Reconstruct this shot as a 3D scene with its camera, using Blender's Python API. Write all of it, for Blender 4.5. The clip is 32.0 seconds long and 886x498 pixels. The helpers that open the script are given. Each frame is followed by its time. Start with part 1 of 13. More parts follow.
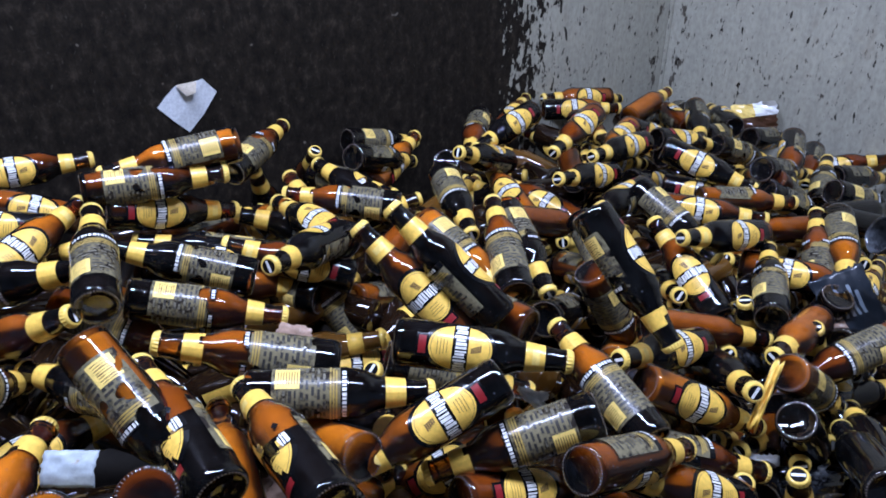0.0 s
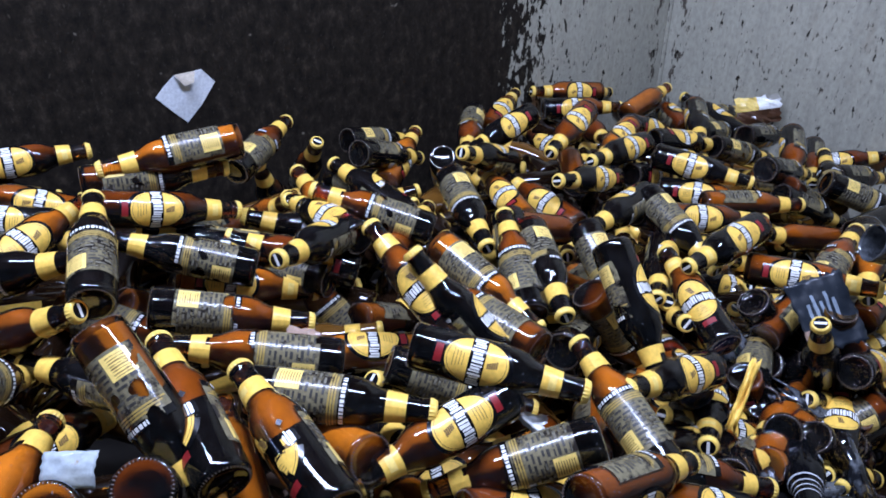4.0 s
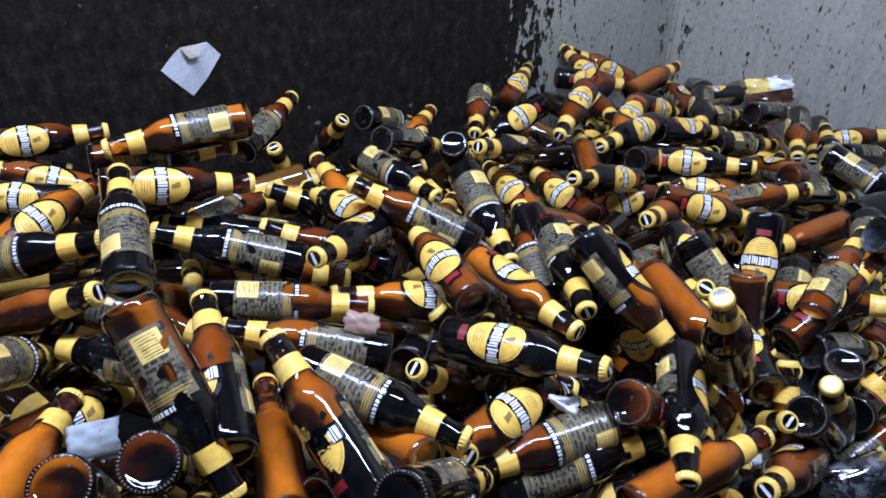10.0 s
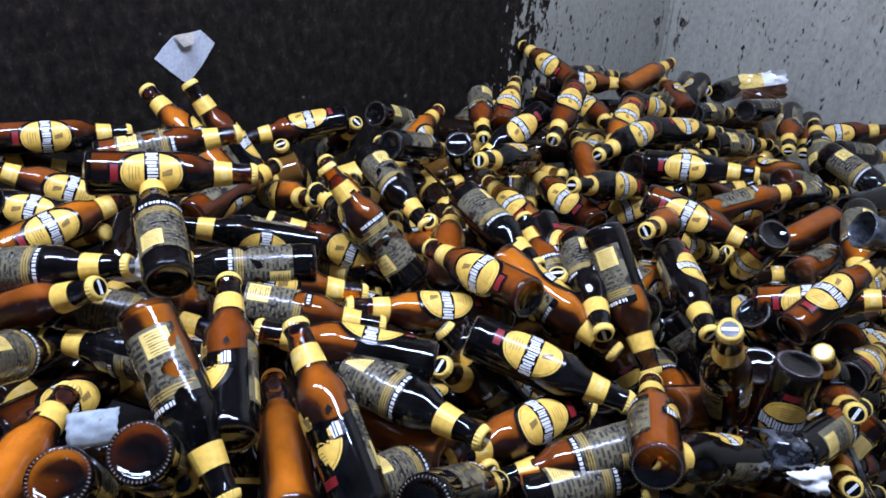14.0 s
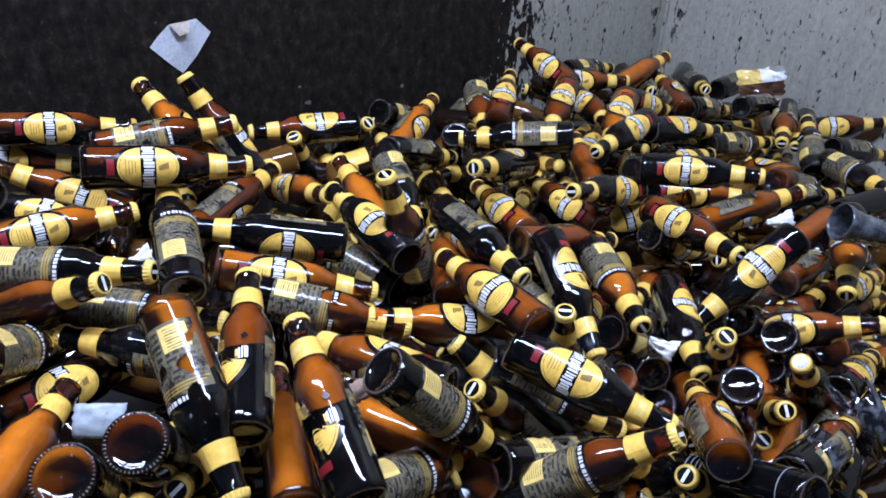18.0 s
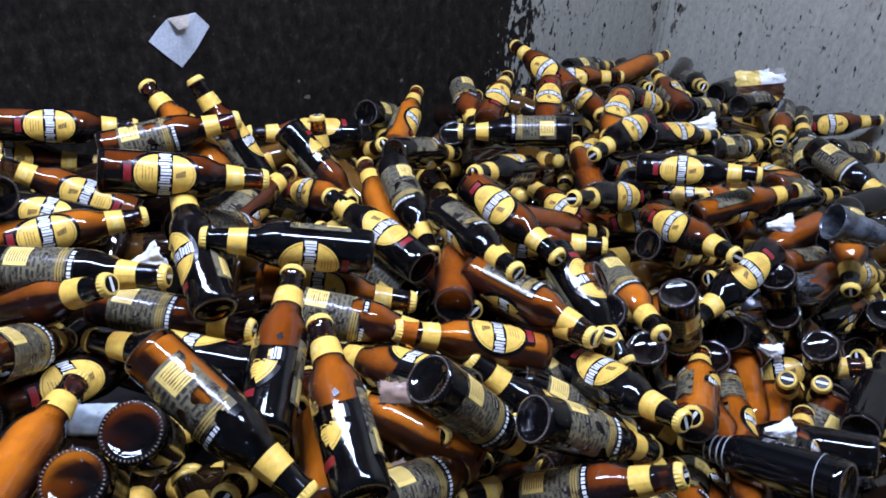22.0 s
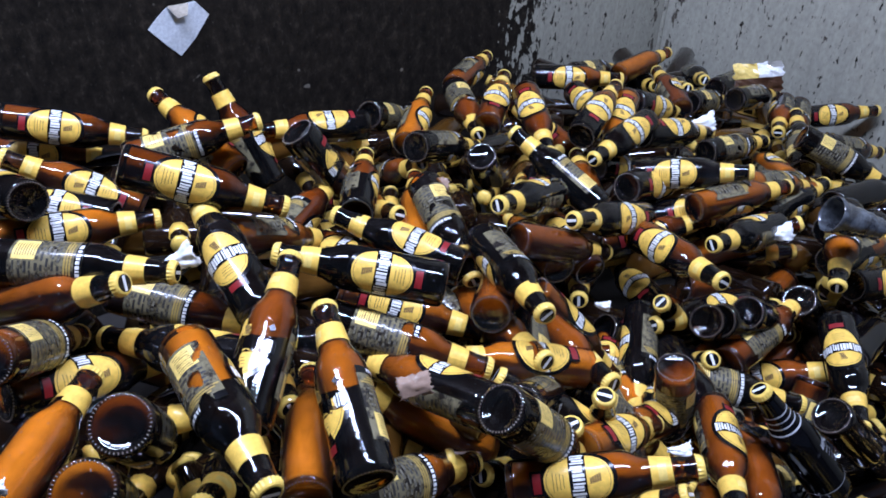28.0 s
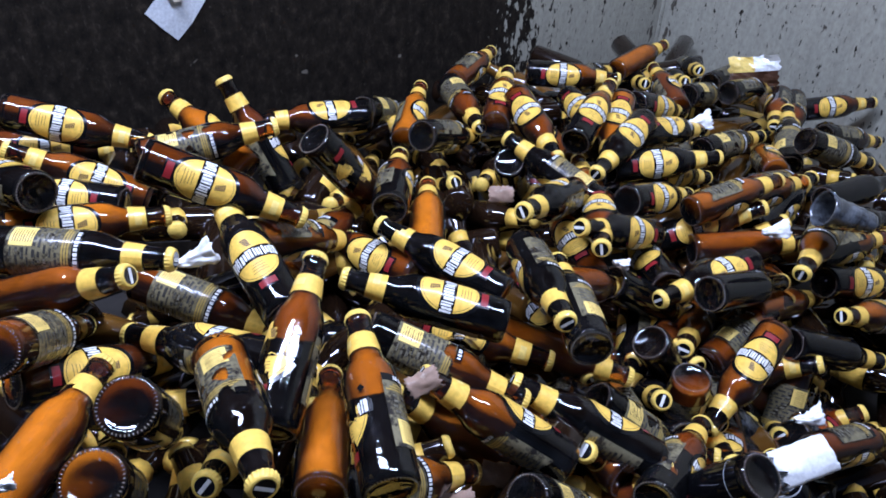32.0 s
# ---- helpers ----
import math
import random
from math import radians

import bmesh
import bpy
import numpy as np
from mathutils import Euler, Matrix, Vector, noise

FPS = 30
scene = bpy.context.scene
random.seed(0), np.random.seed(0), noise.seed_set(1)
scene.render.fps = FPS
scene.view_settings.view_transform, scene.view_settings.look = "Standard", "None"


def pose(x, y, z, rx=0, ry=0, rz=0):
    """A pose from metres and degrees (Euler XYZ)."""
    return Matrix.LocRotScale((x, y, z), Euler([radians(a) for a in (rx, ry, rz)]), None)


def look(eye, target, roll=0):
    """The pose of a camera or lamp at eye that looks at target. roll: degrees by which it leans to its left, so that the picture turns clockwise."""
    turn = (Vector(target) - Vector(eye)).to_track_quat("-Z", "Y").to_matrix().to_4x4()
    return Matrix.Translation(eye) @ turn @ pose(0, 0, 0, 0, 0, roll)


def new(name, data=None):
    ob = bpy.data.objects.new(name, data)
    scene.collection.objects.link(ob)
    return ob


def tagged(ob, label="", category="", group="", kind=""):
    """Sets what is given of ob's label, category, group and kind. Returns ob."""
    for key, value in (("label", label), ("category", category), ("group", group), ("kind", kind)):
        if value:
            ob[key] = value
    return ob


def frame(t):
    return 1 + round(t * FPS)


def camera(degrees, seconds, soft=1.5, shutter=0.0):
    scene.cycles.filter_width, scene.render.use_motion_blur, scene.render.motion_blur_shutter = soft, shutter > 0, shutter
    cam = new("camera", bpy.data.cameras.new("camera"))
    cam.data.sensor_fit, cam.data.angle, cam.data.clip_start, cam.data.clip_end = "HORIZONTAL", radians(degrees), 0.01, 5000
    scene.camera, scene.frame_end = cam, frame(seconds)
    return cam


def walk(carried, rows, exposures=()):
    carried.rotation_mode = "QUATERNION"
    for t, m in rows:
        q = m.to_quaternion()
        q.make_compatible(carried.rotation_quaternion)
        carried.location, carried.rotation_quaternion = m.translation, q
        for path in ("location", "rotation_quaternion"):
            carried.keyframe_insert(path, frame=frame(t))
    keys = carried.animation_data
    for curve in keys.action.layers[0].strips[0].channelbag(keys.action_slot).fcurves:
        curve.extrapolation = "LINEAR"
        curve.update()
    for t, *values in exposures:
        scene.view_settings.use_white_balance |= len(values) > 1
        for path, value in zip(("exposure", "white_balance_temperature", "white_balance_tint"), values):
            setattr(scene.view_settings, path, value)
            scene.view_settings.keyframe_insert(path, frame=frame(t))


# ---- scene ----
# ------------------------------------------------------------------ camera
EYE = (0.0, 0.0, 1.6)


def aim(yaw, pitch, roll):
    """The held camera: it turns on the spot, degrees to the left, up and about its axis."""
    return pose(*EYE, 90 + pitch, 0, yaw) @ pose(0, 0, 0, 0, 0, roll)


cam = camera(60.3, 32.0, soft=1.75, shutter=0.4)
walk(cam, [
    (0, aim(-.4, -30.98, -.32)),
    (.5, aim(-.93, -31.81, .25)),
    (1, aim(-.94, -31.62, .18)),
    (1.5, aim(-1.37, -31.61, .28)),
    (2, aim(-1.26, -31.31, .03)),
    (2.5, aim(-1.08, -31.34, -.03)),
    (3, aim(-.87, -31.36, .01)),
    (3.5, aim(-.67, -31.42, .02)),
    (5.5, aim(-.41, -32.22, .24)),
    (6, aim(-.46, -32.3, .24)),
    (6.5, aim(-.57, -32.43, .38)),
    (7, aim(-.35, -32.12, .05)),
    (7.5, aim(-.3, -32.18, -.03)),
    (8, aim(-.24, -32.35, 0)),
    (8.5, aim(-.05, -32.69, .02)),
    (9, aim(0, -33, 0)),
    (9.5, aim(0, -33.27, .14)),
    (10, aim(-.08, -33.42, .26)),
    (10.5, aim(-.24, -33.5, .37)),
    (11, aim(-.37, -33.55, .51)),
    (11.5, aim(-.42, -33.61, .61)),
    (12, aim(-.52, -33.6, .75)),
    (12.5, aim(-.61, -33.7, .89)),
    (13, aim(-.65, -33.83, 1.01)),
    (13.5, aim(-.65, -33.95, 1.01)),
    (14, aim(-.65, -34.07, 1.02)),
    (14.5, aim(-.6, -34.1, .96)),
    (16.5, aim(-.96, -34.62, 1.32)),
    (17, aim(-.92, -34.67, 1.32)),
    (17.5, aim(-.94, -34.68, 1.36)),
    (18, aim(-1.01, -34.77, 1.38)),
    (18.5, aim(-1.03, -34.82, 1.4)),
    (19, aim(-1.06, -34.92, 1.5)),
    (19.5, aim(-1.12, -34.96, 1.57)),
    (20, aim(-1.14, -35.08, 1.57)),
    (20.5, aim(-1.11, -35.11, 1.52)),
    (21, aim(-1.12, -35.14, 1.57)),
    (21.5, aim(-1.09, -35.17, 1.52)),
    (22, aim(-1.1, -35.15, 1.55)),
    (22.5, aim(-1.15, -35.2, 1.63)),
    (23, aim(-1.15, -35.31, 1.63)),
    (23.5, aim(-1.23, -35.41, 1.69)),
    (24, aim(-1.37, -35.49, 1.87)),
    (24.5, aim(-1.32, -35.55, 1.86)),
    (25, aim(-1.32, -35.6, 1.89)),
    (25.5, aim(-1.32, -35.65, 1.92)),
    (27.5, aim(-1.12, -35.78, 1.64)),
    (28, aim(-1.15, -35.9, 1.75)),
    (28.5, aim(-1.2, -36.01, 1.88)),
    (29, aim(-1.26, -36.11, 1.96)),
    (29.5, aim(-1.31, -36.15, 2.01)),
    (30, aim(-1.32, -36.27, 2.01)),
    (30.5, aim(-1.35, -36.4, 2)),
    (31, aim(-1.37, -36.5, 2.06)),
    (31.5, aim(-1.39, -36.59, 2.15)),
    (32, aim(-1.45, -36.85, 2.26)),
], exposures=[(0.0, 0.10, 5630, 14), (32.0, 0.10, 5630, 14)])

# ------------------------------------------------------------------ world and light
CORNER = Vector((0.746, 2.461, 0.0))          # where the two steel walls meet
ALONG = Vector((-0.819, -0.574, 0.0))       # the grimy wall runs from the corner this way
ASIDE = Vector((0.636, -0.772, 0.0))        # the clean wall runs from the corner this way
WALL_YAW = math.atan2(ALONG.y, ALONG.x)
SIDE_YAW = math.atan2(ASIDE.y, ASIDE.x)

world = bpy.data.worlds.new("world")
scene.world = world
world.use_nodes = True
world.node_tree.nodes["Background"].inputs[0].default_value = (0.75, 0.85, 1.0, 1)
world.node_tree.nodes["Background"].inputs[1].default_value = 0.05


def lamp(name, place, target, wide, deep, watts, colour=(0.84, 0.915, 1.20)):
    data = bpy.data.lights.new(name, "AREA")
    data.shape, data.size, data.size_y, data.energy, data.color = "RECTANGLE", wide, deep, watts, colour
    ob = new(name, data)
    ob.matrix_world = look(place, target)
    return ob


LAMPS = [(-0.75, 0.9, 3.0), (0.55, 0.75, 3.0)]
for place in LAMPS:
    lamp("tube_light", (place[0], place[1], place[2] - 0.06), (place[0], place[1] + 0.001, 0), 1.15, 0.22, 50)

# ------------------------------------------------------------------ materials


def material(name, base=(0.5, 0.5, 0.5), rough=0.5, metal=0.0, coat=0.0):
    m = bpy.data.materials.new(name)
    m.use_nodes = True
    s = m.node_tree.nodes["Principled BSDF"]
    s.inputs["Base Color"].default_value = (*base, 1)
    s.inputs["Roughness"].default_value, s.inputs["Metallic"].default_value = rough, metal
    s.inputs["Coat Weight"].default_value = coat
    return m, m.node_tree, s


def node(tree, kind, **values):
    n = tree.nodes.new(kind)
    for k, v in values.items():
        n.inputs[k.replace("_", " ")].default_value = v
    return n


def wire(tree, a, b):
    tree.links.new(a, b)


def coords(tree, scale=(1, 1, 1), source="Object"):
    c, m = tree.nodes.new("ShaderNodeTexCoord"), tree.nodes.new("ShaderNodeMapping")
    m.inputs["Scale"].default_value = scale
    wire(tree, c.outputs[source], m.inputs["Vector"])
    return m.outputs["Vector"]


def noise_at(tree, vector, scale, detail=4.0, rough=0.55):
    n = node(tree, "ShaderNodeTexNoise", Scale=scale, Detail=detail, Roughness=rough)
    wire(tree, vector, n.inputs["Vector"])
    return n.outputs["Fac"]


def ramp(tree, fac, stops):
    r = tree.nodes.new("ShaderNodeValToRGB")
    for k, (at, colour) in enumerate(stops):
        e = r.color_ramp.elements[k] if k < 2 else r.color_ramp.elements.new(at)
        e.position, e.color = at, (*colour, 1) if len(colour) == 3 else colour
    wire(tree, fac, r.inputs["Fac"])
    return r.outputs["Color"]


def grey(v):
    return (v, v, v)


def blend(tree, fac, a, b, mode="MIX"):
    m = tree.nodes.new("ShaderNodeMix")
    m.data_type, m.blend_type = "RGBA", mode
    for source, slot in ((fac, 0), (a, 6), (b, 7)):
        if hasattr(source, "is_output"):
            wire(tree, source, m.inputs[slot])
        else:
            m.inputs[slot].default_value = source if slot == 0 else (*source, 1)
    return m.outputs[2]


def maths(tree, op, a, b=0.0, c=0.0):
    m = tree.nodes.new("ShaderNodeMath")
    m.operation = op
    for k, source in enumerate((a, b, c)):
        if hasattr(source, "is_output"):
            wire(tree, source, m.inputs[k])
        else:
            m.inputs[k].default_value = source
    return m.outputs[0]


def bump(tree, shader, height, strength=0.3, distance=0.002):
    b = node(tree, "ShaderNodeBump", Strength=strength, Distance=distance)
    wire(tree, height, b.inputs["Height"])
    wire(tree, b.outputs["Normal"], shader.inputs["Normal"])


def steel_wall(name, grime_from, grime_to):
    """Grey painted steel with dark splashes, caked with grime between the two distances from the corner."""
    m, t, s = material(name)
    c = t.nodes.new("ShaderNodeTexCoord")
    sep = t.nodes.new("ShaderNodeSeparateXYZ")
    wire(t, c.outputs["Object"], sep.inputs[0])
    here = c.outputs["Object"]
    cloudy = noise_at(t, here, 2.6, 6, 0.6)
    streak = noise_at(t, coords(t, (26, 26, 2.4)), 1.0, 6, 0.65)
    paint = blend(t, 0.35, ramp(t, cloudy, [(0.3, (0.335, 0.325, 0.258)), (0.7, (0.465, 0.445, 0.35))]),
                  ramp(t, streak, [(0.25, (0.26, 0.25, 0.195)), (0.7, (0.495, 0.475, 0.372))]))
    dust = ramp(t, noise_at(t, coords(t, (1, 1, 0.6)), 85, 4, 0.6), [(0.35, grey(0.80)), (0.6, grey(1.0))])
    paint = blend(t, 1.0, paint, dust, "MULTIPLY")
    specks = ramp(t, noise_at(t, coords(t, (1, 1, 0.32)), 105, 3, 0.5), [(0.63, grey(0)), (0.69, grey(1))])
    paint = blend(t, maths(t, "MULTIPLY", specks, 0.72), paint, (0.035, 0.03, 0.022))
    rust = ramp(t, noise_at(t, coords(t, (1, 1, 0.6)), 9, 5, 0.6), [(0.60, grey(0)), (0.80, grey(1))])
    paint = blend(t, maths(t, "MULTIPLY", rust, 0.45), paint, (0.22, 0.16, 0.09))
    # a run of rusty dirt a hand's width from the corner
    run = ramp(t, maths(t, "ABSOLUTE", maths(t, "SUBTRACT", sep.outputs[0], 0.055)), [(0.0, grey(1)), (0.045, grey(0))])
    drips = ramp(t, maths(t, "MULTIPLY_ADD", run, 0.13, noise_at(t, coords(t, (1, 1, 0.4)), 46, 4, 0.6)), [(0.66, grey(0)), (0.69, grey(1))])
    paint = blend(t, maths(t, "MULTIPLY", drips, 0.85), paint, (0.03, 0.02, 0.014))
    # grime: solid past grime_to, broken into splashes towards the corner
    grad = t.nodes.new("ShaderNodeMapRange")
    wire(t, sep.outputs[0], grad.inputs["Value"])
    grad.inputs["From Min"].default_value, grad.inputs["From Max"].default_value = grime_from, grime_to
    grad.clamp = True
    rise = maths(t, "POWER", grad.outputs[0], 1.5)
    splash = noise_at(t, coords(t, (1, 1, 0.5)), 30, 4, 0.6)
    fine = noise_at(t, coords(t, (1, 1, 0.45)), 88, 3, 0.55)
    patchy = noise_at(t, here, 7, 2)
    reach = maths(t, "MULTIPLY_ADD", rise, 0.45, maths(t, "MULTIPLY_ADD", splash, 0.60, maths(t, "MULTIPLY_ADD", fine, 0.34, maths(t, "MULTIPLY", patchy, 0.06))))
    mask = ramp(t, reach, [(0.585, grey(0)), (0.605, grey(1))])
    soil = ramp(t, noise_at(t, coords(t, (1, 1, 0.7)), 42, 7, 0.72), [(0.36, (0.005, 0.0038, 0.0028)), (0.54, (0.0165, 0.0128, 0.0088)), (0.72, (0.048, 0.037, 0.025))])
    flecks = ramp(t, noise_at(t, coords(t, (1, 1, 0.5)), 130, 4, 0.65), [(0.60, grey(0)), (0.72, grey(1))])
    soil = blend(t, maths(t, "MULTIPLY", flecks, 0.5), soil, (0.085, 0.072, 0.052))
    pale = ramp(t, noise_at(t, here, 19, 2, 0.4), [(0.735, grey(0)), (0.75, grey(1))])
    soil = blend(t, maths(t, "MULTIPLY", pale, 0.6), soil, (0.25, 0.22, 0.17))
    s.inputs["Specular IOR Level"].default_value = 0.15
    wire(t, blend(t, mask, paint, soil), s.inputs["Base Color"])
    wire(t, ramp(t, mask, [(0, grey(0.42)), (1, grey(0.7))]), s.inputs["Roughness"])
    bump(t, s, maths(t, "ADD", maths(t, "MULTIPLY", mask, 0.6), noise_at(t, here, 90, 4)), 0.35, 0.002)
    return m


def concrete(name, low, high):
    m, t, s = material(name, rough=0.85)
    here = coords(t)
    wire(t, ramp(t, noise_at(t, here, 3, 8, 0.65), [(0.3, low), (0.7, high)]), s.inputs["Base Color"])
    bump(t, s, noise_at(t, here, 60, 5), 0.3, 0.003)
    return m


def brown_glass():
    """Thin amber bottle glass: tinted see-through with a mirror-like skin, smeared here and there."""
    m = bpy.data.materials.new("amber_glass")
    m.use_nodes = True
    t = m.node_tree
    t.nodes.clear()
    out = t.nodes.new("ShaderNodeOutputMaterial")
    see, gloss, mix = t.nodes.new("ShaderNodeBsdfTransparent"), t.nodes.new("ShaderNodeBsdfGlossy"), t.nodes.new("ShaderNodeMixShader")
    info = t.nodes.new("ShaderNodeObjectInfo")
    wire(t, ramp(t, info.outputs["Random"], [(0.0, (0.40, 0.200, 0.042)), (1.0, (0.77, 0.475, 0.125))]), see.inputs["Color"])
    here = coords(t)
    wire(t, ramp(t, noise_at(t, here, 38, 4), [(0.45, grey(0.022)), (0.78, grey(0.10))]), gloss.inputs["Roughness"])
    gloss.inputs["Color"].default_value = (1, 1, 1, 1)
    fresnel = node(t, "ShaderNodeFresnel", IOR=1.52)
    b = node(t, "ShaderNodeBump", Strength=0.26, Distance=0.001)
    drops = ramp(t, noise_at(t, here, 210, 2, 0.4), [(0.60, grey(0)), (0.72, grey(1))])
    wire(t, maths(t, "MULTIPLY_ADD", drops, 0.12, noise_at(t, here, 48, 3)), b.inputs["Height"])
    wire(t, b.outputs["Normal"], gloss.inputs["Normal"])
    wire(t, b.outputs["Normal"], fresnel.inputs["Normal"])
    for a, k in ((fresnel.outputs[0], 0), (see.outputs[0], 1), (gloss.outputs[0], 2)):
        wire(t, a, mix.inputs[k])
    # dried smears and drops of beer on the outside, and a painted haze
    film, dull = t.nodes.new("ShaderNodeMixShader"), t.nodes.new("ShaderNodeBsdfDiffuse")
    dull.inputs["Color"].default_value = (0.48, 0.50, 0.52, 1)
    shift = t.nodes.new("ShaderNodeVectorMath")
    shift.operation = "ADD"
    wire(t, here, shift.inputs[0])
    wire(t, info.outputs["Random"], shift.inputs[1])
    # the low end, everywhere above zero, is the haze that lifts the blacks
    smear_haze = ramp(t, noise_at(t, shift.outputs[0], 26, 6, 0.66), [(0.40, grey(0.003)), (0.80, grey(0.015))])
    spots = ramp(t, noise_at(t, shift.outputs[0], 260, 2, 0.4), [(0.735, grey(0)), (0.775, grey(0.30))])
    wire(t, maths(t, "MAXIMUM", smear_haze, spots), film.inputs[0])
    wire(t, mix.outputs[0], film.inputs[1])
    wire(t, dull.outputs[0], film.inputs[2])
    wire(t, film.outputs[0], out.inputs["Surface"])
    return m


def liquid(name, edge, line=None, slope=0.0):
    """Stout with foam lying above it: foam where the bottle's upper side is, a thin brown film between, shading painted
    in as paler foam towards the top; edge: how far up the foam starts.
    line, slope: the stout's own level along the bottle, with stout below it (slope > 0) or above it (slope < 0)."""
    m, t, s = material(name, rough=0.8)
    s.inputs["Specular IOR Level"].default_value = 0.0
    c, sep = t.nodes.new("ShaderNodeTexCoord"), t.nodes.new("ShaderNodeSeparateXYZ")
    wire(t, c.outputs["Object"], sep.inputs[0])
    high = maths(t, "MULTIPLY_ADD", sep.outputs[0], 17.0, 0.5)
    ragged = maths(t, "MULTIPLY_ADD", noise_at(t, c.outputs["Object"], 16, 3, 0.5), 0.34, maths(t, "SUBTRACT", high, 0.17))
    # the foam's colour darkens down the sides to paint in rounded shading
    shaded_fill = ramp(t, ragged, [(edge - 0.02, (0.008, 0.005, 0.003)), (edge + 0.05, (0.12, 0.065, 0.025)), (edge + 0.26, (0.40, 0.25, 0.09)), (min(1.0, edge + 0.58), (0.78, 0.60, 0.27))])
    grain = ramp(t, noise_at(t, c.outputs["Object"], 34, 5, 0.6), [(0.3, grey(0.70)), (0.7, grey(1.0))])
    shaded_fill = blend(t, 1.0, shaded_fill, grain, "MULTIPLY")
    if line is not None:
        across = maths(t, "MULTIPLY_ADD", sep.outputs[0], 0.5 * abs(slope), maths(t, "MULTIPLY", maths(t, "SUBTRACT", sep.outputs[2], line), slope))
        wavy = maths(t, "MULTIPLY_ADD", noise_at(t, c.outputs["Object"], 40, 3), 0.10, maths(t, "ADD", across, 0.45))
        shaded_fill = blend(t, ramp(t, wavy, [(0.49, grey(0)), (0.53, grey(1))]), (0.005, 0.0035, 0.003), shaded_fill)
    wire(t, shaded_fill, s.inputs["Base Color"])
    return m


def printed(name, colour, wear, worn, rough=0.45):
    """Label paper or foil, rubbed and wetted."""
    m, t, s = material(name, colour, rough, coat=0.35)
    s.inputs["Coat Roughness"].default_value = 0.07
    s.inputs["Specular IOR Level"].default_value = 0.3
    info = t.nodes.new("ShaderNodeObjectInfo")
    shift = t.nodes.new("ShaderNodeVectorMath")
    shift.operation = "ADD"
    wire(t, coords(t), shift.inputs[0])
    wire(t, info.outputs["Random"], shift.inputs[1])
    rub = ramp(t, noise_at(t, shift.outputs[0], 42, 6, 0.7), [(worn, grey(0)), (worn + 0.1, grey(1))])
    tone = ramp(t, noise_at(t, shift.outputs[0], 160, 3), [(0.3, tuple(0.82 * c for c in colour)), (0.7, tuple(min(1, 1.08 * c) for c in colour))])
    wire(t, blend(t, rub, tone, wear), s.inputs["Base Color"])
    bump(t, s, noise_at(t, shift.outputs[0], 60, 3), 0.12, 0.001)
    return m


WALL_GRIMY = steel_wall("grimy_steel", 0.36, 0.99)
WALL_CLEAN = steel_wall("spattered_steel", 3.0, 4.0)
CONCRETE = concrete("stained_concrete", (0.10, 0.095, 0.09), (0.22, 0.21, 0.20))
# blue put into the plaster stands in for bluish light on the glass
BOUNCE_PLASTER = concrete("bluish_bounce_plaster", (0.15, 0.185, 0.25), (0.22, 0.26, 0.33))
# near-black in place of the shade between the bottles
GAP_SHADE = concrete("gap_shade", (0.012, 0.010, 0.008), (0.05, 0.042, 0.034))
GLASS = brown_glass()
RIM, _, shader = material("pale_glass_rim", (0.22, 0.17, 0.13), 0.12, coat=1.0)
STOUT, _, shader = material("stout", (0.005, 0.0035, 0.003), 0.8)
shader.inputs["Specular IOR Level"].default_value = 0.0
FOAM_HIGH, FOAM_LOW = liquid("foam_over_stout", 0.72), liquid("foam_and_stout", 0.33)
FOAM_HEAD, FOAM_BASE = liquid("foam_towards_the_neck", 0.30, -0.004, 20.0), liquid("foam_towards_the_base", 0.30, -0.030, -20.0)
GOLD = printed("gold_print", (0.82, 0.52, 0.085), (0.40, 0.30, 0.16), 0.66)
CREAM = printed("cream_gold_print", (0.82, 0.60, 0.16), (0.5, 0.42, 0.28), 0.66)
BLACK = printed("black_print", (0.0035, 0.0035, 0.004), (0.25, 0.22, 0.17), 0.70, 0.22)
WHITE = printed("white_print", (0.74, 0.73, 0.68), (0.4, 0.38, 0.33), 0.70)
RED = printed("red_print", (0.22, 0.012, 0.014), (0.12, 0.06, 0.05), 0.62)
BEIGE = printed("faded_label_paper", (0.175, 0.15, 0.085), (0.022, 0.018, 0.015), 0.49, 0.24)
GOLD_DULL = printed("dull_gold_print", (0.36, 0.25, 0.06), (0.05, 0.04, 0.03), 0.56)
INK = printed("label_ink", (0.035, 0.032, 0.026), (0.16, 0.145, 0.10), 0.50)
CAP = printed("cap_enamel", (0.84, 0.58, 0.115), (0.35, 0.25, 0.1), 0.70, 0.3)
PAPER = printed("damp_paper", (0.76, 0.79, 0.80), (0.42, 0.36, 0.25), 0.68, 0.7)

# ------------------------------------------------------------------ mesh helpers


def mesh_of(name, verts, faces, mats, which=None, smooth=True):
    me = bpy.data.meshes.new(name)
    me.from_pydata(verts, [], faces)
    for m in mats:
        me.materials.append(m)
    if which:
        me.polygons.foreach_set("material_index", which)
    me.polygons.foreach_set("use_smooth", [smooth] * len(me.polygons))
    me.update()
    return me


def part(name, me, parent, label="", m=None):
    ob = new(name, me)
    ob.parent = parent
    if m is not None:
        ob.matrix_basis = m
    if label:
        ob["label"] = label
    return ob


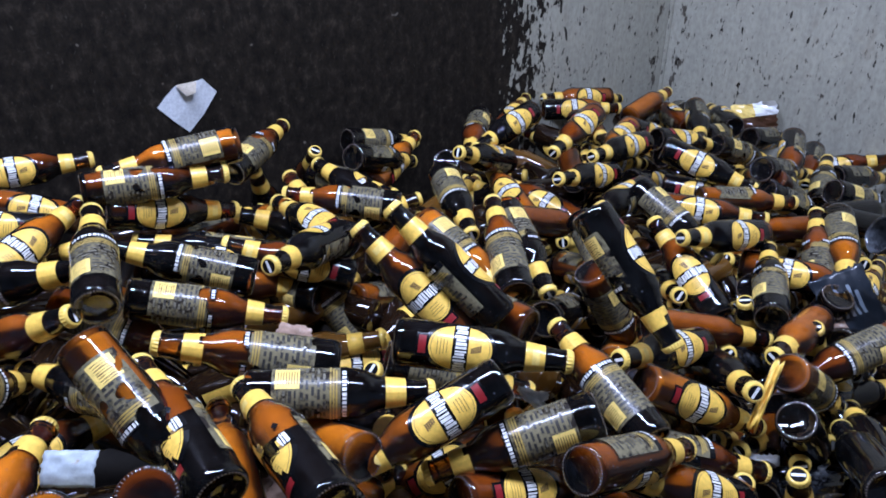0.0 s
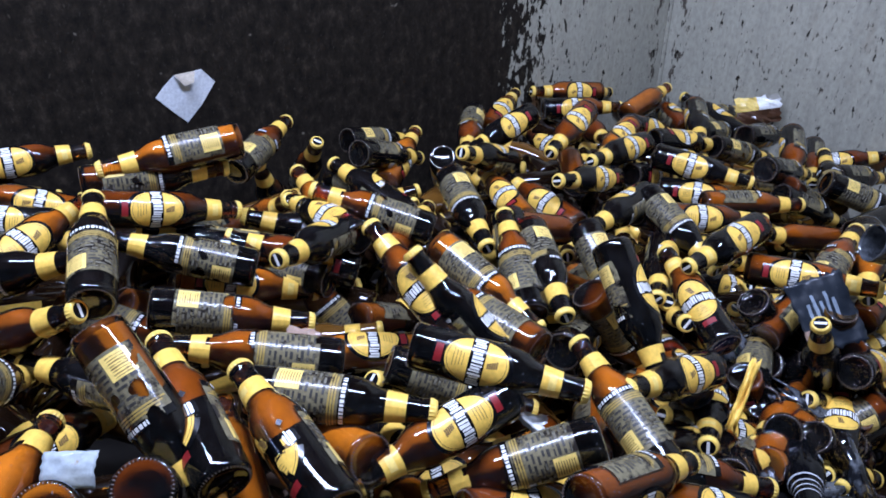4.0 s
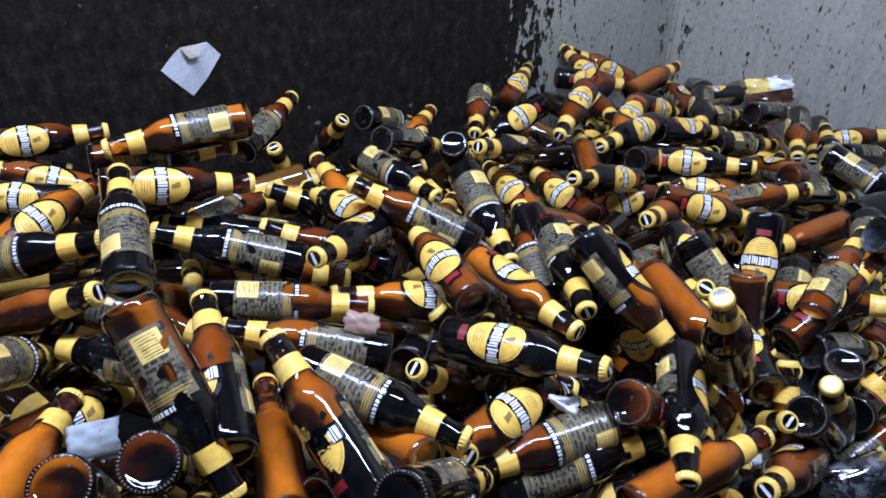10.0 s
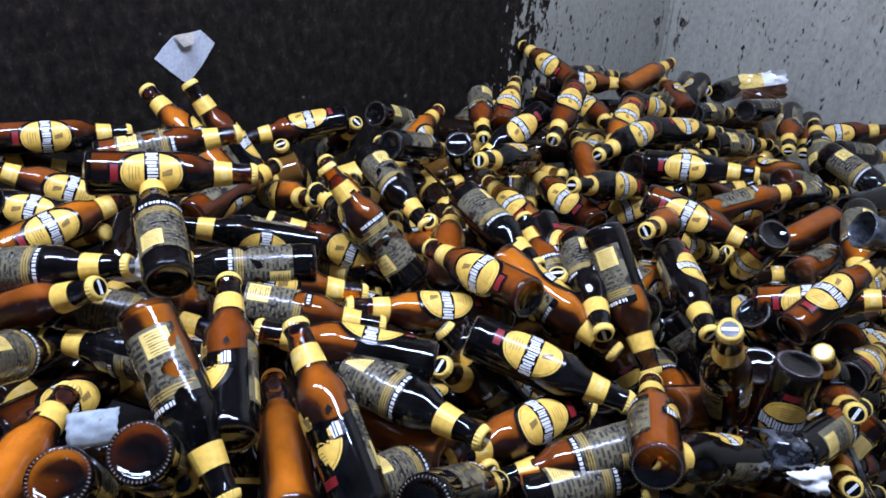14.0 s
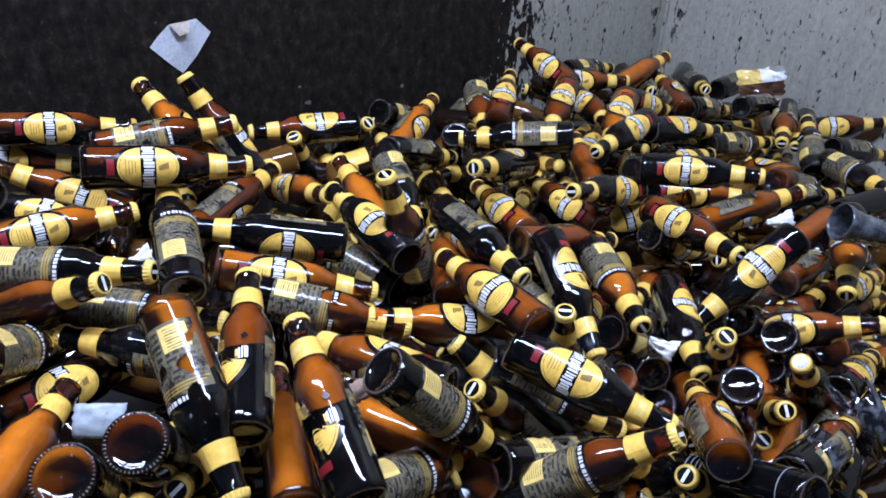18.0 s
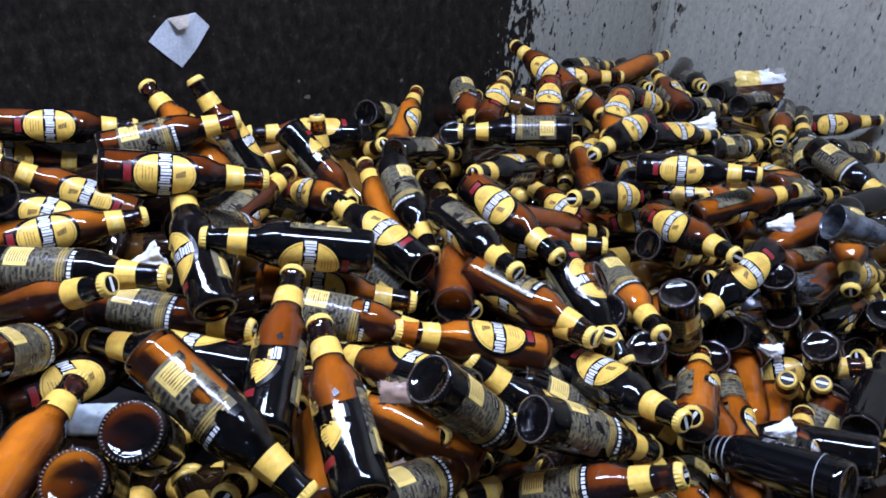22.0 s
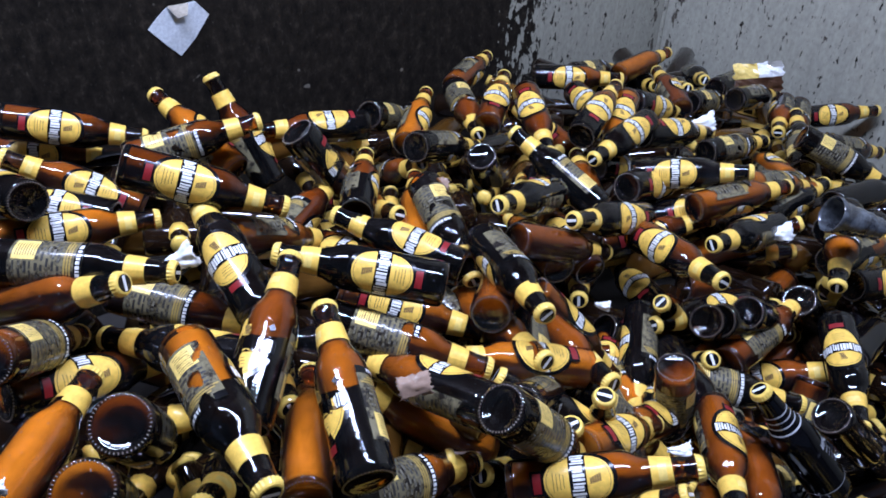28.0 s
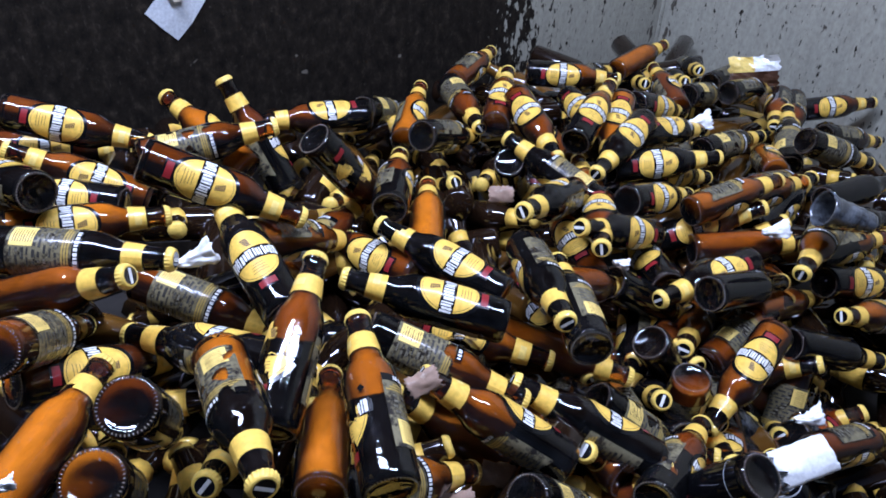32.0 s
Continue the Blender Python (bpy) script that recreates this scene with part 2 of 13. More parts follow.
def lathe(profile, sides, pick=None):
    """Vertices, faces and materials of a turned shape; profile: (radius, z, material)."""
    verts, faces, which = [], [], []
    for r, z, _ in profile:
        verts += [(r * math.cos(2 * math.pi * k / sides), r * math.sin(2 * math.pi * k / sides), z) for k in range(sides)]
    for j in range(len(profile) - 1):
        for k in range(sides):
            n = (k + 1) % sides
            faces.append((j * sides + k, j * sides + n, (j + 1) * sides + n, (j + 1) * sides + k))
            which.append(pick(k, j) if pick else profile[j][2])
    for ring, mat in ((0, profile[0][2]), (len(profile) - 1, profile[-1][2])):
        loop = [ring * sides + k for k in range(sides)]
        faces.append(tuple(loop[::-1] if ring == 0 else loop))
        which.append(pick(0, min(ring, len(profile) - 2)) if pick else mat)
    return verts, faces, which


def slab(name, origin, yaw, length, height, thick, mat, bottom=0.0):
    """A wall panel of real thickness: local x runs along it, its face is at local y = 0, the body behind it."""
    bm = bmesh.new()
    bmesh.ops.create_cube(bm, size=1)
    for v in bm.verts:
        v.co = Vector(((v.co.x + 0.5) * length, (v.co.y + 0.5) * thick, (v.co.z + 0.5) * height + bottom))
    me = bpy.data.meshes.new(name)
    bm.to_mesh(me)
    bm.free()
    me.materials.append(mat)
    ob = new(name, me)
    ob.matrix_world = Matrix.Translation(origin) @ Matrix.Rotation(yaw, 4, "Z")
    return ob


# ------------------------------------------------------------------ the place
def build_room():
    floor = slab("floor", (-4, -3, -0.2), 0, 9, 0.2, 8, CONCRETE)
    tagged(floor, "stained concrete floor under the bottle heap", "floor", kind="structure")
    back = slab("wall_back", CORNER - 0.0 * ALONG, WALL_YAW, 5.2, 3.3, -0.02, WALL_GRIMY)
    tagged(back, "grey steel wall caked with dark brown grime", "wall", kind="structure")
    side = slab("wall_side", CORNER, SIDE_YAW, 4.6, 3.3, 0.02, WALL_CLEAN)
    tagged(side, "grey painted steel wall spattered with dark specks", "wall", kind="structure")
    near = CORNER + 4.6 * ASIDE
    # out-of-view walls and ceiling, added to close the bay and tint the reflections
    tagged(slab("wall_near", near, WALL_YAW, 5.2, 3.3, 0.15, BOUNCE_PLASTER), "added unseen wall closing the bay, blue for the reflections", "wall", kind="structure")
    far = CORNER + 5.2 * ALONG
    tagged(slab("wall_left", far, SIDE_YAW, 4.6, 3.3, -0.15, BOUNCE_PLASTER), "added unseen wall closing the bay, blue for the reflections", "wall", kind="structure")
    tagged(slab("ceiling", (-4, -3, 3.3), 0, 9, 0.15, 8, BOUNCE_PLASTER), "added unseen ceiling above the bay, blue for the reflections", "ceiling", kind="structure")


build_room()

# ------------------------------------------------------------------ one bottle
# the bottle stands on its base in its own space with the middle of its height at the origin; the front label looks along +x
MID = 0.1135
SHAPE = [(0.0215, 0.0030), (0.0262, 0.0), (0.0290, 0.0016), (0.0303, 0.0060), (0.0305, 0.0120), (0.0305, 0.1180), (0.0303, 0.1250),
         (0.0295, 0.1325), (0.0274, 0.1410), (0.0236, 0.1490), (0.0204, 0.1560), (0.0184, 0.1650), (0.0172, 0.1780), (0.0158, 0.1900),
         (0.0146, 0.2020), (0.0140, 0.2100), (0.0150, 0.2120), (0.0150, 0.2160), (0.0138, 0.2175), (0.0136, 0.2215)]


def radius_at(z):
    for (r0, z0), (r1, z1) in zip(SHAPE[2:], SHAPE[3:]):
        if z0 <= z <= z1:
            return r0 + (r1 - r0) * (z - z0) / (z1 - z0)
    return SHAPE[-1][0]


def glass_mesh():
    v, f, w = lathe([(0.006, 0.0062 - MID, 0), (0.0150, 0.0052 - MID, 0)] + [(r, z - MID, 0) for r, z in SHAPE], 24)
    for k in range(44):     # the knurled ring that the bottle stands on
        a, o = 2 * math.pi * k / 44, len(v)
        for dr, da, z in ((-0.0016, 0, 0.0006), (0, -0.035, 0.0004), (0.0016, 0, 0.0009), (0, 0.035, 0.0004), (0, 0, -0.0009)):
            r = 0.0264 + dr
            v.append((r * math.cos(a + da), r * math.sin(a + da), z - MID))
        f += [(o, o + 4, o + 1), (o + 1, o + 4, o + 2), (o + 2, o + 4, o + 3), (o + 3, o + 4, o)]
        w += [1] * 4
    return mesh_of("bottle_glass", v, f, [GLASS, RIM], w)


def contents_mesh(kind):
    """What is in the bottle: dark stout, foam above it, or stout in the body and foam in the neck."""
    top = 17 if kind in "kb" else 12      # the neck above the foam is empty
    prof = [(max(0.001, r - 0.0030), min(max(z + 0.0015, 0.0085), 0.217) - MID, 0) for r, z in SHAPE[1:5] + [(0.0305, 0.05), (0.0305, 0.065), (0.0305, 0.08), (0.0305, 0.095), (0.0305, 0.108)] + SHAPE[5:top]]
    v, f, w = lathe(prof, 24)
    return mesh_of("bottle_contents", v, f, [{"k": STOUT, "o": FOAM_LOW, "u": FOAM_HIGH, "h": FOAM_HEAD, "b": FOAM_BASE}[kind]], w)


def patch(verts, faces, which, z0, z1, a0, a1, lift, mat, nz=2, na=6, oval=False):
    """A patch of print on the bottle's round side, from z0 to z1 and from angle a0 to a1 (degrees), lift metres proud."""
    base = len(verts)
    if oval:
        rings, spokes = 6, 36
        zc, ac, hz, ha = (z0 + z1) / 2, (a0 + a1) / 2, (z1 - z0) / 2, (a1 - a0) / 2
        pts = [(zc, ac)] + [(zc + hz * q / rings * math.cos(2 * math.pi * k / spokes), ac + ha * q / rings * math.sin(2 * math.pi * k / spokes))
                            for q in range(1, rings + 1) for k in range(spokes)]
        for k in range(spokes):
            n = (k + 1) % spokes
            faces.append((base, base + 1 + k, base + 1 + n))
            which.append(mat)
            for q in range(rings - 1):
                o = base + 1 + q * spokes
                faces.append((o + k, o + spokes + k, o + spokes + n, o + n))
                which.append(mat)
    else:
        pts = [(z0 + (z1 - z0) * i / nz, a0 + (a1 - a0) * j / na) for i in range(nz + 1) for j in range(na + 1)]
        for i in range(nz):
            for j in range(na):
                o = base + i * (na + 1) + j
                faces.append((o, o + 1, o + na + 2, o + na + 1))
                which.append(mat)
    for z, a in pts:
        r, a = radius_at(z) + lift, radians(a)
        verts.append((r * math.cos(a), r * math.sin(a), z - MID))


def front_label_mesh():
    """Black panel with a gold oval, a thin dark ring in it and small brown marks."""
    v, f, w = [], [], []
    patch(v, f, w, 0.0385, 0.1275, -71, 71, 0.0002, 1, oval=True)
    patch(v, f, w, 0.0290, 0.050, -27, 27, 0.0003, 1, 3, 8)
    patch(v, f, w, 0.0440, 0.1225, -60, 60, 0.0005, 0, oval=True)
    patch(v, f, w, 0.0465, 0.1200, -56, 56, 0.0007, 2, oval=True)
    patch(v, f, w, 0.0472, 0.1193, -54.8, 54.8, 0.0009, 0, oval=True)
    for k in range(5):
        patch(v, f, w, 0.0965 + 0.0026 * k, 0.0987 + 0.0026 * k, -3 - 2.0 * k, 9 - 1.0 * k, 0.0011, 2, 1, 2)
    for k in range(4):
        patch(v, f, w, 0.0545 + 0.004 * k, 0.0553 + 0.004 * k, -20 + 2 * k, 20 - 2 * k, 0.0011, 2, 1, 4)
    return mesh_of("front_label", v, f, [GOLD, BLACK, CREAM_DARK], w)


def name_band_mesh():
    v, f, w = [], [], []
    cols, rows = 72, 10
    patch(v, f, w, 0.0735, 0.0930, -67, 67, 0.0012, 0, rows, cols)
    rng, col = random.Random(21), 4      # the name, as plain upright bars of uneven width
    while col < cols - 6:
        wide, low, high = rng.choice((2, 3, 3, 4)), rng.choice((1, 1, 2)), rng.choice((8, 9, 9))
        for k in range(len(f)):
            if col <= k % cols < col + wide and low <= k // cols < high:
                w[k] = 1
        col += wide + rng.choice((1, 1, 2))
    return mesh_of("name_band", v, f, [BLACK, WHITE], w)


def red_foot_mesh():
    v, f, w = [], [], []
    patch(v, f, w, 0.0315, 0.0410, -21, 21, 0.0006, 0, 1, 6)
    return mesh_of("red_foot", v, f, [RED], w)


def code_block_mesh():
    v, f, w = [], [], []
    patch(v, f, w, 0.0360, 0.0640, -66, -12, 0.0008, 0, 27, 6)
    w = [1 if 0 < k % 6 < 5 and 2 < k // 6 < 25 and k // 6 % 3 == 0 else 0 for k in range(len(f))]    # dark bars across
    return mesh_of("code_block", v, f, [CREAM, CREAM_DARK], w)


def back_label_mesh():
    """Faded paper with rows of unreadable print."""
    v, f, w = [], [], []
    patch(v, f, w, 0.0320, 0.1200, -82, 82, 0.0004, 0, 30, 46)
    rng = random.Random(4)
    for row in range(9):
        z, a = 0.0380 + row * 0.0066, -8 if row < 4 else -68 + rng.uniform(0, 10)
        tall = rng.choice((0.0022, 0.0030, 0.0038))
        while a < 66 - rng.uniform(0, 26):
            wide = rng.uniform(7, 26)
            patch(v, f, w, z, z + tall, a, min(a + wide, 72), 0.0008, 1, 1, 2)
            a += wide + rng.uniform(4, 12)
    for k in range(3):
        patch(v, f, w, 0.0985 + 0.0034 * k, 0.1007 + 0.0034 * k, -78 + 9 * k, 76 - 5 * k, 0.0009, 2, 1, 14)
    patch(v, f, w, 0.1110, 0.1200, -82, 82, 0.0009, 3, 2, 14)
    a = -56.0
    while a < 56:
        wide = rng.uniform(3, 8)
        patch(v, f, w, 0.1130, 0.1180, a, a + wide, 0.0012, 4, 1, 2)
        a += wide + rng.uniform(2.0, 4.0)
    return mesh_of("back_label", v, f, [BEIGE, INK, GOLD_DULL, BLACK, WHITE], w)


def torn(me, seed, amount):
    """A copy of a label mesh with ragged holes rubbed out of it."""
    bm = bmesh.new()
    bm.from_mesh(me)
    for q in bm.verts:
        if len(q.link_faces) == 4:
            a = noise.noise(q.co * 900) * 0.02
            q.co = Matrix.Rotation(a, 3, "Z") @ q.co + Vector((0, 0, noise.noise(q.co * 700 + Vector((5, 5, 5))) * 0.0012))
    bmesh.ops.triangulate(bm, faces=[q for q in bm.faces if q.calc_area() < 2e-5])
    gone = [q for q in bm.faces if noise.noise(q.calc_center_median() * 42 + Vector((seed * 3.7, 0, seed))) > amount]
    bmesh.ops.delete(bm, geom=gone, context="FACES")
    made = bpy.data.meshes.new(me.name)
    bm.to_mesh(made)
    bm.free()
    for m in me.materials:
        made.materials.append(m)
    return made


def neck_label_mesh():
    v, f, w = [], [], []
    patch(v, f, w, 0.164, 0.1885, -180, 180, 0.0005, 0, 4, 20)
    patch(v, f, w, 0.1725, 0.1820, -32, 32, 0.0008, 1, 1, 6)
    return mesh_of("neck_label", v, f, [GOLD, CREAM], w)


def cap_mesh():
    """A crown cap with a crimped skirt and a dark printed disc on top."""
    sides, verts, faces, which = 42, [], [], []
    rings = [(0.0150, 0.2150, 1.0), (0.0156, 0.2162, 1.0), (0.0150, 0.2195, 0.55), (0.0143, 0.2222, 0.2), (0.0130, 0.2240, 0.0), (0.0112, 0.2246, 0.0), (0.0108, 0.2243, 0.0)]
    for r, z, crimp in rings:
        for k in range(sides):
            q = r + (0.0006 if k % 2 else -0.0005) * crimp
            a = 2 * math.pi * k / sides
            verts.append((q * math.cos(a), q * math.sin(a), z - MID))
    for j in range(len(rings) - 1):
        for k in range(sides):
            n = (k + 1) % sides
            faces.append((j * sides + k, j * sides + n, (j + 1) * sides + n, (j + 1) * sides + k))
            which.append(0)
    faces.append(tuple((len(rings) - 1) * sides + k for k in range(sides)))
    which.append(0)
    return mesh_of("cap", verts, faces, [CAP], which, smooth=False)


def cap_disc_mesh():
    """The dark round print on the cap, with one pale bar across it."""
    verts = [(0.0104 * math.cos(2 * math.pi * k / 28), 0.0104 * math.sin(2 * math.pi * k / 28), 0.2246 - MID) for k in range(28)]
    z = 0.2249 - MID
    verts += [(-0.0092, -0.0022, z), (0.0092, -0.0022, z), (0.0092, 0.0022, z), (-0.0092, 0.0022, z)]
    return mesh_of("cap_disc", verts, [tuple(range(28)), (28, 29, 30, 31)], [BLACK, WHITE], [0, 1], smooth=False)


def sleeve_mesh():
    v, f, w = [], [], []
    patch(v, f, w, 0.012, 0.2080, -180, 180, 0.0006, 0, 26, 28)
    return mesh_of("sleeve", v, f, [SLEEVE], w)


def sleeve_print_mesh():
    v, f, w = [], [], []
    for turn in (0, 180):
        for k, (a, wide) in enumerate(((-34, 6), (-25, 5), (-17, 4), (-10, 7), (0, 4), (7, 6), (16, 5), (24, 8))):
            patch(v, f, w, 0.096, 0.106, turn + a, turn + a + wide, 0.0012, 0, 1, 2)
        for k in range(4):
            patch(v, f, w, 0.088 - 0.009 * k, 0.0892 - 0.009 * k, turn - 30 + 4 * k, turn + 30 - 5 * k, 0.0012, 0, 1, 6)
        patch(v, f, w, 0.030, 0.031, turn - 90, turn + 90, 0.0012, 0, 1, 14)
    return mesh_of("sleeve_print", v, f, [PALE_PRINT], w)


def sleeve_ring_mesh(z):
    v, f, w = [], [], []
    patch(v, f, w, z, z + 0.0022, -180, 180, 0.0012, 0, 1, 28)
    return mesh_of("sleeve_ring", v, f, [PALE_PRINT], w)


SLEEVE = printed("black_sleeve", (0.003, 0.003, 0.0036), (0.03, 0.03, 0.034), 0.64, 0.2)
for slot, value in (("Coat Weight", 0.0), ("Specular IOR Level", 0.35), ("Roughness", 0.10)):
    SLEEVE.node_tree.nodes["Principled BSDF"].inputs[slot].default_value = value
PALE_PRINT = printed("pale_print", (0.42, 0.43, 0.44), (0.06, 0.06, 0.06), 0.56, 0.35)
SLEEVE_MESH, SLEEVE_PRINT_MESH = sleeve_mesh(), sleeve_print_mesh()
RING_MESHES = [sleeve_ring_mesh(z) for z in (0.150, 0.160, 0.170, 0.180)]
CREAM_DARK = printed("brown_print", (0.20, 0.12, 0.04), (0.4, 0.3, 0.15), 0.70)
GLASS_MESH = glass_mesh()
FILL_MESH = {k: contents_mesh(k) for k in "okhub"}
NECK_MESH, CAP_MESH, DISC_MESH = neck_label_mesh(), cap_mesh(), cap_disc_mesh()
RIPS = {"front": [None, None, None, None, (1, 0.25), (2, 0.12), None], "back": [None, (3, 0.2), None, None, (5, 0.22)]}


def ripped(me, side):
    """The label mesh in its whole and torn states; pieces of one label are torn along the same line."""
    made = {None: me}
    for rip in RIPS[side]:
        if rip not in made:
            made[rip] = torn(me, *rip)
    return [made[rip] for rip in RIPS[side]]


FRONTS, BANDS, FEET = (ripped(me, "front") for me in (front_label_mesh(), name_band_mesh(), red_foot_mesh()))
BACKS, CODES = (ripped(me, "back") for me in (back_label_mesh(), code_block_mesh()))
NECKS = [NECK_MESH, NECK_MESH, torn(NECK_MESH, 6, 0.32), NECK_MESH, NECK_MESH, torn(NECK_MESH, 7, 0.26)]
LOOKS = {"k": "brown glass beer bottle full of black stout, gold oval label", "o": "amber glass beer bottle with tan foam inside, gold neck band",
         "h": "brown glass beer bottle half full of stout, gold cap", "u": "brown glass beer bottle lying with foam above dark stout",
         "b": "brown glass beer bottle lying head down, foam at its base"}
CONTENT_LOOK = {"k": "black stout", "o": "tan foam", "h": "black stout with foam above", "u": "black stout with foam along the upper side", "b": "black stout with foam at the base"}


fills = []


def build_bottle(kind, side, n):
    """side: F the gold oval is turned up and whole, B the back label is turned up, S neither, T the oval is torn, N both labels are gone, X the neck band too,
    Z a black sleeve instead of labels."""
    bottle = new("beer_bottle", GLASS_MESH)
    tagged(bottle, LOOKS[kind], "bottle", "bottles in the heap")
    fills.append(part("stout", FILL_MESH[kind], bottle, CONTENT_LOOK[kind]))
    cap = part("cap", CAP_MESH, bottle, "gold crimped crown cap")
    part("cap_disc", DISC_MESH, cap, "dark print on the cap")
    if side == "Z":
        bottle["label"] = "beer bottle in a black printed sleeve, pale neck rings"
        sleeve = part("sleeve", SLEEVE_MESH, bottle, "black printed sleeve")
        tagged(part("print", SLEEVE_PRINT_MESH, sleeve, "pale bars of print"), kind="stuff")
        for ring in RING_MESHES:
            part("neck_ring", ring, sleeve, "pale printed ring")
        return bottle
    if side == "X":
        bottle["label"] = "bare dark brown glass bottle stripped of its labels"
        return bottle
    part("neck_label", NECKS[n * 5 % 6], bottle, "gold neck band")
    if side != "N":
        which = 0 if side == "F" else 5 if side == "T" else n * 3 % 7
        front = part("front_label", FRONTS[which], bottle, "gold oval label with a black rim")
        part("name_band", BANDS[which], front, "black band with white print")
        if len(FEET[which].polygons) > 0:
            part("red_foot", FEET[which], front, "red strip below the oval")
        back = part("back_label", BACKS[n * 2 % 5], bottle, "faded grey paper label", pose(0, 0, 0, 0, 0, 180))
        if len(CODES[n * 2 % 5].polygons) > 0:
            part("code_block", CODES[n * 2 % 5], back, "pale gold block of bars")
    return bottle


# contents of each bottle and the state of its labels
CONTENTS = (
    "uF oS uB hS uF oF oF kF oF kB oS kF oF hB oF hT hT bB oN oB kB kS oN uF oS oS oX oN hB kB oS hB kF hF hB hB "
    "oS oN oS oS kS kF oN kF kB oN hS hS hF kB oF hS kB kS kS kB kS oF hB oF oF kF kS kS kS oN kF kB kB kS hS hS "
    "hF kB kB oS kF hF oS uF kS uF kF kS kF oN hB oS oF kX oS kN oS oS kS oS oS oS kN kN hB kZ kN kB kF hB oN oF "
    "oF kF oN kF kF kB hF hF hS oF kB kS kF kS oF kF oB kF kS kB hF kB hB hB kB kS oF kB hF kS kB hB kS oB hB oF "
    "kS kF oF kS oB kS oF oN oS kB oN kS kF oF kX kN hS oS oF hF kS oS oB kS oS oB kX kN kS oS kS kS oF kB kN kX "
    "oS oS oS hF kB kF oN oS kS oS kS oS kS kS oB oB uF oS oS oS oS oN kS kS oS kS oS hS oS oS kS oF oF oF kS oN "
    "kS oN kX kX kZ oF kF oS kX kX kS oS oF hF oS oS kF oN kF oS kX oN kF oF kN kN kB hS oS kN kX oS oF kS oS kX "
    "kX kN oS kX kX kF kS oS hS oS kX oS kX kS oF oS oN kS kF oS kB hB hS kX oF kX kS oS kX oN kS kX hN kF hX oN "
    "kX kB kS kS kX hX hX kX kX kX oS oS hS oS oS hB kX kX oN kX kX kS oF kB kB kX kX oS kF oN hS hF kX kX oN oF "
    "oN oF kX kX kX oS oN oX kF kS kB kB kX kS oS kX "
)
bottles = [build_bottle(word[0], word[1], n) for n, word in enumerate(CONTENTS.split())]



# ------------------------------------------------------------------ the heap below
def heap_top(x, y):
    low = min(1.0, max(0.0, (x - 0.15) / 0.25)) * min(1.0, max(0.0, (1.20 - y) / 0.3))
    return 0.900 - 0.155 * x - 0.15 * low


def in_bay(p, margin):
    """Whether a place lies inside the two steel walls."""
    q = Vector(p) - CORNER
    q.z = 0
    return q.dot(ASIDE) > margin and q.dot(ALONG) > margin


def build_heap():
    """The bottles further down, which show only through the gaps: one mass of turned glass, caps and bands."""
    rng = random.Random(11)
    glass = lathe([(r, z - MID, 0) for r, z in SHAPE[1:19:2]], 10)
    band = lathe([(radius_at(z) + 0.0006, z - MID, 1) for z in (0.164, 0.176, 0.1885)], 10)
    cap = lathe([(0.0156, 0.2150 - MID, 2), (0.0150, 0.2200 - MID, 2), (0.0125, 0.2240 - MID, 2)], 10)
    oval = ([], [], [])
    patch(*oval, 0.046, 0.116, -55, 55, 0.0016, 3, 3, 6)
    paper = ([], [], [])
    patch(*paper, 0.030, 0.096, 130, 230, 0.0016, 4, 3, 8)
    verts, faces, which = [], [], []
    for layer, (drop, gap) in enumerate(((0.100, 0.115), (0.165, 0.15), (0.230, 0.2))):
        x = -1.6
        while x < 1.9:
            y = -0.1
            while y < 2.5:
                p = Vector((x + rng.uniform(-0.05, 0.05), y + rng.uniform(-0.05, 0.05), 0))
                y += gap
                if not in_bay(p, 0.125):
                    continue
                p.z = heap_top(p.x, p.y) - drop + rng.uniform(-0.02, 0.01)
                m = Matrix.Translation(p) @ Matrix.Rotation(rng.uniform(0, 6.28), 4, "Z") @ Matrix.Rotation(radians(90 + rng.uniform(-22, 22)), 4, "Y") @ Matrix.Rotation(rng.uniform(0, 6.28), 4, "Z")
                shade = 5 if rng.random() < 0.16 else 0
                for v, f, w in (glass, band, cap, oval) if layer == 0 and rng.random() < 0.4 else (glass, band, cap):
                    o = len(verts)
                    verts += [tuple(m @ Vector(c)) for c in v]
                    faces += [tuple(o + k for k in q) for q in f]
                    which += [shade if k == 0 else k for k in w]
            x += gap
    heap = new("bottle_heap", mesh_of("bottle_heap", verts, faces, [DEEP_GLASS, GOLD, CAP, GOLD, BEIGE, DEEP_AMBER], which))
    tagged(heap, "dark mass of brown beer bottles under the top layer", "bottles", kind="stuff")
    # an added bed that the heap lies on, its colour painted dark as the shade in the gaps
    bed = slab("bed", (-4, -3, 0), 0, 9, 0.38, 8, GAP_SHADE)
    tagged(bed, "added bed under the bottle heap, dark like the shaded gaps", "bed", kind="structure")


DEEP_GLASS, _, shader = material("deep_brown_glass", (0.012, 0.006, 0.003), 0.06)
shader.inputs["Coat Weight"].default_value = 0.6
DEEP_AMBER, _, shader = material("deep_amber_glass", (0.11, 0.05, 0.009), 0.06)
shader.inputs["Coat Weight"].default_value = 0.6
build_heap()


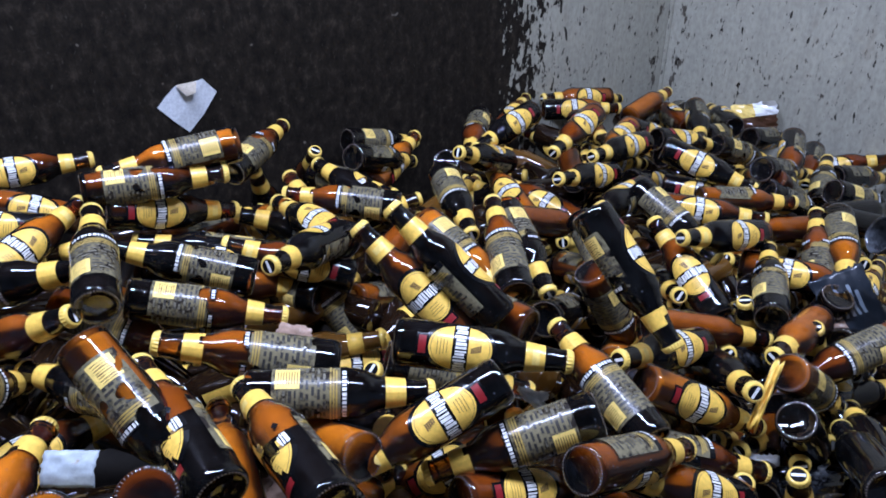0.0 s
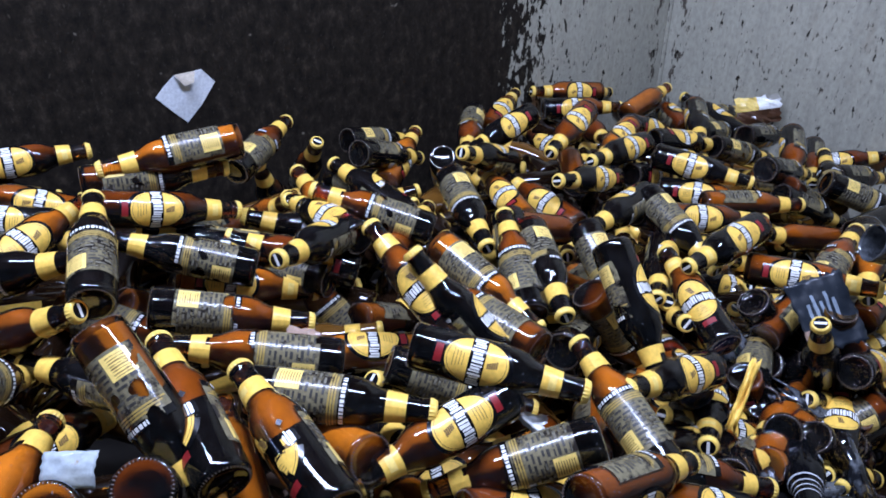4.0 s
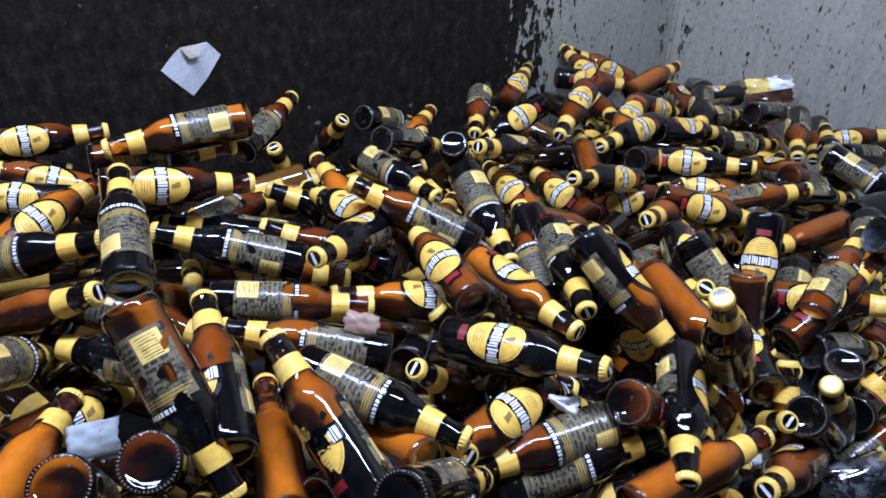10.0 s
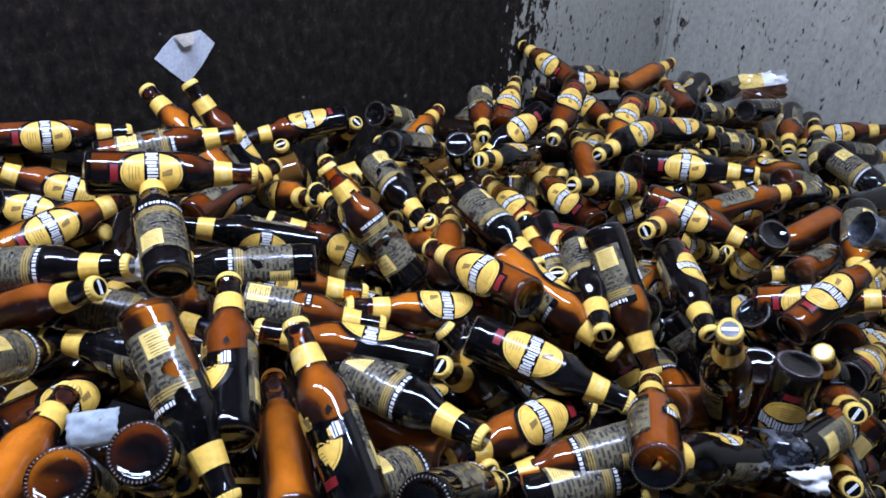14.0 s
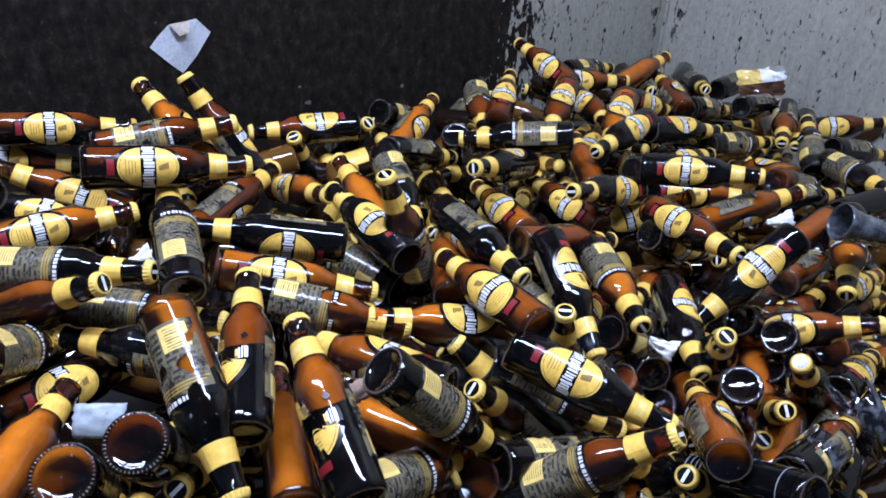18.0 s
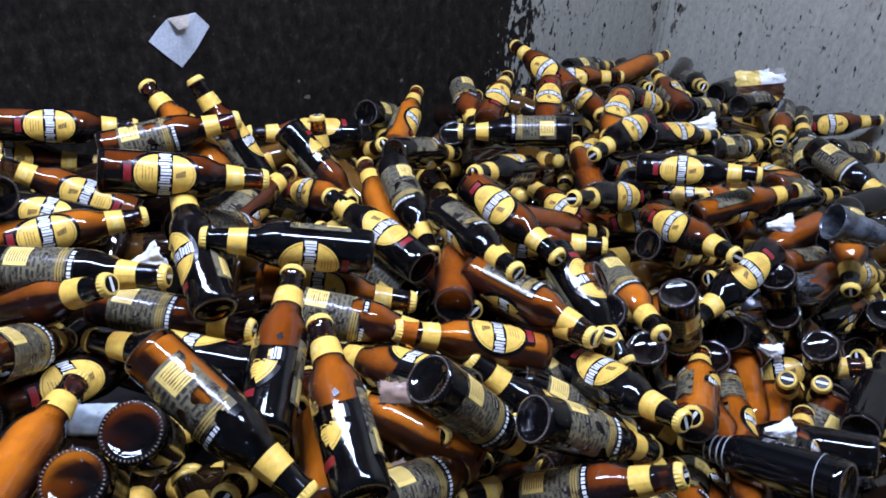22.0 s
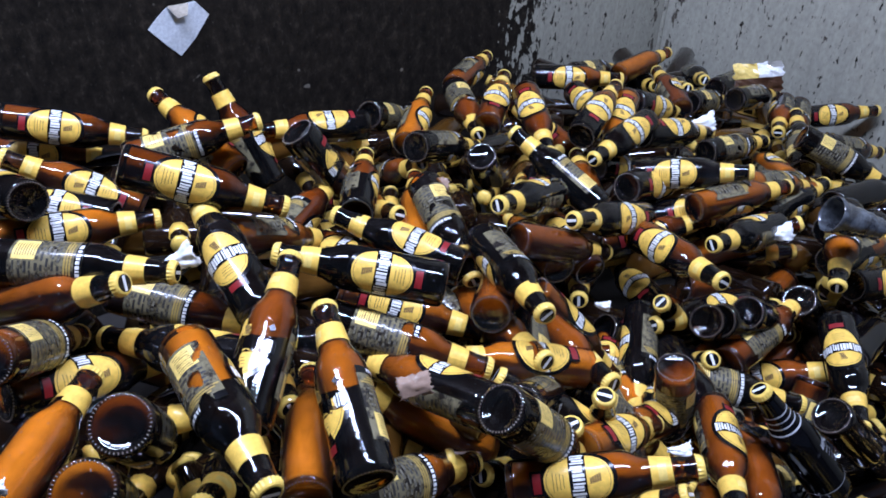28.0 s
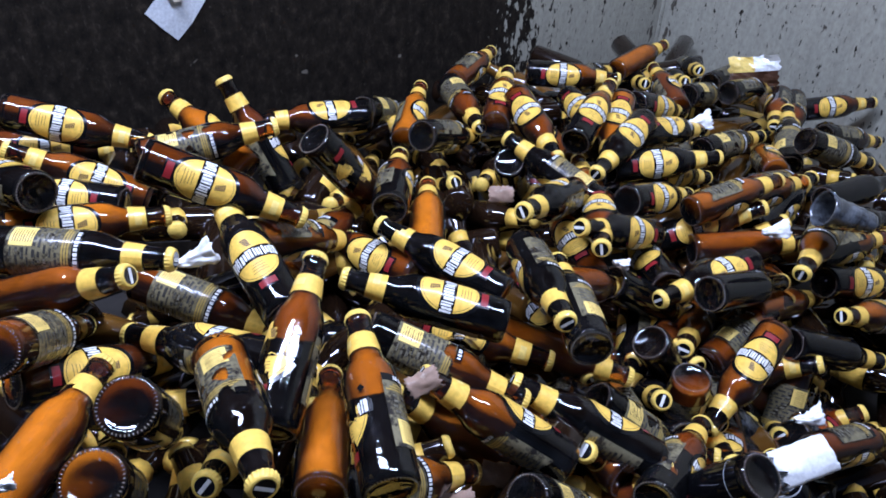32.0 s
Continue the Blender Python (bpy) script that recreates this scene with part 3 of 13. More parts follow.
# ------------------------------------------------------------------ scraps among the bottles
def sheet_mesh(name, wide, tall, mats, crumple, seed, pick=None, n=10, ragged=0.12, curl=0.0, taper=0.0):
    """A torn, crumpled sheet of real thickness lying in its own y-z plane, its face along +x."""
    rng = random.Random(seed)
    verts, faces, which = [], [], []
    edge = [rng.uniform(-ragged, ragged) for _ in range(4 * n)]
    for side in (1, -1):
        for i in range(n + 1):
            for j in range(n + 1):
                u, v = j / n - 0.5, i / n - 0.5
                if i in (0, n):
                    v *= 1 + edge[j % len(edge)]
                if j in (0, n):
                    u *= 1 + edge[n + i]
                q = noise.noise((u * 4 + seed, v * 4, seed * 0.7)) + 0.5 * noise.noise((u * 9, v * 9 + seed, 3.1))
                verts.append((crumple * q - curl * u * u + side * 0.0006, u * wide * (1 - taper * (v + 0.5)) + taper * 0.4 * wide * v * v, v * tall))
    top = (n + 1) * (n + 1)
    for i in range(n):
        for j in range(n):
            o = i * (n + 1) + j
            faces.append((o, o + 1, o + n + 2, o + n + 1))
            which.append(pick(i, j) if pick else 0)
            faces.append((top + o, top + o + n + 1, top + o + n + 2, top + o + 1))
            which.append(0)
    rim = [j for j in range(n)] + [i * (n + 1) + n for i in range(n)] + [n * (n + 1) + j for j in range(n, 0, -1)] + [i * (n + 1) for i in range(n, 0, -1)]
    for a, b in zip(rim, rim[1:] + rim[:1]):
        faces.append((a, top + a, top + b, b))
        which.append(0)
    return mesh_of(name, verts, faces, mats, which, smooth=name not in ("crumpled_foil",))


def shard_mesh(size, seed):
    """A broken piece of bottle wall: part of a round with a jagged rim and real thickness."""
    rng = random.Random(seed)
    n, verts, faces = 14, [], []
    low = [-size * (0.5 + rng.uniform(-0.18, 0.1)) for _ in range(n + 1)]
    top = [size * (0.5 + rng.uniform(-0.3, 0.1)) for _ in range(n + 1)]
    for r in (0.0305, 0.0278):
        for k in range(n + 1):
            a = radians(-80 + 160 * k / n)
            verts += [(r * math.cos(a) - 0.02, r * math.sin(a), z) for z in (low[k], (low[k] + top[k]) / 2, top[k])]
    o = 3 * (n + 1)
    for k in range(n):
        for q in range(2):
            a = 3 * k + q
            faces += [(a, a + 3, a + 4, a + 1), (o + a, o + a + 1, o + a + 4, o + a + 3)]
        faces += [(3 * k, o + 3 * k, o + 3 * k + 3, 3 * k + 3), (3 * k + 2, 3 * k + 5, o + 3 * k + 5, o + 3 * k + 2)]
    faces += [(0, 1, o + 1, o), (1, 2, o + 2, o + 1), (3 * n, o + 3 * n, o + 3 * n + 1, 3 * n + 1), (3 * n + 1, o + 3 * n + 1, o + 3 * n + 2, 3 * n + 2)]
    return mesh_of("shard", verts, faces, [SHARD_GLASS], [0] * len(faces))


TAN = printed("soaked_card", (0.30, 0.20, 0.14), (0.5, 0.42, 0.34), 0.62, 0.8)
BRIGHT = printed("white_label_back", (0.86, 0.86, 0.82), (0.62, 0.57, 0.45), 0.72, 0.5)
# greyish paper, also darkened in colour for the shade of its neighbours
SHADED_PAPER = printed("shaded_grey_paper", (0.36, 0.40, 0.41), (0.26, 0.20, 0.12), 0.62, 0.5)
SOAKED = printed("soaked_brown_card", (0.07, 0.032, 0.016), (0.14, 0.08, 0.05), 0.62, 0.35)
FOIL, _, shader = material("crumpled_foil", (0.62, 0.60, 0.55), 0.28, 0.8)
SHARD_GLASS, tree, shader = material("smeared_black_glass", (0.012, 0.012, 0.014), 0.12, coat=1.0)
wire(tree, ramp(tree, noise_at(tree, coords(tree), 45, 5, 0.7), [(0.48, (0.008, 0.008, 0.009)), (0.7, (0.16, 0.17, 0.18))]), shader.inputs["Base Color"])
CUP_PLASTIC, tree, shader = material("dark_grey_plastic", (0.05, 0.054, 0.06), 0.16, coat=1.0)
wire(tree, ramp(tree, noise_at(tree, coords(tree), 50, 4, 0.6), [(0.40, (0.03, 0.032, 0.036)), (0.65, (0.11, 0.12, 0.13))]), shader.inputs["Base Color"])
CARD_DARK = printed("dark_carton", (0.012, 0.016, 0.022), (0.12, 0.12, 0.12), 0.66)
CARD_GREY = printed("grey_carton_print", (0.22, 0.26, 0.30), (0.1, 0.1, 0.1), 0.66)

SCRAPS = [
    # "damp" is the paper greyed in its colour for shade
    ("damp", 0.055),
    ("tan", 0.045),
    ("white", 0.044),
    ("gold", 0.105),
    ("carton", 0.125),
    ("foil", 0.130),
    ("shard", 0.089),
    ("tan", 0.045),
    ("shard", 0.081),
    ("white", 0.061),
    ("white", 0.058),
    ("white", 0.058),
    ("tan", 0.035),
    ("shard", 0.114),
    ("shard", 0.068),
    ("white", 0.049),
    ("white", 0.049),
    ("shard", 0.111),
    ("white", 0.043),
    ("tan", 0.039),
    ("sheet", 0.080),
    ("white", 0.067),
    ("shard", 0.102),
    ("white", 0.050),
    ("white", 0.031),
    ("tan", 0.042),
    ("white", 0.037),
    ("shard", 0.090),
    ("white", 0.027),
    ("white", 0.020),
    ("cup", 0.095),
]


def build_scrap(kind, size, seed):
    if kind == "shard":
        ob = new("glass_shard", shard_mesh(size, seed))
        return tagged(ob, "broken curved piece of dark bottle glass", "broken glass", "scraps in the heap")
    if kind == "carton":
        ob = new("carton_piece", sheet_mesh("carton_piece", size, size * 0.8, [CARD_DARK, CARD_GREY, TAN], 0.006, seed,
                                            lambda i, j: 1 if i % 2 and 4 < i < 15 and 5 < j < 15 - (i * 7) % 4 else (2 if i > 12 and j < 6 else 0), n=18, ragged=0.05))
        return tagged(ob, "dark printed carton piece with grey bars of print", "carton", "scraps in the heap")
    if kind == "cup":
        ribs = [(0.0310 - 0.0009 * k + (0.0012 if k % 3 == 1 else 0.0), size * (0.5 - k / 14), 0) for k in range(15)]
        inner = [(r - 0.0014, z + (0.001 if k == 0 else 0.0), 0) for k, (r, z, _) in enumerate(ribs[:-1])]
        v, f, w = lathe(inner[::-1] + ribs, 26)
        v = [(x * (1 + 0.10 * noise.noise((x * 40, y * 40, z * 30))), y * (1 + 0.10 * noise.noise((y * 40, z * 30, x * 40))), z) for x, y, z in v]
        ob = new("plastic_cup", mesh_of("plastic_cup", v, f, [CUP_PLASTIC], w))
        return tagged(ob, "dented dark grey plastic cup lying among the bottles", "cup", "scraps in the heap")
    if kind == "gold":
        ob = new("peeled_label", sheet_mesh("peeled_label", size * 0.13, size, [GOLD], 0.016, seed))
        return tagged(ob, "peeled gold foil neck label hanging loose", "label", "scraps in the heap")
    if kind == "foil":
        ob = new("crumpled_foil", sheet_mesh("crumpled_foil", size * 0.62, size, [FOIL, CREAM, SOAKED, BRIGHT], 0.011, seed, lambda i, j: 2 if j < 5 else 1 if i > 4 else 3 if j < 8 or i > 2 else 0, ragged=0.08, curl=0.03))
        return tagged(ob, "torn gold and white label wrapper on brown card", "foil", "scraps in the heap")
    mat = {"white": BRIGHT, "sheet": BRIGHT, "damp": SHADED_PAPER}.get(kind, TAN)
    name = "card_scrap" if kind == "tan" else "paper_scrap"
    torn_white = kind == "white"
    ob = new(name, sheet_mesh(name, size * 0.66, size * (0.86 if torn_white else 1.0), [mat], 0.0055 if torn_white else 0.0022, seed, n=12,
                              ragged=0.035 if kind in ("damp", "sheet") else 0.12, curl=0.045 if kind == "sheet" else 0.02, taper=0.75 if torn_white else 0.0))
    look_word = "soaked brown scrap of torn card" if kind == "tan" else "torn white label paper, wet and crumpled"
    return tagged(ob, look_word, "paper", "scraps in the heap")


scraps = [build_scrap(kind, size, 3 + k) for k, (kind, size) in enumerate(SCRAPS)]


# ------------------------------------------------------------------ on the walls
def on_wall(s, z, out=0.004):
    """A place on the grimy wall, s metres from the corner."""
    return CORNER + ALONG * s + ASIDE * out + Vector((0, 0, z))


def build_wall_paper():
    """Folded square of damp paper stuck to the grimy wall by one corner."""
    verts = [(0.064, 0.002, 0.004), (0.033, 0.003, -0.034), (0.006, 0.001, -0.064), (-0.030, 0.004, -0.030), (-0.067, 0.002, 0.013), (-0.040, 0.006, 0.047),
             (0.022, 0.007, 0.043), (0.043, 0.004, 0.025), (-0.006, 0.0065, 0.004)]
    n = len(verts)
    faces = [(k, n - 1, (k + 1) % (n - 1)) for k in range(n - 1)]
    verts += [(x, y - 0.0012, z) for x, y, z in verts]
    faces += [tuple(k + n for k in f[::-1]) for f in faces]
    rim = tuple(range(n - 1))
    faces += [(b, a, a + n, b + n) for a, b in zip(rim, rim[1:] + rim[:1])]
    flap = len(verts)
    verts += [(0.020, 0.010, 0.047), (-0.024, 0.012, 0.048), (-0.016, 0.020, 0.026), (0.004, 0.017, 0.022)]
    faces.append((flap, flap + 1, flap + 2, flap + 3))
    which = [0] * (len(faces) - 1) + [1]
    ob = new("wall_paper_scrap", mesh_of("wall_paper_scrap", verts, faces, [PAPER, TAN_PALE], which, smooth=False))
    tagged(ob, "folded square of damp white paper stuck to the grimy wall", "paper")
    return ob


TAN_PALE = printed("stained_paper", (0.52, 0.46, 0.36), (0.35, 0.28, 0.2), 0.6, 0.8)
wall_paper = build_wall_paper()
wall_paper.matrix_world = Matrix.Translation(on_wall(1.563, 1.030, 0.0)) @ Matrix.Rotation(WALL_YAW, 4, "Z")


def build_seam():
    """The welded corner strip where the two steel walls meet."""
    bm = bmesh.new()
    bmesh.ops.create_cube(bm, size=1)
    for v in bm.verts:
        v.co = Vector((v.co.x * 0.012, v.co.y * 0.012, (v.co.z + 0.5) * 3.25 + 0.62))
    bmesh.ops.bevel(bm, geom=bm.edges[:], offset=0.003, segments=2, affect="EDGES")
    me = bpy.data.meshes.new("trim")
    bm.to_mesh(me)
    bm.free()
    me.materials.append(WALL_CLEAN)
    ob = new("trim", me)
    ob.matrix_world = Matrix.Translation(CORNER + 0.004 * (ALONG + ASIDE)) @ Matrix.Rotation(SIDE_YAW, 4, "Z")
    tagged(ob, "welded steel corner strip between the walls", "trim", kind="structure")


build_seam()


def build_tube_lamps():
    """Ceiling fittings that hold the tubes."""
    white, _, _ = material("white_enamel", (0.75, 0.75, 0.73), 0.4)
    glow, _, shader = material("tube_glow", (0.9, 0.9, 0.9), 0.5)
    shader.inputs["Emission Color"].default_value, shader.inputs["Emission Strength"].default_value = (0.9, 0.97, 1, 1), 6
    for place in LAMPS:
        lamp_body = slab("tube_lamp", (0, 0, 0), 0, 1.24, 0.05, 0.34, white)
        lamp_body.matrix_world = Matrix.Translation((place[0] - 0.62, place[1] - 0.17, place[2]))
        tagged(lamp_body, "white enamel ceiling fitting with two fluorescent tubes", "ceiling lamp", "tube lamps")
        v, f, w = lathe([(0.013, -0.55, 0), (0.013, 0.55, 0)], 12)
        for y in (0.08, 0.26):
            part("tube", mesh_of("tube", v, f, [glow], w), lamp_body, "glowing fluorescent tube", pose(0.62, y, -0.016, 0, 90, 0))
        for x in (-0.4, 0.4):
            part("hanger", slab("hanger", (0, 0, 0), 0, 0.02, 0.26, 0.02, white).data, lamp_body, "", pose(0.62 + x, 0.16, 0.05))
    for ob in [o for o in scene.objects if o.name.startswith("hanger") and o.parent is None]:
        bpy.data.objects.remove(ob)


build_tube_lamps()


# ------------------------------------------------------------------ what moves


def roll(n, rows):
    """Key one bottle, and turn what is in it about the bottle's axis so that the foam stays on the upper side."""
    walk(bottles[n], rows)
    inside, level = fills[n], []
    for t, m in rows:
        up = m.to_3x3().transposed() @ Vector((0, -0.3, 1))
        angle = math.degrees(math.atan2(up.y, up.x))
        if level and abs((angle - level[-1][1] + 180) % 360 - 180) > 85:
            last, turn = level[-1], (angle - level[-1][1] + 180) % 360 - 180
            level += [(last[0] + (t - last[0]) * k / 3, last[1] + turn * k / 3) for k in (1, 2)]
        level.append((t, angle))
    walk(inside, [(t, pose(0, 0, 0, 0, 0, angle)) for t, angle in level])


def motions():
    """The heap slides and sinks slowly towards its low corner."""
    roll(0, [(0, pose(-.76,1.304,.999,-92,-22,-61)), (12.5, pose(-.696,1.251,.999,-95,-23,-62)), (13.5, pose(-.668,1.242,.997,-97,-23,-62)), (19, pose(-.64,1.225,.996,-100,-24,-63)), (32, pose(-.562,1.098,1.002,-110,-29,-72))])
    roll(1, [(0, pose(-.436,1.143,1.088,79,106,-74)), (11.5, pose(-.414,1.093,1.091,83,105,-71)), (12, pose(-.437,1.156,1.064,-85,31,95)), (12.5, pose(-.455,1.217,1.022,-70,-13,70)), (13, pose(-.472,1.278,.981,-51,-30,33)), (13.5, pose(-.457,1.263,.989,-52,-26,33)), (14, pose(-.458,1.261,.998,-54,-28,34)), (19, pose(-.438,1.19,1.014,-53,-30,30)), (25, pose(-.431,1.215,.977,-56,-35,29)), (27.5, pose(-.429,1.228,.964,-59,-39,32)), (32, pose(-.399,1.207,.944,-64,-41,35))])
    roll(2, [(0, pose(-.45,1.113,1.062,93,24,115)), (12, pose(-.446,1.112,1.046,92,25,113)), (13, pose(-.446,1.116,1.044,91,25,113)), (13.5, pose(-.429,1.116,1.042,89,25,113)), (19, pose(-.43,1.125,1.034,87,25,112)), (27.5, pose(-.396,1.132,.997,81,27,110)), (32, pose(-.359,1.108,.978,83,28,107))])
    roll(3, [(0, pose(-.366,1.458,.974,-95,139,-21)), (5.5, pose(-.353,1.449,.958,-98,137,-24)), (8.5, pose(-.351,1.463,.948,-100,135,-26)), (10, pose(-.362,1.48,.941,44,79,117)), (11.5, pose(-.376,1.493,.932,-79,43,-10)), (12, pose(-.395,1.455,.95,-74,22,5)), (13, pose(-.385,1.27,.977,-26,-25,24)), (14, pose(-.386,1.265,.989,-26,-25,25)), (18, pose(-.385,1.26,.984,-23,-25,26)), (19, pose(-.386,1.27,.978,-27,-25,26)), (23.5, pose(-.361,1.245,.967,-26,-22,22)), (25, pose(-.359,1.249,.961,-26,-20,21)), (27.5, pose(-.355,1.263,.949,-27,-20,23)), (32, pose(-.318,1.23,.929,-30,-20,26))])
    roll(4, [(0, pose(-.441,1.13,1,-107,-22,-49)), (6.5, pose(-.414,1.055,1.019,-106,-24,-56)), (9, pose(-.407,1.04,1.024,-103,-25,-59)), (9.5, pose(-.404,1.033,1.031,-102,-25,-60)), (13.5, pose(-.359,.947,1.08,-100,-27,-68)), (14, pose(-.363,.938,1.087,-100,-28,-68)), (14.5, pose(-.37,.939,1.087,-99,-28,-68)), (19, pose(-.363,.943,1.075,-101,-27,-64)), (25.5, pose(-.311,.893,1.059,-111,-29,-68)), (29, pose(-.299,.886,1.05,-116,-30,-69)), (32, pose(-.27,.864,1.041,-120,-30,-70))])
    roll(5, [(0, pose(-.764,1.23,.958,65,-26,-63)), (9, pose(-.725,1.197,.957,65,-27,-63)), (13, pose(-.693,1.168,.956,62,-27,-63)), (13.5, pose(-.661,1.138,.955,59,-27,-62)), (25.5, pose(-.587,1.066,.952,55,-29,-63)), (32, pose(-.559,1.041,.95,57,-30,-64))])
    roll(6, [(0, pose(-.831,1.271,.945,-104,-26,-68)), (9, pose(-.811,1.267,.943,-104,-26,-68)), (13, pose(-.781,1.243,.942,-104,-27,-68)), (13.5, pose(-.759,1.232,.941,-104,-27,-68)), (22, pose(-.709,1.195,.938,-103,-28,-69)), (25.5, pose(-.668,1.175,.935,-102,-28,-70)), (29, pose(-.652,1.173,.934,-99,-28,-71)), (32, pose(-.623,1.155,.932,-97,-29,-72))])
    roll(7, [(0, pose(-.793,1.163,.955,81,-30,-79)), (9, pose(-.755,1.135,.953,81,-31,-79)), (13, pose(-.724,1.111,.952,80,-31,-79)), (13.5, pose(-.691,1.071,.951,72,-35,-78)), (25, pose(-.618,1.008,.946,74,-37,-82)), (32, pose(-.582,.991,.942,83,-37,-89))])
    roll(8, [(0, pose(-.619,1.005,1.014,-78,-35,-31)), (9, pose(-.626,1.044,.976,-82,-33,-33)), (13, pose(-.615,1.05,.959,-84,-33,-34)), (13.5, pose(-.584,1.028,.956,-87,-32,-38)), (19, pose(-.559,.969,.955,-91,-30,-61)), (25.5, pose(-.518,.93,.952,-95,-31,-62)), (29, pose(-.512,.927,.951,-96,-32,-62)), (32, pose(-.49,.91,.949,-98,-32,-62))])
    roll(9, [(0, pose(-.464,.882,1.067,-121,104,-9)), (9, pose(-.428,.856,1.075,34,73,143)), (12.5, pose(-.399,.847,1.08,37,78,154)), (13, pose(-.392,.845,1.081,-139,102,-23)), (13.5, pose(-.363,.83,1.076,-124,109,-13)), (14, pose(-.358,.835,1.072,-117,110,-4)), (19, pose(-.341,.864,1.018,-108,135,7)), (21, pose(-.321,.845,1.015,73,7,-157)), (22.5, pose(-.309,.836,1.013,67,-23,-143)), (23.5, pose(-.286,.812,1.011,69,-32,-132)), (29, pose(-.265,.808,1.007,58,-57,-120)), (32, pose(-.229,.783,1.003,51,-68,-109))])
    roll(10, [(0, pose(-.407,1.24,.91,-105,59,-49)), (9, pose(-.373,1.182,.897,-94,58,-46)), (14, pose(-.35,1.168,.932,-92,52,-30)), (17, pose(-.343,1.135,.916,-83,48,-25)), (19, pose(-.332,1.121,.917,-83,46,-21)), (22.5, pose(-.287,1.097,.911,-84,45,-23)), (23.5, pose(-.248,1.082,.907,-80,36,-14)), (30, pose(-.198,1.049,.9,-84,39,-22)), (32, pose(-.163,1.035,.852,-85,37,-23))])
    roll(11, [(0, pose(-.391,1.088,.949,77,14,-87)), (9, pose(-.343,1.046,.947,77,13,-87)), (13.5, pose(-.298,1.002,.945,76,12,-88)), (14.8, pose(-.287,.995,.944,77,12,-87)), (15.8, pose(-.263,.934,.98,77,12,-87)), (19, pose(-.238,.918,.978,79,13,-85)), (22.5, pose(-.169,.805,1.027,81,12,-86)), (23, pose(-.146,.787,1.032,81,12,-87)), (27.5, pose(-.097,.778,1.005,77,-32,-84)), (29, pose(-.079,.79,.989,74,-49,-80)), (32, pose(-.005,.762,.945,22,-77,-30))])
    roll(12, [(0, pose(-.322,1.069,.895,-105,-32,-73)), (6, pose(-.296,1.012,.906,-105,-33,-74)), (9, pose(-.278,.999,.912,-104,-34,-75)), (10, pose(-.255,.982,.911,-105,-34,-75)), (10.5, pose(-.239,.955,.924,-106,-34,-75)), (11, pose(-.231,.931,.938,-106,-34,-75)), (19, pose(-.179,.853,.95,-106,-36,-77)), (22, pose(-.13,.847,.925,-102,-38,-81)), (23, pose(-.098,.835,.914,-106,-39,-82)), (24.5, pose(-.083,.85,.903,-102,-39,-84)), (27.5, pose(-.028,.843,.876,-107,-41,-88)), (29, pose(-.006,.859,.865,-100,-41,-91)), (30, pose(.012,.853,.857,-96,-41,-93)), (32, pose(.079,.809,.83,-102,-43,-95))])
    roll(13, [(0, pose(-.33,.903,.962,108,34,109)), (7.5, pose(-.263,.852,.956,102,36,105)), (9, pose(-.244,.854,.953,99,36,104)), (9.5, pose(-.222,.853,.949,99,37,104)), (11.5, pose(-.193,.83,.945,103,38,103)), (19, pose(-.127,.802,.936,107,39,99)), (22.5, pose(-.077,.771,.925,105,41,96)), (23, pose(-.064,.758,.922,109,41,97)), (24.5, pose(-.059,.766,.921,106,41,95)), (27.5, pose(-.026,.734,.912,109,43,93)), (29, pose(-.02,.737,.911,104,43,93)), (30, pose(-.012,.725,.909,106,43,95)), (32, pose(.031,.685,.898,119,42,100))])
    roll(14, [(0, pose(-.167,.948,.806,32,-79,-18)), (8, pose(-.107,.899,.88,26,-75,-15)), (9, pose(-.093,.902,.898,27,-74,-16)), (9.5, pose(-.072,.901,.918,28,-74,-17)), (12, pose(-.032,.853,.912,25,-74,-14)), (14.5, pose(-.016,.859,.909,27,-75,-15)), (17.5, pose(.012,.817,.903,21,-73,-11)), (19, pose(.027,.822,.9,23,-75,-12)), (20.5, pose(.044,.79,.896,19,-73,-9)), (22, pose(.056,.782,.894,17,-71,-9)), (23, pose(.074,.761,.888,18,-73,-8)), (24.5, pose(.093,.782,.882,21,-76,-9)), (27, pose(.115,.751,.869,16,-74,-6)), (30, pose(.131,.754,.833,14,-75,-4)), (32, pose(.182,.713,.7,3,-76,9))])
    roll(15, [(0, pose(-.281,.604,1.026,84,-22,-140)), (3, pose(-.273,.614,1.024,80,-25,-142)), (6, pose(-.264,.625,1.021,78,-26,-146)), (9, pose(-.256,.635,1.019,77,-29,-151)), (14.5, pose(-.229,.652,1.016,74,-37,-159)), (19, pose(-.206,.645,1.012,-105,-141,18)), (20, pose(-.201,.643,1.011,-106,-140,18)), (20.5, pose(-.186,.65,1.007,-104,-141,15)), (23, pose(-.17,.654,1.002,-114,-132,14)), (24, pose(-.175,.664,1.003,-113,-131,14)), (25, pose(-.18,.645,1.005,-117,-130,16)), (29, pose(-.182,.651,1.005,-122,-127,20)), (30.5, pose(-.158,.629,1.001,-118,-128,18)), (32, pose(-.147,.63,.999,-122,-128,19))])
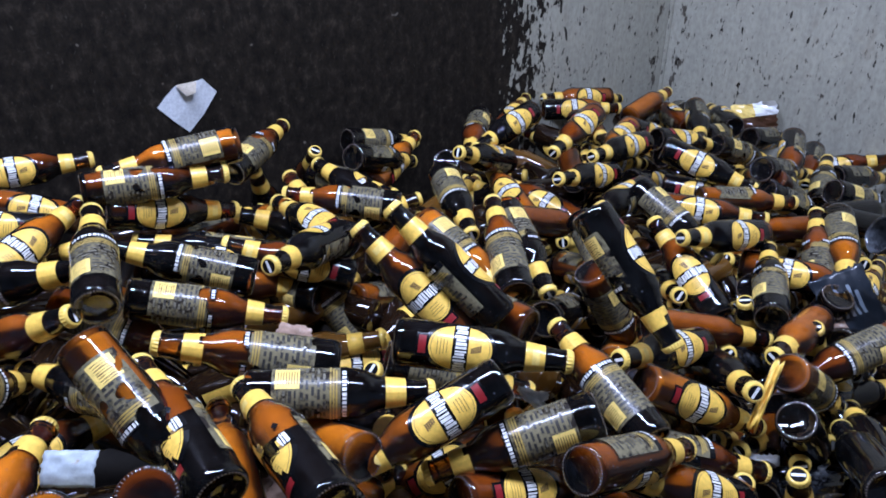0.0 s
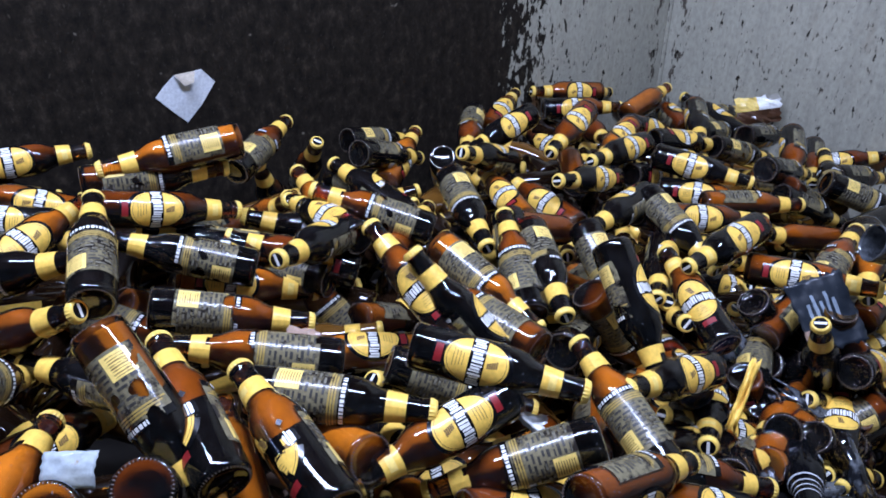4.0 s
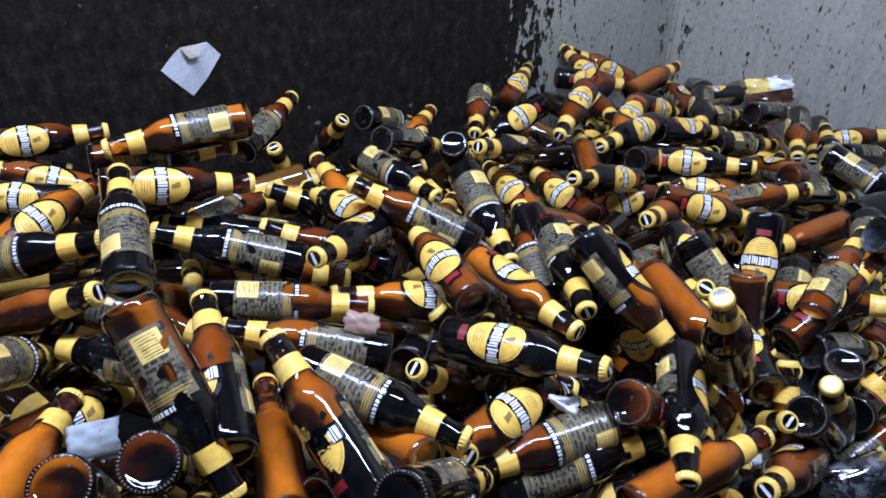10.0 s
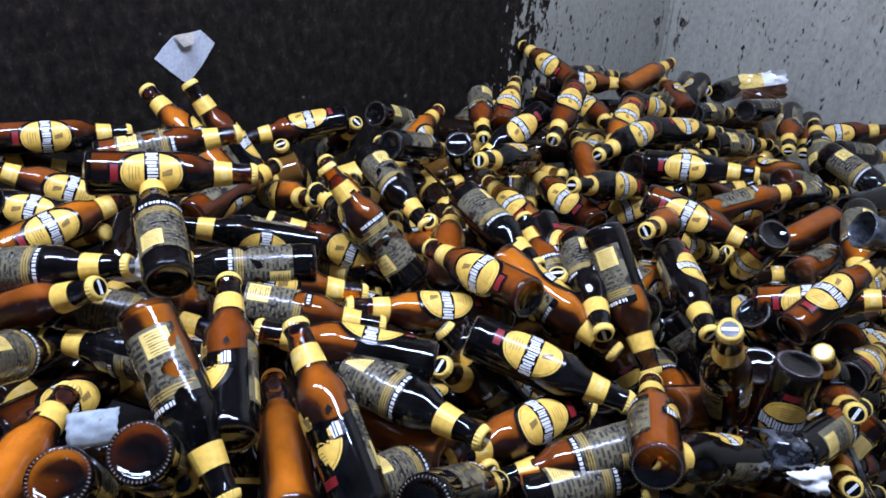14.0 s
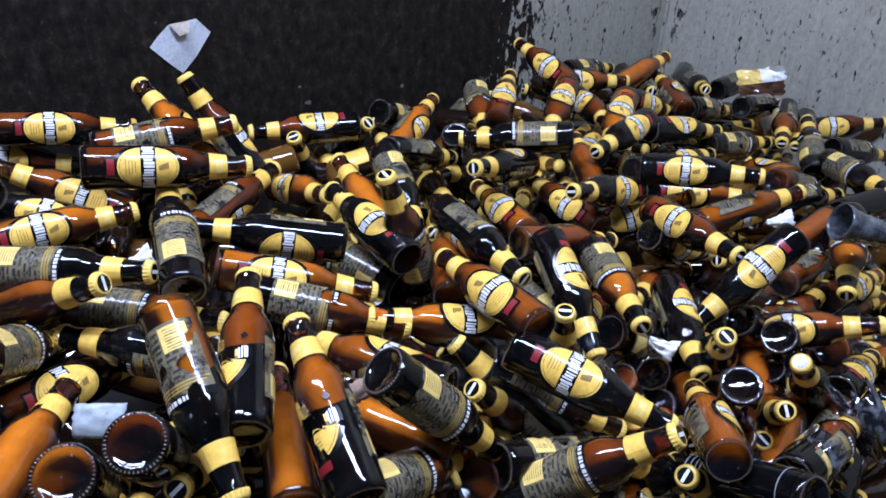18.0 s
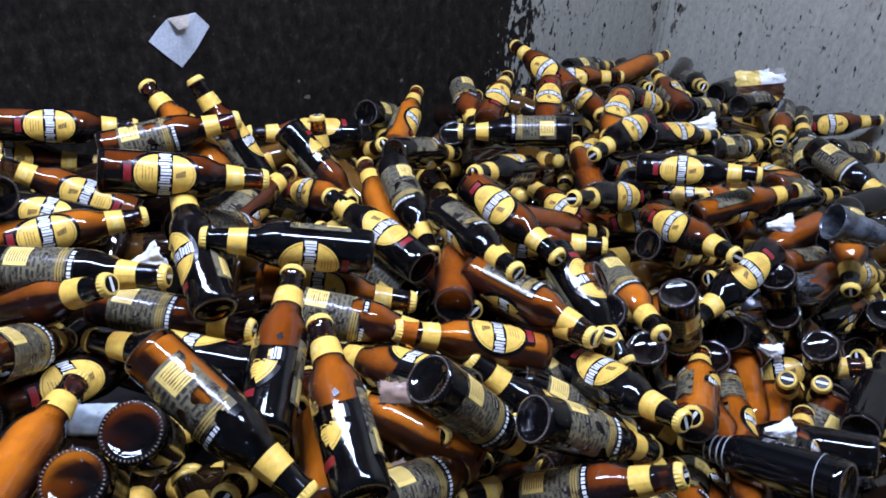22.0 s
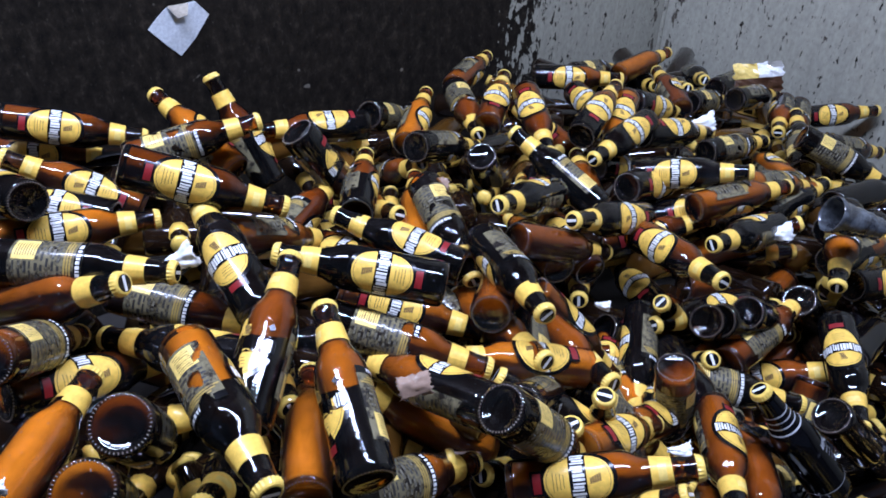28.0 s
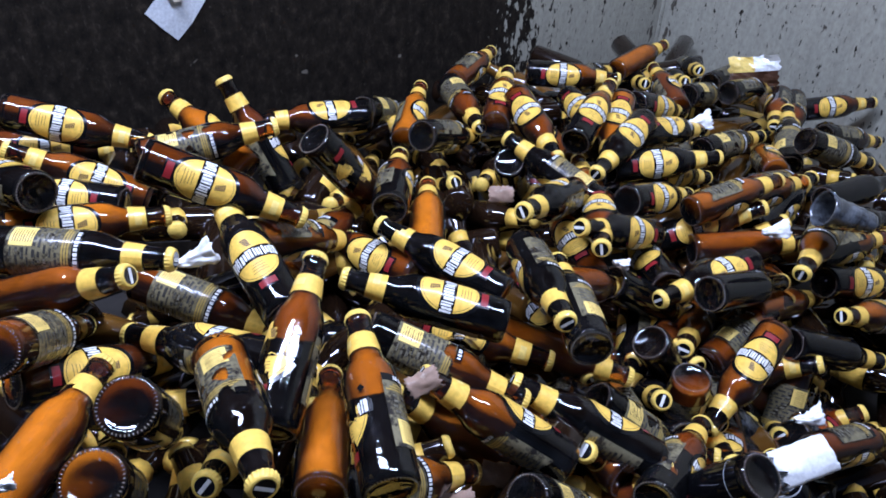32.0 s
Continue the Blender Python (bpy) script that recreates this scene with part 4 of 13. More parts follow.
    roll(16, [(0, pose(-.169,.597,1.006,91,-20,-145)), (3, pose(-.165,.595,1.005,83,-21,-141)), (5.5, pose(-.162,.593,1.005,76,-21,-137)), (6, pose(-.159,.592,1.004,74,-21,-136)), (9, pose(-.139,.589,1,66,-18,-131)), (9.5, pose(-.132,.586,.999,63,-18,-130)), (11, pose(-.126,.582,.999,60,-20,-132)), (12, pose(-.117,.579,.997,57,-21,-135)), (13, pose(-.114,.581,.997,59,-23,-137)), (14, pose(-.114,.58,.997,60,-25,-139)), (17, pose(-.113,.578,.997,65,-30,-143)), (19, pose(-.112,.577,.997,70,-30,-145)), (20, pose(-.112,.576,.997,70,-29,-147)), (23, pose(-.091,.576,.992,77,-26,-158)), (24.5, pose(-.101,.585,.995,77,-23,-157)), (28, pose(-.091,.582,.993,75,-15,-158)), (32, pose(-.055,.56,.983,81,-9,-165))])
    roll(17, [(0, pose(-.307,.594,1.035,126,27,71)), (3, pose(-.293,.582,1.039,132,27,72)), (6, pose(-.279,.57,1.043,137,24,72)), (9, pose(-.265,.558,1.047,142,22,73)), (11, pose(-.262,.559,1.038,137,28,68)), (13, pose(-.26,.56,1.028,130,34,61)), (14, pose(-.255,.558,1.027,129,35,60)), (17, pose(-.239,.552,1.025,127,37,56)), (19, pose(-.229,.548,1.024,124,37,52)), (23, pose(-.196,.518,1.015,115,19,72)), (24, pose(-.204,.529,1.018,109,23,64)), (25, pose(-.213,.517,1.022,110,27,54)), (27.5, pose(-.199,.517,1.018,94,19,37)), (29, pose(-.209,.52,1.02,89,22,30)), (30.5, pose(-.187,.502,1.016,82,26,24)), (32, pose(-.181,.502,1.015,78,32,18))])
    roll(18, [(0, pose(-.549,.781,1.003,-38,58,-50)), (32, pose(-.441,.697,1.001,-52,54,-67))])
    roll(19, [(0, pose(-.445,.885,.935,116,42,99)), (11, pose(-.4,.825,.929,106,44,93)), (19, pose(-.378,.802,.926,93,42,86)), (23, pose(-.337,.793,.919,98,44,87)), (29, pose(-.318,.791,.915,103,45,89)), (32, pose(-.285,.775,.909,110,47,91))])
    roll(20, [(0, pose(-.583,.868,1.03,78,26,89)), (13, pose(-.525,.827,1.027,79,29,88)), (13.5, pose(-.502,.794,1.028,85,34,87)), (32, pose(-.419,.743,1.021,92,39,90))])
    roll(21, [(0, pose(-.435,.724,.97,-94,-40,70)), (19, pose(-.344,.697,.954,-85,-43,77)), (23, pose(-.312,.687,.948,-89,-42,76)), (29, pose(-.3,.679,.946,-98,-43,78)), (32, pose(-.273,.666,.941,-100,-41,76))])
    roll(22, [(0, pose(-.443,.529,.997,-95,37,-3)), (9, pose(-.428,.522,.985,-92,36,-5)), (19, pose(-.414,.517,.976,-92,36,-6)), (24, pose(-.404,.517,.974,-92,36,-7)), (25, pose(-.401,.514,.974,-92,36,-7)), (32, pose(-.379,.506,.971,-92,36,-10))])
    roll(23, [(0, pose(-.488,.687,.905,-101,-35,-33)), (9, pose(-.453,.681,.9,-112,-30,-11)), (19, pose(-.436,.686,.914,-110,-31,-23)), (32, pose(-.382,.657,.914,-120,-35,-27))])
    roll(24, [(0, pose(-.289,.535,.964,148,15,-135)), (20.5, pose(-.281,.531,.964,157,27,-120)), (24, pose(-.295,.544,.966,154,24,-124)), (27.5, pose(-.291,.528,.966,156,26,-121)), (29, pose(-.303,.535,.968,156,26,-121)), (32, pose(-.286,.534,.964,157,26,-121))])
    roll(25, [(0, pose(-.376,.514,.948,156,21,-121)), (24, pose(-.33,.487,.936,155,21,-121)), (27.5, pose(-.32,.471,.933,156,22,-118)), (29, pose(-.329,.475,.936,156,22,-118)), (32, pose(-.31,.469,.93,157,22,-118))])
    roll(26, [(0, pose(-.246,.638,.932,-94,0,21)), (5.5, pose(-.23,.629,.929,-93,-1,21)), (12, pose(-.182,.615,.918,-91,0,16)), (20, pose(-.155,.608,.911,-92,-1,15)), (23, pose(-.122,.605,.904,-95,-3,15)), (29, pose(-.139,.594,.909,-99,7,5)), (32, pose(-.112,.582,.903,-102,7,3))])
    roll(27, [(0, pose(-.162,.685,.919,-119,-39,66)), (5.5, pose(-.143,.674,.914,-116,-38,62)), (8, pose(-.116,.665,.907,-112,-36,57)), (8.5, pose(-.105,.653,.905,-107,-32,51)), (10.5, pose(-.089,.658,.898,-109,-36,58)), (12, pose(-.07,.646,.889,-103,-35,56)), (14.5, pose(-.07,.667,.887,-101,-38,63)), (20, pose(-.058,.657,.873,-82,-36,59)), (23, pose(-.028,.659,.867,-70,-36,58)), (24.5, pose(-.027,.673,.868,-66,-38,60)), (25, pose(-.022,.665,.866,-63,-37,58)), (25.5, pose(-.018,.676,.844,-60,-36,57)), (26, pose(-.016,.692,.824,-58,-36,57)), (30, pose(.003,.685,.818,-42,-36,55)), (32, pose(.039,.666,.807,-34,-35,54))])
    roll(28, [(0, pose(-.238,.741,1.007,-71,37,109)), (5.5, pose(-.229,.759,.974,-75,39,105)), (9, pose(-.202,.779,.949,-73,40,102)), (10.5, pose(-.168,.764,.943,-79,-12,88)), (11.5, pose(-.139,.756,.938,-75,-47,78)), (13, pose(-.108,.692,.98,-71,-46,74)), (14.5, pose(-.113,.712,.969,-80,-46,74)), (17.5, pose(-.078,.707,.938,-89,-42,63)), (19, pose(-.077,.723,.925,-102,-44,68)), (23, pose(-.033,.697,.916,-104,-43,68)), (24, pose(-.027,.705,.915,-105,-43,69)), (25.5, pose(-.015,.68,.911,-101,-41,63)), (28, pose(-.01,.673,.91,-102,-41,63)), (30, pose(.023,.659,.901,-76,-39,58)), (32, pose(.086,.622,.875,-47,-37,51))])
    roll(29, [(0, pose(-.116,.693,.984,96,41,100)), (2.5, pose(-.11,.67,.98,99,43,95)), (5.5, pose(-.11,.674,.975,95,44,86)), (8, pose(-.093,.655,.968,102,47,82)), (8.5, pose(-.083,.635,.965,112,49,84)), (10.5, pose(-.063,.644,.96,97,50,70)), (12.5, pose(-.035,.628,.954,93,53,57)), (14, pose(-.034,.641,.953,89,52,55)), (14.5, pose(-.029,.644,.952,101,50,70)), (17, pose(.01,.624,.94,-39,160,-54)), (18.5, pose(.022,.616,.939,-36,162,-52)), (19, pose(.025,.618,.94,-37,162,-52)), (20, pose(.03,.621,.94,-39,163,-51)), (21, pose(.045,.605,.937,-32,164,-47)), (22, pose(.063,.606,.934,-35,165,-48)), (23, pose(.083,.602,.922,-38,164,-46)), (24.5, pose(.101,.615,.907,-42,163,-45)), (25, pose(.105,.61,.901,-40,162,-43)), (28, pose(.142,.597,.896,-37,164,-42)), (29, pose(.151,.6,.889,-38,165,-43)), (30, pose(.154,.601,.88,-38,165,-43)), (32, pose(.19,.577,.754,-40,162,-40))])
    roll(30, [(0, pose(-.06,.91,.799,5,-38,48)), (2.5, pose(-.048,.87,.797,1,-39,51)), (5, pose(-.045,.875,.799,-4,-41,55)), (5.5, pose(-.043,.85,.823,-5,-41,56)), (6, pose(-.038,.813,.846,-4,-41,55)), (6.5, pose(-.034,.802,.845,-4,-40,55)), (8.5, pose(.001,.783,.839,-11,-42,62)), (10, pose(.016,.795,.837,-6,-40,53)), (10.5, pose(.01,.791,.837,-11,-42,60)), (12, pose(.049,.772,.825,-4,-38,48)), (14.5, pose(.062,.79,.826,-7,-39,49)), (17, pose(.088,.75,.819,-10,-38,47)), (17.5, pose(.107,.739,.812,-13,-39,50)), (20, pose(.13,.744,.806,-10,-39,47)), (20.5, pose(.139,.716,.796,-21,-41,65)), (21, pose(.144,.711,.793,-25,-42,72)), (23, pose(.2,.732,.769,5,-37,39)), (24, pose(.225,.768,.763,17,-28,17)), (26.2, pose(.214,.729,.71,7,-16,20)), (26.8, pose(.19,.647,.786,5,-13,20)), (28, pose(.195,.643,.78,5,-13,20)), (29.5, pose(.203,.636,.774,5,-13,20)), (30.1, pose(.226,.707,.598,5,-13,20)), (30.5, pose(.226,.707,.542,5,-13,20)), (32, pose(.226,.707,.542,5,-13,20))])
    roll(31, [(0, pose(.032,.861,.866,112,37,104)), (2.5, pose(.037,.811,.863,117,37,103)), (5.5, pose(.04,.829,.863,113,38,100)), (7.5, pose(.052,.799,.859,115,39,98)), (8.5, pose(.065,.792,.856,114,40,98)), (10, pose(.088,.818,.853,110,40,96)), (12, pose(.112,.782,.845,119,39,97)), (14.5, pose(.132,.799,.841,121,37,98)), (17, pose(.15,.769,.831,124,36,102)), (17.5, pose(.165,.758,.824,124,36,103)), (20, pose(.2,.767,.809,124,35,104)), (20.5, pose(.207,.742,.802,119,38,106)), (21, pose(.211,.74,.799,116,40,106)), (22, pose(.223,.744,.792,124,36,105)), (23, pose(.254,.747,.777,131,31,103)), (25, pose(.315,.799,.754,134,27,99)), (25.5, pose(.316,.795,.751,131,29,100)), (27.5, pose(.288,.747,.746,135,29,101)), (28.5, pose(.294,.751,.738,135,29,101)), (30, pose(.311,.765,.713,133,30,101)), (32, pose(.344,.747,.617,130,35,106))])
    roll(32, [(0, pose(.057,.756,.995,-95,-39,-94)), (3, pose(.07,.716,.988,-102,-40,-95)), (5.5, pose(.09,.728,.979,-101,-40,-97)), (6, pose(.092,.723,.978,-102,-40,-97)), (8, pose(.095,.702,.974,-92,-56,-118)), (9, pose(.102,.723,.968,-74,-60,-134)), (9.5, pose(.104,.734,.965,-70,-60,-135)), (11, pose(.107,.724,.946,108,-117,43)), (12, pose(.121,.715,.932,102,-114,48)), (13, pose(.134,.733,.918,97,-112,54)), (14, pose(.151,.732,.918,-120,-65,-83)), (14.5, pose(.158,.732,.918,-120,-65,-84)), (17, pose(.191,.702,.914,59,-114,93)), (18, pose(.204,.69,.912,-110,-56,-100)), (19, pose(.227,.7,.907,-106,-43,-109)), (20, pose(.248,.706,.891,125,-112,5)), (21, pose(.253,.716,.876,141,-113,-16)), (22, pose(.258,.726,.863,-28,-69,152)), (23, pose(.287,.733,.845,124,-107,5)), (24, pose(.313,.741,.836,107,-111,25)), (25, pose(.311,.754,.83,-130,-60,-73)), (26.6, pose(.311,.754,.7,-130,-60,-73)), (32, pose(.311,.754,.7,-130,-60,-73))])
    roll(33, [(0, pose(-.022,.659,.957,119,-45,-87)), (2.5, pose(-.005,.643,.944,108,-49,-76)), (5.5, pose(.002,.657,.933,99,-52,-62)), (6.5, pose(.01,.647,.928,94,-53,-56)), (8.5, pose(.038,.637,.914,90,-58,-46)), (10, pose(.06,.656,.902,84,-58,-40)), (12, pose(.086,.64,.883,73,-55,-33)), (13, pose(.098,.65,.875,70,-54,-31)), (14.5, pose(.1,.665,.875,76,-51,-47)), (17, pose(.103,.647,.868,92,-52,-72)), (17.5, pose(.104,.643,.838,95,-52,-77)), (18.2, pose(.109,.645,.795,102,-51,-85)), (19, pose(.114,.648,.792,109,-50,-93)), (22, pose(.126,.62,.8,64,-47,-42)), (22.2, pose(.13,.618,.799,62,-46,-39)), (23, pose(.146,.612,.843,54,-41,-29)), (23.4, pose(.151,.618,.864,54,-41,-29)), (24.5, pose(.164,.634,.858,55,-42,-29)), (25.5, pose(.178,.626,.848,56,-47,-26)), (26.5, pose(.176,.615,.718,51,-50,-21)), (32, pose(.215,.596,.683,48,-53,-17))])
    roll(34, [(0, pose(.102,.738,.68,46,40,73)), (5.5, pose(.129,.693,.747,54,43,74)), (6, pose(.132,.686,.758,53,42,74)), (6.5, pose(.147,.67,.795,58,43,75)), (7, pose(.151,.655,.794,60,44,75)), (7.5, pose(.145,.658,.795,57,43,74)), (8, pose(.132,.633,.797,60,44,74)), (8.5, pose(.138,.62,.795,63,45,75)), (11, pose(.151,.621,.792,60,45,74)), (12, pose(.159,.603,.788,58,46,72)), (14.8, pose(.166,.593,.782,60,47,73)), (15, pose(.166,.592,.81,60,47,73)), (15.8, pose(.172,.585,.914,50,43,62)), (16.5, pose(.178,.579,.908,43,37,54)), (17, pose(.184,.576,.901,39,33,49)), (18, pose(.189,.577,.897,40,33,48)), (19.2, pose(.192,.582,.897,51,40,55)), (20, pose(.199,.579,.889,47,34,45)), (22, pose(.194,.567,.861,49,36,47)), (24, pose(.215,.587,.851,47,34,42)), (24.5, pose(.22,.603,.864,49,36,46)), (25, pose(.226,.614,.813,50,40,47)), (25.5, pose(.233,.613,.744,47,41,44)), (32, pose(.256,.613,.713,25,34,38))])
    roll(35, [(0, pose(-.116,.647,.839,114,50,162)), (2.5, pose(-.105,.628,.873,116,48,161)), (5.5, pose(-.101,.63,.879,114,49,161)), (7, pose(-.088,.615,.904,115,48,161)), (8, pose(-.082,.611,.903,116,47,161)), (8.5, pose(-.073,.593,.899,122,42,161)), (10.5, pose(-.054,.598,.894,122,44,162)), (12, pose(-.035,.58,.888,126,41,162)), (14.5, pose(-.031,.591,.888,124,43,162)), (21, pose(-.002,.562,.873,127,44,162)), (24, pose(.006,.574,.866,125,45,160)), (30, pose(-.021,.55,.858,127,43,155)), (32, pose(-.013,.545,.851,129,42,154))])
    roll(36, [(0, pose(-.037,.734,.686,172,32,-127)), (2.5, pose(-.019,.71,.73,164,27,-140)), (5.5, pose(-.017,.716,.728,169,30,-133)), (7.5, pose(.002,.693,.77,162,26,-145)), (10.5, pose(.033,.693,.763,161,25,-149)), (12.5, pose(.061,.663,.75,160,24,-150)), (14, pose(.065,.676,.751,159,24,-152)), (20, pose(.098,.646,.733,163,27,-145)), (23, pose(.135,.641,.713,158,24,-156)), (24.5, pose(.148,.654,.707,155,20,-163)), (27.5, pose(.168,.633,.686,153,18,-168)), (30, pose(.178,.637,.675,153,16,-172)), (32, pose(.211,.623,.624,149,6,170))])
    roll(37, [(0, pose(-.123,1.289,.806,3,56,-58)), (4.5, pose(-.09,1.244,.851,-1,57,-63)), (9, pose(-.054,1.206,.847,-12,58,-76)), (12, pose(-.027,1.145,.844,-15,56,-80)), (18.5, pose(.005,1.06,.839,-33,54,-102)), (20.5, pose(.025,.983,.841,-62,41,-140)), (22.5, pose(.047,.942,.846,-69,31,-154)), (23, pose(.062,.908,.844,-71,27,-158)), (24.5, pose(.07,.899,.853,-70,34,-151)), (25.5, pose(.074,.856,.857,-73,32,-153)), (27.5, pose(.096,.821,.86,-72,37,-144)), (29, pose(.123,.853,.849,-74,45,-127)), (30, pose(.138,.859,.836,-83,47,-121)), (31.5, pose(.18,.827,.8,-102,45,-120)), (32, pose(.207,.828,.784,-105,46,-115))])
    roll(38, [(0, pose(.008,1.235,.739,61,-5,176)), (7, pose(.047,1.154,.734,61,1,179)), (8, pose(.058,1.144,.858,61,6,-179)), (9.5, pose(.062,1.133,.858,61,9,-177)), (10.5, pose(.07,1.107,.856,61,12,-176)), (12.5, pose(.104,1.081,.85,64,26,-166)), (13.5, pose(.134,1.083,.846,70,40,-152)), (17, pose(.127,1.007,.843,71,39,-150)), (17.5, pose(.132,.983,.841,72,39,-149)), (19, pose(.135,.986,.839,76,43,-142)), (20, pose(.142,.962,.836,96,51,-115)), (22, pose(.172,.951,.826,141,43,-59)), (23, pose(.19,.928,.817,156,28,-37)), (24, pose(.204,.935,.812,165,12,-22)), (25.5, pose(.228,.93,.801,169,-16,0)), (27.5, pose(.229,.891,.787,160,-35,23)), (29, pose(.245,.9,.778,156,-39,30)), (30, pose(.251,.903,.647,154,-37,34)), (32, pose(.281,.876,.624,153,-37,36))])
    roll(39, [(0, pose(.045,.964,.932,-89,41,50)), (3, pose(.059,.917,.931,-84,45,50)), (5.5, pose(.07,.901,.929,-85,45,50)), (6.8, pose(.081,.883,.927,-83,46,50)), (7.6, pose(.088,.872,.846,-82,47,51)), (8, pose(.091,.866,.846,-82,47,51)), (9, pose(.099,.873,.845,-85,45,50)), (9.5, pose(.1,.889,.836,-79,32,60)), (10.5, pose(.113,.885,.818,-67,6,70)), (12, pose(.147,.878,.787,-33,-27,53)), (12.5, pose(.154,.889,.827,-17,-33,39)), (12.8, pose(.167,.908,.85,-3,-30,23)), (13, pose(.176,.921,.845,6,-26,13)), (13.5, pose(.199,.926,.84,10,-13,-2)), (17, pose(.184,.859,.833,12,-4,-9)), (18, pose(.195,.838,.826,13,-3,-10)), (19, pose(.209,.853,.819,14,-3,-11)), (19.5, pose(.221,.837,.813,15,-7,-8)), (22, pose(.244,.819,.796,11,7,-23)), (23, pose(.271,.806,.781,12,6,-24)), (24.5, pose(.296,.837,.768,15,-2,-18)), (26.2, pose(.266,.79,.717,13,-2,-20)), (26.8, pose(.229,.697,.789,12,-2,-21)), (28, pose(.235,.691,.783,12,-2,-21)), (29.5, pose(.244,.685,.775,11,-3,-21)), (30.1, pose(.271,.761,.599,11,-3,-21)), (30.5, pose(.271,.761,.543,11,-3,-21)), (32, pose(.271,.761,.543,11,-3,-21))])
    roll(40, [(0, pose(.035,1.274,.936,103,67,25)), (9, pose(.073,1.118,.942,121,61,47)), (12.5, pose(.085,1.062,.939,-172,80,120)), (13.5, pose(.102,1.049,.936,-164,85,135)), (17.5, pose(.083,.969,.936,-91,53,-151)), (19, pose(.069,.989,.936,-85,44,-143)), (22, pose(.07,.96,.941,-83,42,-146)), (23, pose(.077,.921,.942,-85,37,-152)), (27.5, pose(.113,.855,.938,-82,34,-156)), (30, pose(.139,.874,.931,-80,32,-160)), (32, pose(.166,.838,.918,-79,28,-166))])
    roll(41, [(0, pose(.119,1.164,.817,122,-41,-22)), (5, pose(.144,1.073,.895,124,-45,-19)), (8, pose(.167,1.025,.891,125,-49,-17)), (9.5, pose(.169,1.03,.891,126,-50,-16)), (12, pose(.182,.98,.888,126,-51,-16)), (13.5, pose(.201,.99,.885,127,-54,-14)), (17.5, pose(.21,.923,.878,127,-53,-14)), (18.5, pose(.22,.926,.875,128,-56,-13)), (19, pose(.229,.945,.874,129,-60,-10)), (23, pose(.25,.893,.857,129,-62,-9)), (25.5, pose(.289,.899,.839,131,-71,-4)), (27, pose(.275,.866,.833,129,-62,-8)), (28, pose(.269,.859,.704,127,-59,-8)), (32, pose(.307,.851,.674,127,-62,-6))])
    roll(42, [(0, pose(-.068,1.247,.877,-99,39,-25)), (2.5, pose(-.054,1.225,.899,-98,36,-22)), (9.5, pose(-.009,1.158,.895,-95,25,-16)), (12, pose(.012,1.107,.893,-94,14,-10)), (19.5, pose(.025,.987,.891,-94,-7,4)), (22, pose(.037,.962,.889,-97,-2,-1)), (23, pose(.052,.932,.886,-98,-2,-1)), (24.5, pose(.067,.933,.884,-101,2,-6)), (27.5, pose(.098,.904,.875,-106,3,-8)), (28, pose(.103,.91,.874,-107,5,-11)), (29, pose(.122,.943,.848,-77,6,-12)), (30, pose(.136,.972,.822,-46,0,-8)), (31, pose(.16,.962,.789,-15,-7,-4)), (32, pose(.182,.962,.755,16,-16,3))])
    roll(43, [(0, pose(-.226,1.178,.952,97,-80,-145)), (9, pose(-.174,1.126,.948,101,-79,-148)), (13, pose(-.148,1.062,.949,83,-81,-133)), (19.5, pose(-.098,1.011,.943,57,-81,-110)), (22, pose(-.092,.992,.937,44,-79,-89)), (23, pose(-.073,.975,.933,36,-78,-78)), (28, pose(-.053,.96,.919,31,-77,-53)), (30, pose(-.025,.947,.915,39,-79,-63)), (32, pose(.017,.899,.908,30,-76,-61))])
    roll(44, [(0, pose(-.304,1.112,.863,-91,39,66)), (4.5, pose(-.278,1.088,.896,-90,39,66)), (9, pose(-.251,1.075,.893,-89,40,66)), (9.5, pose(-.232,1.074,.89,-89,39,66)), (12, pose(-.206,1.041,.887,-84,42,66)), (14.5, pose(-.194,1.045,.885,-82,43,67)), (18.5, pose(-.144,1.011,.878,-76,46,68)), (19, pose(-.143,1.018,.877,-77,45,67)), (22, pose(-.105,.989,.871,-69,48,69)), (23, pose(-.069,.965,.865,-59,50,72)), (24.5, pose(-.056,.971,.863,-62,49,71)), (27.5, pose(-.023,.934,.856,-59,50,72)), (29, pose(-.015,.94,.848,-60,49,71)), (30, pose(-.009,.933,.833,-57,50,72)), (30.5, pose(.002,.913,.804,-53,51,74)), (32, pose(.031,.888,.739,-53,52,75))])
    roll(45, [(0, pose(-.249,1.319,.899,-70,-23,23)), (9, pose(-.197,1.27,.895,-71,-26,25)), (13, pose(-.169,1.213,.893,-69,-23,22)), (19, pose(-.118,1.18,.887,-70,-27,23)), (22, pose(-.093,1.157,.884,-76,-16,15)), (23, pose(-.07,1.14,.881,-77,-12,11)), (29.5, pose(-.021,1.112,.875,-92,-1,2)), (32, pose(-.002,1.065,.874,-93,0,0))])
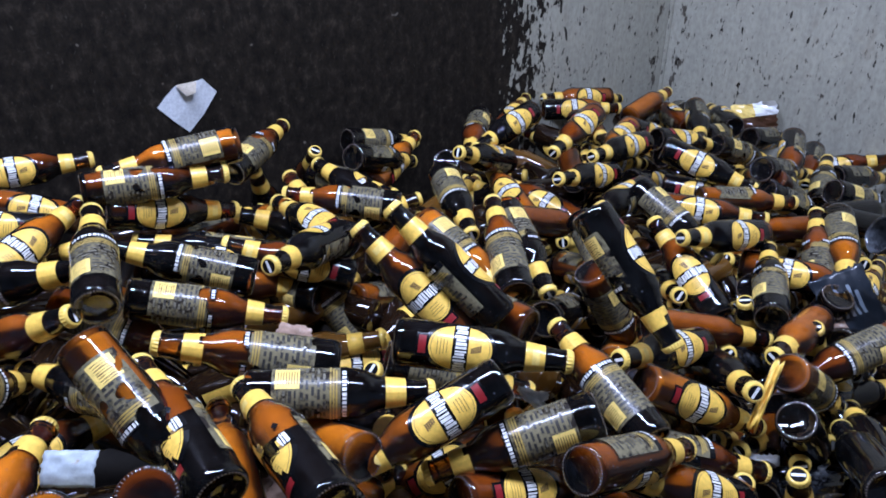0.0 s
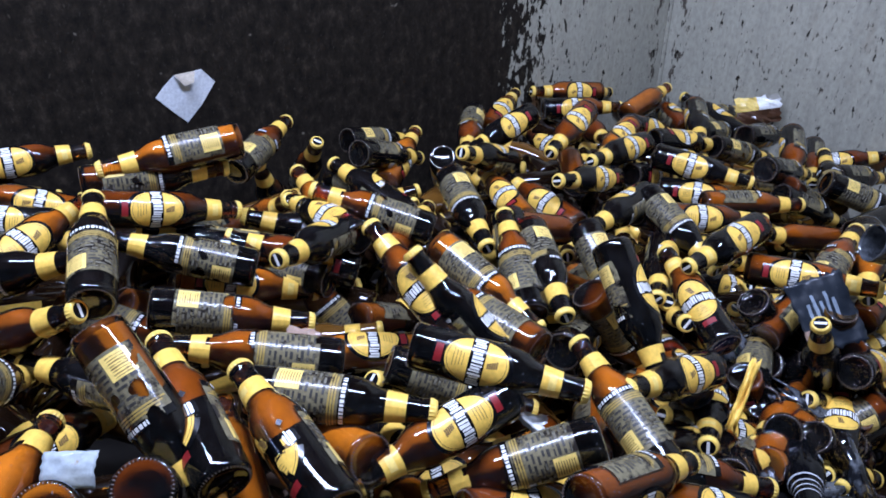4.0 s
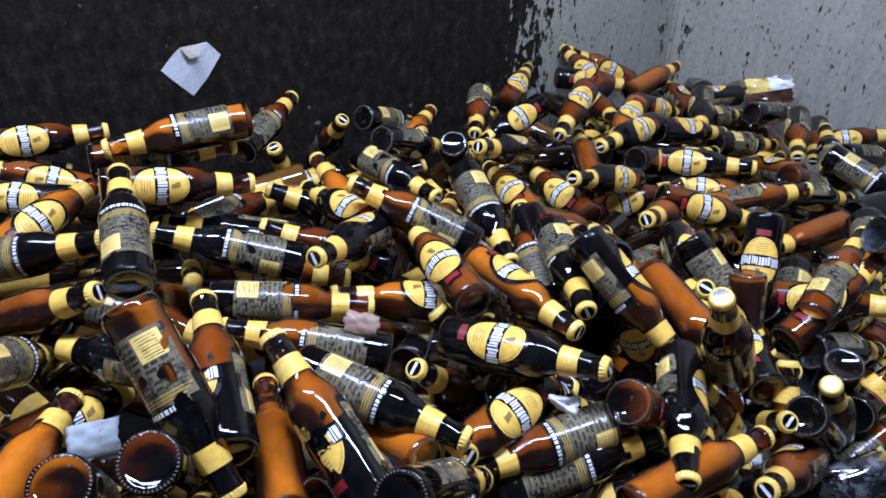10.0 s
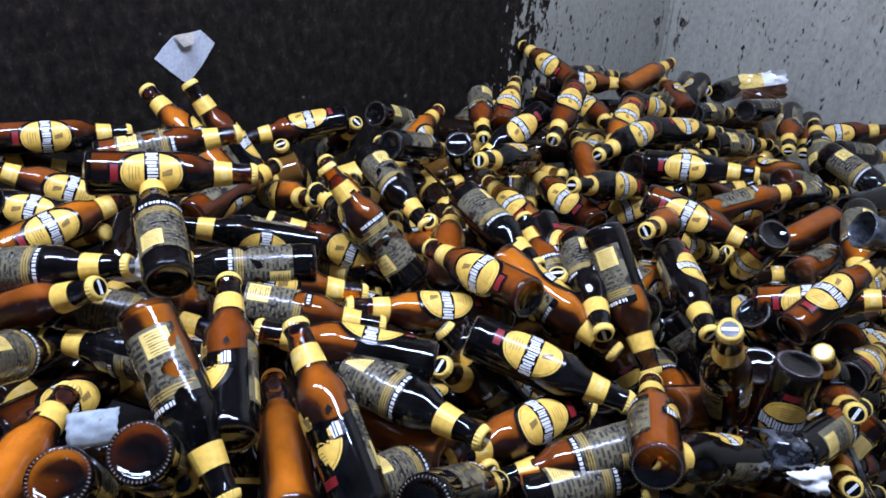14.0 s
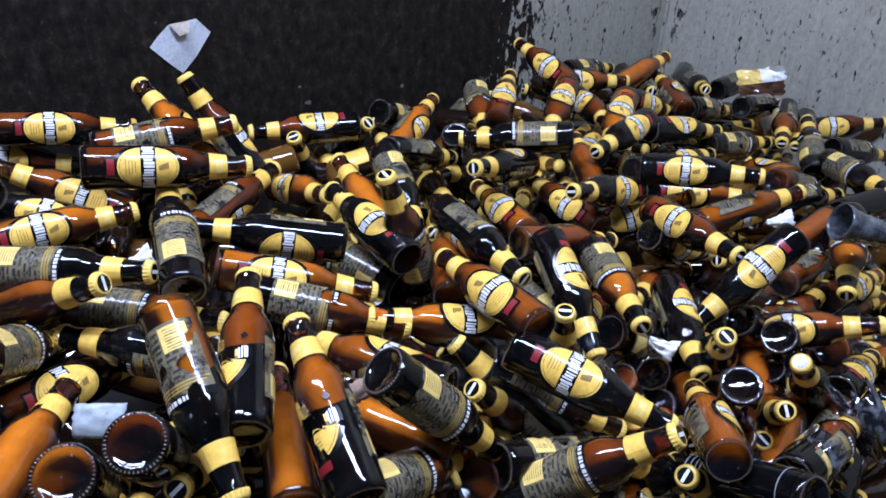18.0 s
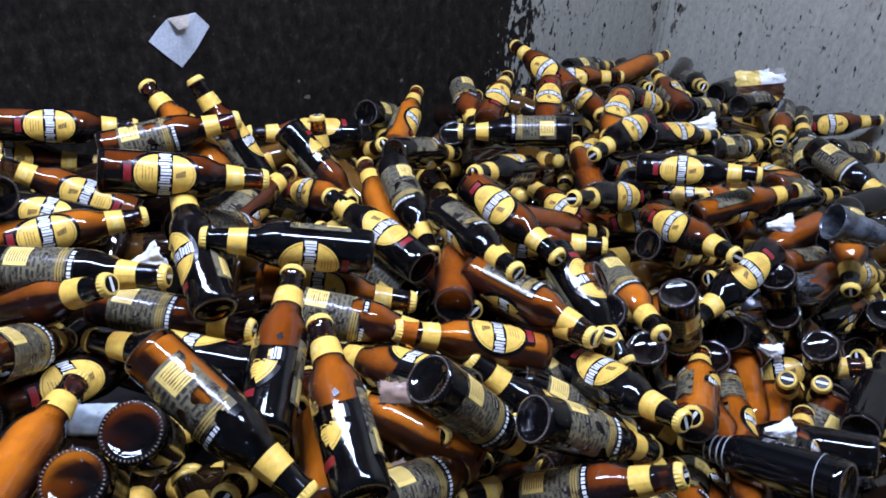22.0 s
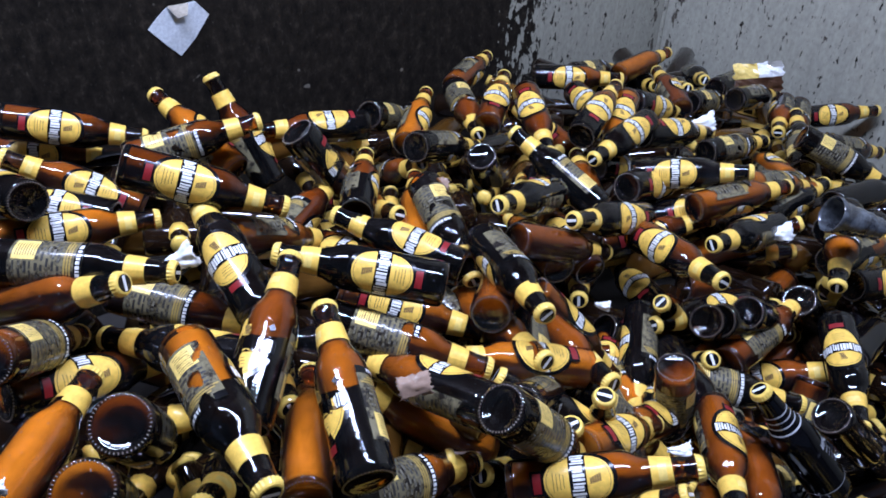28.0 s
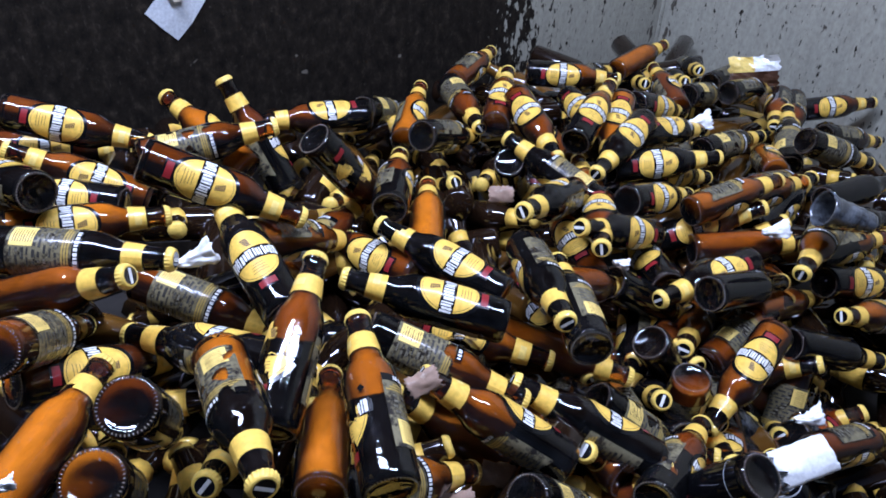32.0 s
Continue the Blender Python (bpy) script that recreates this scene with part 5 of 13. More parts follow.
    roll(46, [(0, pose(-.21,1.515,.814,-18,-60,70)), (1.5, pose(-.203,1.495,.825,-17,-59,68)), (2.5, pose(-.179,1.488,.823,-17,-59,68)), (7, pose(-.143,1.433,.82,-13,-57,63)), (9, pose(-.132,1.427,.819,-13,-57,63)), (10.5, pose(-.118,1.384,.819,-13,-57,63)), (14, pose(-.097,1.322,.818,-12,-55,62)), (17.5, pose(-.061,1.276,.814,-3,-50,50)), (19, pose(-.062,1.273,.814,0,-48,45)), (20, pose(-.132,1.272,.845,64,-56,30)), (21, pose(-.202,1.271,.877,132,-51,11)), (22, pose(-.199,1.253,.885,149,-45,8)), (23, pose(-.182,1.224,.892,165,-43,7)), (25, pose(-.171,1.185,.907,-163,-31,3)), (25.5, pose(-.171,1.175,.91,-164,-31,1)), (27.5, pose(-.171,1.144,.923,-169,-29,-6)), (29, pose(-.153,1.133,.923,-158,-27,-13)), (30, pose(-.155,1.132,.928,-155,-21,-19)), (32, pose(-.125,1.09,.924,-147,-13,-42))])
    roll(47, [(0, pose(-.375,1.486,.834,25,-12,20)), (9.5, pose(-.332,1.44,.832,24,-15,21)), (13, pose(-.308,1.41,.831,25,-14,20)), (19, pose(-.26,1.404,.826,25,-14,18)), (22, pose(-.216,1.315,.857,-13,-1,10)), (23, pose(-.179,1.278,.865,-26,0,8)), (25.5, pose(-.155,1.203,.893,-60,1,7)), (28, pose(-.122,1.137,.918,-93,10,0)), (32, pose(-.058,1.115,.912,-97,9,-3))])
    roll(48, [(0, pose(-.39,1.539,.689,-54,-108,85)), (3, pose(-.373,1.523,.688,-54,-108,84)), (4, pose(-.367,1.518,.768,-54,-108,84)), (5.5, pose(-.359,1.51,.768,-54,-108,84)), (9.5, pose(-.336,1.51,.766,-58,-107,86)), (11.8, pose(-.313,1.481,.766,-68,-104,93)), (12, pose(-.311,1.479,.794,-69,-104,94)), (12.8, pose(-.307,1.476,.906,107,-76,-83)), (14.5, pose(-.297,1.47,.905,98,-77,-76)), (18, pose(-.266,1.424,.905,73,-77,-56)), (20, pose(-.262,1.386,.907,55,-75,-41)), (22, pose(-.257,1.373,.908,57,-75,-40)), (23, pose(-.237,1.355,.907,54,-75,-37)), (27.5, pose(-.238,1.356,.907,60,-75,-37)), (32, pose(-.228,1.337,.907,66,-76,-45))])
    roll(49, [(0, pose(-.134,1.765,.855,107,16,136)), (5.5, pose(-.136,1.72,.85,109,14,145)), (9.5, pose(-.126,1.713,.844,113,9,148)), (14.5, pose(-.081,1.672,.835,118,2,148)), (18, pose(-.071,1.642,.831,119,0,150)), (20, pose(-.096,1.619,.834,118,2,153)), (22, pose(-.1,1.607,.837,117,4,155)), (23, pose(-.084,1.575,.837,117,5,156)), (29, pose(-.094,1.535,.844,116,6,159)), (32, pose(-.097,1.494,.846,116,8,160))])
    roll(50, [(0, pose(-.096,1.623,.871,-81,1,-24)), (5.5, pose(-.075,1.595,.868,-81,-7,-17)), (9.5, pose(-.067,1.597,.866,-84,0,-19)), (14.5, pose(-.04,1.55,.867,-86,5,-24)), (18.5, pose(-.041,1.546,.867,-82,-3,-20)), (19.5, pose(-.064,1.547,.87,-79,-20,-14)), (22, pose(-.058,1.543,.868,-81,-15,-13)), (23, pose(-.039,1.519,.867,-81,-20,-12)), (29, pose(-.034,1.491,.867,-85,-13,-11)), (32, pose(-.037,1.45,.871,-85,-20,-9))])
    roll(51, [(0, pose(-.303,1.602,.84,31,23,-1)), (9.5, pose(-.267,1.618,.835,30,32,-8)), (12, pose(-.24,1.583,.834,28,38,-13)), (14.5, pose(-.216,1.57,.832,26,41,-17)), (19, pose(-.177,1.5,.832,19,49,-30)), (20, pose(-.169,1.464,.833,16,52,-35)), (22, pose(-.149,1.428,.832,12,53,-39)), (23, pose(-.117,1.394,.83,6,55,-47)), (25, pose(-.104,1.348,.83,0,56,-55)), (30, pose(-.043,1.305,.824,3,53,-51)), (31.5, pose(-.018,1.285,.805,-1,54,-56)), (32, pose(-.002,1.279,.783,-2,53,-57))])
    roll(52, [(0, pose(-.175,1.438,.895,87,31,53)), (7.5, pose(-.101,1.35,.892,93,37,53)), (9, pose(-.094,1.349,.891,94,38,52)), (13.5, pose(-.076,1.233,.903,109,53,50)), (17, pose(-.059,1.183,.91,124,64,53)), (20, pose(-.049,1.117,.915,127,67,54)), (22, pose(-.035,1.091,.914,124,66,52)), (23, pose(-.015,1.061,.912,126,66,52)), (27.5, pose(.021,1.007,.907,119,63,48)), (29, pose(.039,1.009,.904,120,63,48)), (30, pose(.049,1.005,.776,125,66,52)), (32, pose(.088,.963,.769,131,67,54))])
    roll(53, [(0, pose(-.118,1.565,.895,-156,65,-100)), (9.5, pose(-.064,1.485,.894,-158,64,-103)), (16.5, pose(-.021,1.361,.896,-158,62,-103)), (19.5, pose(-.021,1.323,.897,-149,62,-93)), (22, pose(-.01,1.323,.896,-144,62,-86)), (23, pose(.009,1.307,.894,-142,61,-84)), (25, pose(.018,1.301,.893,-140,61,-82)), (29, pose(.034,1.325,.889,-145,62,-87)), (32, pose(.039,1.316,.888,-150,62,-89))])
    roll(54, [(0, pose(.027,1.639,.806,139,8,-177)), (3.5, pose(.022,1.615,.808,140,9,-176)), (8, pose(.033,1.558,.81,140,12,-175)), (9.5, pose(.032,1.557,.809,141,12,-175)), (10.5, pose(.04,1.538,.808,142,12,-175)), (13, pose(.055,1.529,.804,144,14,-175)), (14, pose(.059,1.502,.803,145,12,-176)), (17.5, pose(.062,1.486,.799,149,10,-177)), (19, pose(.05,1.513,.798,150,12,-175)), (22, pose(.058,1.476,.799,150,13,-175)), (23, pose(.074,1.438,.798,150,12,-176)), (28, pose(.116,1.349,.795,150,17,-174)), (30, pose(.13,1.344,.793,150,17,-175)), (32, pose(.172,1.296,.788,149,17,-176))])
    roll(55, [(0, pose(.134,1.581,.787,-111,78,65)), (15, pose(.161,1.399,.795,-119,79,58)), (16, pose(.161,1.385,.922,-114,78,63)), (18, pose(.161,1.364,.923,-113,78,63)), (19.5, pose(.153,1.365,.922,-108,78,68)), (25, pose(.177,1.399,.892,-91,79,93)), (26, pose(.18,1.401,.76,-80,81,105)), (32, pose(.196,1.346,.752,-50,78,133))])
    roll(56, [(0, pose(.101,1.54,.909,-9,-64,64)), (3.5, pose(.106,1.504,.911,-11,-64,67)), (8, pose(.123,1.42,.915,-13,-63,68)), (9.5, pose(.125,1.417,.915,-17,-64,73)), (10.5, pose(.128,1.385,.917,-20,-64,77)), (13, pose(.134,1.351,.918,-28,-63,86)), (14, pose(.132,1.315,.92,-33,-63,93)), (17.5, pose(.129,1.247,.924,-41,-61,101)), (19, pose(.122,1.24,.926,-36,-61,96)), (22, pose(.125,1.197,.928,-39,-60,99)), (22.5, pose(.127,1.175,.929,-41,-59,101)), (28.5, pose(.16,1.073,.928,-51,-54,113)), (30, pose(.159,1.074,.928,-52,-53,115)), (32, pose(.196,1.036,.924,-60,-47,125))])
    roll(57, [(0, pose(.326,2.017,.726,82,-34,-138)), (6.5, pose(.295,1.996,.731,79,-37,-138)), (7.5, pose(.301,2,.838,78,-36,-139)), (8, pose(.329,2.021,.852,75,-38,-140)), (9, pose(.404,2.079,.841,68,-44,-142)), (9.5, pose(.404,2.078,.841,69,-43,-142)), (10, pose(.394,2.07,.843,71,-42,-142)), (11, pose(.331,2.022,.852,76,-38,-142)), (13, pose(.318,2.012,.855,80,-35,-142)), (14.5, pose(.282,1.987,.869,79,-36,-142)), (16.5, pose(.275,1.883,.89,78,-37,-141)), (19.5, pose(.262,1.769,.915,77,-37,-140)), (27, pose(.243,1.618,.928,80,-36,-139)), (28, pose(.242,1.601,.802,79,-40,-138)), (32, pose(.236,1.507,.809,73,-45,-138))])
    roll(58, [(0, pose(.092,1.782,.863,-103,74,157)), (7, pose(.079,1.722,.868,-125,81,139)), (9.5, pose(.082,1.725,.867,-128,81,136)), (10.5, pose(.088,1.696,.868,-149,83,117)), (14, pose(.102,1.643,.869,135,82,45)), (17.5, pose(.104,1.617,.87,113,75,26)), (18.5, pose(.102,1.621,.87,110,74,25)), (19, pose(.087,1.632,.871,104,69,22)), (22, pose(.077,1.6,.873,102,70,19)), (23, pose(.084,1.566,.874,101,70,18)), (25.5, pose(.077,1.53,.876,97,68,16)), (32, pose(.07,1.471,.877,87,56,13))])
    roll(59, [(0, pose(.211,2,.834,-80,-55,-33)), (3, pose(.184,1.966,.844,-80,-56,-32)), (7, pose(.176,1.87,.858,-79,-60,-31)), (7.5, pose(.178,1.869,.859,-78,-61,-31)), (9, pose(.203,1.938,.856,-79,-62,-30)), (9.5, pose(.201,1.93,.857,-79,-62,-30)), (11, pose(.184,1.827,.867,-74,-68,-32)), (18, pose(.161,1.638,.893,-63,-78,-38)), (22, pose(.144,1.588,.899,-78,-70,-27)), (23, pose(.144,1.56,.9,-71,-76,-32)), (25.5, pose(.136,1.528,.902,-67,-77,-34)), (30, pose(.136,1.502,.904,-74,-75,-29)), (32, pose(.148,1.467,.904,-60,-80,-40))])
    roll(60, [(0, pose(.314,1.632,.927,98,-51,-40)), (7, pose(.296,1.6,.915,104,-62,-39)), (10, pose(.297,1.62,.907,108,-66,-40)), (11, pose(.291,1.594,.907,110,-68,-41)), (17.5, pose(.276,1.558,.896,116,-75,-43)), (19, pose(.27,1.565,.893,112,-74,-39)), (22, pose(.247,1.517,.898,-179,-82,-100)), (27, pose(.216,1.409,.907,-111,-67,-155)), (30, pose(.202,1.372,.911,-103,-59,-157)), (32, pose(.203,1.315,.913,-99,-55,-157))])
    roll(61, [(0, pose(.576,1.895,.811,-114,-14,-47)), (1, pose(.573,1.875,.812,-115,-14,-47)), (3.5, pose(.572,1.874,.813,-113,-14,-47)), (7, pose(.559,1.839,.817,-115,-14,-46)), (9.5, pose(.561,1.847,.817,-113,-14,-46)), (11, pose(.554,1.814,.819,-115,-14,-46)), (14.5, pose(.546,1.791,.82,-114,-15,-47)), (16.5, pose(.538,1.757,.822,-115,-15,-47)), (19, pose(.532,1.751,.823,-115,-16,-48)), (29, pose(.528,1.621,.832,-114,-15,-44)), (32, pose(.517,1.565,.837,-113,-16,-43))])
    roll(62, [(0, pose(.672,2.151,.742,-27,69,-118)), (1, pose(.666,2.129,.743,-29,69,-119)), (3.5, pose(.657,2.117,.744,-29,68,-120)), (7, pose(.636,2.074,.748,-32,68,-123)), (10, pose(.629,2.074,.748,-32,68,-123)), (11, pose(.623,2.052,.75,-33,68,-124)), (23.5, pose(.573,2.003,.754,-27,68,-117)), (24, pose(.58,1.986,.754,-27,67,-116)), (30, pose(.556,1.922,.756,-22,67,-112)), (30.5, pose(.55,1.899,.757,-23,67,-113)), (32, pose(.534,1.884,.759,-22,67,-112))])
    roll(63, [(0, pose(.839,2.124,.772,-101,-54,8)), (2, pose(.813,2.09,.773,-81,-51,6)), (3.5, pose(.802,2.092,.772,-70,-55,11)), (7, pose(.76,2.047,.773,-65,-67,45)), (9.5, pose(.738,2.037,.772,-88,-67,95)), (11, pose(.721,2.01,.773,-97,-59,119)), (13.5, pose(.699,1.994,.772,-97,-35,145)), (16.5, pose(.671,1.957,.772,-86,17,168)), (18, pose(.657,1.943,.772,-69,52,-168)), (19, pose(.65,1.948,.771,-30,67,-122)), (20.5, pose(.645,1.928,.772,-28,67,-121)), (29, pose(.644,1.891,.77,-15,67,-107)), (30.5, pose(.641,1.868,.77,-13,67,-106)), (31, pose(.639,1.881,.77,-11,67,-104)), (32, pose(.634,1.871,.77,-10,67,-102))])
    roll(64, [(0, pose(.784,2.276,.73,-47,66,-144)), (4.5, pose(.808,2.245,.734,-46,66,-144)), (8, pose(.79,2.193,.738,-48,65,-147)), (14.5, pose(.775,2.137,.741,-50,64,-150)), (18, pose(.763,2.084,.744,-52,63,-152)), (27.5, pose(.745,2.045,.744,-42,65,-142)), (30.5, pose(.738,2.013,.744,-39,66,-139)), (31, pose(.734,2.029,.744,-37,66,-137)), (32, pose(.728,2.019,.744,-36,66,-136))])
    roll(65, [(0, pose(.591,2.022,.851,-85,47,-38)), (7, pose(.585,2.004,.842,-83,47,-39)), (10, pose(.585,2.016,.836,-83,49,-41)), (18, pose(.568,1.977,.827,-79,47,-39)), (22, pose(.566,1.987,.821,-83,52,-45)), (29.5, pose(.569,1.946,.81,-87,52,-46)), (30.5, pose(.566,1.924,.81,-86,51,-46)), (31, pose(.563,1.942,.809,-84,47,-41)), (32, pose(.557,1.929,.808,-85,48,-42))])
    roll(66, [(0, pose(.645,1.819,.821,-132,-67,-25)), (1, pose(.639,1.792,.823,-133,-67,-24)), (3.5, pose(.633,1.773,.824,-132,-68,-25)), (7, pose(.606,1.706,.83,-131,-69,-25)), (9.5, pose(.599,1.69,.831,-131,-69,-24)), (11, pose(.591,1.653,.833,-131,-69,-24)), (14.5, pose(.586,1.628,.835,-131,-70,-24)), (16.5, pose(.578,1.591,.837,-131,-70,-24)), (19, pose(.574,1.586,.837,-130,-71,-24)), (20.5, pose(.563,1.553,.84,-130,-71,-23)), (29, pose(.528,1.479,.847,-132,-71,-18)), (32, pose(.508,1.43,.851,-132,-72,-16))])
    roll(67, [(0, pose(.823,1.879,.762,113,8,116)), (2, pose(.809,1.838,.764,112,10,117)), (3.5, pose(.81,1.838,.764,111,10,117)), (7, pose(.775,1.773,.768,107,17,121)), (9.5, pose(.765,1.755,.769,106,18,122)), (11, pose(.754,1.715,.771,104,22,124)), (14.5, pose(.749,1.693,.771,104,23,124)), (16.5, pose(.74,1.656,.772,102,26,125)), (19, pose(.736,1.653,.773,103,25,125)), (20, pose(.729,1.625,.774,101,28,126)), (23.5, pose(.714,1.598,.778,102,29,127)), (25.5, pose(.703,1.561,.781,99,35,129)), (29, pose(.692,1.545,.785,100,33,129)), (32, pose(.676,1.503,.788,99,37,131))])
    roll(68, [(0, pose(.81,2.018,.761,105,20,138)), (1, pose(.8,1.992,.762,104,22,139)), (3.5, pose(.794,1.987,.762,105,21,138)), (7, pose(.765,1.938,.765,104,23,139)), (9.5, pose(.758,1.932,.765,105,21,138)), (11, pose(.749,1.903,.766,105,23,139)), (14.5, pose(.743,1.893,.765,106,19,137)), (16.5, pose(.734,1.864,.766,107,17,136)), (19, pose(.731,1.867,.765,109,13,134)), (20.5, pose(.724,1.846,.767,108,15,136)), (29, pose(.706,1.806,.773,107,20,141)), (32, pose(.694,1.778,.776,107,22,143))])
    roll(69, [(0, pose(.944,2.006,.752,-129,67,-91)), (1, pose(.936,1.987,.753,-129,67,-91)), (9.5, pose(.912,1.959,.76,-125,66,-87)), (20, pose(.874,1.882,.768,-116,62,-75)), (29.5, pose(.838,1.842,.772,-114,61,-72)), (32, pose(.82,1.814,.775,-114,61,-72))])
    roll(70, [(0, pose(.856,1.688,.83,-98,7,156)), (2, pose(.853,1.675,.825,-98,9,157)), (3.5, pose(.872,1.694,.819,-99,16,159)), (9.5, pose(.877,1.727,.801,-95,13,159)), (11, pose(.872,1.717,.797,-94,13,158)), (14, pose(.882,1.747,.788,-93,11,158)), (16.5, pose(.88,1.741,.781,-91,10,157)), (19, pose(.888,1.768,.773,-90,8,157)), (20, pose(.882,1.75,.773,-89,8,157)), (29.5, pose(.864,1.726,.771,-86,6,156)), (32, pose(.852,1.705,.772,-86,7,156))])
    roll(71, [(0, pose(.979,1.824,.746,-92,2,152)), (2, pose(.967,1.796,.747,-92,4,153)), (3.5, pose(.985,1.805,.745,-94,12,157)), (9.5, pose(.971,1.809,.745,-92,8,155)), (11, pose(.959,1.788,.746,-91,7,155)), (14, pose(.957,1.797,.746,-90,4,154)), (16.5, pose(.942,1.769,.747,-89,3,153)), (19, pose(.939,1.778,.747,-87,0,152)), (20.5, pose(.931,1.757,.748,-88,3,153)), (29, pose(.916,1.74,.75,-89,11,157)), (32, pose(.902,1.719,.751,-89,12,158))])
    roll(72, [(0, pose(1.125,1.911,.71,-72,-24,-112)), (2, pose(1.125,1.897,.711,-73,-25,-111)), (14.5, pose(1.118,1.899,.712,-78,-27,-102)), (16.5, pose(1.107,1.878,.714,-79,-27,-101)), (19, pose(1.108,1.891,.714,-80,-27,-99)), (20.5, pose(1.099,1.871,.715,-81,-27,-97)), (27.5, pose(1.091,1.873,.716,-84,-29,-89)), (32, pose(1.081,1.854,.717,-86,-30,-83))])
    roll(73, [(0, pose(.958,1.702,.765,-29,80,34)), (1, pose(.952,1.676,.765,-47,75,19)), (2, pose(.945,1.673,.766,-44,77,21)), (3.5, pose(.97,1.683,.762,-61,63,13)), (5.5, pose(.973,1.702,.762,-62,62,12)), (9.5, pose(.961,1.707,.763,-63,63,11)), (12.5, pose(.945,1.687,.764,-64,63,10)), (14, pose(.946,1.703,.763,-65,63,10)), (16.5, pose(.923,1.667,.765,-64,65,9)), (19, pose(.92,1.677,.765,-66,65,8)), (20.5, pose(.905,1.649,.767,-65,65,9)), (29, pose(.857,1.6,.776,-62,67,12)), (32, pose(.824,1.561,.78,-58,71,14))])
    roll(74, [(0, pose(.989,1.555,.782,112,11,109)), (2, pose(.976,1.53,.784,112,14,98)), (3.5, pose(.988,1.53,.782,112,15,90)), (9.5, pose(.973,1.521,.784,108,25,55)), (11, pose(.959,1.499,.786,106,28,46)), (14, pose(.96,1.505,.786,97,31,28)), (16.5, pose(.941,1.472,.789,87,30,14)), (19, pose(.937,1.475,.789,76,23,2)), (20.5, pose(.926,1.461,.79,85,30,12)), (25.5, pose(.915,1.469,.791,109,26,56)), (28.5, pose(.912,1.474,.79,113,18,81)), (32, pose(.898,1.466,.791,113,12,111))])
    roll(75, [(0, pose(.847,1.807,.724,-141,-66,60)), (2, pose(.834,1.76,.725,-139,-66,58)), (3.5, pose(.845,1.763,.724,-141,-66,61)), (7, pose(.819,1.713,.727,-144,-65,66)), (9.5, pose(.811,1.7,.728,-146,-65,67)), (11, pose(.797,1.656,.729,-145,-65,66)), (14, pose(.793,1.645,.729,-147,-64,70)), (16.5, pose(.78,1.596,.73,-144,-64,66)), (19, pose(.777,1.597,.73,-145,-64,67)), (20, pose(.774,1.571,.732,-140,-64,62)), (25.5, pose(.766,1.531,.74,-122,-60,35)), (29, pose(.77,1.53,.745,-113,-55,18)), (32, pose(.76,1.507,.75,-111,-47,5))])
    roll(76, [(0, pose(.624,1.588,.854,-107,-24,-112)), (1, pose(.617,1.567,.853,-105,-24,-112)), (3.5, pose(.612,1.572,.846,-99,-24,-111)), (7, pose(.576,1.514,.842,-89,-25,-110)), (9, pose(.568,1.508,.838,-84,-25,-110)), (10, pose(.563,1.484,.845,-85,-25,-111)), (11, pose(.552,1.437,.853,-85,-26,-111)), (14.5, pose(.536,1.368,.876,-85,-26,-112)), (16.5, pose(.523,1.311,.891,-84,-27,-112)), (20, pose(.507,1.261,.904,-82,-27,-113)), (28, pose(.499,1.27,.871,-77,-28,-112)), (29, pose(.492,1.285,.867,-79,-29,-104)), (32, pose(.462,1.287,.858,-87,-33,-82))])
    roll(77, [(0, pose(.635,1.578,.79,-95,-25,-109)), (2, pose(.626,1.543,.791,-94,-26,-109)), (3.5, pose(.626,1.546,.791,-91,-26,-109)), (6, pose(.606,1.484,.794,-86,-27,-108)), (10, pose(.591,1.451,.796,-85,-27,-109)), (11, pose(.583,1.417,.797,-86,-28,-110)), (14, pose(.571,1.398,.798,-84,-28,-110)), (16.5, pose(.565,1.36,.799,-83,-29,-111)), (19, pose(.557,1.365,.8,-83,-29,-111)), (20, pose(.556,1.339,.8,-82,-29,-109)), (22, pose(.555,1.333,.8,-81,-31,-104)), (25.5, pose(.541,1.273,.801,-79,-34,-95)), (28, pose(.535,1.264,.801,-76,-38,-89)), (29.5, pose(.526,1.227,.8,-73,-38,-93)), (32, pose(.533,1.185,.785,-66,-39,-99))])
    roll(78, [(0, pose(.683,1.487,.823,-100,63,-95)), (2, pose(.67,1.438,.826,-98,62,-93)), (3.5, pose(.682,1.441,.824,-97,62,-92)), (7, pose(.661,1.389,.828,-85,58,-78)), (9.5, pose(.654,1.374,.829,-81,55,-73)), (11, pose(.64,1.332,.831,-79,53,-70)), (14, pose(.634,1.319,.832,-75,50,-64)), (16.5, pose(.622,1.27,.834,-73,47,-62)), (20, pose(.617,1.254,.835,-74,47,-62)), (23.5, pose(.608,1.26,.836,-83,51,-68)), (25.5, pose(.599,1.231,.838,-80,46,-61)), (29, pose(.593,1.243,.839,-91,52,-70)), (30.5, pose(.58,1.206,.841,-84,44,-59)), (32, pose(.577,1.203,.841,-86,45,-60))])
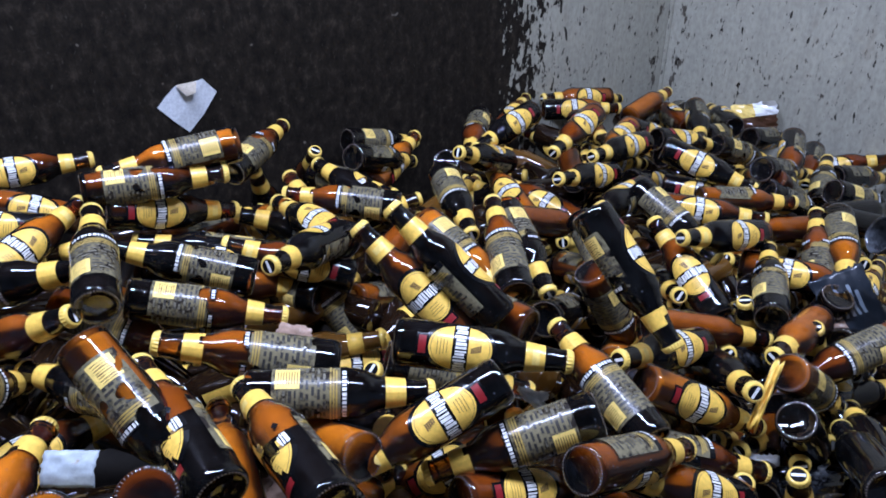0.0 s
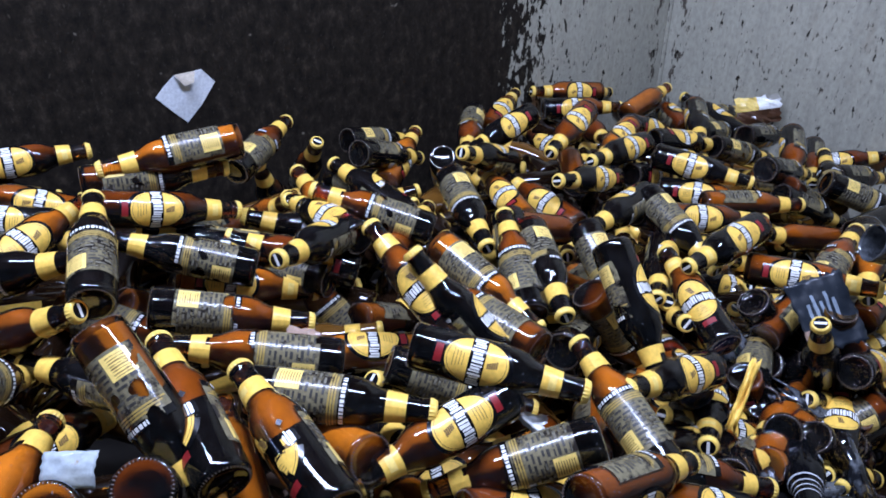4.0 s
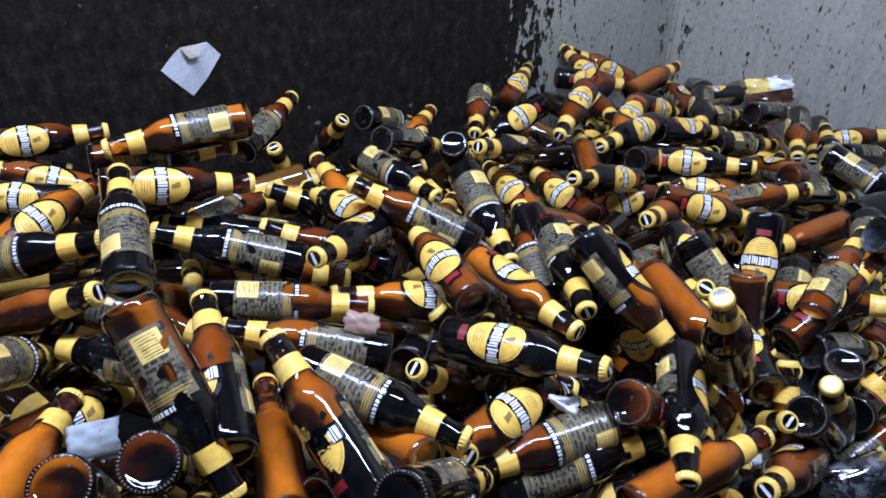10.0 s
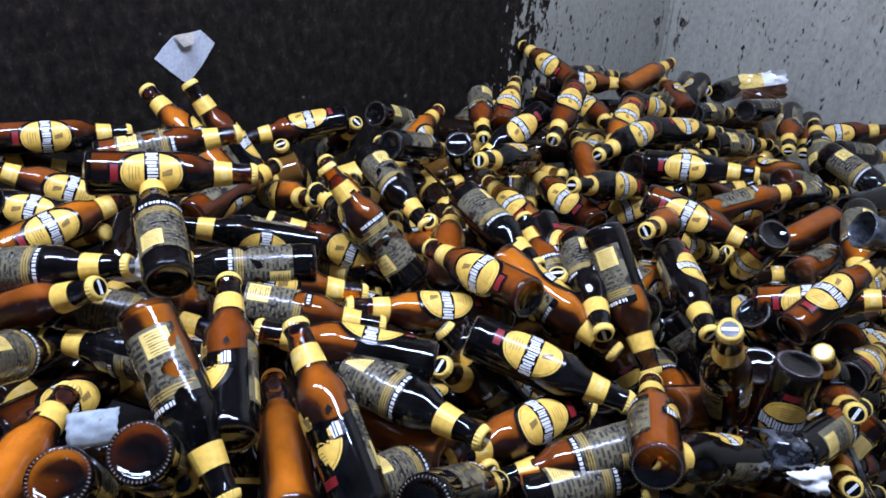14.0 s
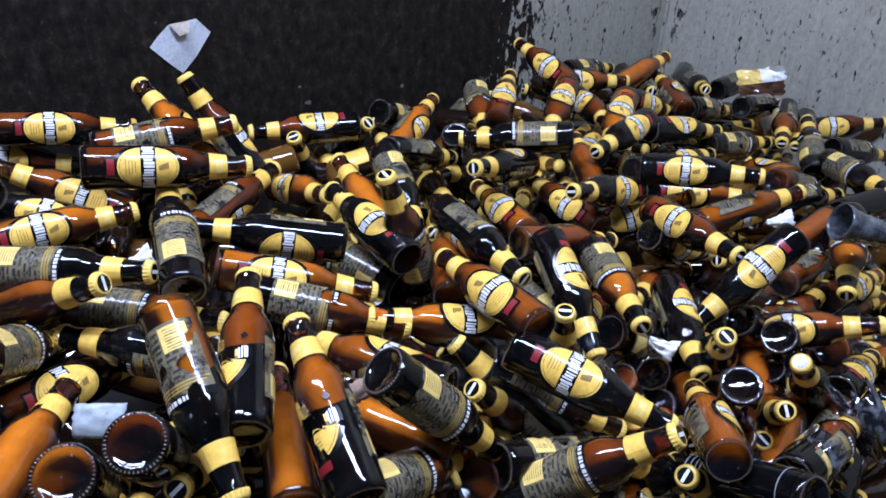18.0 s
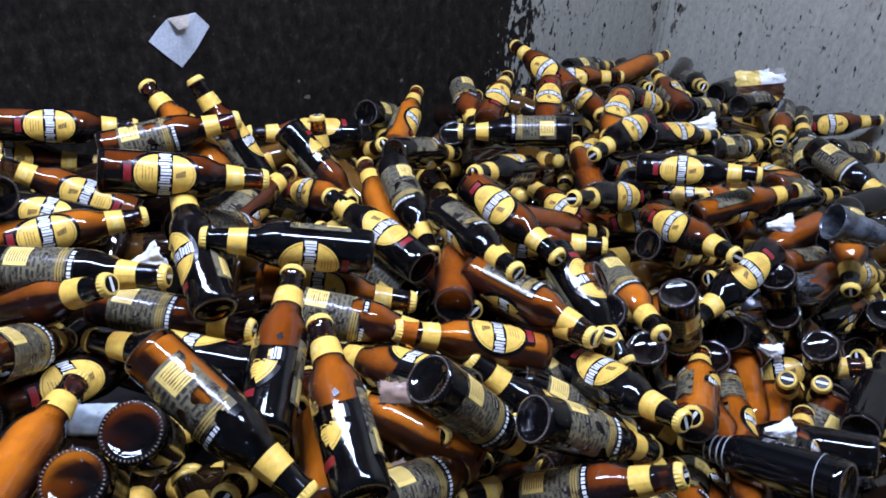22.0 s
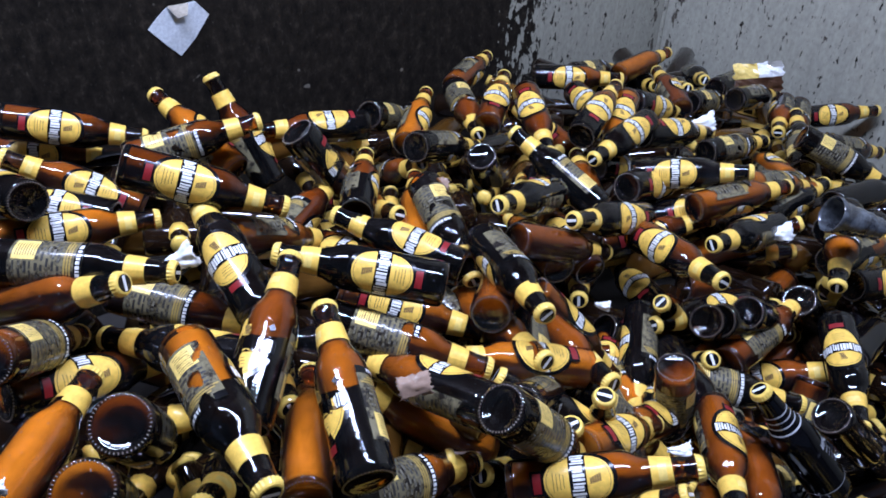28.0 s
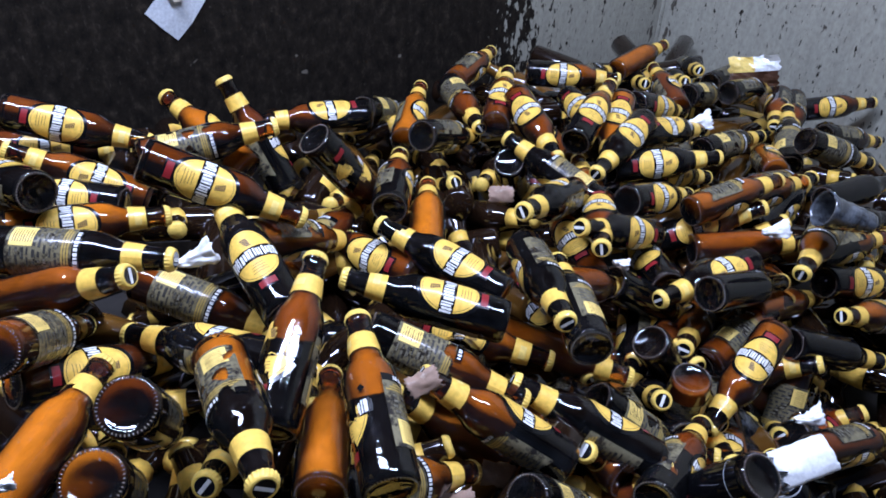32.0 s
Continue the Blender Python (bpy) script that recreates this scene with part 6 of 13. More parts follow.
    roll(79, [(0, pose(.423,1.575,.669,-71,-34,-93)), (9, pose(.406,1.414,.672,-72,-36,-94)), (10, pose(.411,1.41,.798,-71,-33,-93)), (11, pose(.412,1.382,.797,-71,-34,-93)), (14.5, pose(.419,1.352,.796,-69,-35,-93)), (16.5, pose(.419,1.306,.795,-70,-36,-93)), (18, pose(.417,1.295,.795,-68,-36,-94)), (19, pose(.419,1.307,.795,-68,-36,-94)), (21, pose(.428,1.275,.793,-71,-37,-93)), (22, pose(.432,1.278,.792,-73,-36,-92)), (24.5, pose(.424,1.22,.789,-72,-38,-92)), (27.5, pose(.435,1.198,.781,-74,-39,-90)), (29, pose(.425,1.198,.782,-77,-38,-90)), (30, pose(.426,1.179,.776,-83,-37,-89)), (32, pose(.433,1.141,.636,-72,-44,-92))])
    roll(80, [(0, pose(.839,1.564,.765,-170,60,-155)), (1, pose(.836,1.531,.765,-171,59,-157)), (2, pose(.827,1.52,.766,-171,59,-156)), (3.5, pose(.859,1.524,.761,-168,60,-152)), (5.5, pose(.862,1.527,.761,-146,64,-125)), (9, pose(.848,1.506,.762,-128,63,-103)), (11, pose(.829,1.464,.764,-120,61,-94)), (13.5, pose(.827,1.452,.764,-111,58,-84)), (14, pose(.828,1.464,.764,-107,57,-79)), (16.5, pose(.808,1.412,.765,-106,55,-78)), (19, pose(.805,1.414,.765,-104,54,-74)), (20, pose(.799,1.392,.765,-101,52,-71)), (22.5, pose(.792,1.388,.766,-101,52,-71)), (25.5, pose(.762,1.346,.769,-86,35,-52)), (29, pose(.748,1.337,.771,-86,35,-52)), (30.5, pose(.729,1.304,.772,-81,26,-45)), (32, pose(.72,1.292,.773,-80,25,-44))])
    roll(81, [(0, pose(.576,1.406,.839,-92,-27,-104)), (.5, pose(.573,1.378,.84,-90,-27,-102)), (2, pose(.564,1.341,.842,-89,-29,-96)), (3.5, pose(.562,1.348,.842,-92,-28,-91)), (6, pose(.548,1.304,.845,-97,-28,-82)), (9, pose(.531,1.285,.847,-107,-23,-74)), (10, pose(.525,1.272,.85,-107,-24,-83)), (11, pose(.511,1.231,.854,-107,-25,-92)), (13.5, pose(.493,1.192,.862,-101,-30,-115)), (16.5, pose(.469,1.129,.871,-88,-34,-143)), (18.5, pose(.451,1.103,.877,-78,-33,-163)), (22, pose(.446,1.081,.876,-74,-31,-166)), (25.5, pose(.427,1.011,.865,-75,-36,-169)), (29, pose(.404,1.004,.864,-73,-33,-167)), (30, pose(.408,.989,.729,-73,-41,-170)), (32, pose(.396,.951,.721,-74,-44,-172))])
    roll(82, [(0, pose(.511,1.481,.8,-116,-12,-57)), (2.5, pose(.504,1.424,.8,-118,-10,-58)), (3.5, pose(.499,1.419,.801,-117,-12,-57)), (5.5, pose(.494,1.354,.8,-115,-15,-55)), (9.5, pose(.492,1.295,.798,-119,-12,-58)), (11, pose(.481,1.255,.799,-120,-11,-58)), (16.5, pose(.482,1.19,.794,-119,-15,-56)), (22, pose(.475,1.159,.786,-117,-19,-53)), (23.5, pose(.457,1.126,.782,-115,-26,-50)), (24.5, pose(.455,1.101,.774,-119,-20,-53)), (25, pose(.456,1.094,.771,-120,-18,-54)), (26, pose(.455,1.083,.639,-122,-25,-50)), (32, pose(.428,1.025,.613,-117,-38,-43))])
    roll(83, [(0, pose(.495,1.596,.748,19,58,-73)), (.5, pose(.493,1.565,.754,18,58,-74)), (2, pose(.49,1.52,.754,14,59,-78)), (3.5, pose(.483,1.502,.754,12,59,-81)), (5.5, pose(.479,1.433,.754,2,60,-93)), (8, pose(.467,1.387,.755,-4,60,-100)), (9.5, pose(.47,1.378,.754,-5,60,-101)), (10.5, pose(.47,1.345,.753,-10,59,-106)), (13, pose(.462,1.321,.753,-13,59,-110)), (16.5, pose(.459,1.26,.75,-21,57,-120)), (19, pose(.459,1.251,.747,-23,57,-122)), (19.5, pose(.461,1.23,.744,-25,56,-125)), (22, pose(.46,1.212,.739,-28,55,-128)), (24.5, pose(.449,1.165,.728,-34,52,-136)), (25, pose(.451,1.159,.725,-35,52,-136)), (26, pose(.448,1.141,.592,-47,42,-153)), (32, pose(.43,1.071,.559,-51,38,-158))])
    roll(84, [(0, pose(.522,1.212,.894,74,-27,-54)), (1.5, pose(.518,1.178,.895,78,-35,-51)), (2.5, pose(.516,1.146,.895,92,-55,-51)), (3.5, pose(.511,1.15,.896,89,-51,-50)), (7.5, pose(.506,1.074,.896,131,-72,-76)), (8, pose(.492,1.017,.897,179,-73,-115)), (9, pose(.496,.989,.895,-160,-69,-131)), (10, pose(.519,1.022,.863,-173,-42,-118)), (11, pose(.537,1.069,.832,178,-17,-117)), (12, pose(.558,1.132,.801,169,6,-125)), (13, pose(.584,1.209,.77,147,20,-150)), (14.5, pose(.573,1.131,.797,161,7,-132)), (16, pose(.542,1.06,.826,159,-16,-125)), (17.5, pose(.511,.998,.854,149,-38,-114)), (19, pose(.494,.953,.881,124,-55,-88)), (20.5, pose(.495,.951,.861,116,-59,-79)), (22.5, pose(.492,.986,.841,113,-65,-68)), (26, pose(.483,.939,.811,117,-69,-70)), (27, pose(.473,.933,.68,121,-71,-74)), (32, pose(.461,.918,.66,136,-73,-85))])
    roll(85, [(0, pose(.754,1.451,.77,-72,-59,94)), (2, pose(.744,1.409,.77,-71,-59,93)), (2.5, pose(.75,1.416,.769,-75,-58,97)), (3.5, pose(.775,1.406,.765,-58,-62,77)), (9, pose(.761,1.343,.765,-90,-47,115)), (10.5, pose(.73,1.3,.768,-93,-43,119)), (12.5, pose(.712,1.277,.77,-94,-41,121)), (14, pose(.731,1.291,.767,-97,-37,125)), (16.5, pose(.721,1.245,.765,-100,-32,129)), (19, pose(.713,1.244,.765,-101,-31,129)), (20, pose(.704,1.214,.761,-104,-26,133)), (22, pose(.692,1.228,.764,-96,-37,124)), (25, pose(.665,1.181,.755,-106,-23,136)), (26, pose(.661,1.175,.626,-106,-20,136)), (32, pose(.625,1.143,.614,-107,-19,137))])
    roll(86, [(0, pose(.787,1.264,.832,119,68,10)), (2, pose(.775,1.228,.833,119,68,10)), (2.5, pose(.781,1.235,.832,119,68,9)), (3.5, pose(.816,1.216,.825,119,71,5)), (5.5, pose(.797,1.193,.828,119,71,6)), (8.5, pose(.796,1.178,.827,118,69,6)), (11, pose(.761,1.132,.831,119,70,7)), (12, pose(.765,1.139,.831,119,70,7)), (13, pose(.771,1.168,.831,122,75,7)), (13.5, pose(.778,1.157,.829,119,71,6)), (14, pose(.775,1.161,.83,120,72,6)), (14.5, pose(.76,1.14,.832,121,74,6)), (17.5, pose(.745,1.117,.83,121,72,7)), (20.5, pose(.749,1.107,.825,118,67,8)), (22.5, pose(.754,1.127,.824,119,69,8)), (25.5, pose(.739,1.108,.82,122,74,7)), (28.5, pose(.737,1.109,.816,124,76,8)), (29, pose(.719,1.079,.81,126,79,9)), (30.5, pose(.694,1.064,.808,154,86,32)), (31.5, pose(.689,1.064,.81,-180,87,57)), (32, pose(.692,1.085,.817,-91,83,143))])
    roll(87, [(0, pose(.802,1.347,.772,-89,24,-44)), (2, pose(.789,1.309,.772,-89,23,-44)), (2.5, pose(.796,1.317,.772,-89,22,-44)), (3.5, pose(.828,1.302,.765,-103,43,-63)), (5.5, pose(.805,1.267,.767,-99,38,-58)), (9, pose(.803,1.239,.765,-95,30,-52)), (11, pose(.758,1.193,.77,-88,17,-43)), (12, pose(.756,1.189,.77,-89,18,-43)), (13, pose(.758,1.214,.771,-95,31,-52)), (13.5, pose(.761,1.201,.77,-107,45,-68)), (14, pose(.755,1.201,.771,-100,37,-58)), (14.5, pose(.736,1.176,.772,-101,38,-60)), (17, pose(.737,1.16,.766,-98,33,-56)), (18, pose(.72,1.158,.767,-99,35,-57)), (20, pose(.725,1.135,.758,-92,22,-47)), (21.5, pose(.724,1.148,.758,-99,34,-57)), (22.5, pose(.729,1.179,.762,-129,56,-95)), (23.5, pose(.692,1.13,.756,-96,30,-53)), (24.5, pose(.681,1.111,.75,-93,25,-49)), (25, pose(.68,1.108,.748,-93,24,-49)), (26, pose(.668,1.101,.619,-93,22,-49)), (32, pose(.641,1.09,.606,-96,25,-52))])
    roll(88, [(0, pose(.677,1.176,.826,-85,-30,-123)), (2, pose(.665,1.138,.845,-84,-30,-123)), (3.5, pose(.671,1.127,.844,-84,-30,-122)), (8.5, pose(.655,1.041,.843,-78,-32,-122)), (10.5, pose(.636,.982,.843,-76,-33,-123)), (11.5, pose(.63,.975,.844,-75,-33,-123)), (13.5, pose(.648,.994,.842,-69,-33,-123)), (14.3, pose(.634,.969,.842,-67,-33,-123)), (14.5, pose(.631,.963,.824,-66,-33,-123)), (15.2, pose(.631,.958,.759,-65,-34,-124)), (15.5, pose(.631,.956,.758,-65,-34,-124)), (17, pose(.642,.957,.751,-65,-34,-124)), (17.5, pose(.622,.946,.752,-64,-34,-124)), (17.6, pose(.622,.948,.752,-64,-34,-124)), (18, pose(.623,.954,.787,-65,-34,-124)), (18.5, pose(.627,.951,.828,-64,-34,-124)), (20, pose(.64,.944,.818,-62,-34,-125)), (20.5, pose(.64,.947,.78,-62,-35,-125)), (21, pose(.642,.956,.689,-61,-37,-126)), (32, pose(.569,.928,.655,-56,-38,-128))])
    roll(89, [(0, pose(.686,1.122,.734,171,-15,138)), (2, pose(.675,1.084,.732,170,-14,138)), (7.5, pose(.683,1.01,.722,166,-9,139)), (8, pose(.668,.977,.72,164,-7,140)), (9.5, pose(.642,.941,.721,161,-4,143)), (10, pose(.62,.896,.719,162,-5,142)), (10.5, pose(.63,.886,.714,162,-5,140)), (11.5, pose(.633,.895,.715,162,-5,141)), (12, pose(.652,.943,.719,159,-1,145)), (12.5, pose(.644,.989,.727,153,10,155)), (13, pose(.656,1.023,.729,153,11,155)), (13.5, pose(.655,1.032,.731,151,21,164)), (14, pose(.651,.991,.726,150,26,167)), (14.5, pose(.627,.972,.726,152,28,171)), (16.5, pose(.633,.964,.712,152,29,172)), (17, pose(.663,.98,.704,150,26,168)), (17.5, pose(.617,.957,.707,153,31,175)), (18, pose(.618,.975,.708,153,31,175)), (18.5, pose(.636,.951,.695,152,30,173)), (19, pose(.638,.949,.691,152,30,173)), (20, pose(.669,.991,.686,151,27,169)), (20.5, pose(.674,.997,.646,151,27,170)), (21, pose(.684,1.029,.56,154,29,174)), (22.5, pose(.695,1.105,.572,153,26,171)), (25.5, pose(.582,.97,.539,-170,47,-126)), (32, pose(.552,1.023,.533,-122,32,-63))])
    roll(90, [(0, pose(.796,1.138,.688,162,47,-171)), (2, pose(.787,1.106,.685,164,47,-168)), (7.5, pose(.797,1.044,.673,165,47,-167)), (9.5, pose(.759,.989,.671,177,51,-150)), (10, pose(.736,.947,.668,-167,52,-129)), (10.5, pose(.746,.937,.663,-168,52,-130)), (11.5, pose(.748,.944,.664,-174,52,-138)), (12, pose(.768,.988,.669,166,47,-166)), (13, pose(.772,1.052,.68,157,38,176)), (13.5, pose(.776,1.053,.679,157,39,179)), (14.5, pose(.756,1.013,.673,161,42,-175)), (16.5, pose(.763,1.008,.658,162,43,-173)), (17, pose(.788,1.02,.651,158,39,179)), (17.5, pose(.754,1.004,.652,167,46,-166)), (18, pose(.756,1.017,.651,165,45,-168)), (18.5, pose(.771,.997,.64,166,45,-167)), (19, pose(.774,.998,.636,167,46,-165)), (20, pose(.801,1.027,.629,159,41,-178)), (20.5, pose(.806,1.031,.589,161,41,-176)), (21, pose(.814,1.054,.501,164,41,-172)), (22.5, pose(.82,1.098,.505,160,38,-179)), (29.5, pose(.732,1.003,.451,-158,47,-117)), (32, pose(.724,1.066,.462,-163,49,-124))])
    roll(91, [(0, pose(.453,1.226,.67,159,29,-177)), (6.5, pose(.479,1.032,.679,168,42,-158)), (8.5, pose(.438,.949,.742,157,23,176)), (9.5, pose(.454,.936,.766,156,19,170)), (10, pose(.455,.912,.782,156,18,169)), (13, pose(.453,.869,.778,156,12,163)), (13.5, pose(.474,.881,.774,157,8,159)), (14, pose(.48,.831,.767,158,3,152)), (14.5, pose(.461,.812,.766,158,5,155)), (16.5, pose(.466,.804,.751,158,5,155)), (17, pose(.477,.811,.746,159,2,152)), (17.5, pose(.462,.799,.745,156,9,159)), (20, pose(.496,.815,.722,156,8,156)), (20.5, pose(.498,.814,.681,156,9,157)), (21, pose(.504,.825,.589,156,11,160)), (32, pose(.507,.882,.538,170,38,-156))])
    roll(92, [(0, pose(.456,1.135,.595,158,23,178)), (6, pose(.47,1.024,.588,159,26,-179)), (7, pose(.502,.962,.663,160,34,-173)), (7.5, pose(.486,.973,.646,159,30,-177)), (8, pose(.444,.909,.695,156,17,170)), (8.5, pose(.442,.885,.692,156,16,169)), (10.5, pose(.462,.862,.683,156,11,162)), (11, pose(.456,.869,.685,157,8,159)), (13, pose(.457,.852,.682,157,9,160)), (13.5, pose(.47,.856,.679,157,6,157)), (14, pose(.477,.826,.671,159,0,150)), (14.5, pose(.465,.814,.668,158,2,152)), (17.5, pose(.474,.802,.642,157,5,154)), (20, pose(.507,.814,.618,157,3,152)), (20.5, pose(.511,.81,.577,157,4,152)), (21, pose(.515,.817,.484,156,5,154)), (32, pose(.552,.864,.422,161,29,-174))])
    roll(93, [(0, pose(.613,1.448,.602,-3,33,-47)), (7.5, pose(.602,1.253,.667,-5,33,-51)), (8, pose(.593,1.209,.699,-5,33,-52)), (9.5, pose(.608,1.183,.716,-5,33,-53)), (10.5, pose(.606,1.122,.71,-2,28,-50)), (12, pose(.606,1.095,.708,3,22,-46)), (13, pose(.598,1.1,.71,11,13,-38)), (13.5, pose(.617,1.116,.708,15,6,-33)), (14, pose(.616,1.061,.702,24,-9,-24)), (14.5, pose(.59,1.037,.702,23,-9,-23)), (16.5, pose(.593,1.026,.688,24,-9,-23)), (17, pose(.618,1.039,.682,24,-9,-24)), (17.5, pose(.579,1.018,.684,23,-10,-22)), (18, pose(.579,1.033,.685,23,-10,-21)), (18.5, pose(.596,1.012,.672,24,-10,-23)), (19, pose(.599,1.012,.669,24,-10,-23)), (20, pose(.618,1.035,.663,24,-11,-22)), (20.5, pose(.62,1.039,.624,25,-13,-20)), (21, pose(.624,1.058,.535,24,-14,-18)), (32, pose(.536,1.051,.491,11,-38,21))])
    roll(94, [(0, pose(.425,1.31,.693,45,-4,-15)), (6.5, pose(.422,1.101,.768,43,8,-26)), (7.5, pose(.422,1.097,.772,43,8,-27)), (8, pose(.417,1.066,.797,42,10,-28)), (9.5, pose(.431,1.056,.815,41,13,-31)), (10.5, pose(.433,.995,.816,39,17,-37)), (13, pose(.422,.953,.816,38,19,-39)), (13.5, pose(.443,.963,.812,37,21,-41)), (14, pose(.445,.921,.809,33,25,-47)), (14.5, pose(.431,.904,.809,33,25,-48)), (15, pose(.432,.903,.806,33,25,-48)), (15.7, pose(.458,.9,.801,29,17,-54)), (16.3, pose(.446,.834,.853,26,10,-58)), (17, pose(.47,.83,.849,24,2,-63)), (17.5, pose(.437,.822,.848,27,12,-59)), (17.6, pose(.433,.823,.847,27,14,-58)), (18.2, pose(.442,.889,.786,31,26,-52)), (18.3, pose(.438,.89,.785,32,28,-51)), (20, pose(.46,.897,.77,31,29,-54)), (20.5, pose(.46,.894,.73,29,32,-60)), (21, pose(.464,.901,.637,21,38,-74)), (25, pose(.475,.891,.606,-13,45,-128)), (27.5, pose(.439,.871,.599,-35,34,-163)), (32, pose(.459,.912,.582,-40,31,-170))])
    roll(95, [(0, pose(.414,1.333,.601,25,-8,-12)), (6, pose(.439,1.165,.658,26,-6,-16)), (7, pose(.447,1.136,.687,28,-16,-9)), (7.5, pose(.444,1.141,.681,27,-12,-12)), (8, pose(.432,1.108,.703,27,-8,-15)), (9.5, pose(.445,1.097,.707,26,-5,-18)), (10.5, pose(.452,1.049,.7,25,-1,-22)), (13, pose(.443,1.012,.698,25,0,-24)), (13.5, pose(.457,1.016,.695,24,3,-27)), (14, pose(.463,.983,.689,20,10,-33)), (14.5, pose(.451,.97,.687,21,9,-33)), (17.5, pose(.453,.951,.665,22,7,-31)), (20, pose(.492,.964,.639,24,5,-32)), (20.5, pose(.493,.958,.598,24,4,-31)), (21, pose(.497,.965,.505,25,4,-31)), (32, pose(.52,.995,.443,27,-24,0))])
    roll(96, [(0, pose(.365,1.015,.749,-115,-36,15)), (6.5, pose(.4,.864,.835,-116,-39,16)), (7, pose(.397,.841,.861,-116,-38,14)), (7.5, pose(.385,.85,.846,-115,-36,12)), (8, pose(.362,.817,.89,-71,-28,4)), (8.5, pose(.352,.776,.942,-27,-28,6)), (8.8, pose(.347,.761,.972,-1,-29,6)), (9, pose(.351,.765,.981,17,-30,6)), (11, pose(.369,.733,.945,23,-11,-16)), (13, pose(.37,.715,.936,23,-10,-17)), (13.5, pose(.37,.716,.94,23,-10,-17)), (14.3, pose(.363,.697,.944,23,-11,-15)), (14.4, pose(.365,.701,.938,23,-11,-15)), (14.5, pose(.368,.705,.932,18,-12,-16)), (15.1, pose(.386,.742,.891,-11,-18,-14)), (16.05, pose(.382,.739,.885,-60,-26,-3)), (17, pose(.379,.736,.877,-112,-26,12)), (17.5, pose(.375,.722,.858,-113,-27,9)), (18.2, pose(.376,.708,.828,-115,-30,4)), (18.8, pose(.383,.711,.823,-115,-30,4)), (20, pose(.412,.704,.792,-99,-30,5)), (20.5, pose(.427,.724,.787,-96,-28,5)), (21, pose(.444,.756,.73,-94,-25,4)), (22, pose(.407,.722,.673,-114,-25,2)), (32, pose(.441,.763,.622,-114,-26,3))])
    roll(97, [(0, pose(.554,1.226,.639,31,25,-44)), (7.5, pose(.55,1.058,.652,26,30,-55)), (8, pose(.532,.993,.709,26,31,-56)), (9, pose(.537,.961,.746,25,31,-57)), (10, pose(.529,.91,.746,22,33,-62)), (11.5, pose(.535,.893,.742,22,34,-64)), (13, pose(.532,.903,.744,27,34,-63)), (13.5, pose(.552,.914,.741,26,33,-63)), (14, pose(.556,.864,.733,22,37,-73)), (14.5, pose(.536,.844,.732,20,38,-76)), (16.5, pose(.542,.837,.716,18,39,-80)), (17, pose(.559,.846,.71,18,39,-80)), (17.5, pose(.535,.832,.71,17,40,-82)), (18, pose(.537,.842,.708,17,40,-81)), (19, pose(.554,.831,.695,15,40,-83)), (20, pose(.574,.851,.687,16,41,-84)), (20.5, pose(.577,.852,.646,11,42,-91)), (21, pose(.583,.868,.554,0,44,-108)), (27.5, pose(.553,.84,.514,-17,42,-134)), (32, pose(.568,.945,.512,-4,45,-115))])
    roll(98, [(0, pose(.509,1.206,.583,32,2,-25)), (6, pose(.518,1.068,.568,36,-3,-23)), (7, pose(.552,.997,.643,41,-14,-17)), (7.5, pose(.535,1.009,.627,39,-8,-21)), (8, pose(.489,.939,.682,35,3,-30)), (8.5, pose(.488,.912,.678,35,3,-31)), (10.5, pose(.504,.882,.668,29,13,-42)), (13, pose(.499,.88,.669,28,14,-43)), (13.5, pose(.513,.884,.666,28,15,-44)), (14, pose(.519,.851,.658,23,19,-51)), (14.5, pose(.505,.838,.655,23,20,-51)), (17, pose(.522,.836,.632,22,20,-54)), (17.5, pose(.513,.826,.629,24,19,-52)), (20, pose(.548,.839,.605,23,20,-54)), (20.5, pose(.551,.837,.564,24,21,-56)), (21, pose(.556,.845,.471,23,22,-60)), (32, pose(.583,.901,.414,36,20,-56))])
    roll(99, [(0, pose(.646,1.022,.752,23,-12,-23)), (2, pose(.636,.986,.782,23,-13,-24)), (6, pose(.641,.945,.777,24,-13,-25)), (6.5, pose(.653,.93,.772,26,-17,-22)), (7.5, pose(.643,.915,.773,25,-15,-23)), (8, pose(.627,.885,.773,25,-14,-25)), (9.5, pose(.604,.851,.775,26,-18,-20)), (10, pose(.584,.811,.774,26,-20,-18)), (10.5, pose(.593,.802,.771,26,-19,-20)), (11.5, pose(.595,.809,.771,26,-19,-20)), (12, pose(.612,.849,.772,26,-18,-21)), (12.5, pose(.606,.881,.778,26,-24,-14)), (13.5, pose(.619,.907,.778,26,-26,-13)), (14, pose(.617,.871,.774,26,-26,-13)), (14.5, pose(.6,.855,.773,25,-28,-10)), (16.5, pose(.606,.85,.758,25,-29,-9)), (17, pose(.631,.863,.751,27,-24,-15)), (17.5, pose(.595,.844,.754,23,-33,-4)), (18, pose(.598,.859,.752,23,-32,-4)), (18.5, pose(.612,.839,.743,24,-31,-7)), (19, pose(.614,.839,.739,24,-32,-6)), (20, pose(.641,.871,.73,26,-27,-12)), (20.5, pose(.646,.876,.69,25,-27,-11)), (21, pose(.656,.902,.598,23,-29,-7)), (22.5, pose(.666,.954,.597,24,-27,-9)), (27.5, pose(.577,.86,.571,-26,-44,71)), (32, pose(.588,.948,.565,-25,-47,69))])
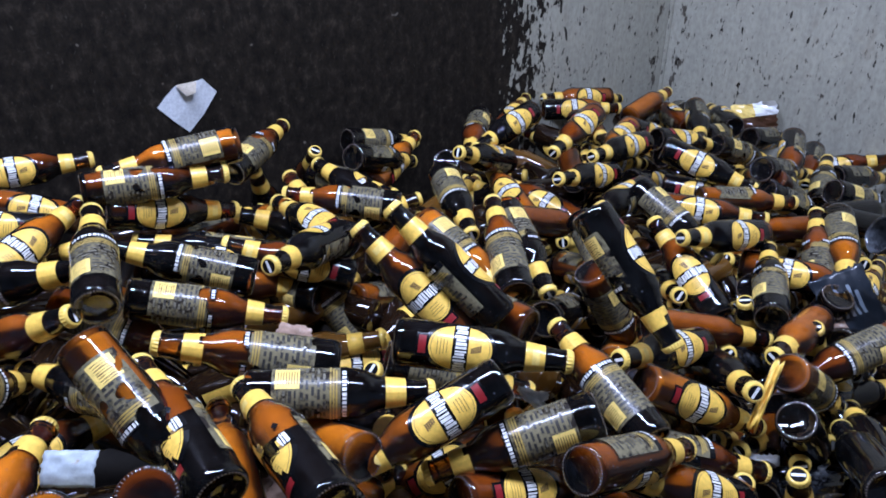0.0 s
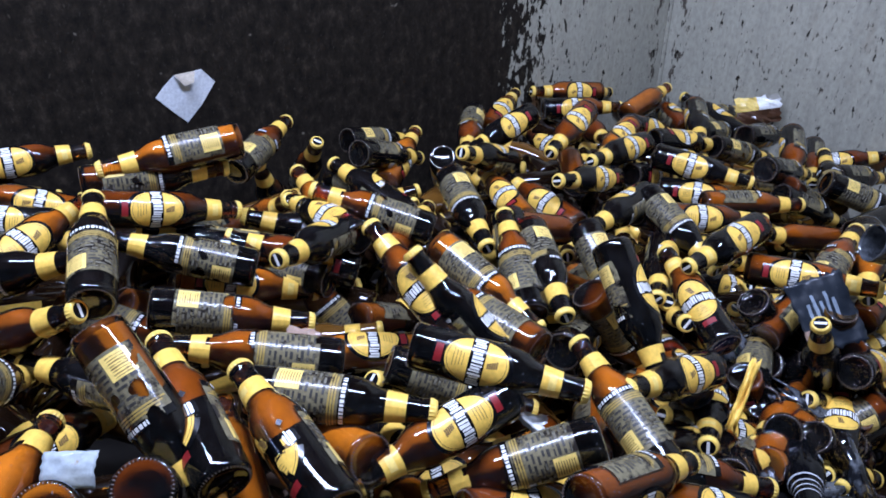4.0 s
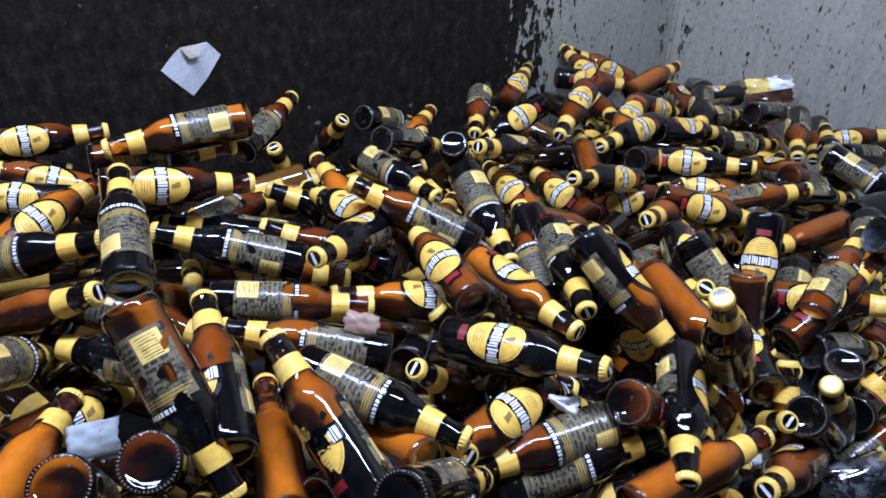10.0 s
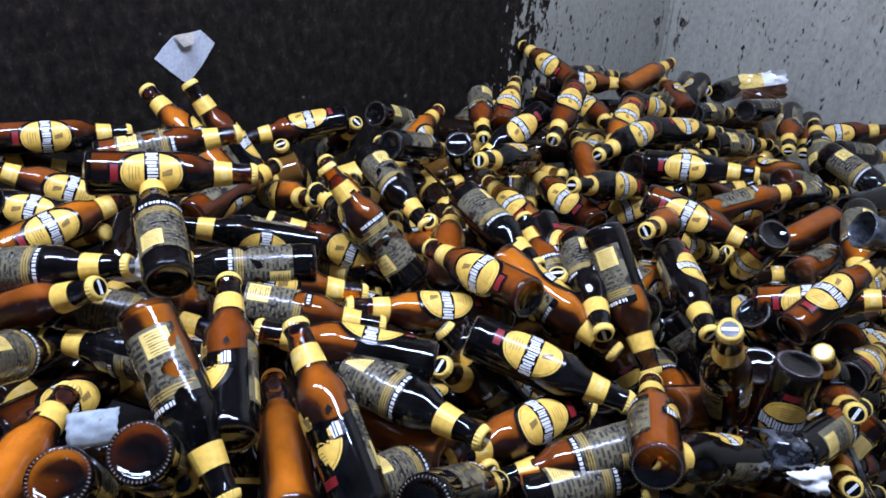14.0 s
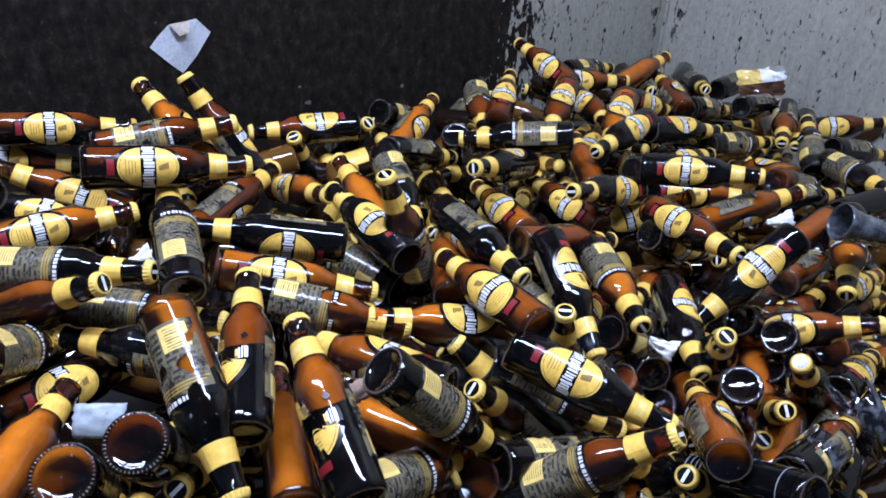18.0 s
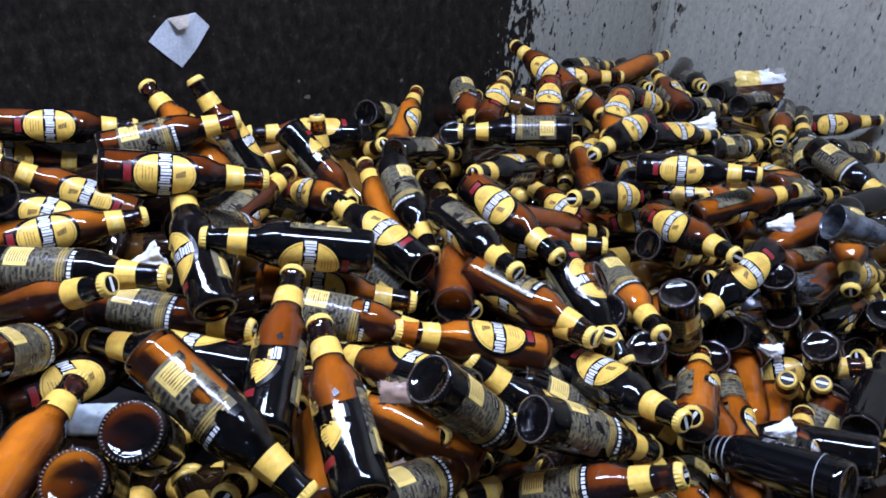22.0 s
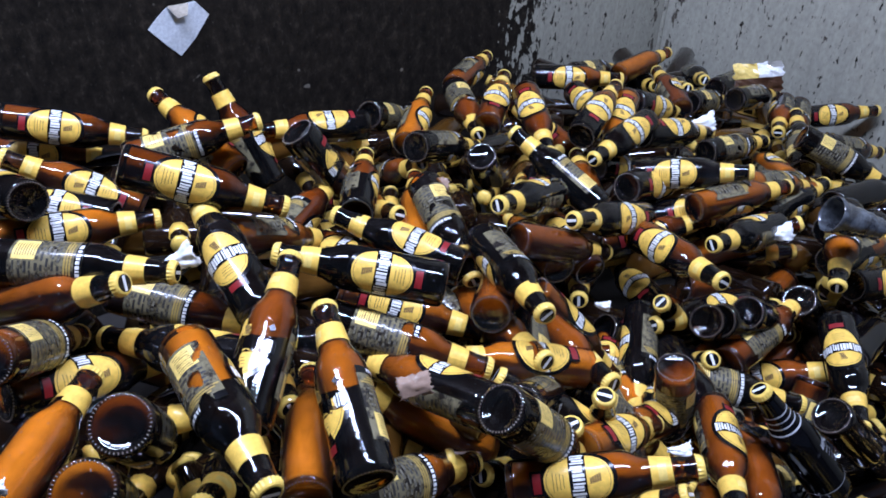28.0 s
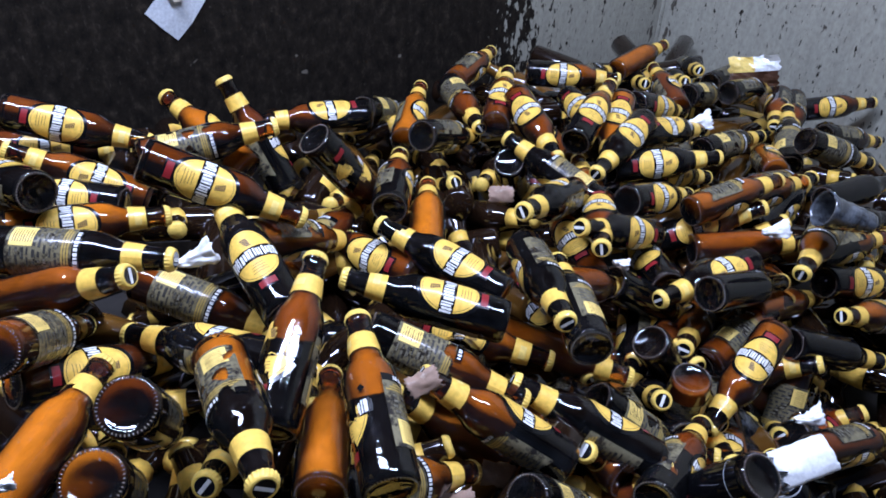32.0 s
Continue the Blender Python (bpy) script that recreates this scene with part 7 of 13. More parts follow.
    roll(100, [(0, pose(.577,.926,.562,135,-18,96)), (6, pose(.574,.849,.653,128,-18,102)), (6.5, pose(.594,.831,.67,122,-16,109)), (7, pose(.588,.81,.668,117,-12,114)), (7.5, pose(.58,.815,.671,120,-15,111)), (8, pose(.556,.782,.672,116,-12,115)), (10.5, pose(.544,.723,.664,116,-9,117)), (11.5, pose(.544,.725,.664,114,-8,118)), (12, pose(.548,.732,.665,111,-7,120)), (13, pose(.554,.747,.806,106,-4,125)), (13.5, pose(.558,.754,.806,104,-3,127)), (14.5, pose(.549,.723,.8,102,-1,129)), (17, pose(.569,.725,.779,102,-1,129)), (17.5, pose(.556,.717,.778,101,0,130)), (20, pose(.587,.729,.757,100,1,131)), (20.5, pose(.59,.73,.716,100,1,131)), (21, pose(.595,.74,.624,99,3,132)), (32, pose(.602,.773,.574,91,11,140))])
    roll(101, [(0, pose(.356,.846,.585,-92,-47,66)), (6, pose(.418,.775,.635,-89,-48,62)), (6.5, pose(.45,.751,.679,-90,-49,64)), (7, pose(.443,.722,.679,-94,-48,69)), (7.5, pose(.429,.731,.684,-93,-48,67)), (8, pose(.388,.681,.689,-101,-45,78)), (8.5, pose(.384,.659,.687,-105,-43,82)), (10, pose(.391,.648,.683,-99,-44,75)), (11, pose(.389,.658,.685,-92,-45,67)), (13.5, pose(.399,.654,.682,-98,-44,74)), (14.5, pose(.398,.638,.676,-95,-44,70)), (17.8, pose(.391,.632,.806,-139,-43,72)), (19, pose(.417,.638,.816,-130,-44,70)), (20, pose(.464,.652,.834,-134,-60,42)), (20.6, pose(.454,.652,.835,-139,-45,66)), (21, pose(.456,.661,.849,-126,-44,70)), (21.4, pose(.471,.662,.851,-136,-42,74)), (21.8, pose(.432,.655,.841,-123,-44,69)), (22.6, pose(.432,.655,.681,-123,-44,69)), (30.2, pose(.411,.556,.68,-119,-30,98)), (30.8, pose(.411,.556,.86,-119,-30,98)), (31, pose(.391,.545,.9,-106,-41,77)), (31.4, pose(.428,.608,.776,-149,-24,92)), (31.6, pose(.387,.609,.776,-158,-21,91)), (32, pose(.361,.599,.762,21,-157,-91))])
    roll(102, [(0, pose(.329,.895,.684,-5,-43,44)), (4.5, pose(.347,.832,.68,-7,-42,47)), (6.5, pose(.418,.786,.766,6,-41,27)), (7, pose(.412,.751,.774,2,-42,33)), (7.5, pose(.391,.763,.782,1,-42,34)), (8, pose(.336,.7,.786,-13,-43,54)), (8.5, pose(.332,.671,.782,-18,-42,62)), (9, pose(.341,.662,.778,-19,-42,64)), (11, pose(.342,.688,.782,-3,-41,41)), (16.5, pose(.363,.656,.755,-8,-41,48)), (20, pose(.398,.663,.722,-5,-40,43)), (20.5, pose(.402,.659,.68,-10,-40,52)), (21, pose(.406,.663,.586,-18,-37,64)), (32, pose(.467,.682,.511,-13,-37,57))])
    roll(103, [(0, pose(.299,1.237,.668,115,-17,117)), (7, pose(.325,1.106,.78,123,-19,109)), (9.5, pose(.328,1.081,.783,122,-19,110)), (10.5, pose(.335,1.043,.779,125,-18,108)), (13, pose(.34,1.011,.775,129,-18,104)), (14, pose(.356,.987,.77,130,-18,104)), (16.5, pose(.348,.957,.76,130,-17,105)), (18, pose(.357,.946,.75,129,-17,105)), (19, pose(.395,.97,.74,136,-18,99)), (20, pose(.408,.966,.73,137,-18,98)), (20.5, pose(.405,.948,.688,132,-16,104)), (21, pose(.415,.95,.592,131,-14,106)), (32, pose(.46,.919,.515,90,9,143))])
    roll(104, [(0, pose(.424,1.33,.737,78,-38,-20)), (2, pose(.419,1.197,.819,84,-46,-14)), (2.5, pose(.42,1.187,.827,87,-48,-12)), (3.5, pose(.412,1.183,.826,85,-46,-14)), (5.5, pose(.415,1.134,.865,85,-47,-13)), (7.5, pose(.411,1.111,.865,87,-49,-11)), (8, pose(.405,1.086,.866,88,-50,-10)), (9.5, pose(.412,1.076,.865,90,-53,-5)), (10.5, pose(.413,1.03,.863,90,-54,-3)), (13, pose(.402,1,.864,90,-54,-2)), (13.5, pose(.413,1.001,.862,90,-57,3)), (14.5, pose(.404,.954,.86,90,-56,0)), (17.5, pose(.401,.933,.852,90,-55,-1)), (17.6, pose(.402,.933,.851,90,-55,-1)), (18.6, pose(.408,.929,.726,90,-56,1)), (20, pose(.418,.925,.718,90,-57,3)), (22.5, pose(.415,.927,.71,89,-57,4)), (23.5, pose(.415,.906,.7,90,-57,4)), (25, pose(.425,.904,.688,89,-57,6)), (26, pose(.417,.893,.555,89,-55,5)), (27, pose(.415,.89,.671,88,-56,8)), (32, pose(.408,.877,.648,80,-60,27))])
    roll(105, [(0, pose(.299,1.153,.868,132,51,54)), (3.5, pose(.295,1.091,.868,134,51,55)), (6, pose(.311,1.036,.864,127,48,53)), (7, pose(.288,.926,.923,125,21,44)), (9, pose(.269,.883,.942,130,-28,22)), (9.5, pose(.271,.884,.941,128,-30,23)), (10.5, pose(.275,.867,.936,128,-29,23)), (11, pose(.277,.869,.935,129,-28,22)), (13, pose(.279,.867,.926,131,-25,18)), (14, pose(.278,.873,.922,128,5,24)), (15, pose(.299,.952,.867,118,33,27)), (16, pose(.298,.965,.863,97,57,18)), (18, pose(.294,.969,.862,86,56,7)), (19, pose(.31,.996,.86,80,50,5)), (23.5, pose(.317,.926,.84,79,51,5)), (24.5, pose(.321,.925,.836,79,49,6)), (25.5, pose(.345,.925,.824,77,46,9)), (27, pose(.327,.894,.817,79,52,5)), (28, pose(.318,.884,.688,78,57,3)), (32, pose(.341,.87,.661,76,54,5))])
    roll(106, [(0, pose(.228,1.33,.859,-135,61,-100)), (3.5, pose(.228,1.286,.859,-134,60,-99)), (5.5, pose(.227,1.236,.86,-148,58,-117)), (9.5, pose(.228,1.209,.859,-139,59,-107)), (11, pose(.233,1.172,.858,-139,58,-107)), (16.5, pose(.239,1.111,.855,-124,56,-90)), (18, pose(.239,1.103,.854,-121,56,-87)), (19, pose(.239,1.132,.855,-130,57,-98)), (22, pose(.227,1.116,.863,-137,57,-105)), (23, pose(.221,1.081,.864,-136,56,-103)), (24.5, pose(.217,1.057,.867,-141,56,-108)), (28, pose(.221,1.021,.87,-138,55,-102)), (30, pose(.237,.997,.862,-141,54,-107)), (32, pose(.251,.922,.844,-130,51,-93))])
    roll(107, [(0, pose(.221,1.515,.816,77,-34,-122)), (3.5, pose(.222,1.47,.826,79,-38,-132)), (8, pose(.227,1.38,.837,84,-43,-145)), (9.5, pose(.232,1.382,.838,86,-43,-148)), (11, pose(.24,1.356,.833,85,-44,-148)), (13, pose(.248,1.353,.828,85,-43,-147)), (17.5, pose(.258,1.301,.816,87,-42,-146)), (19, pose(.258,1.309,.813,89,-40,-145)), (19.5, pose(.255,1.289,.814,89,-40,-146)), (22, pose(.244,1.259,.82,89,-42,-147)), (23, pose(.238,1.219,.822,87,-45,-148)), (24.5, pose(.229,1.189,.825,85,-48,-150)), (28.5, pose(.23,1.127,.826,83,-53,-153)), (30, pose(.225,1.129,.829,85,-52,-154)), (32, pose(.248,1.085,.822,80,-59,-156))])
    roll(108, [(0, pose(.149,1.5,.848,78,-55,-151)), (3.5, pose(.14,1.454,.85,83,-53,-154)), (8, pose(.141,1.373,.851,89,-51,-159)), (9.5, pose(.135,1.365,.852,91,-51,-160)), (11, pose(.138,1.327,.852,91,-52,-162)), (13, pose(.139,1.302,.852,93,-52,-163)), (13.5, pose(.142,1.282,.851,94,-51,-163)), (17.5, pose(.13,1.207,.853,98,-50,-166)), (19, pose(.119,1.228,.854,101,-45,-165)), (22, pose(.123,1.199,.854,101,-45,-165)), (22.5, pose(.123,1.174,.853,100,-47,-166)), (27.5, pose(.167,1.09,.842,99,-51,-167)), (29, pose(.176,1.09,.84,99,-50,-167)), (30, pose(.18,1.089,.713,101,-54,-168)), (32, pose(.213,1.046,.7,97,-60,-170))])
    roll(109, [(0, pose(.327,1.525,.868,73,-21,-39)), (3.5, pose(.323,1.481,.87,72,-22,-39)), (5.5, pose(.32,1.419,.874,68,-16,-42)), (8, pose(.317,1.37,.876,69,-19,-41)), (9.5, pose(.324,1.365,.875,69,-19,-41)), (11, pose(.326,1.324,.877,69,-19,-41)), (14.5, pose(.326,1.287,.878,68,-20,-41)), (17.5, pose(.323,1.233,.88,68,-22,-40)), (19, pose(.322,1.238,.88,68,-23,-39)), (21, pose(.318,1.196,.882,67,-22,-40)), (22, pose(.318,1.191,.882,68,-23,-39)), (23.5, pose(.307,1.141,.885,67,-24,-39)), (26, pose(.308,1.099,.885,66,-25,-38)), (27.5, pose(.307,1.081,.884,67,-28,-37)), (29, pose(.294,1.091,.887,62,-17,-43)), (30, pose(.294,1.079,.886,61,-15,-44)), (31.5, pose(.304,1.052,.88,60,-15,-44)), (32, pose(.313,1.029,.874,62,-21,-41))])
    roll(110, [(0, pose(.322,1.704,.825,-88,-17,-3)), (3.5, pose(.319,1.66,.826,-88,-16,-3)), (5.5, pose(.318,1.605,.828,-88,-17,-3)), (8, pose(.316,1.566,.829,-88,-18,-2)), (9.5, pose(.322,1.564,.828,-88,-22,-1)), (11, pose(.324,1.527,.829,-88,-24,1)), (14.5, pose(.324,1.492,.829,-88,-25,1)), (16.5, pose(.323,1.453,.829,-88,-24,1)), (19, pose(.321,1.444,.83,-88,-25,1)), (22, pose(.317,1.404,.83,-88,-25,2)), (23.5, pose(.309,1.36,.832,-88,-20,-1)), (27.5, pose(.304,1.292,.832,-88,-22,0)), (29, pose(.292,1.305,.834,-88,-17,-2)), (30, pose(.292,1.295,.833,-88,-17,-3)), (31.5, pose(.298,1.259,.832,-88,-22,1)), (32, pose(.305,1.226,.83,-88,-26,3))])
    roll(111, [(0, pose(.43,1.671,.869,81,-30,-42)), (7, pose(.413,1.574,.876,83,-35,-41)), (10, pose(.413,1.56,.877,84,-37,-40)), (11, pose(.409,1.533,.879,84,-39,-40)), (16.5, pose(.402,1.472,.882,87,-44,-39)), (22, pose(.388,1.428,.886,89,-48,-39)), (30, pose(.371,1.326,.892,90,-53,-39)), (32, pose(.363,1.278,.895,98,-62,-41))])
    roll(112, [(0, pose(.47,1.789,.781,-110,-13,-45)), (3.5, pose(.462,1.74,.783,-111,-12,-45)), (6, pose(.449,1.657,.786,-115,-9,-49)), (8, pose(.44,1.626,.788,-116,-8,-49)), (9.5, pose(.444,1.623,.787,-116,-7,-50)), (11, pose(.441,1.583,.788,-117,-7,-50)), (14.5, pose(.44,1.554,.788,-117,-8,-50)), (16.5, pose(.437,1.516,.789,-117,-8,-50)), (19, pose(.432,1.51,.789,-117,-9,-49)), (20, pose(.427,1.481,.79,-119,-7,-51)), (23, pose(.416,1.441,.791,-119,-8,-50)), (24, pose(.422,1.451,.79,-115,-14,-46)), (29, pose(.408,1.401,.792,-113,-19,-43)), (32, pose(.402,1.342,.792,-110,-28,-39))])
    roll(113, [(0, pose(.504,2.25,.783,104,14,137)), (4.5, pose(.469,2.223,.787,104,15,138)), (7, pose(.465,2.184,.789,104,15,138)), (8, pose(.467,2.189,.789,105,13,137)), (9, pose(.48,2.213,.787,107,10,135)), (10, pose(.48,2.211,.787,107,10,135)), (11, pose(.469,2.16,.79,106,13,137)), (23.5, pose(.435,1.991,.801,103,21,140)), (25.5, pose(.435,1.938,.803,103,22,140)), (30, pose(.419,1.859,.808,103,24,141)), (30.5, pose(.414,1.831,.809,102,25,141)), (32, pose(.402,1.795,.811,101,28,143))])
    roll(114, [(0, pose(.416,2.074,.818,-91,-21,-85)), (7, pose(.408,1.991,.824,-90,-22,-85)), (9.5, pose(.428,2.04,.819,-97,-19,-88)), (10, pose(.427,2.032,.82,-97,-20,-87)), (11, pose(.415,1.98,.824,-93,-21,-86)), (14.5, pose(.408,1.944,.827,-92,-21,-86)), (18, pose(.399,1.885,.831,-91,-22,-85)), (23.5, pose(.374,1.844,.836,-88,-23,-86)), (25.5, pose(.369,1.803,.839,-90,-23,-88)), (30, pose(.351,1.754,.843,-92,-23,-90)), (30.5, pose(.348,1.73,.845,-93,-23,-90)), (32, pose(.339,1.704,.848,-92,-23,-91))])
    roll(115, [(0, pose(.412,1.898,.823,-84,-37,-170)), (7, pose(.403,1.825,.828,-84,-38,-170)), (10, pose(.406,1.829,.827,-84,-38,-171)), (11, pose(.4,1.797,.829,-84,-38,-171)), (23.5, pose(.379,1.675,.836,-84,-40,-171)), (30, pose(.356,1.565,.843,-84,-42,-171)), (32, pose(.34,1.5,.846,-84,-43,-171))])
    roll(116, [(0, pose(1.114,1.803,.724,-123,65,-95)), (2, pose(1.101,1.777,.725,-124,65,-96)), (10, pose(1.099,1.759,.725,-129,66,-102)), (11, pose(1.088,1.742,.726,-130,66,-103)), (14.5, pose(1.085,1.736,.726,-131,66,-104)), (16.5, pose(1.071,1.706,.727,-131,65,-104)), (19, pose(1.068,1.704,.728,-132,66,-106)), (20.5, pose(1.057,1.684,.729,-132,65,-105)), (32, pose(1.023,1.642,.732,-128,64,-100))])
    roll(117, [(0, pose(-.335,1.297,.888,-52,9,-128)), (9, pose(-.299,1.258,.885,-57,0,-136)), (13, pose(-.273,1.228,.883,-64,-16,-147)), (14.5, pose(-.276,1.23,.883,-67,-23,-151)), (19, pose(-.232,1.215,.878,-67,-24,-152)), (22, pose(-.2,1.191,.875,-67,-27,-153)), (23, pose(-.169,1.177,.871,-67,-28,-154)), (30, pose(-.105,1.131,.863,-67,-28,-154)), (31.5, pose(-.085,1.117,.856,-66,-28,-154)), (32, pose(-.074,1.11,.838,-66,-29,-154))])
    roll(118, [(0, pose(-.067,1.009,.754,105,49,161)), (9.5, pose(-.004,.941,.818,103,56,164)), (11, pose(.019,.921,.858,105,54,163)), (12, pose(.052,.905,.856,109,49,162)), (14, pose(.096,.928,.85,115,38,157)), (17, pose(.112,.885,.842,116,42,160)), (17.5, pose(.127,.865,.837,117,43,160)), (19, pose(.142,.88,.834,117,42,160)), (20, pose(.15,.863,.828,119,40,159)), (20.5, pose(.163,.838,.82,118,50,165)), (23, pose(.218,.833,.795,121,50,166)), (24, pose(.236,.86,.791,123,41,161)), (25, pose(.26,.869,.781,122,48,165)), (27.5, pose(.248,.813,.741,127,42,164)), (30, pose(.27,.826,.703,130,31,158)), (32, pose(.32,.792,.593,136,59,-179))])
    roll(119, [(0, pose(-.139,.781,.729,-46,-45,99)), (7.5, pose(-.101,.747,.802,-31,-46,81)), (9.5, pose(-.073,.742,.842,-30,-47,79)), (12, pose(-.035,.727,.834,-35,-47,85)), (14.5, pose(-.031,.744,.834,-39,-48,91)), (17.5, pose(.015,.709,.823,-30,-46,80)), (20, pose(.035,.711,.819,-32,-46,83)), (21, pose(.053,.679,.813,-18,-43,66)), (23, pose(.096,.686,.798,-33,-44,84)), (24, pose(.113,.712,.793,-42,-44,95)), (25, pose(.131,.716,.784,-44,-44,97)), (27.5, pose(.137,.678,.74,-43,-41,97)), (30, pose(.15,.688,.714,-42,-40,96)), (32, pose(.191,.657,.611,-51,-32,109))])
    roll(120, [(0, pose(-.347,.736,.923,-44,-49,177)), (19, pose(-.251,.719,.904,-41,-65,163)), (23, pose(-.2,.71,.893,-47,-61,171)), (29, pose(-.205,.707,.894,-39,-72,155)), (32, pose(-.172,.694,.886,-45,-71,161))])
    roll(121, [(0, pose(.248,.875,.688,-60,-42,98)), (6, pose(.269,.812,.75,-58,-42,96)), (6.5, pose(.294,.787,.792,-52,-45,88)), (7, pose(.295,.765,.788,-46,-45,81)), (7.5, pose(.285,.771,.792,-50,-44,86)), (8, pose(.261,.735,.791,-32,-44,64)), (8.5, pose(.264,.719,.787,-22,-42,51)), (10, pose(.283,.726,.784,-17,-41,43)), (11, pose(.276,.728,.786,-29,-43,60)), (12, pose(.283,.709,.78,-35,-43,68)), (14.5, pose(.298,.704,.773,-25,-42,55)), (18, pose(.317,.689,.748,-27,-41,58)), (20, pose(.346,.699,.729,-23,-41,52)), (20.5, pose(.351,.693,.687,-27,-40,58)), (21, pose(.354,.696,.594,-31,-38,64)), (32, pose(.43,.707,.511,-38,-36,74))])
    roll(122, [(0, pose(.854,1.266,.742,-93,-76,-38)), (2, pose(.843,1.233,.741,-90,-79,-41)), (3.5, pose(.872,1.222,.734,-101,-73,-33)), (8.5, pose(.852,1.164,.732,-61,-86,-67)), (9.5, pose(.83,1.143,.733,-69,-85,-59)), (10, pose(.81,1.109,.733,-12,-86,-114)), (10.5, pose(.81,1.096,.731,34,-83,-158)), (11.5, pose(.809,1.098,.731,31,-83,-155)), (13, pose(.836,1.197,.738,-110,-50,-37)), (13.5, pose(.841,1.189,.736,-111,-43,-39)), (14.5, pose(.817,1.159,.737,-110,-53,-35)), (16.5, pose(.814,1.144,.73,-110,-56,-34)), (17, pose(.825,1.15,.727,-109,-61,-33)), (17.5, pose(.805,1.141,.729,-109,-59,-33)), (18, pose(.804,1.148,.729,-110,-54,-35)), (19, pose(.814,1.136,.721,-105,-72,-31)), (20.5, pose(.827,1.145,.715,-108,-66,-31)), (22.5, pose(.838,1.191,.719,-117,-17,-52)), (23.5, pose(.812,1.16,.714,-111,-49,-36)), (25, pose(.804,1.145,.706,-111,-56,-34)), (26, pose(.797,1.14,.575,-113,-61,-30)), (32, pose(.736,1.123,.567,-116,-49,-35))])
    roll(123, [(0, pose(.752,1.075,.745,-120,-24,-37)), (7.5, pose(.754,.985,.731,-127,-52,-16)), (9.5, pose(.719,.934,.729,-134,-62,-6)), (10, pose(.699,.896,.726,-138,-65,-1)), (10.5, pose(.708,.886,.722,-141,-67,3)), (11.5, pose(.709,.892,.723,-140,-66,2)), (12, pose(.726,.929,.726,-135,-63,-4)), (12.5, pose(.721,.955,.732,-131,-60,-9)), (13.5, pose(.735,.973,.733,-130,-59,-10)), (14.5, pose(.718,.937,.727,-140,-69,5)), (16.5, pose(.726,.932,.711,-144,-71,9)), (17, pose(.745,.942,.706,-148,-73,14)), (17.5, pose(.72,.929,.706,-143,-71,8)), (18, pose(.722,.939,.704,-141,-69,5)), (19, pose(.738,.926,.692,-151,-73,17)), (20, pose(.759,.947,.684,-149,-72,15)), (20.5, pose(.763,.95,.645,-151,-73,17)), (21, pose(.771,.969,.553,-151,-72,17)), (32, pose(.711,.988,.515,-133,-52,-13))])
    roll(124, [(0, pose(-.537,.683,1.004,126,7,-173)), (32, pose(-.431,.634,.987,127,13,-168))])
    roll(125, [(0, pose(-.304,.629,.91,51,-31,22)), (19, pose(-.253,.582,.895,47,-38,29)), (20, pose(-.243,.574,.892,46,-39,30)), (20.5, pose(-.22,.58,.887,44,-41,32)), (23, pose(-.201,.577,.882,42,-43,35)), (24, pose(-.206,.583,.884,43,-42,34)), (25, pose(-.217,.556,.883,43,-42,34)), (28, pose(-.22,.551,.883,43,-42,34)), (29, pose(-.24,.563,.89,45,-40,31)), (30.5, pose(-.215,.551,.882,43,-42,35)), (32, pose(-.215,.562,.883,43,-42,34))])
    roll(126, [(0, pose(-.404,.538,.843,-45,36,-101)), (32, pose(-.353,.512,.832,-68,12,-133))])
    roll(127, [(0, pose(-.393,.989,.987,-69,32,106)), (9, pose(-.336,.954,.982,-70,32,106)), (10.5, pose(-.309,.935,.98,-69,33,106)), (13, pose(-.297,.922,.979,-68,33,106)), (13.5, pose(-.282,.864,.979,-84,34,106)), (14.5, pose(-.282,.863,.979,-85,34,106)), (14.8, pose(-.279,.863,.979,-84,35,106)), (15, pose(-.28,.874,.971,-84,35,106)), (15.8, pose(-.287,.916,.837,-82,38,107)), (16, pose(-.285,.916,.811,-82,39,107)), (32, pose(-.121,.845,.785,-73,42,109))])
    roll(128, [(0, pose(-.252,1.088,.927,68,-31,-77)), (9, pose(-.202,1.047,.921,66,-32,-77)), (12, pose(-.168,1.017,.918,62,-32,-77)), (14.5, pose(-.166,1.017,.917,61,-32,-77)), (15.5, pose(-.166,1.072,.872,60,-32,-77)), (16, pose(-.16,1.067,.871,60,-32,-77)), (17, pose(-.153,1.06,.743,58,-35,-74)), (32, pose(.073,.897,.7,47,-33,-74))])
    roll(129, [(0, pose(-.26,1.222,.917,-72,29,102)), (7, pose(-.22,1.166,.915,-69,30,102)), (9.5, pose(-.207,1.169,.914,-66,29,102)), (13, pose(-.186,1.121,.913,-60,30,102)), (14, pose(-.179,1.123,.786,-57,33,104)), (32, pose(-.025,.913,.767,-48,33,106))])
    roll(130, [(0, pose(.085,.671,.919,-113,45,83)), (2, pose(.087,.642,.908,-115,47,81)), (6, pose(.094,.645,.888,-110,48,82)), (8, pose(.109,.636,.885,-102,52,98)), (10, pose(.134,.652,.88,-96,53,107)), (14.5, pose(.176,.632,.851,-101,52,95)), (16, pose(.176,.632,.721,-101,52,95)), (32, pose(.176,.632,.671,-101,52,95))])
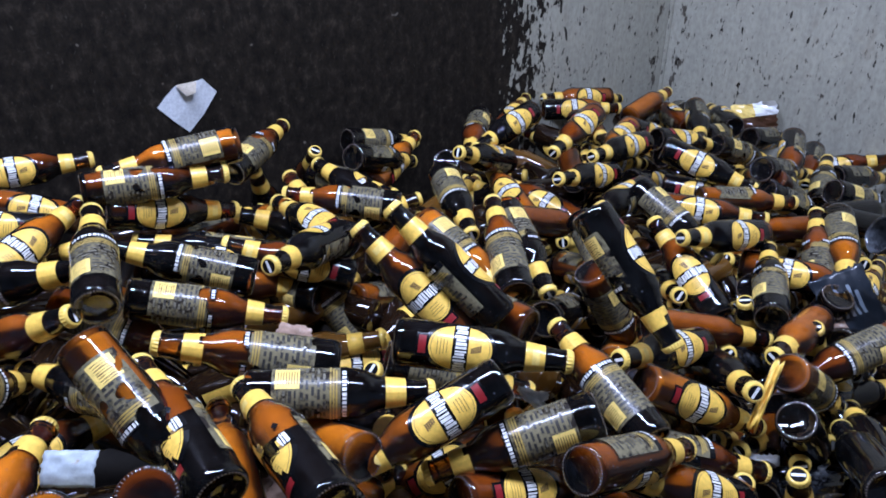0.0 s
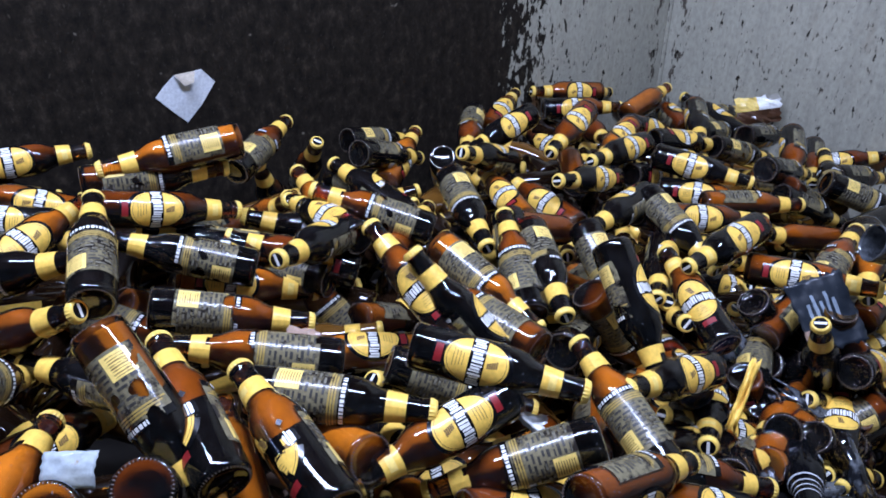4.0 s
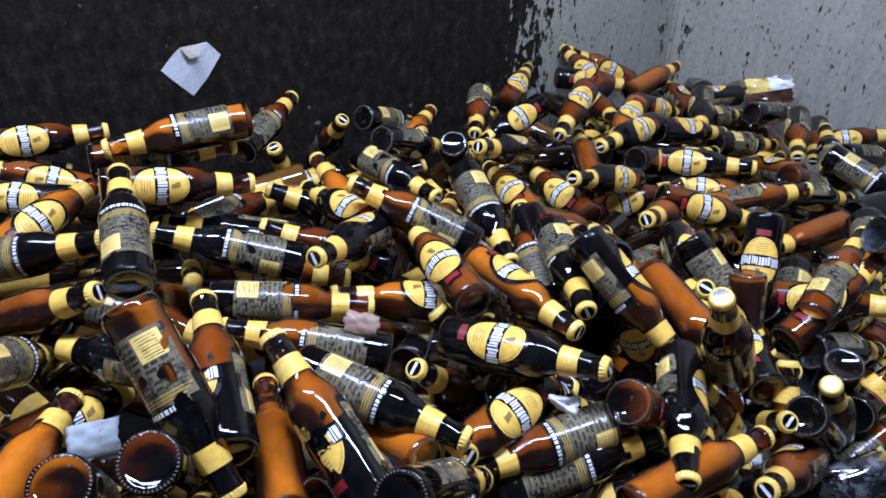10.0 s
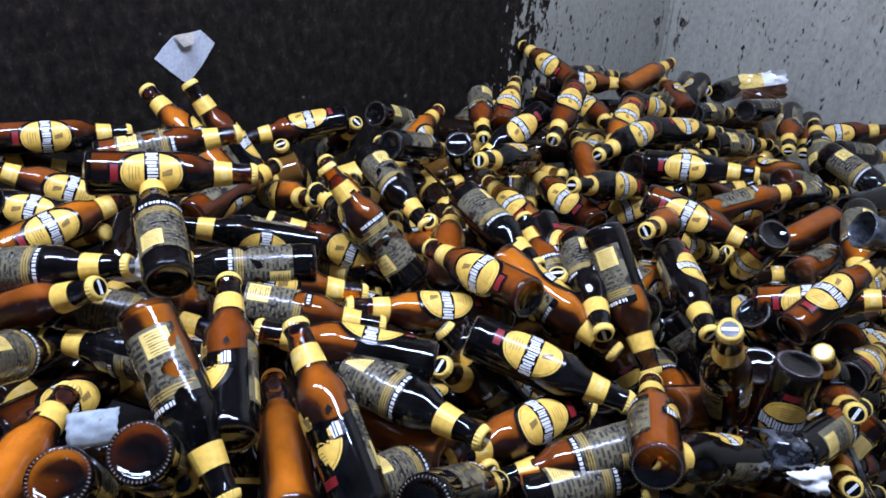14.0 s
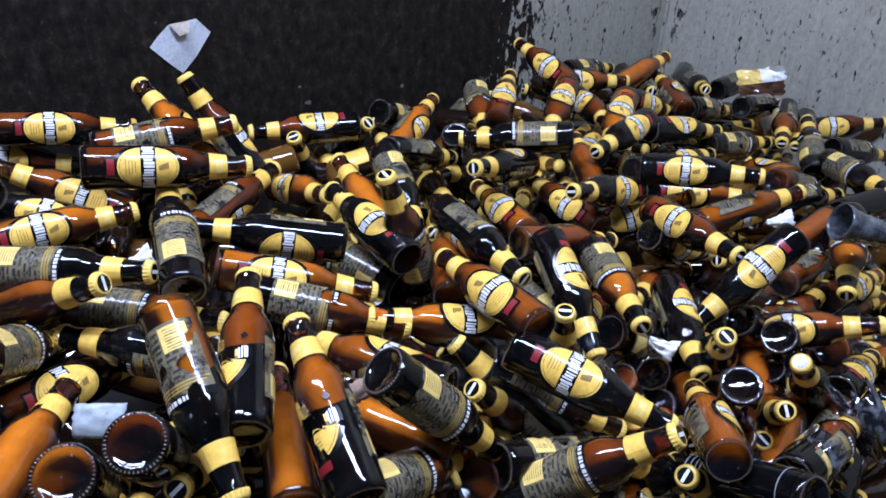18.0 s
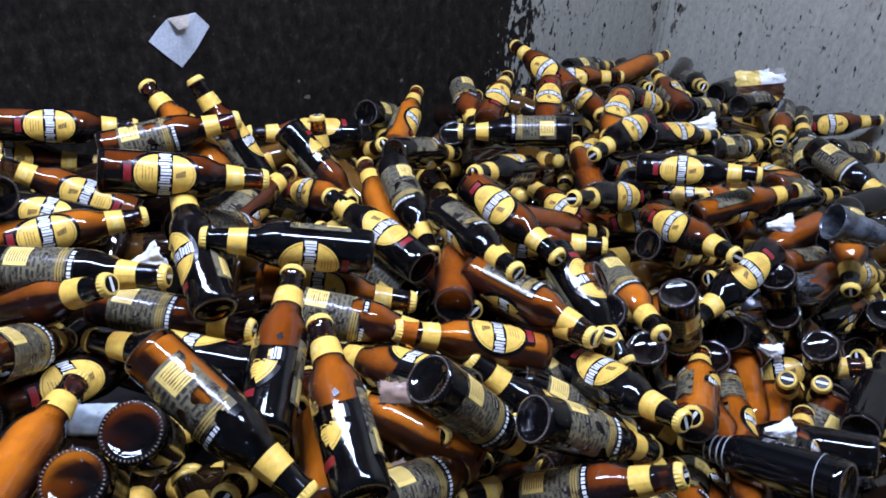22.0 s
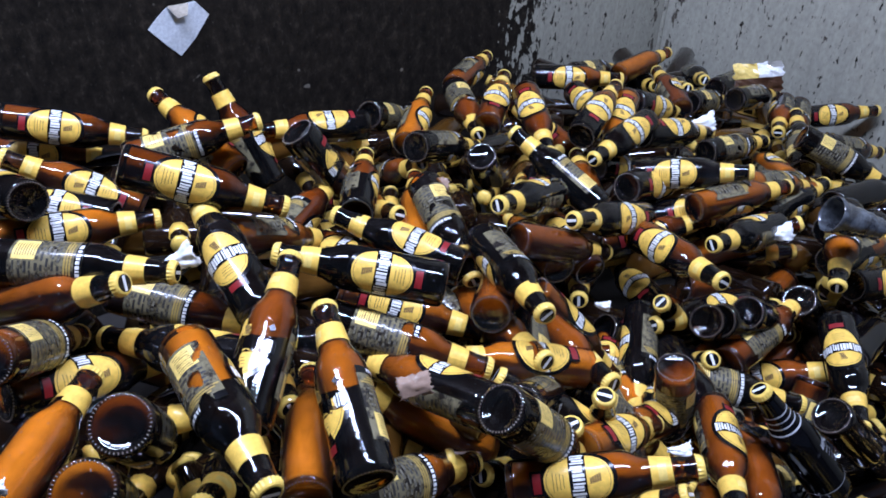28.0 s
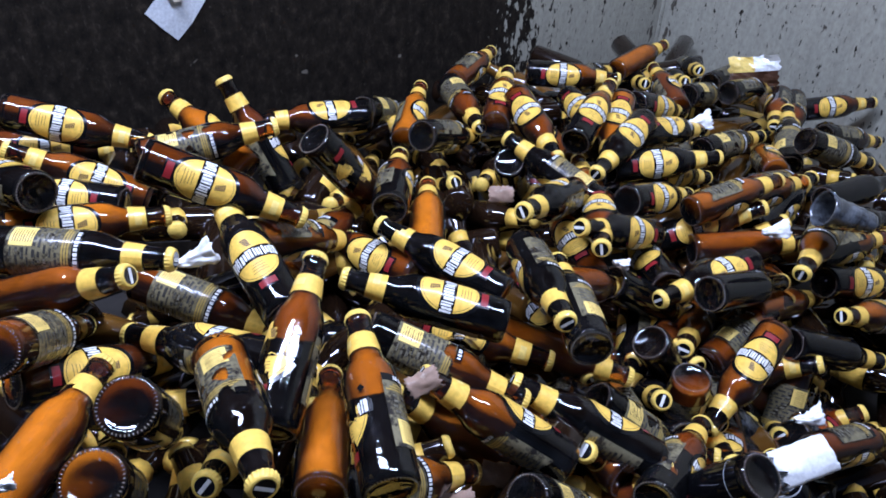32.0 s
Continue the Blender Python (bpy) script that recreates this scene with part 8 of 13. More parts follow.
    roll(131, [(0, pose(.223,.813,.901,-69,52,46)), (1, pose(.222,.81,.901,-68,53,46)), (3.5, pose(.231,.758,.896,-66,54,46)), (4, pose(.243,.756,.894,-64,54,46)), (5, pose(.26,.748,.763,-60,57,49)), (6.5, pose(.287,.724,.754,-66,56,48)), (16.5, pose(.275,.633,.736,-55,59,51)), (32, pose(.389,.656,.623,-52,59,47))])
    roll(132, [(0, pose(.326,.85,.779,124,-15,112)), (3.5, pose(.321,.807,.773,118,-12,117)), (4, pose(.33,.803,.771,120,-12,116)), (5, pose(.348,.793,.638,122,-10,116)), (9, pose(.337,.669,.615,125,-7,116)), (32, pose(.473,.683,.471,122,-4,119))])
    roll(133, [(0, pose(.27,.887,1.014,140,-32,7)), (2, pose(.289,.895,.977,135,-30,4)), (3.5, pose(.289,.887,.952,131,-24,0)), (6, pose(.325,.874,.903,123,-27,2)), (6.5, pose(.349,.839,.897,118,-32,6)), (7, pose(.345,.801,.896,113,-29,4)), (7.5, pose(.334,.797,.898,109,-26,0)), (8, pose(.302,.739,.902,103,-14,-10)), (9, pose(.305,.689,.899,93,-15,-10)), (9.9, pose(.306,.692,.899,92,-13,-12)), (10.7, pose(.308,.694,.768,91,-11,-13)), (11, pose(.308,.695,.768,91,-10,-14)), (12, pose(.31,.68,.766,92,-11,-14)), (13, pose(.308,.678,.64,92,-11,-12)), (32, pose(.404,.697,.525,93,-19,-6))])
    roll(134, [(0, pose(.298,1.041,.835,152,0,96)), (3.5, pose(.298,.982,.834,145,-3,88)), (5, pose(.308,.951,.832,147,-3,90)), (5.5, pose(.32,.963,.812,148,-3,90)), (6, pose(.331,.976,.792,164,-27,36)), (6.5, pose(.335,.965,.79,-164,-26,-29)), (7, pose(.339,.954,.789,-150,-1,-82)), (9, pose(.318,.956,.793,-162,6,-91)), (9.5, pose(.317,.957,.796,-162,7,-91)), (10.5, pose(.319,.921,.799,-161,7,-90)), (11, pose(.318,.916,.801,-161,7,-90)), (13, pose(.299,.891,.803,-157,2,-77)), (14, pose(.32,.901,.72,-154,-4,-76)), (14.5, pose(.332,.909,.694,-152,-8,-74)), (15, pose(.326,.885,.672,-159,-20,-44)), (15.5, pose(.321,.862,.689,-172,-27,-11)), (16.25, pose(.325,.859,.685,165,-22,41)), (17, pose(.328,.855,.68,155,-4,85)), (25, pose(.366,.822,.633,167,-2,95)), (26, pose(.371,.818,.707,168,-2,96)), (32, pose(.4,.793,.671,-3,-178,-76))])
    roll(135, [(0, pose(.478,1.329,.857,141,64,86)), (2.5, pose(.473,1.277,.859,137,65,74)), (3.5, pose(.47,1.275,.859,135,66,69)), (6, pose(.472,1.198,.859,122,69,54)), (7.5, pose(.468,1.137,.861,143,63,84)), (8, pose(.455,1.064,.863,151,58,87)), (9, pose(.46,1.017,.862,156,52,99)), (10.5, pose(.46,.964,.86,156,51,97)), (11, pose(.458,.96,.86,157,51,97)), (12, pose(.46,.955,.733,159,52,102)), (32, pose(.44,.903,.656,159,67,124))])
    roll(136, [(0, pose(.448,1.172,.856,55,-44,-130)), (1.5, pose(.444,1.12,.854,59,-47,-136)), (2, pose(.444,1.086,.852,62,-47,-138)), (3.5, pose(.436,1.072,.852,65,-51,-145)), (7, pose(.456,1.01,.841,83,-51,-162)), (7.5, pose(.455,1.016,.841,84,-52,-165)), (8, pose(.443,.967,.839,85,-56,-170)), (9.5, pose(.462,.939,.832,90,-56,-177)), (10.5, pose(.465,.891,.827,90,-57,-178)), (12, pose(.467,.876,.825,90,-57,-177)), (13, pose(.458,.871,.7,91,-60,-176)), (14.5, pose(.465,.813,.688,90,-61,-177)), (32, pose(.483,.88,.603,97,-52,-168))])
    roll(137, [(0, pose(.429,1.204,.791,-49,51,-149)), (3, pose(.416,1.115,.79,-53,47,-153)), (4, pose(.417,1.106,.789,-53,47,-153)), (5, pose(.421,1.082,.66,-58,39,-161)), (14.5, pose(.442,.856,.63,-60,33,-167)), (27.5, pose(.481,.836,.534,-61,31,-168)), (32, pose(.502,.924,.528,-60,34,-165))])
    roll(138, [(0, pose(.149,1.11,.931,114,61,36)), (8, pose(.19,.976,.931,97,67,13)), (9.5, pose(.191,.972,.931,93,66,10)), (12, pose(.205,.92,.929,93,66,9)), (13, pose(.21,.924,.928,93,65,9)), (14, pose(.227,.908,.925,95,69,7)), (15, pose(.228,.898,.798,96,72,8)), (32, pose(.312,.758,.711,87,60,13))])
    roll(139, [(0, pose(.107,1.082,.96,-45,70,50)), (8, pose(.146,1.035,.907,-39,65,57)), (9.5, pose(.149,1.05,.9,-39,64,57)), (12, pose(.161,.999,.899,-42,63,55)), (13.5, pose(.178,1.006,.896,-53,58,50)), (14, pose(.179,.993,.895,-54,58,50)), (15, pose(.178,.98,.769,-51,60,53)), (32, pose(.274,.833,.696,-59,57,50))])
    roll(140, [(0, pose(.008,.917,1.028,-40,-36,27)), (3.5, pose(.03,.87,1.027,-38,-33,23)), (4.5, pose(.035,.86,.9,-40,-30,26)), (32, pose(.21,.664,.824,-57,-40,52))])
    roll(141, [(0, pose(.048,1.062,.943,110,46,56)), (3, pose(.071,.988,.937,111,46,58)), (6, pose(.096,.936,.928,109,45,60)), (8, pose(.113,.902,.922,98,-27,45)), (9, pose(.119,.906,.92,98,-64,35)), (9.5, pose(.118,.91,.921,94,-65,36)), (11, pose(.126,.878,.926,91,-64,39)), (12, pose(.125,.856,.929,86,-65,40)), (12.5, pose(.122,.86,.93,83,-65,41)), (13, pose(.136,.873,.929,90,-64,40)), (13.5, pose(.164,.882,.922,103,-43,39)), (14, pose(.176,.869,.916,107,-24,41)), (15, pose(.189,.853,.781,116,16,48)), (16, pose(.216,.845,.766,131,51,65)), (25.5, pose(.339,.821,.695,99,46,62)), (27.5, pose(.295,.749,.697,100,49,63)), (32, pose(.338,.746,.664,68,46,55))])
    roll(142, [(0, pose(-.185,1.293,.934,-83,28,90)), (8, pose(-.061,1.072,.98,-63,30,93)), (10.5, pose(-.047,1.026,.983,-62,30,93)), (13, pose(-.106,.977,.985,-39,31,94)), (14, pose(-.103,.991,.974,-34,29,97)), (14.5, pose(-.1,.976,.981,-35,31,94)), (16.5, pose(-.058,.983,.963,-15,10,111)), (17, pose(-.057,.979,.959,-13,4,115)), (18, pose(-.042,.975,.953,-15,2,118)), (18.9, pose(-.042,.975,.783,-15,2,118)), (32, pose(-.042,.975,.783,-15,2,118))])
    roll(143, [(0, pose(-.041,.916,.997,42,-33,-87)), (3, pose(-.036,.915,.987,46,-45,-101)), (5.5, pose(-.037,.939,.978,59,-53,-118)), (7, pose(-.027,.935,.972,70,-57,-131)), (9, pose(-.015,.958,.963,86,-59,-151)), (11.5, pose(.016,.902,.961,90,-55,-151)), (13.5, pose(.051,.902,.955,102,-41,-149)), (18, pose(.076,.837,.952,97,-48,-151)), (19, pose(.082,.84,.824,101,-50,-152)), (32, pose(.199,.706,.76,100,-54,-152))])
    roll(144, [(0, pose(-.174,1.393,.913,-74,-46,37)), (8, pose(-.101,1.318,.909,-70,-41,31)), (9, pose(-.096,1.316,.782,-71,-37,32)), (32, pose(.093,.941,.767,-63,-24,18))])
    roll(145, [(0, pose(.156,1.656,.926,98,-40,-46)), (3.5, pose(.148,1.665,.899,100,-38,-53)), (7.5, pose(.149,1.646,.869,106,-38,-61)), (9.5, pose(.151,1.658,.857,108,-38,-64)), (11, pose(.155,1.608,.859,109,-39,-64)), (17, pose(.154,1.485,.865,117,-44,-66)), (18, pose(.153,1.465,.74,119,-47,-68)), (32, pose(.21,1.241,.74,-174,-56,-102))])
    roll(146, [(0, pose(.411,2.165,.818,84,-19,-71)), (7, pose(.37,2.13,.825,79,-16,-73)), (8, pose(.403,2.145,.82,72,-14,-76)), (9, pose(.472,2.186,.811,61,-10,-83)), (9.5, pose(.473,2.187,.811,61,-10,-82)), (10, pose(.463,2.18,.812,63,-10,-81)), (11, pose(.4,2.141,.821,69,-13,-78)), (12, pose(.391,2.135,.822,69,-13,-77)), (13, pose(.386,2.131,.697,69,-16,-76)), (32, pose(.321,1.736,.729,72,-21,-73))])
    roll(147, [(0, pose(.707,1.94,.823,-95,19,167)), (1, pose(.699,1.907,.826,-95,18,167)), (3.5, pose(.693,1.887,.827,-95,18,167)), (8, pose(.648,1.789,.837,-93,8,163)), (10, pose(.643,1.771,.838,-93,7,163)), (11, pose(.635,1.739,.714,-93,8,164)), (32, pose(.552,1.473,.733,-94,9,164))])
    roll(148, [(0, pose(.75,1.284,.817,-38,66,32)), (2, pose(.724,1.22,.833,-19,71,45)), (3.5, pose(.744,1.198,.838,37,75,89)), (7.5, pose(.696,1.104,.869,70,66,112)), (11, pose(.645,1.01,.883,24,71,76)), (12, pose(.646,1.01,.883,24,71,75)), (13, pose(.654,1.048,.757,59,69,103)), (32, pose(.552,.954,.732,72,67,112))])
    roll(149, [(0, pose(.366,1.381,.878,-83,-48,131)), (4, pose(.357,1.306,.881,-86,-43,135)), (5, pose(.352,1.268,.756,-87,-35,137)), (32, pose(.348,.911,.712,-104,8,166))])
    roll(150, [(0, pose(.438,1.742,.854,95,-57,-36)), (8, pose(.422,1.656,.86,101,-64,-39)), (10, pose(.426,1.657,.859,104,-67,-40)), (11, pose(.422,1.63,.861,106,-68,-42)), (16.5, pose(.412,1.571,.865,120,-74,-52)), (22, pose(.396,1.53,.868,135,-77,-64)), (30, pose(.381,1.419,.875,127,-76,-58)), (32, pose(.369,1.371,.878,154,-79,-82))])
    roll(151, [(0, pose(.455,1.022,.819,-112,55,-104)), (2, pose(.449,.98,.818,-114,54,-106)), (3, pose(.435,.95,.692,-104,47,-94)), (6.5, pose(.479,.87,.674,-82,34,-67)), (9, pose(.406,.749,.675,-72,23,-56)), (27.5, pose(.468,.724,.569,-74,20,-59)), (32, pose(.489,.79,.561,-57,6,-38))])
    roll(152, [(0, pose(.565,1.102,.732,12,-14,-17)), (2, pose(.555,1.059,.73,12,-14,-17)), (3, pose(.547,1.039,.604,11,-15,-15)), (10.5, pose(.528,.836,.583,9,-4,-28)), (27.5, pose(.556,.818,.478,7,-30,7)), (32, pose(.576,.899,.472,7,-31,7))])
    roll(153, [(0, pose(.591,1.133,.849,-77,76,-6)), (3, pose(.577,1.081,.85,-79,79,-11)), (4, pose(.576,1.076,.723,-77,80,-9)), (10.5, pose(.538,.92,.722,-75,72,0)), (32, pose(.477,.905,.656,-75,63,15))])
    roll(154, [(0, pose(.581,.983,.835,-76,-26,131)), (2, pose(.568,.947,.835,-77,-22,133)), (3, pose(.567,.935,.708,-78,-17,134)), (10.5, pose(.519,.769,.7,-86,-1,145)), (13.5, pose(.532,.864,.709,-94,10,157)), (32, pose(.494,.852,.624,-100,22,174))])
    roll(155, [(0, pose(.497,1.078,.744,-42,47,-153)), (2, pose(.491,1.036,.741,-43,45,-156)), (3, pose(.479,1.01,.614,-53,33,-170)), (6.5, pose(.535,.926,.59,-52,35,-168)), (9, pose(.447,.791,.586,-57,27,-175)), (32, pose(.545,.83,.461,-55,29,-174))])
    roll(156, [(0, pose(.331,.894,.88,65,-36,-37)), (4, pose(.331,.822,.876,64,-40,-35)), (5, pose(.352,.806,.744,58,-44,-31)), (6.5, pose(.409,.768,.727,56,-50,-26)), (9, pose(.329,.64,.73,52,-59,-18)), (32, pose(.433,.681,.612,57,-82,-8))])
    roll(157, [(0, pose(.386,.831,.829,-123,-25,-69)), (3, pose(.383,.8,.827,-126,-24,-70)), (4, pose(.38,.785,.699,-126,-31,-65)), (6.5, pose(.439,.744,.679,-127,-31,-64)), (9, pose(.372,.641,.679,-118,-49,-55)), (32, pose(.483,.666,.548,-127,-43,-55))])
    roll(158, [(0, pose(.563,.841,.743,157,32,178)), (1, pose(.56,.83,.741,158,33,180)), (2, pose(.561,.818,.613,166,37,-167)), (10.5, pose(.541,.688,.59,-164,41,-120)), (32, pose(.632,.72,.46,-158,38,-110))])
    roll(159, [(0, pose(.649,.841,.75,-108,-33,-6)), (2, pose(.645,.819,.746,-108,-33,-6)), (3, pose(.645,.81,.618,-107,-28,-8)), (10.5, pose(.625,.709,.598,-105,-29,-6)), (32, pose(.696,.754,.485,-105,-30,-5))])
    roll(160, [(0, pose(.36,.758,.799,-117,46,-107)), (4, pose(.362,.718,.792,-115,44,-104)), (5, pose(.373,.71,.661,-114,39,-102)), (9, pose(.363,.618,.644,-106,33,-92)), (32, pose(.488,.624,.5,-107,30,-93))])
    roll(161, [(0, pose(.239,.652,.913,-122,40,-76)), (2, pose(.24,.624,.91,-109,31,-59)), (4, pose(.238,.612,.909,-116,35,-68)), (5, pose(.248,.607,.779,-117,30,-67)), (9, pose(.249,.531,.769,-133,32,-85)), (32, pose(.374,.538,.632,-115,17,-62))])
    roll(162, [(0, pose(.12,.666,.846,-116,-44,-46)), (2, pose(.126,.631,.839,-117,-46,-44)), (4, pose(.128,.632,.839,-119,-44,-45)), (5, pose(.135,.634,.711,-125,-46,-41)), (32, pose(.318,.575,.558,-137,-43,-36))])
    roll(163, [(0, pose(.312,.684,.826,55,-33,-55)), (4, pose(.314,.647,.819,56,-36,-52)), (5, pose(.323,.641,.689,52,-41,-48)), (14.5, pose(.34,.563,.661,47,-41,-45)), (32, pose(.451,.571,.526,45,-47,-39))])
    roll(164, [(0, pose(.43,.769,.71,30,16,-47)), (2, pose(.432,.749,.705,29,18,-50)), (3, pose(.43,.738,.577,24,24,-63)), (8.5, pose(.422,.647,.555,11,32,-90)), (32, pose(.561,.642,.39,-9,35,-130))])
    roll(165, [(0, pose(.518,.74,.701,15,-14,-20)), (2, pose(.518,.721,.697,15,-15,-20)), (3, pose(.517,.711,.568,14,-16,-17)), (14.5, pose(.528,.618,.533,14,-21,-10)), (32, pose(.637,.635,.386,11,-29,3))])
    roll(166, [(0, pose(.653,.961,.804,-116,51,85)), (2.5, pose(.644,.928,.802,-120,52,83)), (3.5, pose(.645,.919,.675,-121,55,81)), (10.5, pose(.6,.781,.667,-149,56,63)), (32, pose(.611,.863,.579,173,41,55))])
    roll(167, [(0, pose(.216,1.039,.852,-130,48,-63)), (4, pose(.233,.962,.847,-116,33,-43)), (5, pose(.241,.947,.719,-116,28,-43)), (17.5, pose(.27,.801,.69,-102,0,-18)), (25.5, pose(.423,.864,.608,-100,-14,-11)), (27.5, pose(.371,.797,.608,-100,-13,-10)), (32, pose(.411,.819,.58,-100,-15,-9))])
    roll(168, [(0, pose(.879,1.38,.737,-31,61,-140)), (2, pose(.867,1.343,.737,-34,60,-144)), (3, pose(.891,1.347,.733,-31,61,-141)), (4, pose(.9,1.326,.603,-46,53,-159)), (32, pose(.678,1.127,.577,-63,38,-173))])
    roll(169, [(0, pose(.58,.893,.802,131,-2,118)), (2, pose(.572,.864,.801,130,1,121)), (3, pose(.569,.851,.674,130,13,131)), (10.5, pose(.534,.711,.662,134,38,153)), (32, pose(.592,.794,.56,133,31,147))])
    roll(170, [(0, pose(.576,.741,.818,-119,-38,4)), (2, pose(.573,.721,.815,-119,-38,3)), (3, pose(.572,.713,.687,-116,-32,-1)), (11.5, pose(.556,.621,.67,-115,-31,0)), (32, pose(.638,.654,.552,-115,-31,0))])
    roll(171, [(0, pose(.444,.906,.825,-46,49,-145)), (2, pose(.442,.879,.823,-48,48,-147)), (3, pose(.433,.858,.697,-54,40,-155)), (6.5, pose(.477,.791,.678,-53,40,-154)), (9, pose(.404,.679,.679,-55,35,-155)), (32, pose(.498,.713,.558,-56,35,-157))])
    roll(172, [(0, pose(.821,1.64,.821,-148,67,-108)), (2, pose(.808,1.602,.824,-147,66,-107)), (3.5, pose(.818,1.602,.822,-147,66,-107)), (9, pose(.796,1.554,.826,-127,62,-84)), (10, pose(.792,1.544,.7,-119,55,-75)), (32, pose(.692,1.347,.716,-97,28,-46))])
    roll(173, [(0, pose(.291,1.218,.812,-48,56,-122)), (5, pose(.305,1.128,.806,-58,52,-136)), (6, pose(.307,1.109,.678,-63,45,-142)), (17.5, pose(.324,.948,.653,-73,34,-159)), (25.5, pose(.451,.949,.571,-70,39,-154)), (27.5, pose(.4,.883,.568,-67,38,-148)), (32, pose(.434,.899,.543,-49,43,-124))])
    roll(174, [(0, pose(-.093,.749,.885,-56,38,-124)), (2, pose(-.082,.727,.881,-60,35,-130)), (5.5, pose(-.075,.729,.88,-59,36,-129)), (8.5, pose(-.037,.691,.869,-60,35,-130)), (11, pose(-.008,.69,.862,-60,35,-130)), (12.5, pose(.013,.675,.824,-64,32,-136)), (14.5, pose(.017,.692,.832,-63,34,-133)), (15.5, pose(.026,.683,.805,-65,32,-136)), (32, pose(.211,.633,.624,-64,31,-136))])
    roll(175, [(0, pose(-.205,1.027,.984,-59,-56,132)), (9, pose(-.148,.98,.979,-60,-53,133)), (12, pose(-.12,.931,.979,-60,-51,132)), (13, pose(-.121,.923,.853,-64,-44,138)), (32, pose(.047,.772,.83,-42,-42,111))])
    roll(176, [(0, pose(.704,1.344,.683,85,-42,-62)), (9, pose(.707,1.234,.679,119,-64,-77)), (9.5, pose(.579,1.074,.715,-166,-46,-149)), (10, pose(.48,.942,.803,-160,-9,-159)), (10.5, pose(.397,.841,.797,-172,21,-160)), (11, pose(.319,.768,.794,-172,44,-132)), (12, pose(.323,.749,.79,-165,45,-121)), (13, pose(.324,.751,.663,-158,41,-111)), (32, pose(.45,.764,.529,-155,39,-106))])
    roll(177, [(0, pose(.629,1.281,.669,-59,13,122)), (4, pose(.618,1.217,.668,-66,30,131)), (5, pose(.617,1.194,.793,-70,30,131)), (7.5, pose(.611,1.152,.792,-78,49,137)), (8, pose(.599,1.095,.789,-105,73,125)), (9.5, pose(.601,1.057,.786,163,76,47)), (11, pose(.588,1.012,.783,152,73,39)), (13, pose(.585,1.017,.784,156,74,41)), (14.5, pose(.578,.964,.651,146,70,36)), (22.5, pose(.601,1.013,.62,137,65,34)), (27.5, pose(.52,.925,.58,133,61,39)), (32, pose(.517,.972,.581,118,53,41))])
    roll(178, [(0, pose(.698,1.225,.581,-1,49,-85)), (7, pose(.696,1.098,.568,-6,48,-93)), (8, pose(.677,1.054,.693,2,47,-84)), (9.5, pose(.664,1.01,.69,2,47,-87)), (10, pose(.643,.967,.688,-2,47,-91)), (10.5, pose(.653,.956,.684,-3,47,-92)), (11, pose(.655,.961,.684,-2,47,-92)), (11.5, pose(.654,.962,.593,-8,46,-99)), (13, pose(.676,1.086,.571,2,48,-94)), (19, pose(.649,1.011,.535,-15,48,-120)), (22.5, pose(.697,1.152,.543,-1,50,-101)), (25.5, pose(.599,1.028,.506,-19,47,-125)), (32, pose(.564,1.069,.5,-18,48,-124))])
    roll(179, [(0, pose(.608,1.007,.646,163,38,-171)), (6, pose(.602,.924,.639,169,42,-161)), (7, pose(.616,.883,.757,160,39,-176)), (7.5, pose(.609,.888,.759,160,39,-175)), (8, pose(.588,.852,.759,162,40,-172)), (9.5, pose(.576,.822,.757,165,42,-167)), (10, pose(.564,.793,.755,171,44,-158)), (10.5, pose(.571,.785,.752,170,44,-159)), (11.5, pose(.572,.789,.752,169,43,-161)), (12, pose(.584,.818,.754,164,41,-169)), (13, pose(.581,.855,.635,173,43,-155)), (29.5, pose(.584,.83,.53,-155,42,-110)), (32, pose(.595,.92,.54,-167,46,-126))])
    roll(180, [(0, pose(.566,1.069,.573,158,20,171)), (6, pose(.568,.969,.558,158,25,175)), (7, pose(.598,.91,.666,155,21,166)), (7.5, pose(.582,.919,.672,155,22,167)), (8, pose(.545,.869,.671,156,19,166)), (8.5, pose(.542,.849,.667,156,18,165)), (10.5, pose(.551,.819,.657,156,19,165)), (12, pose(.556,.827,.658,156,18,164)), (13, pose(.551,.837,.535,158,23,173)), (32, pose(.626,.872,.412,170,37,-159))])
    roll(181, [(0, pose(.692,.984,.608,163,39,-173)), (9, pose(.673,.843,.589,173,43,-157)), (9.5, pose(.664,.872,.626,-94,35,-75)), (10, pose(.644,.871,.716,-40,18,-52)), (10.5, pose(.65,.894,.713,5,8,-43)), (11, pose(.65,.934,.713,20,39,-73)), (11.5, pose(.65,.936,.713,20,39,-73)), (12, pose(.671,.989,.716,24,38,-69)), (13, pose(.681,1.09,.599,23,41,-76)), (19, pose(.639,1.012,.573,-21,48,-137)), (22.5, pose(.695,1.177,.583,14,50,-91)), (23.5, pose(.61,1.057,.567,-15,49,-130)), (25.5, pose(.566,1.016,.551,-22,46,-140)), (32, pose(.53,1.031,.535,-24,45,-141))])
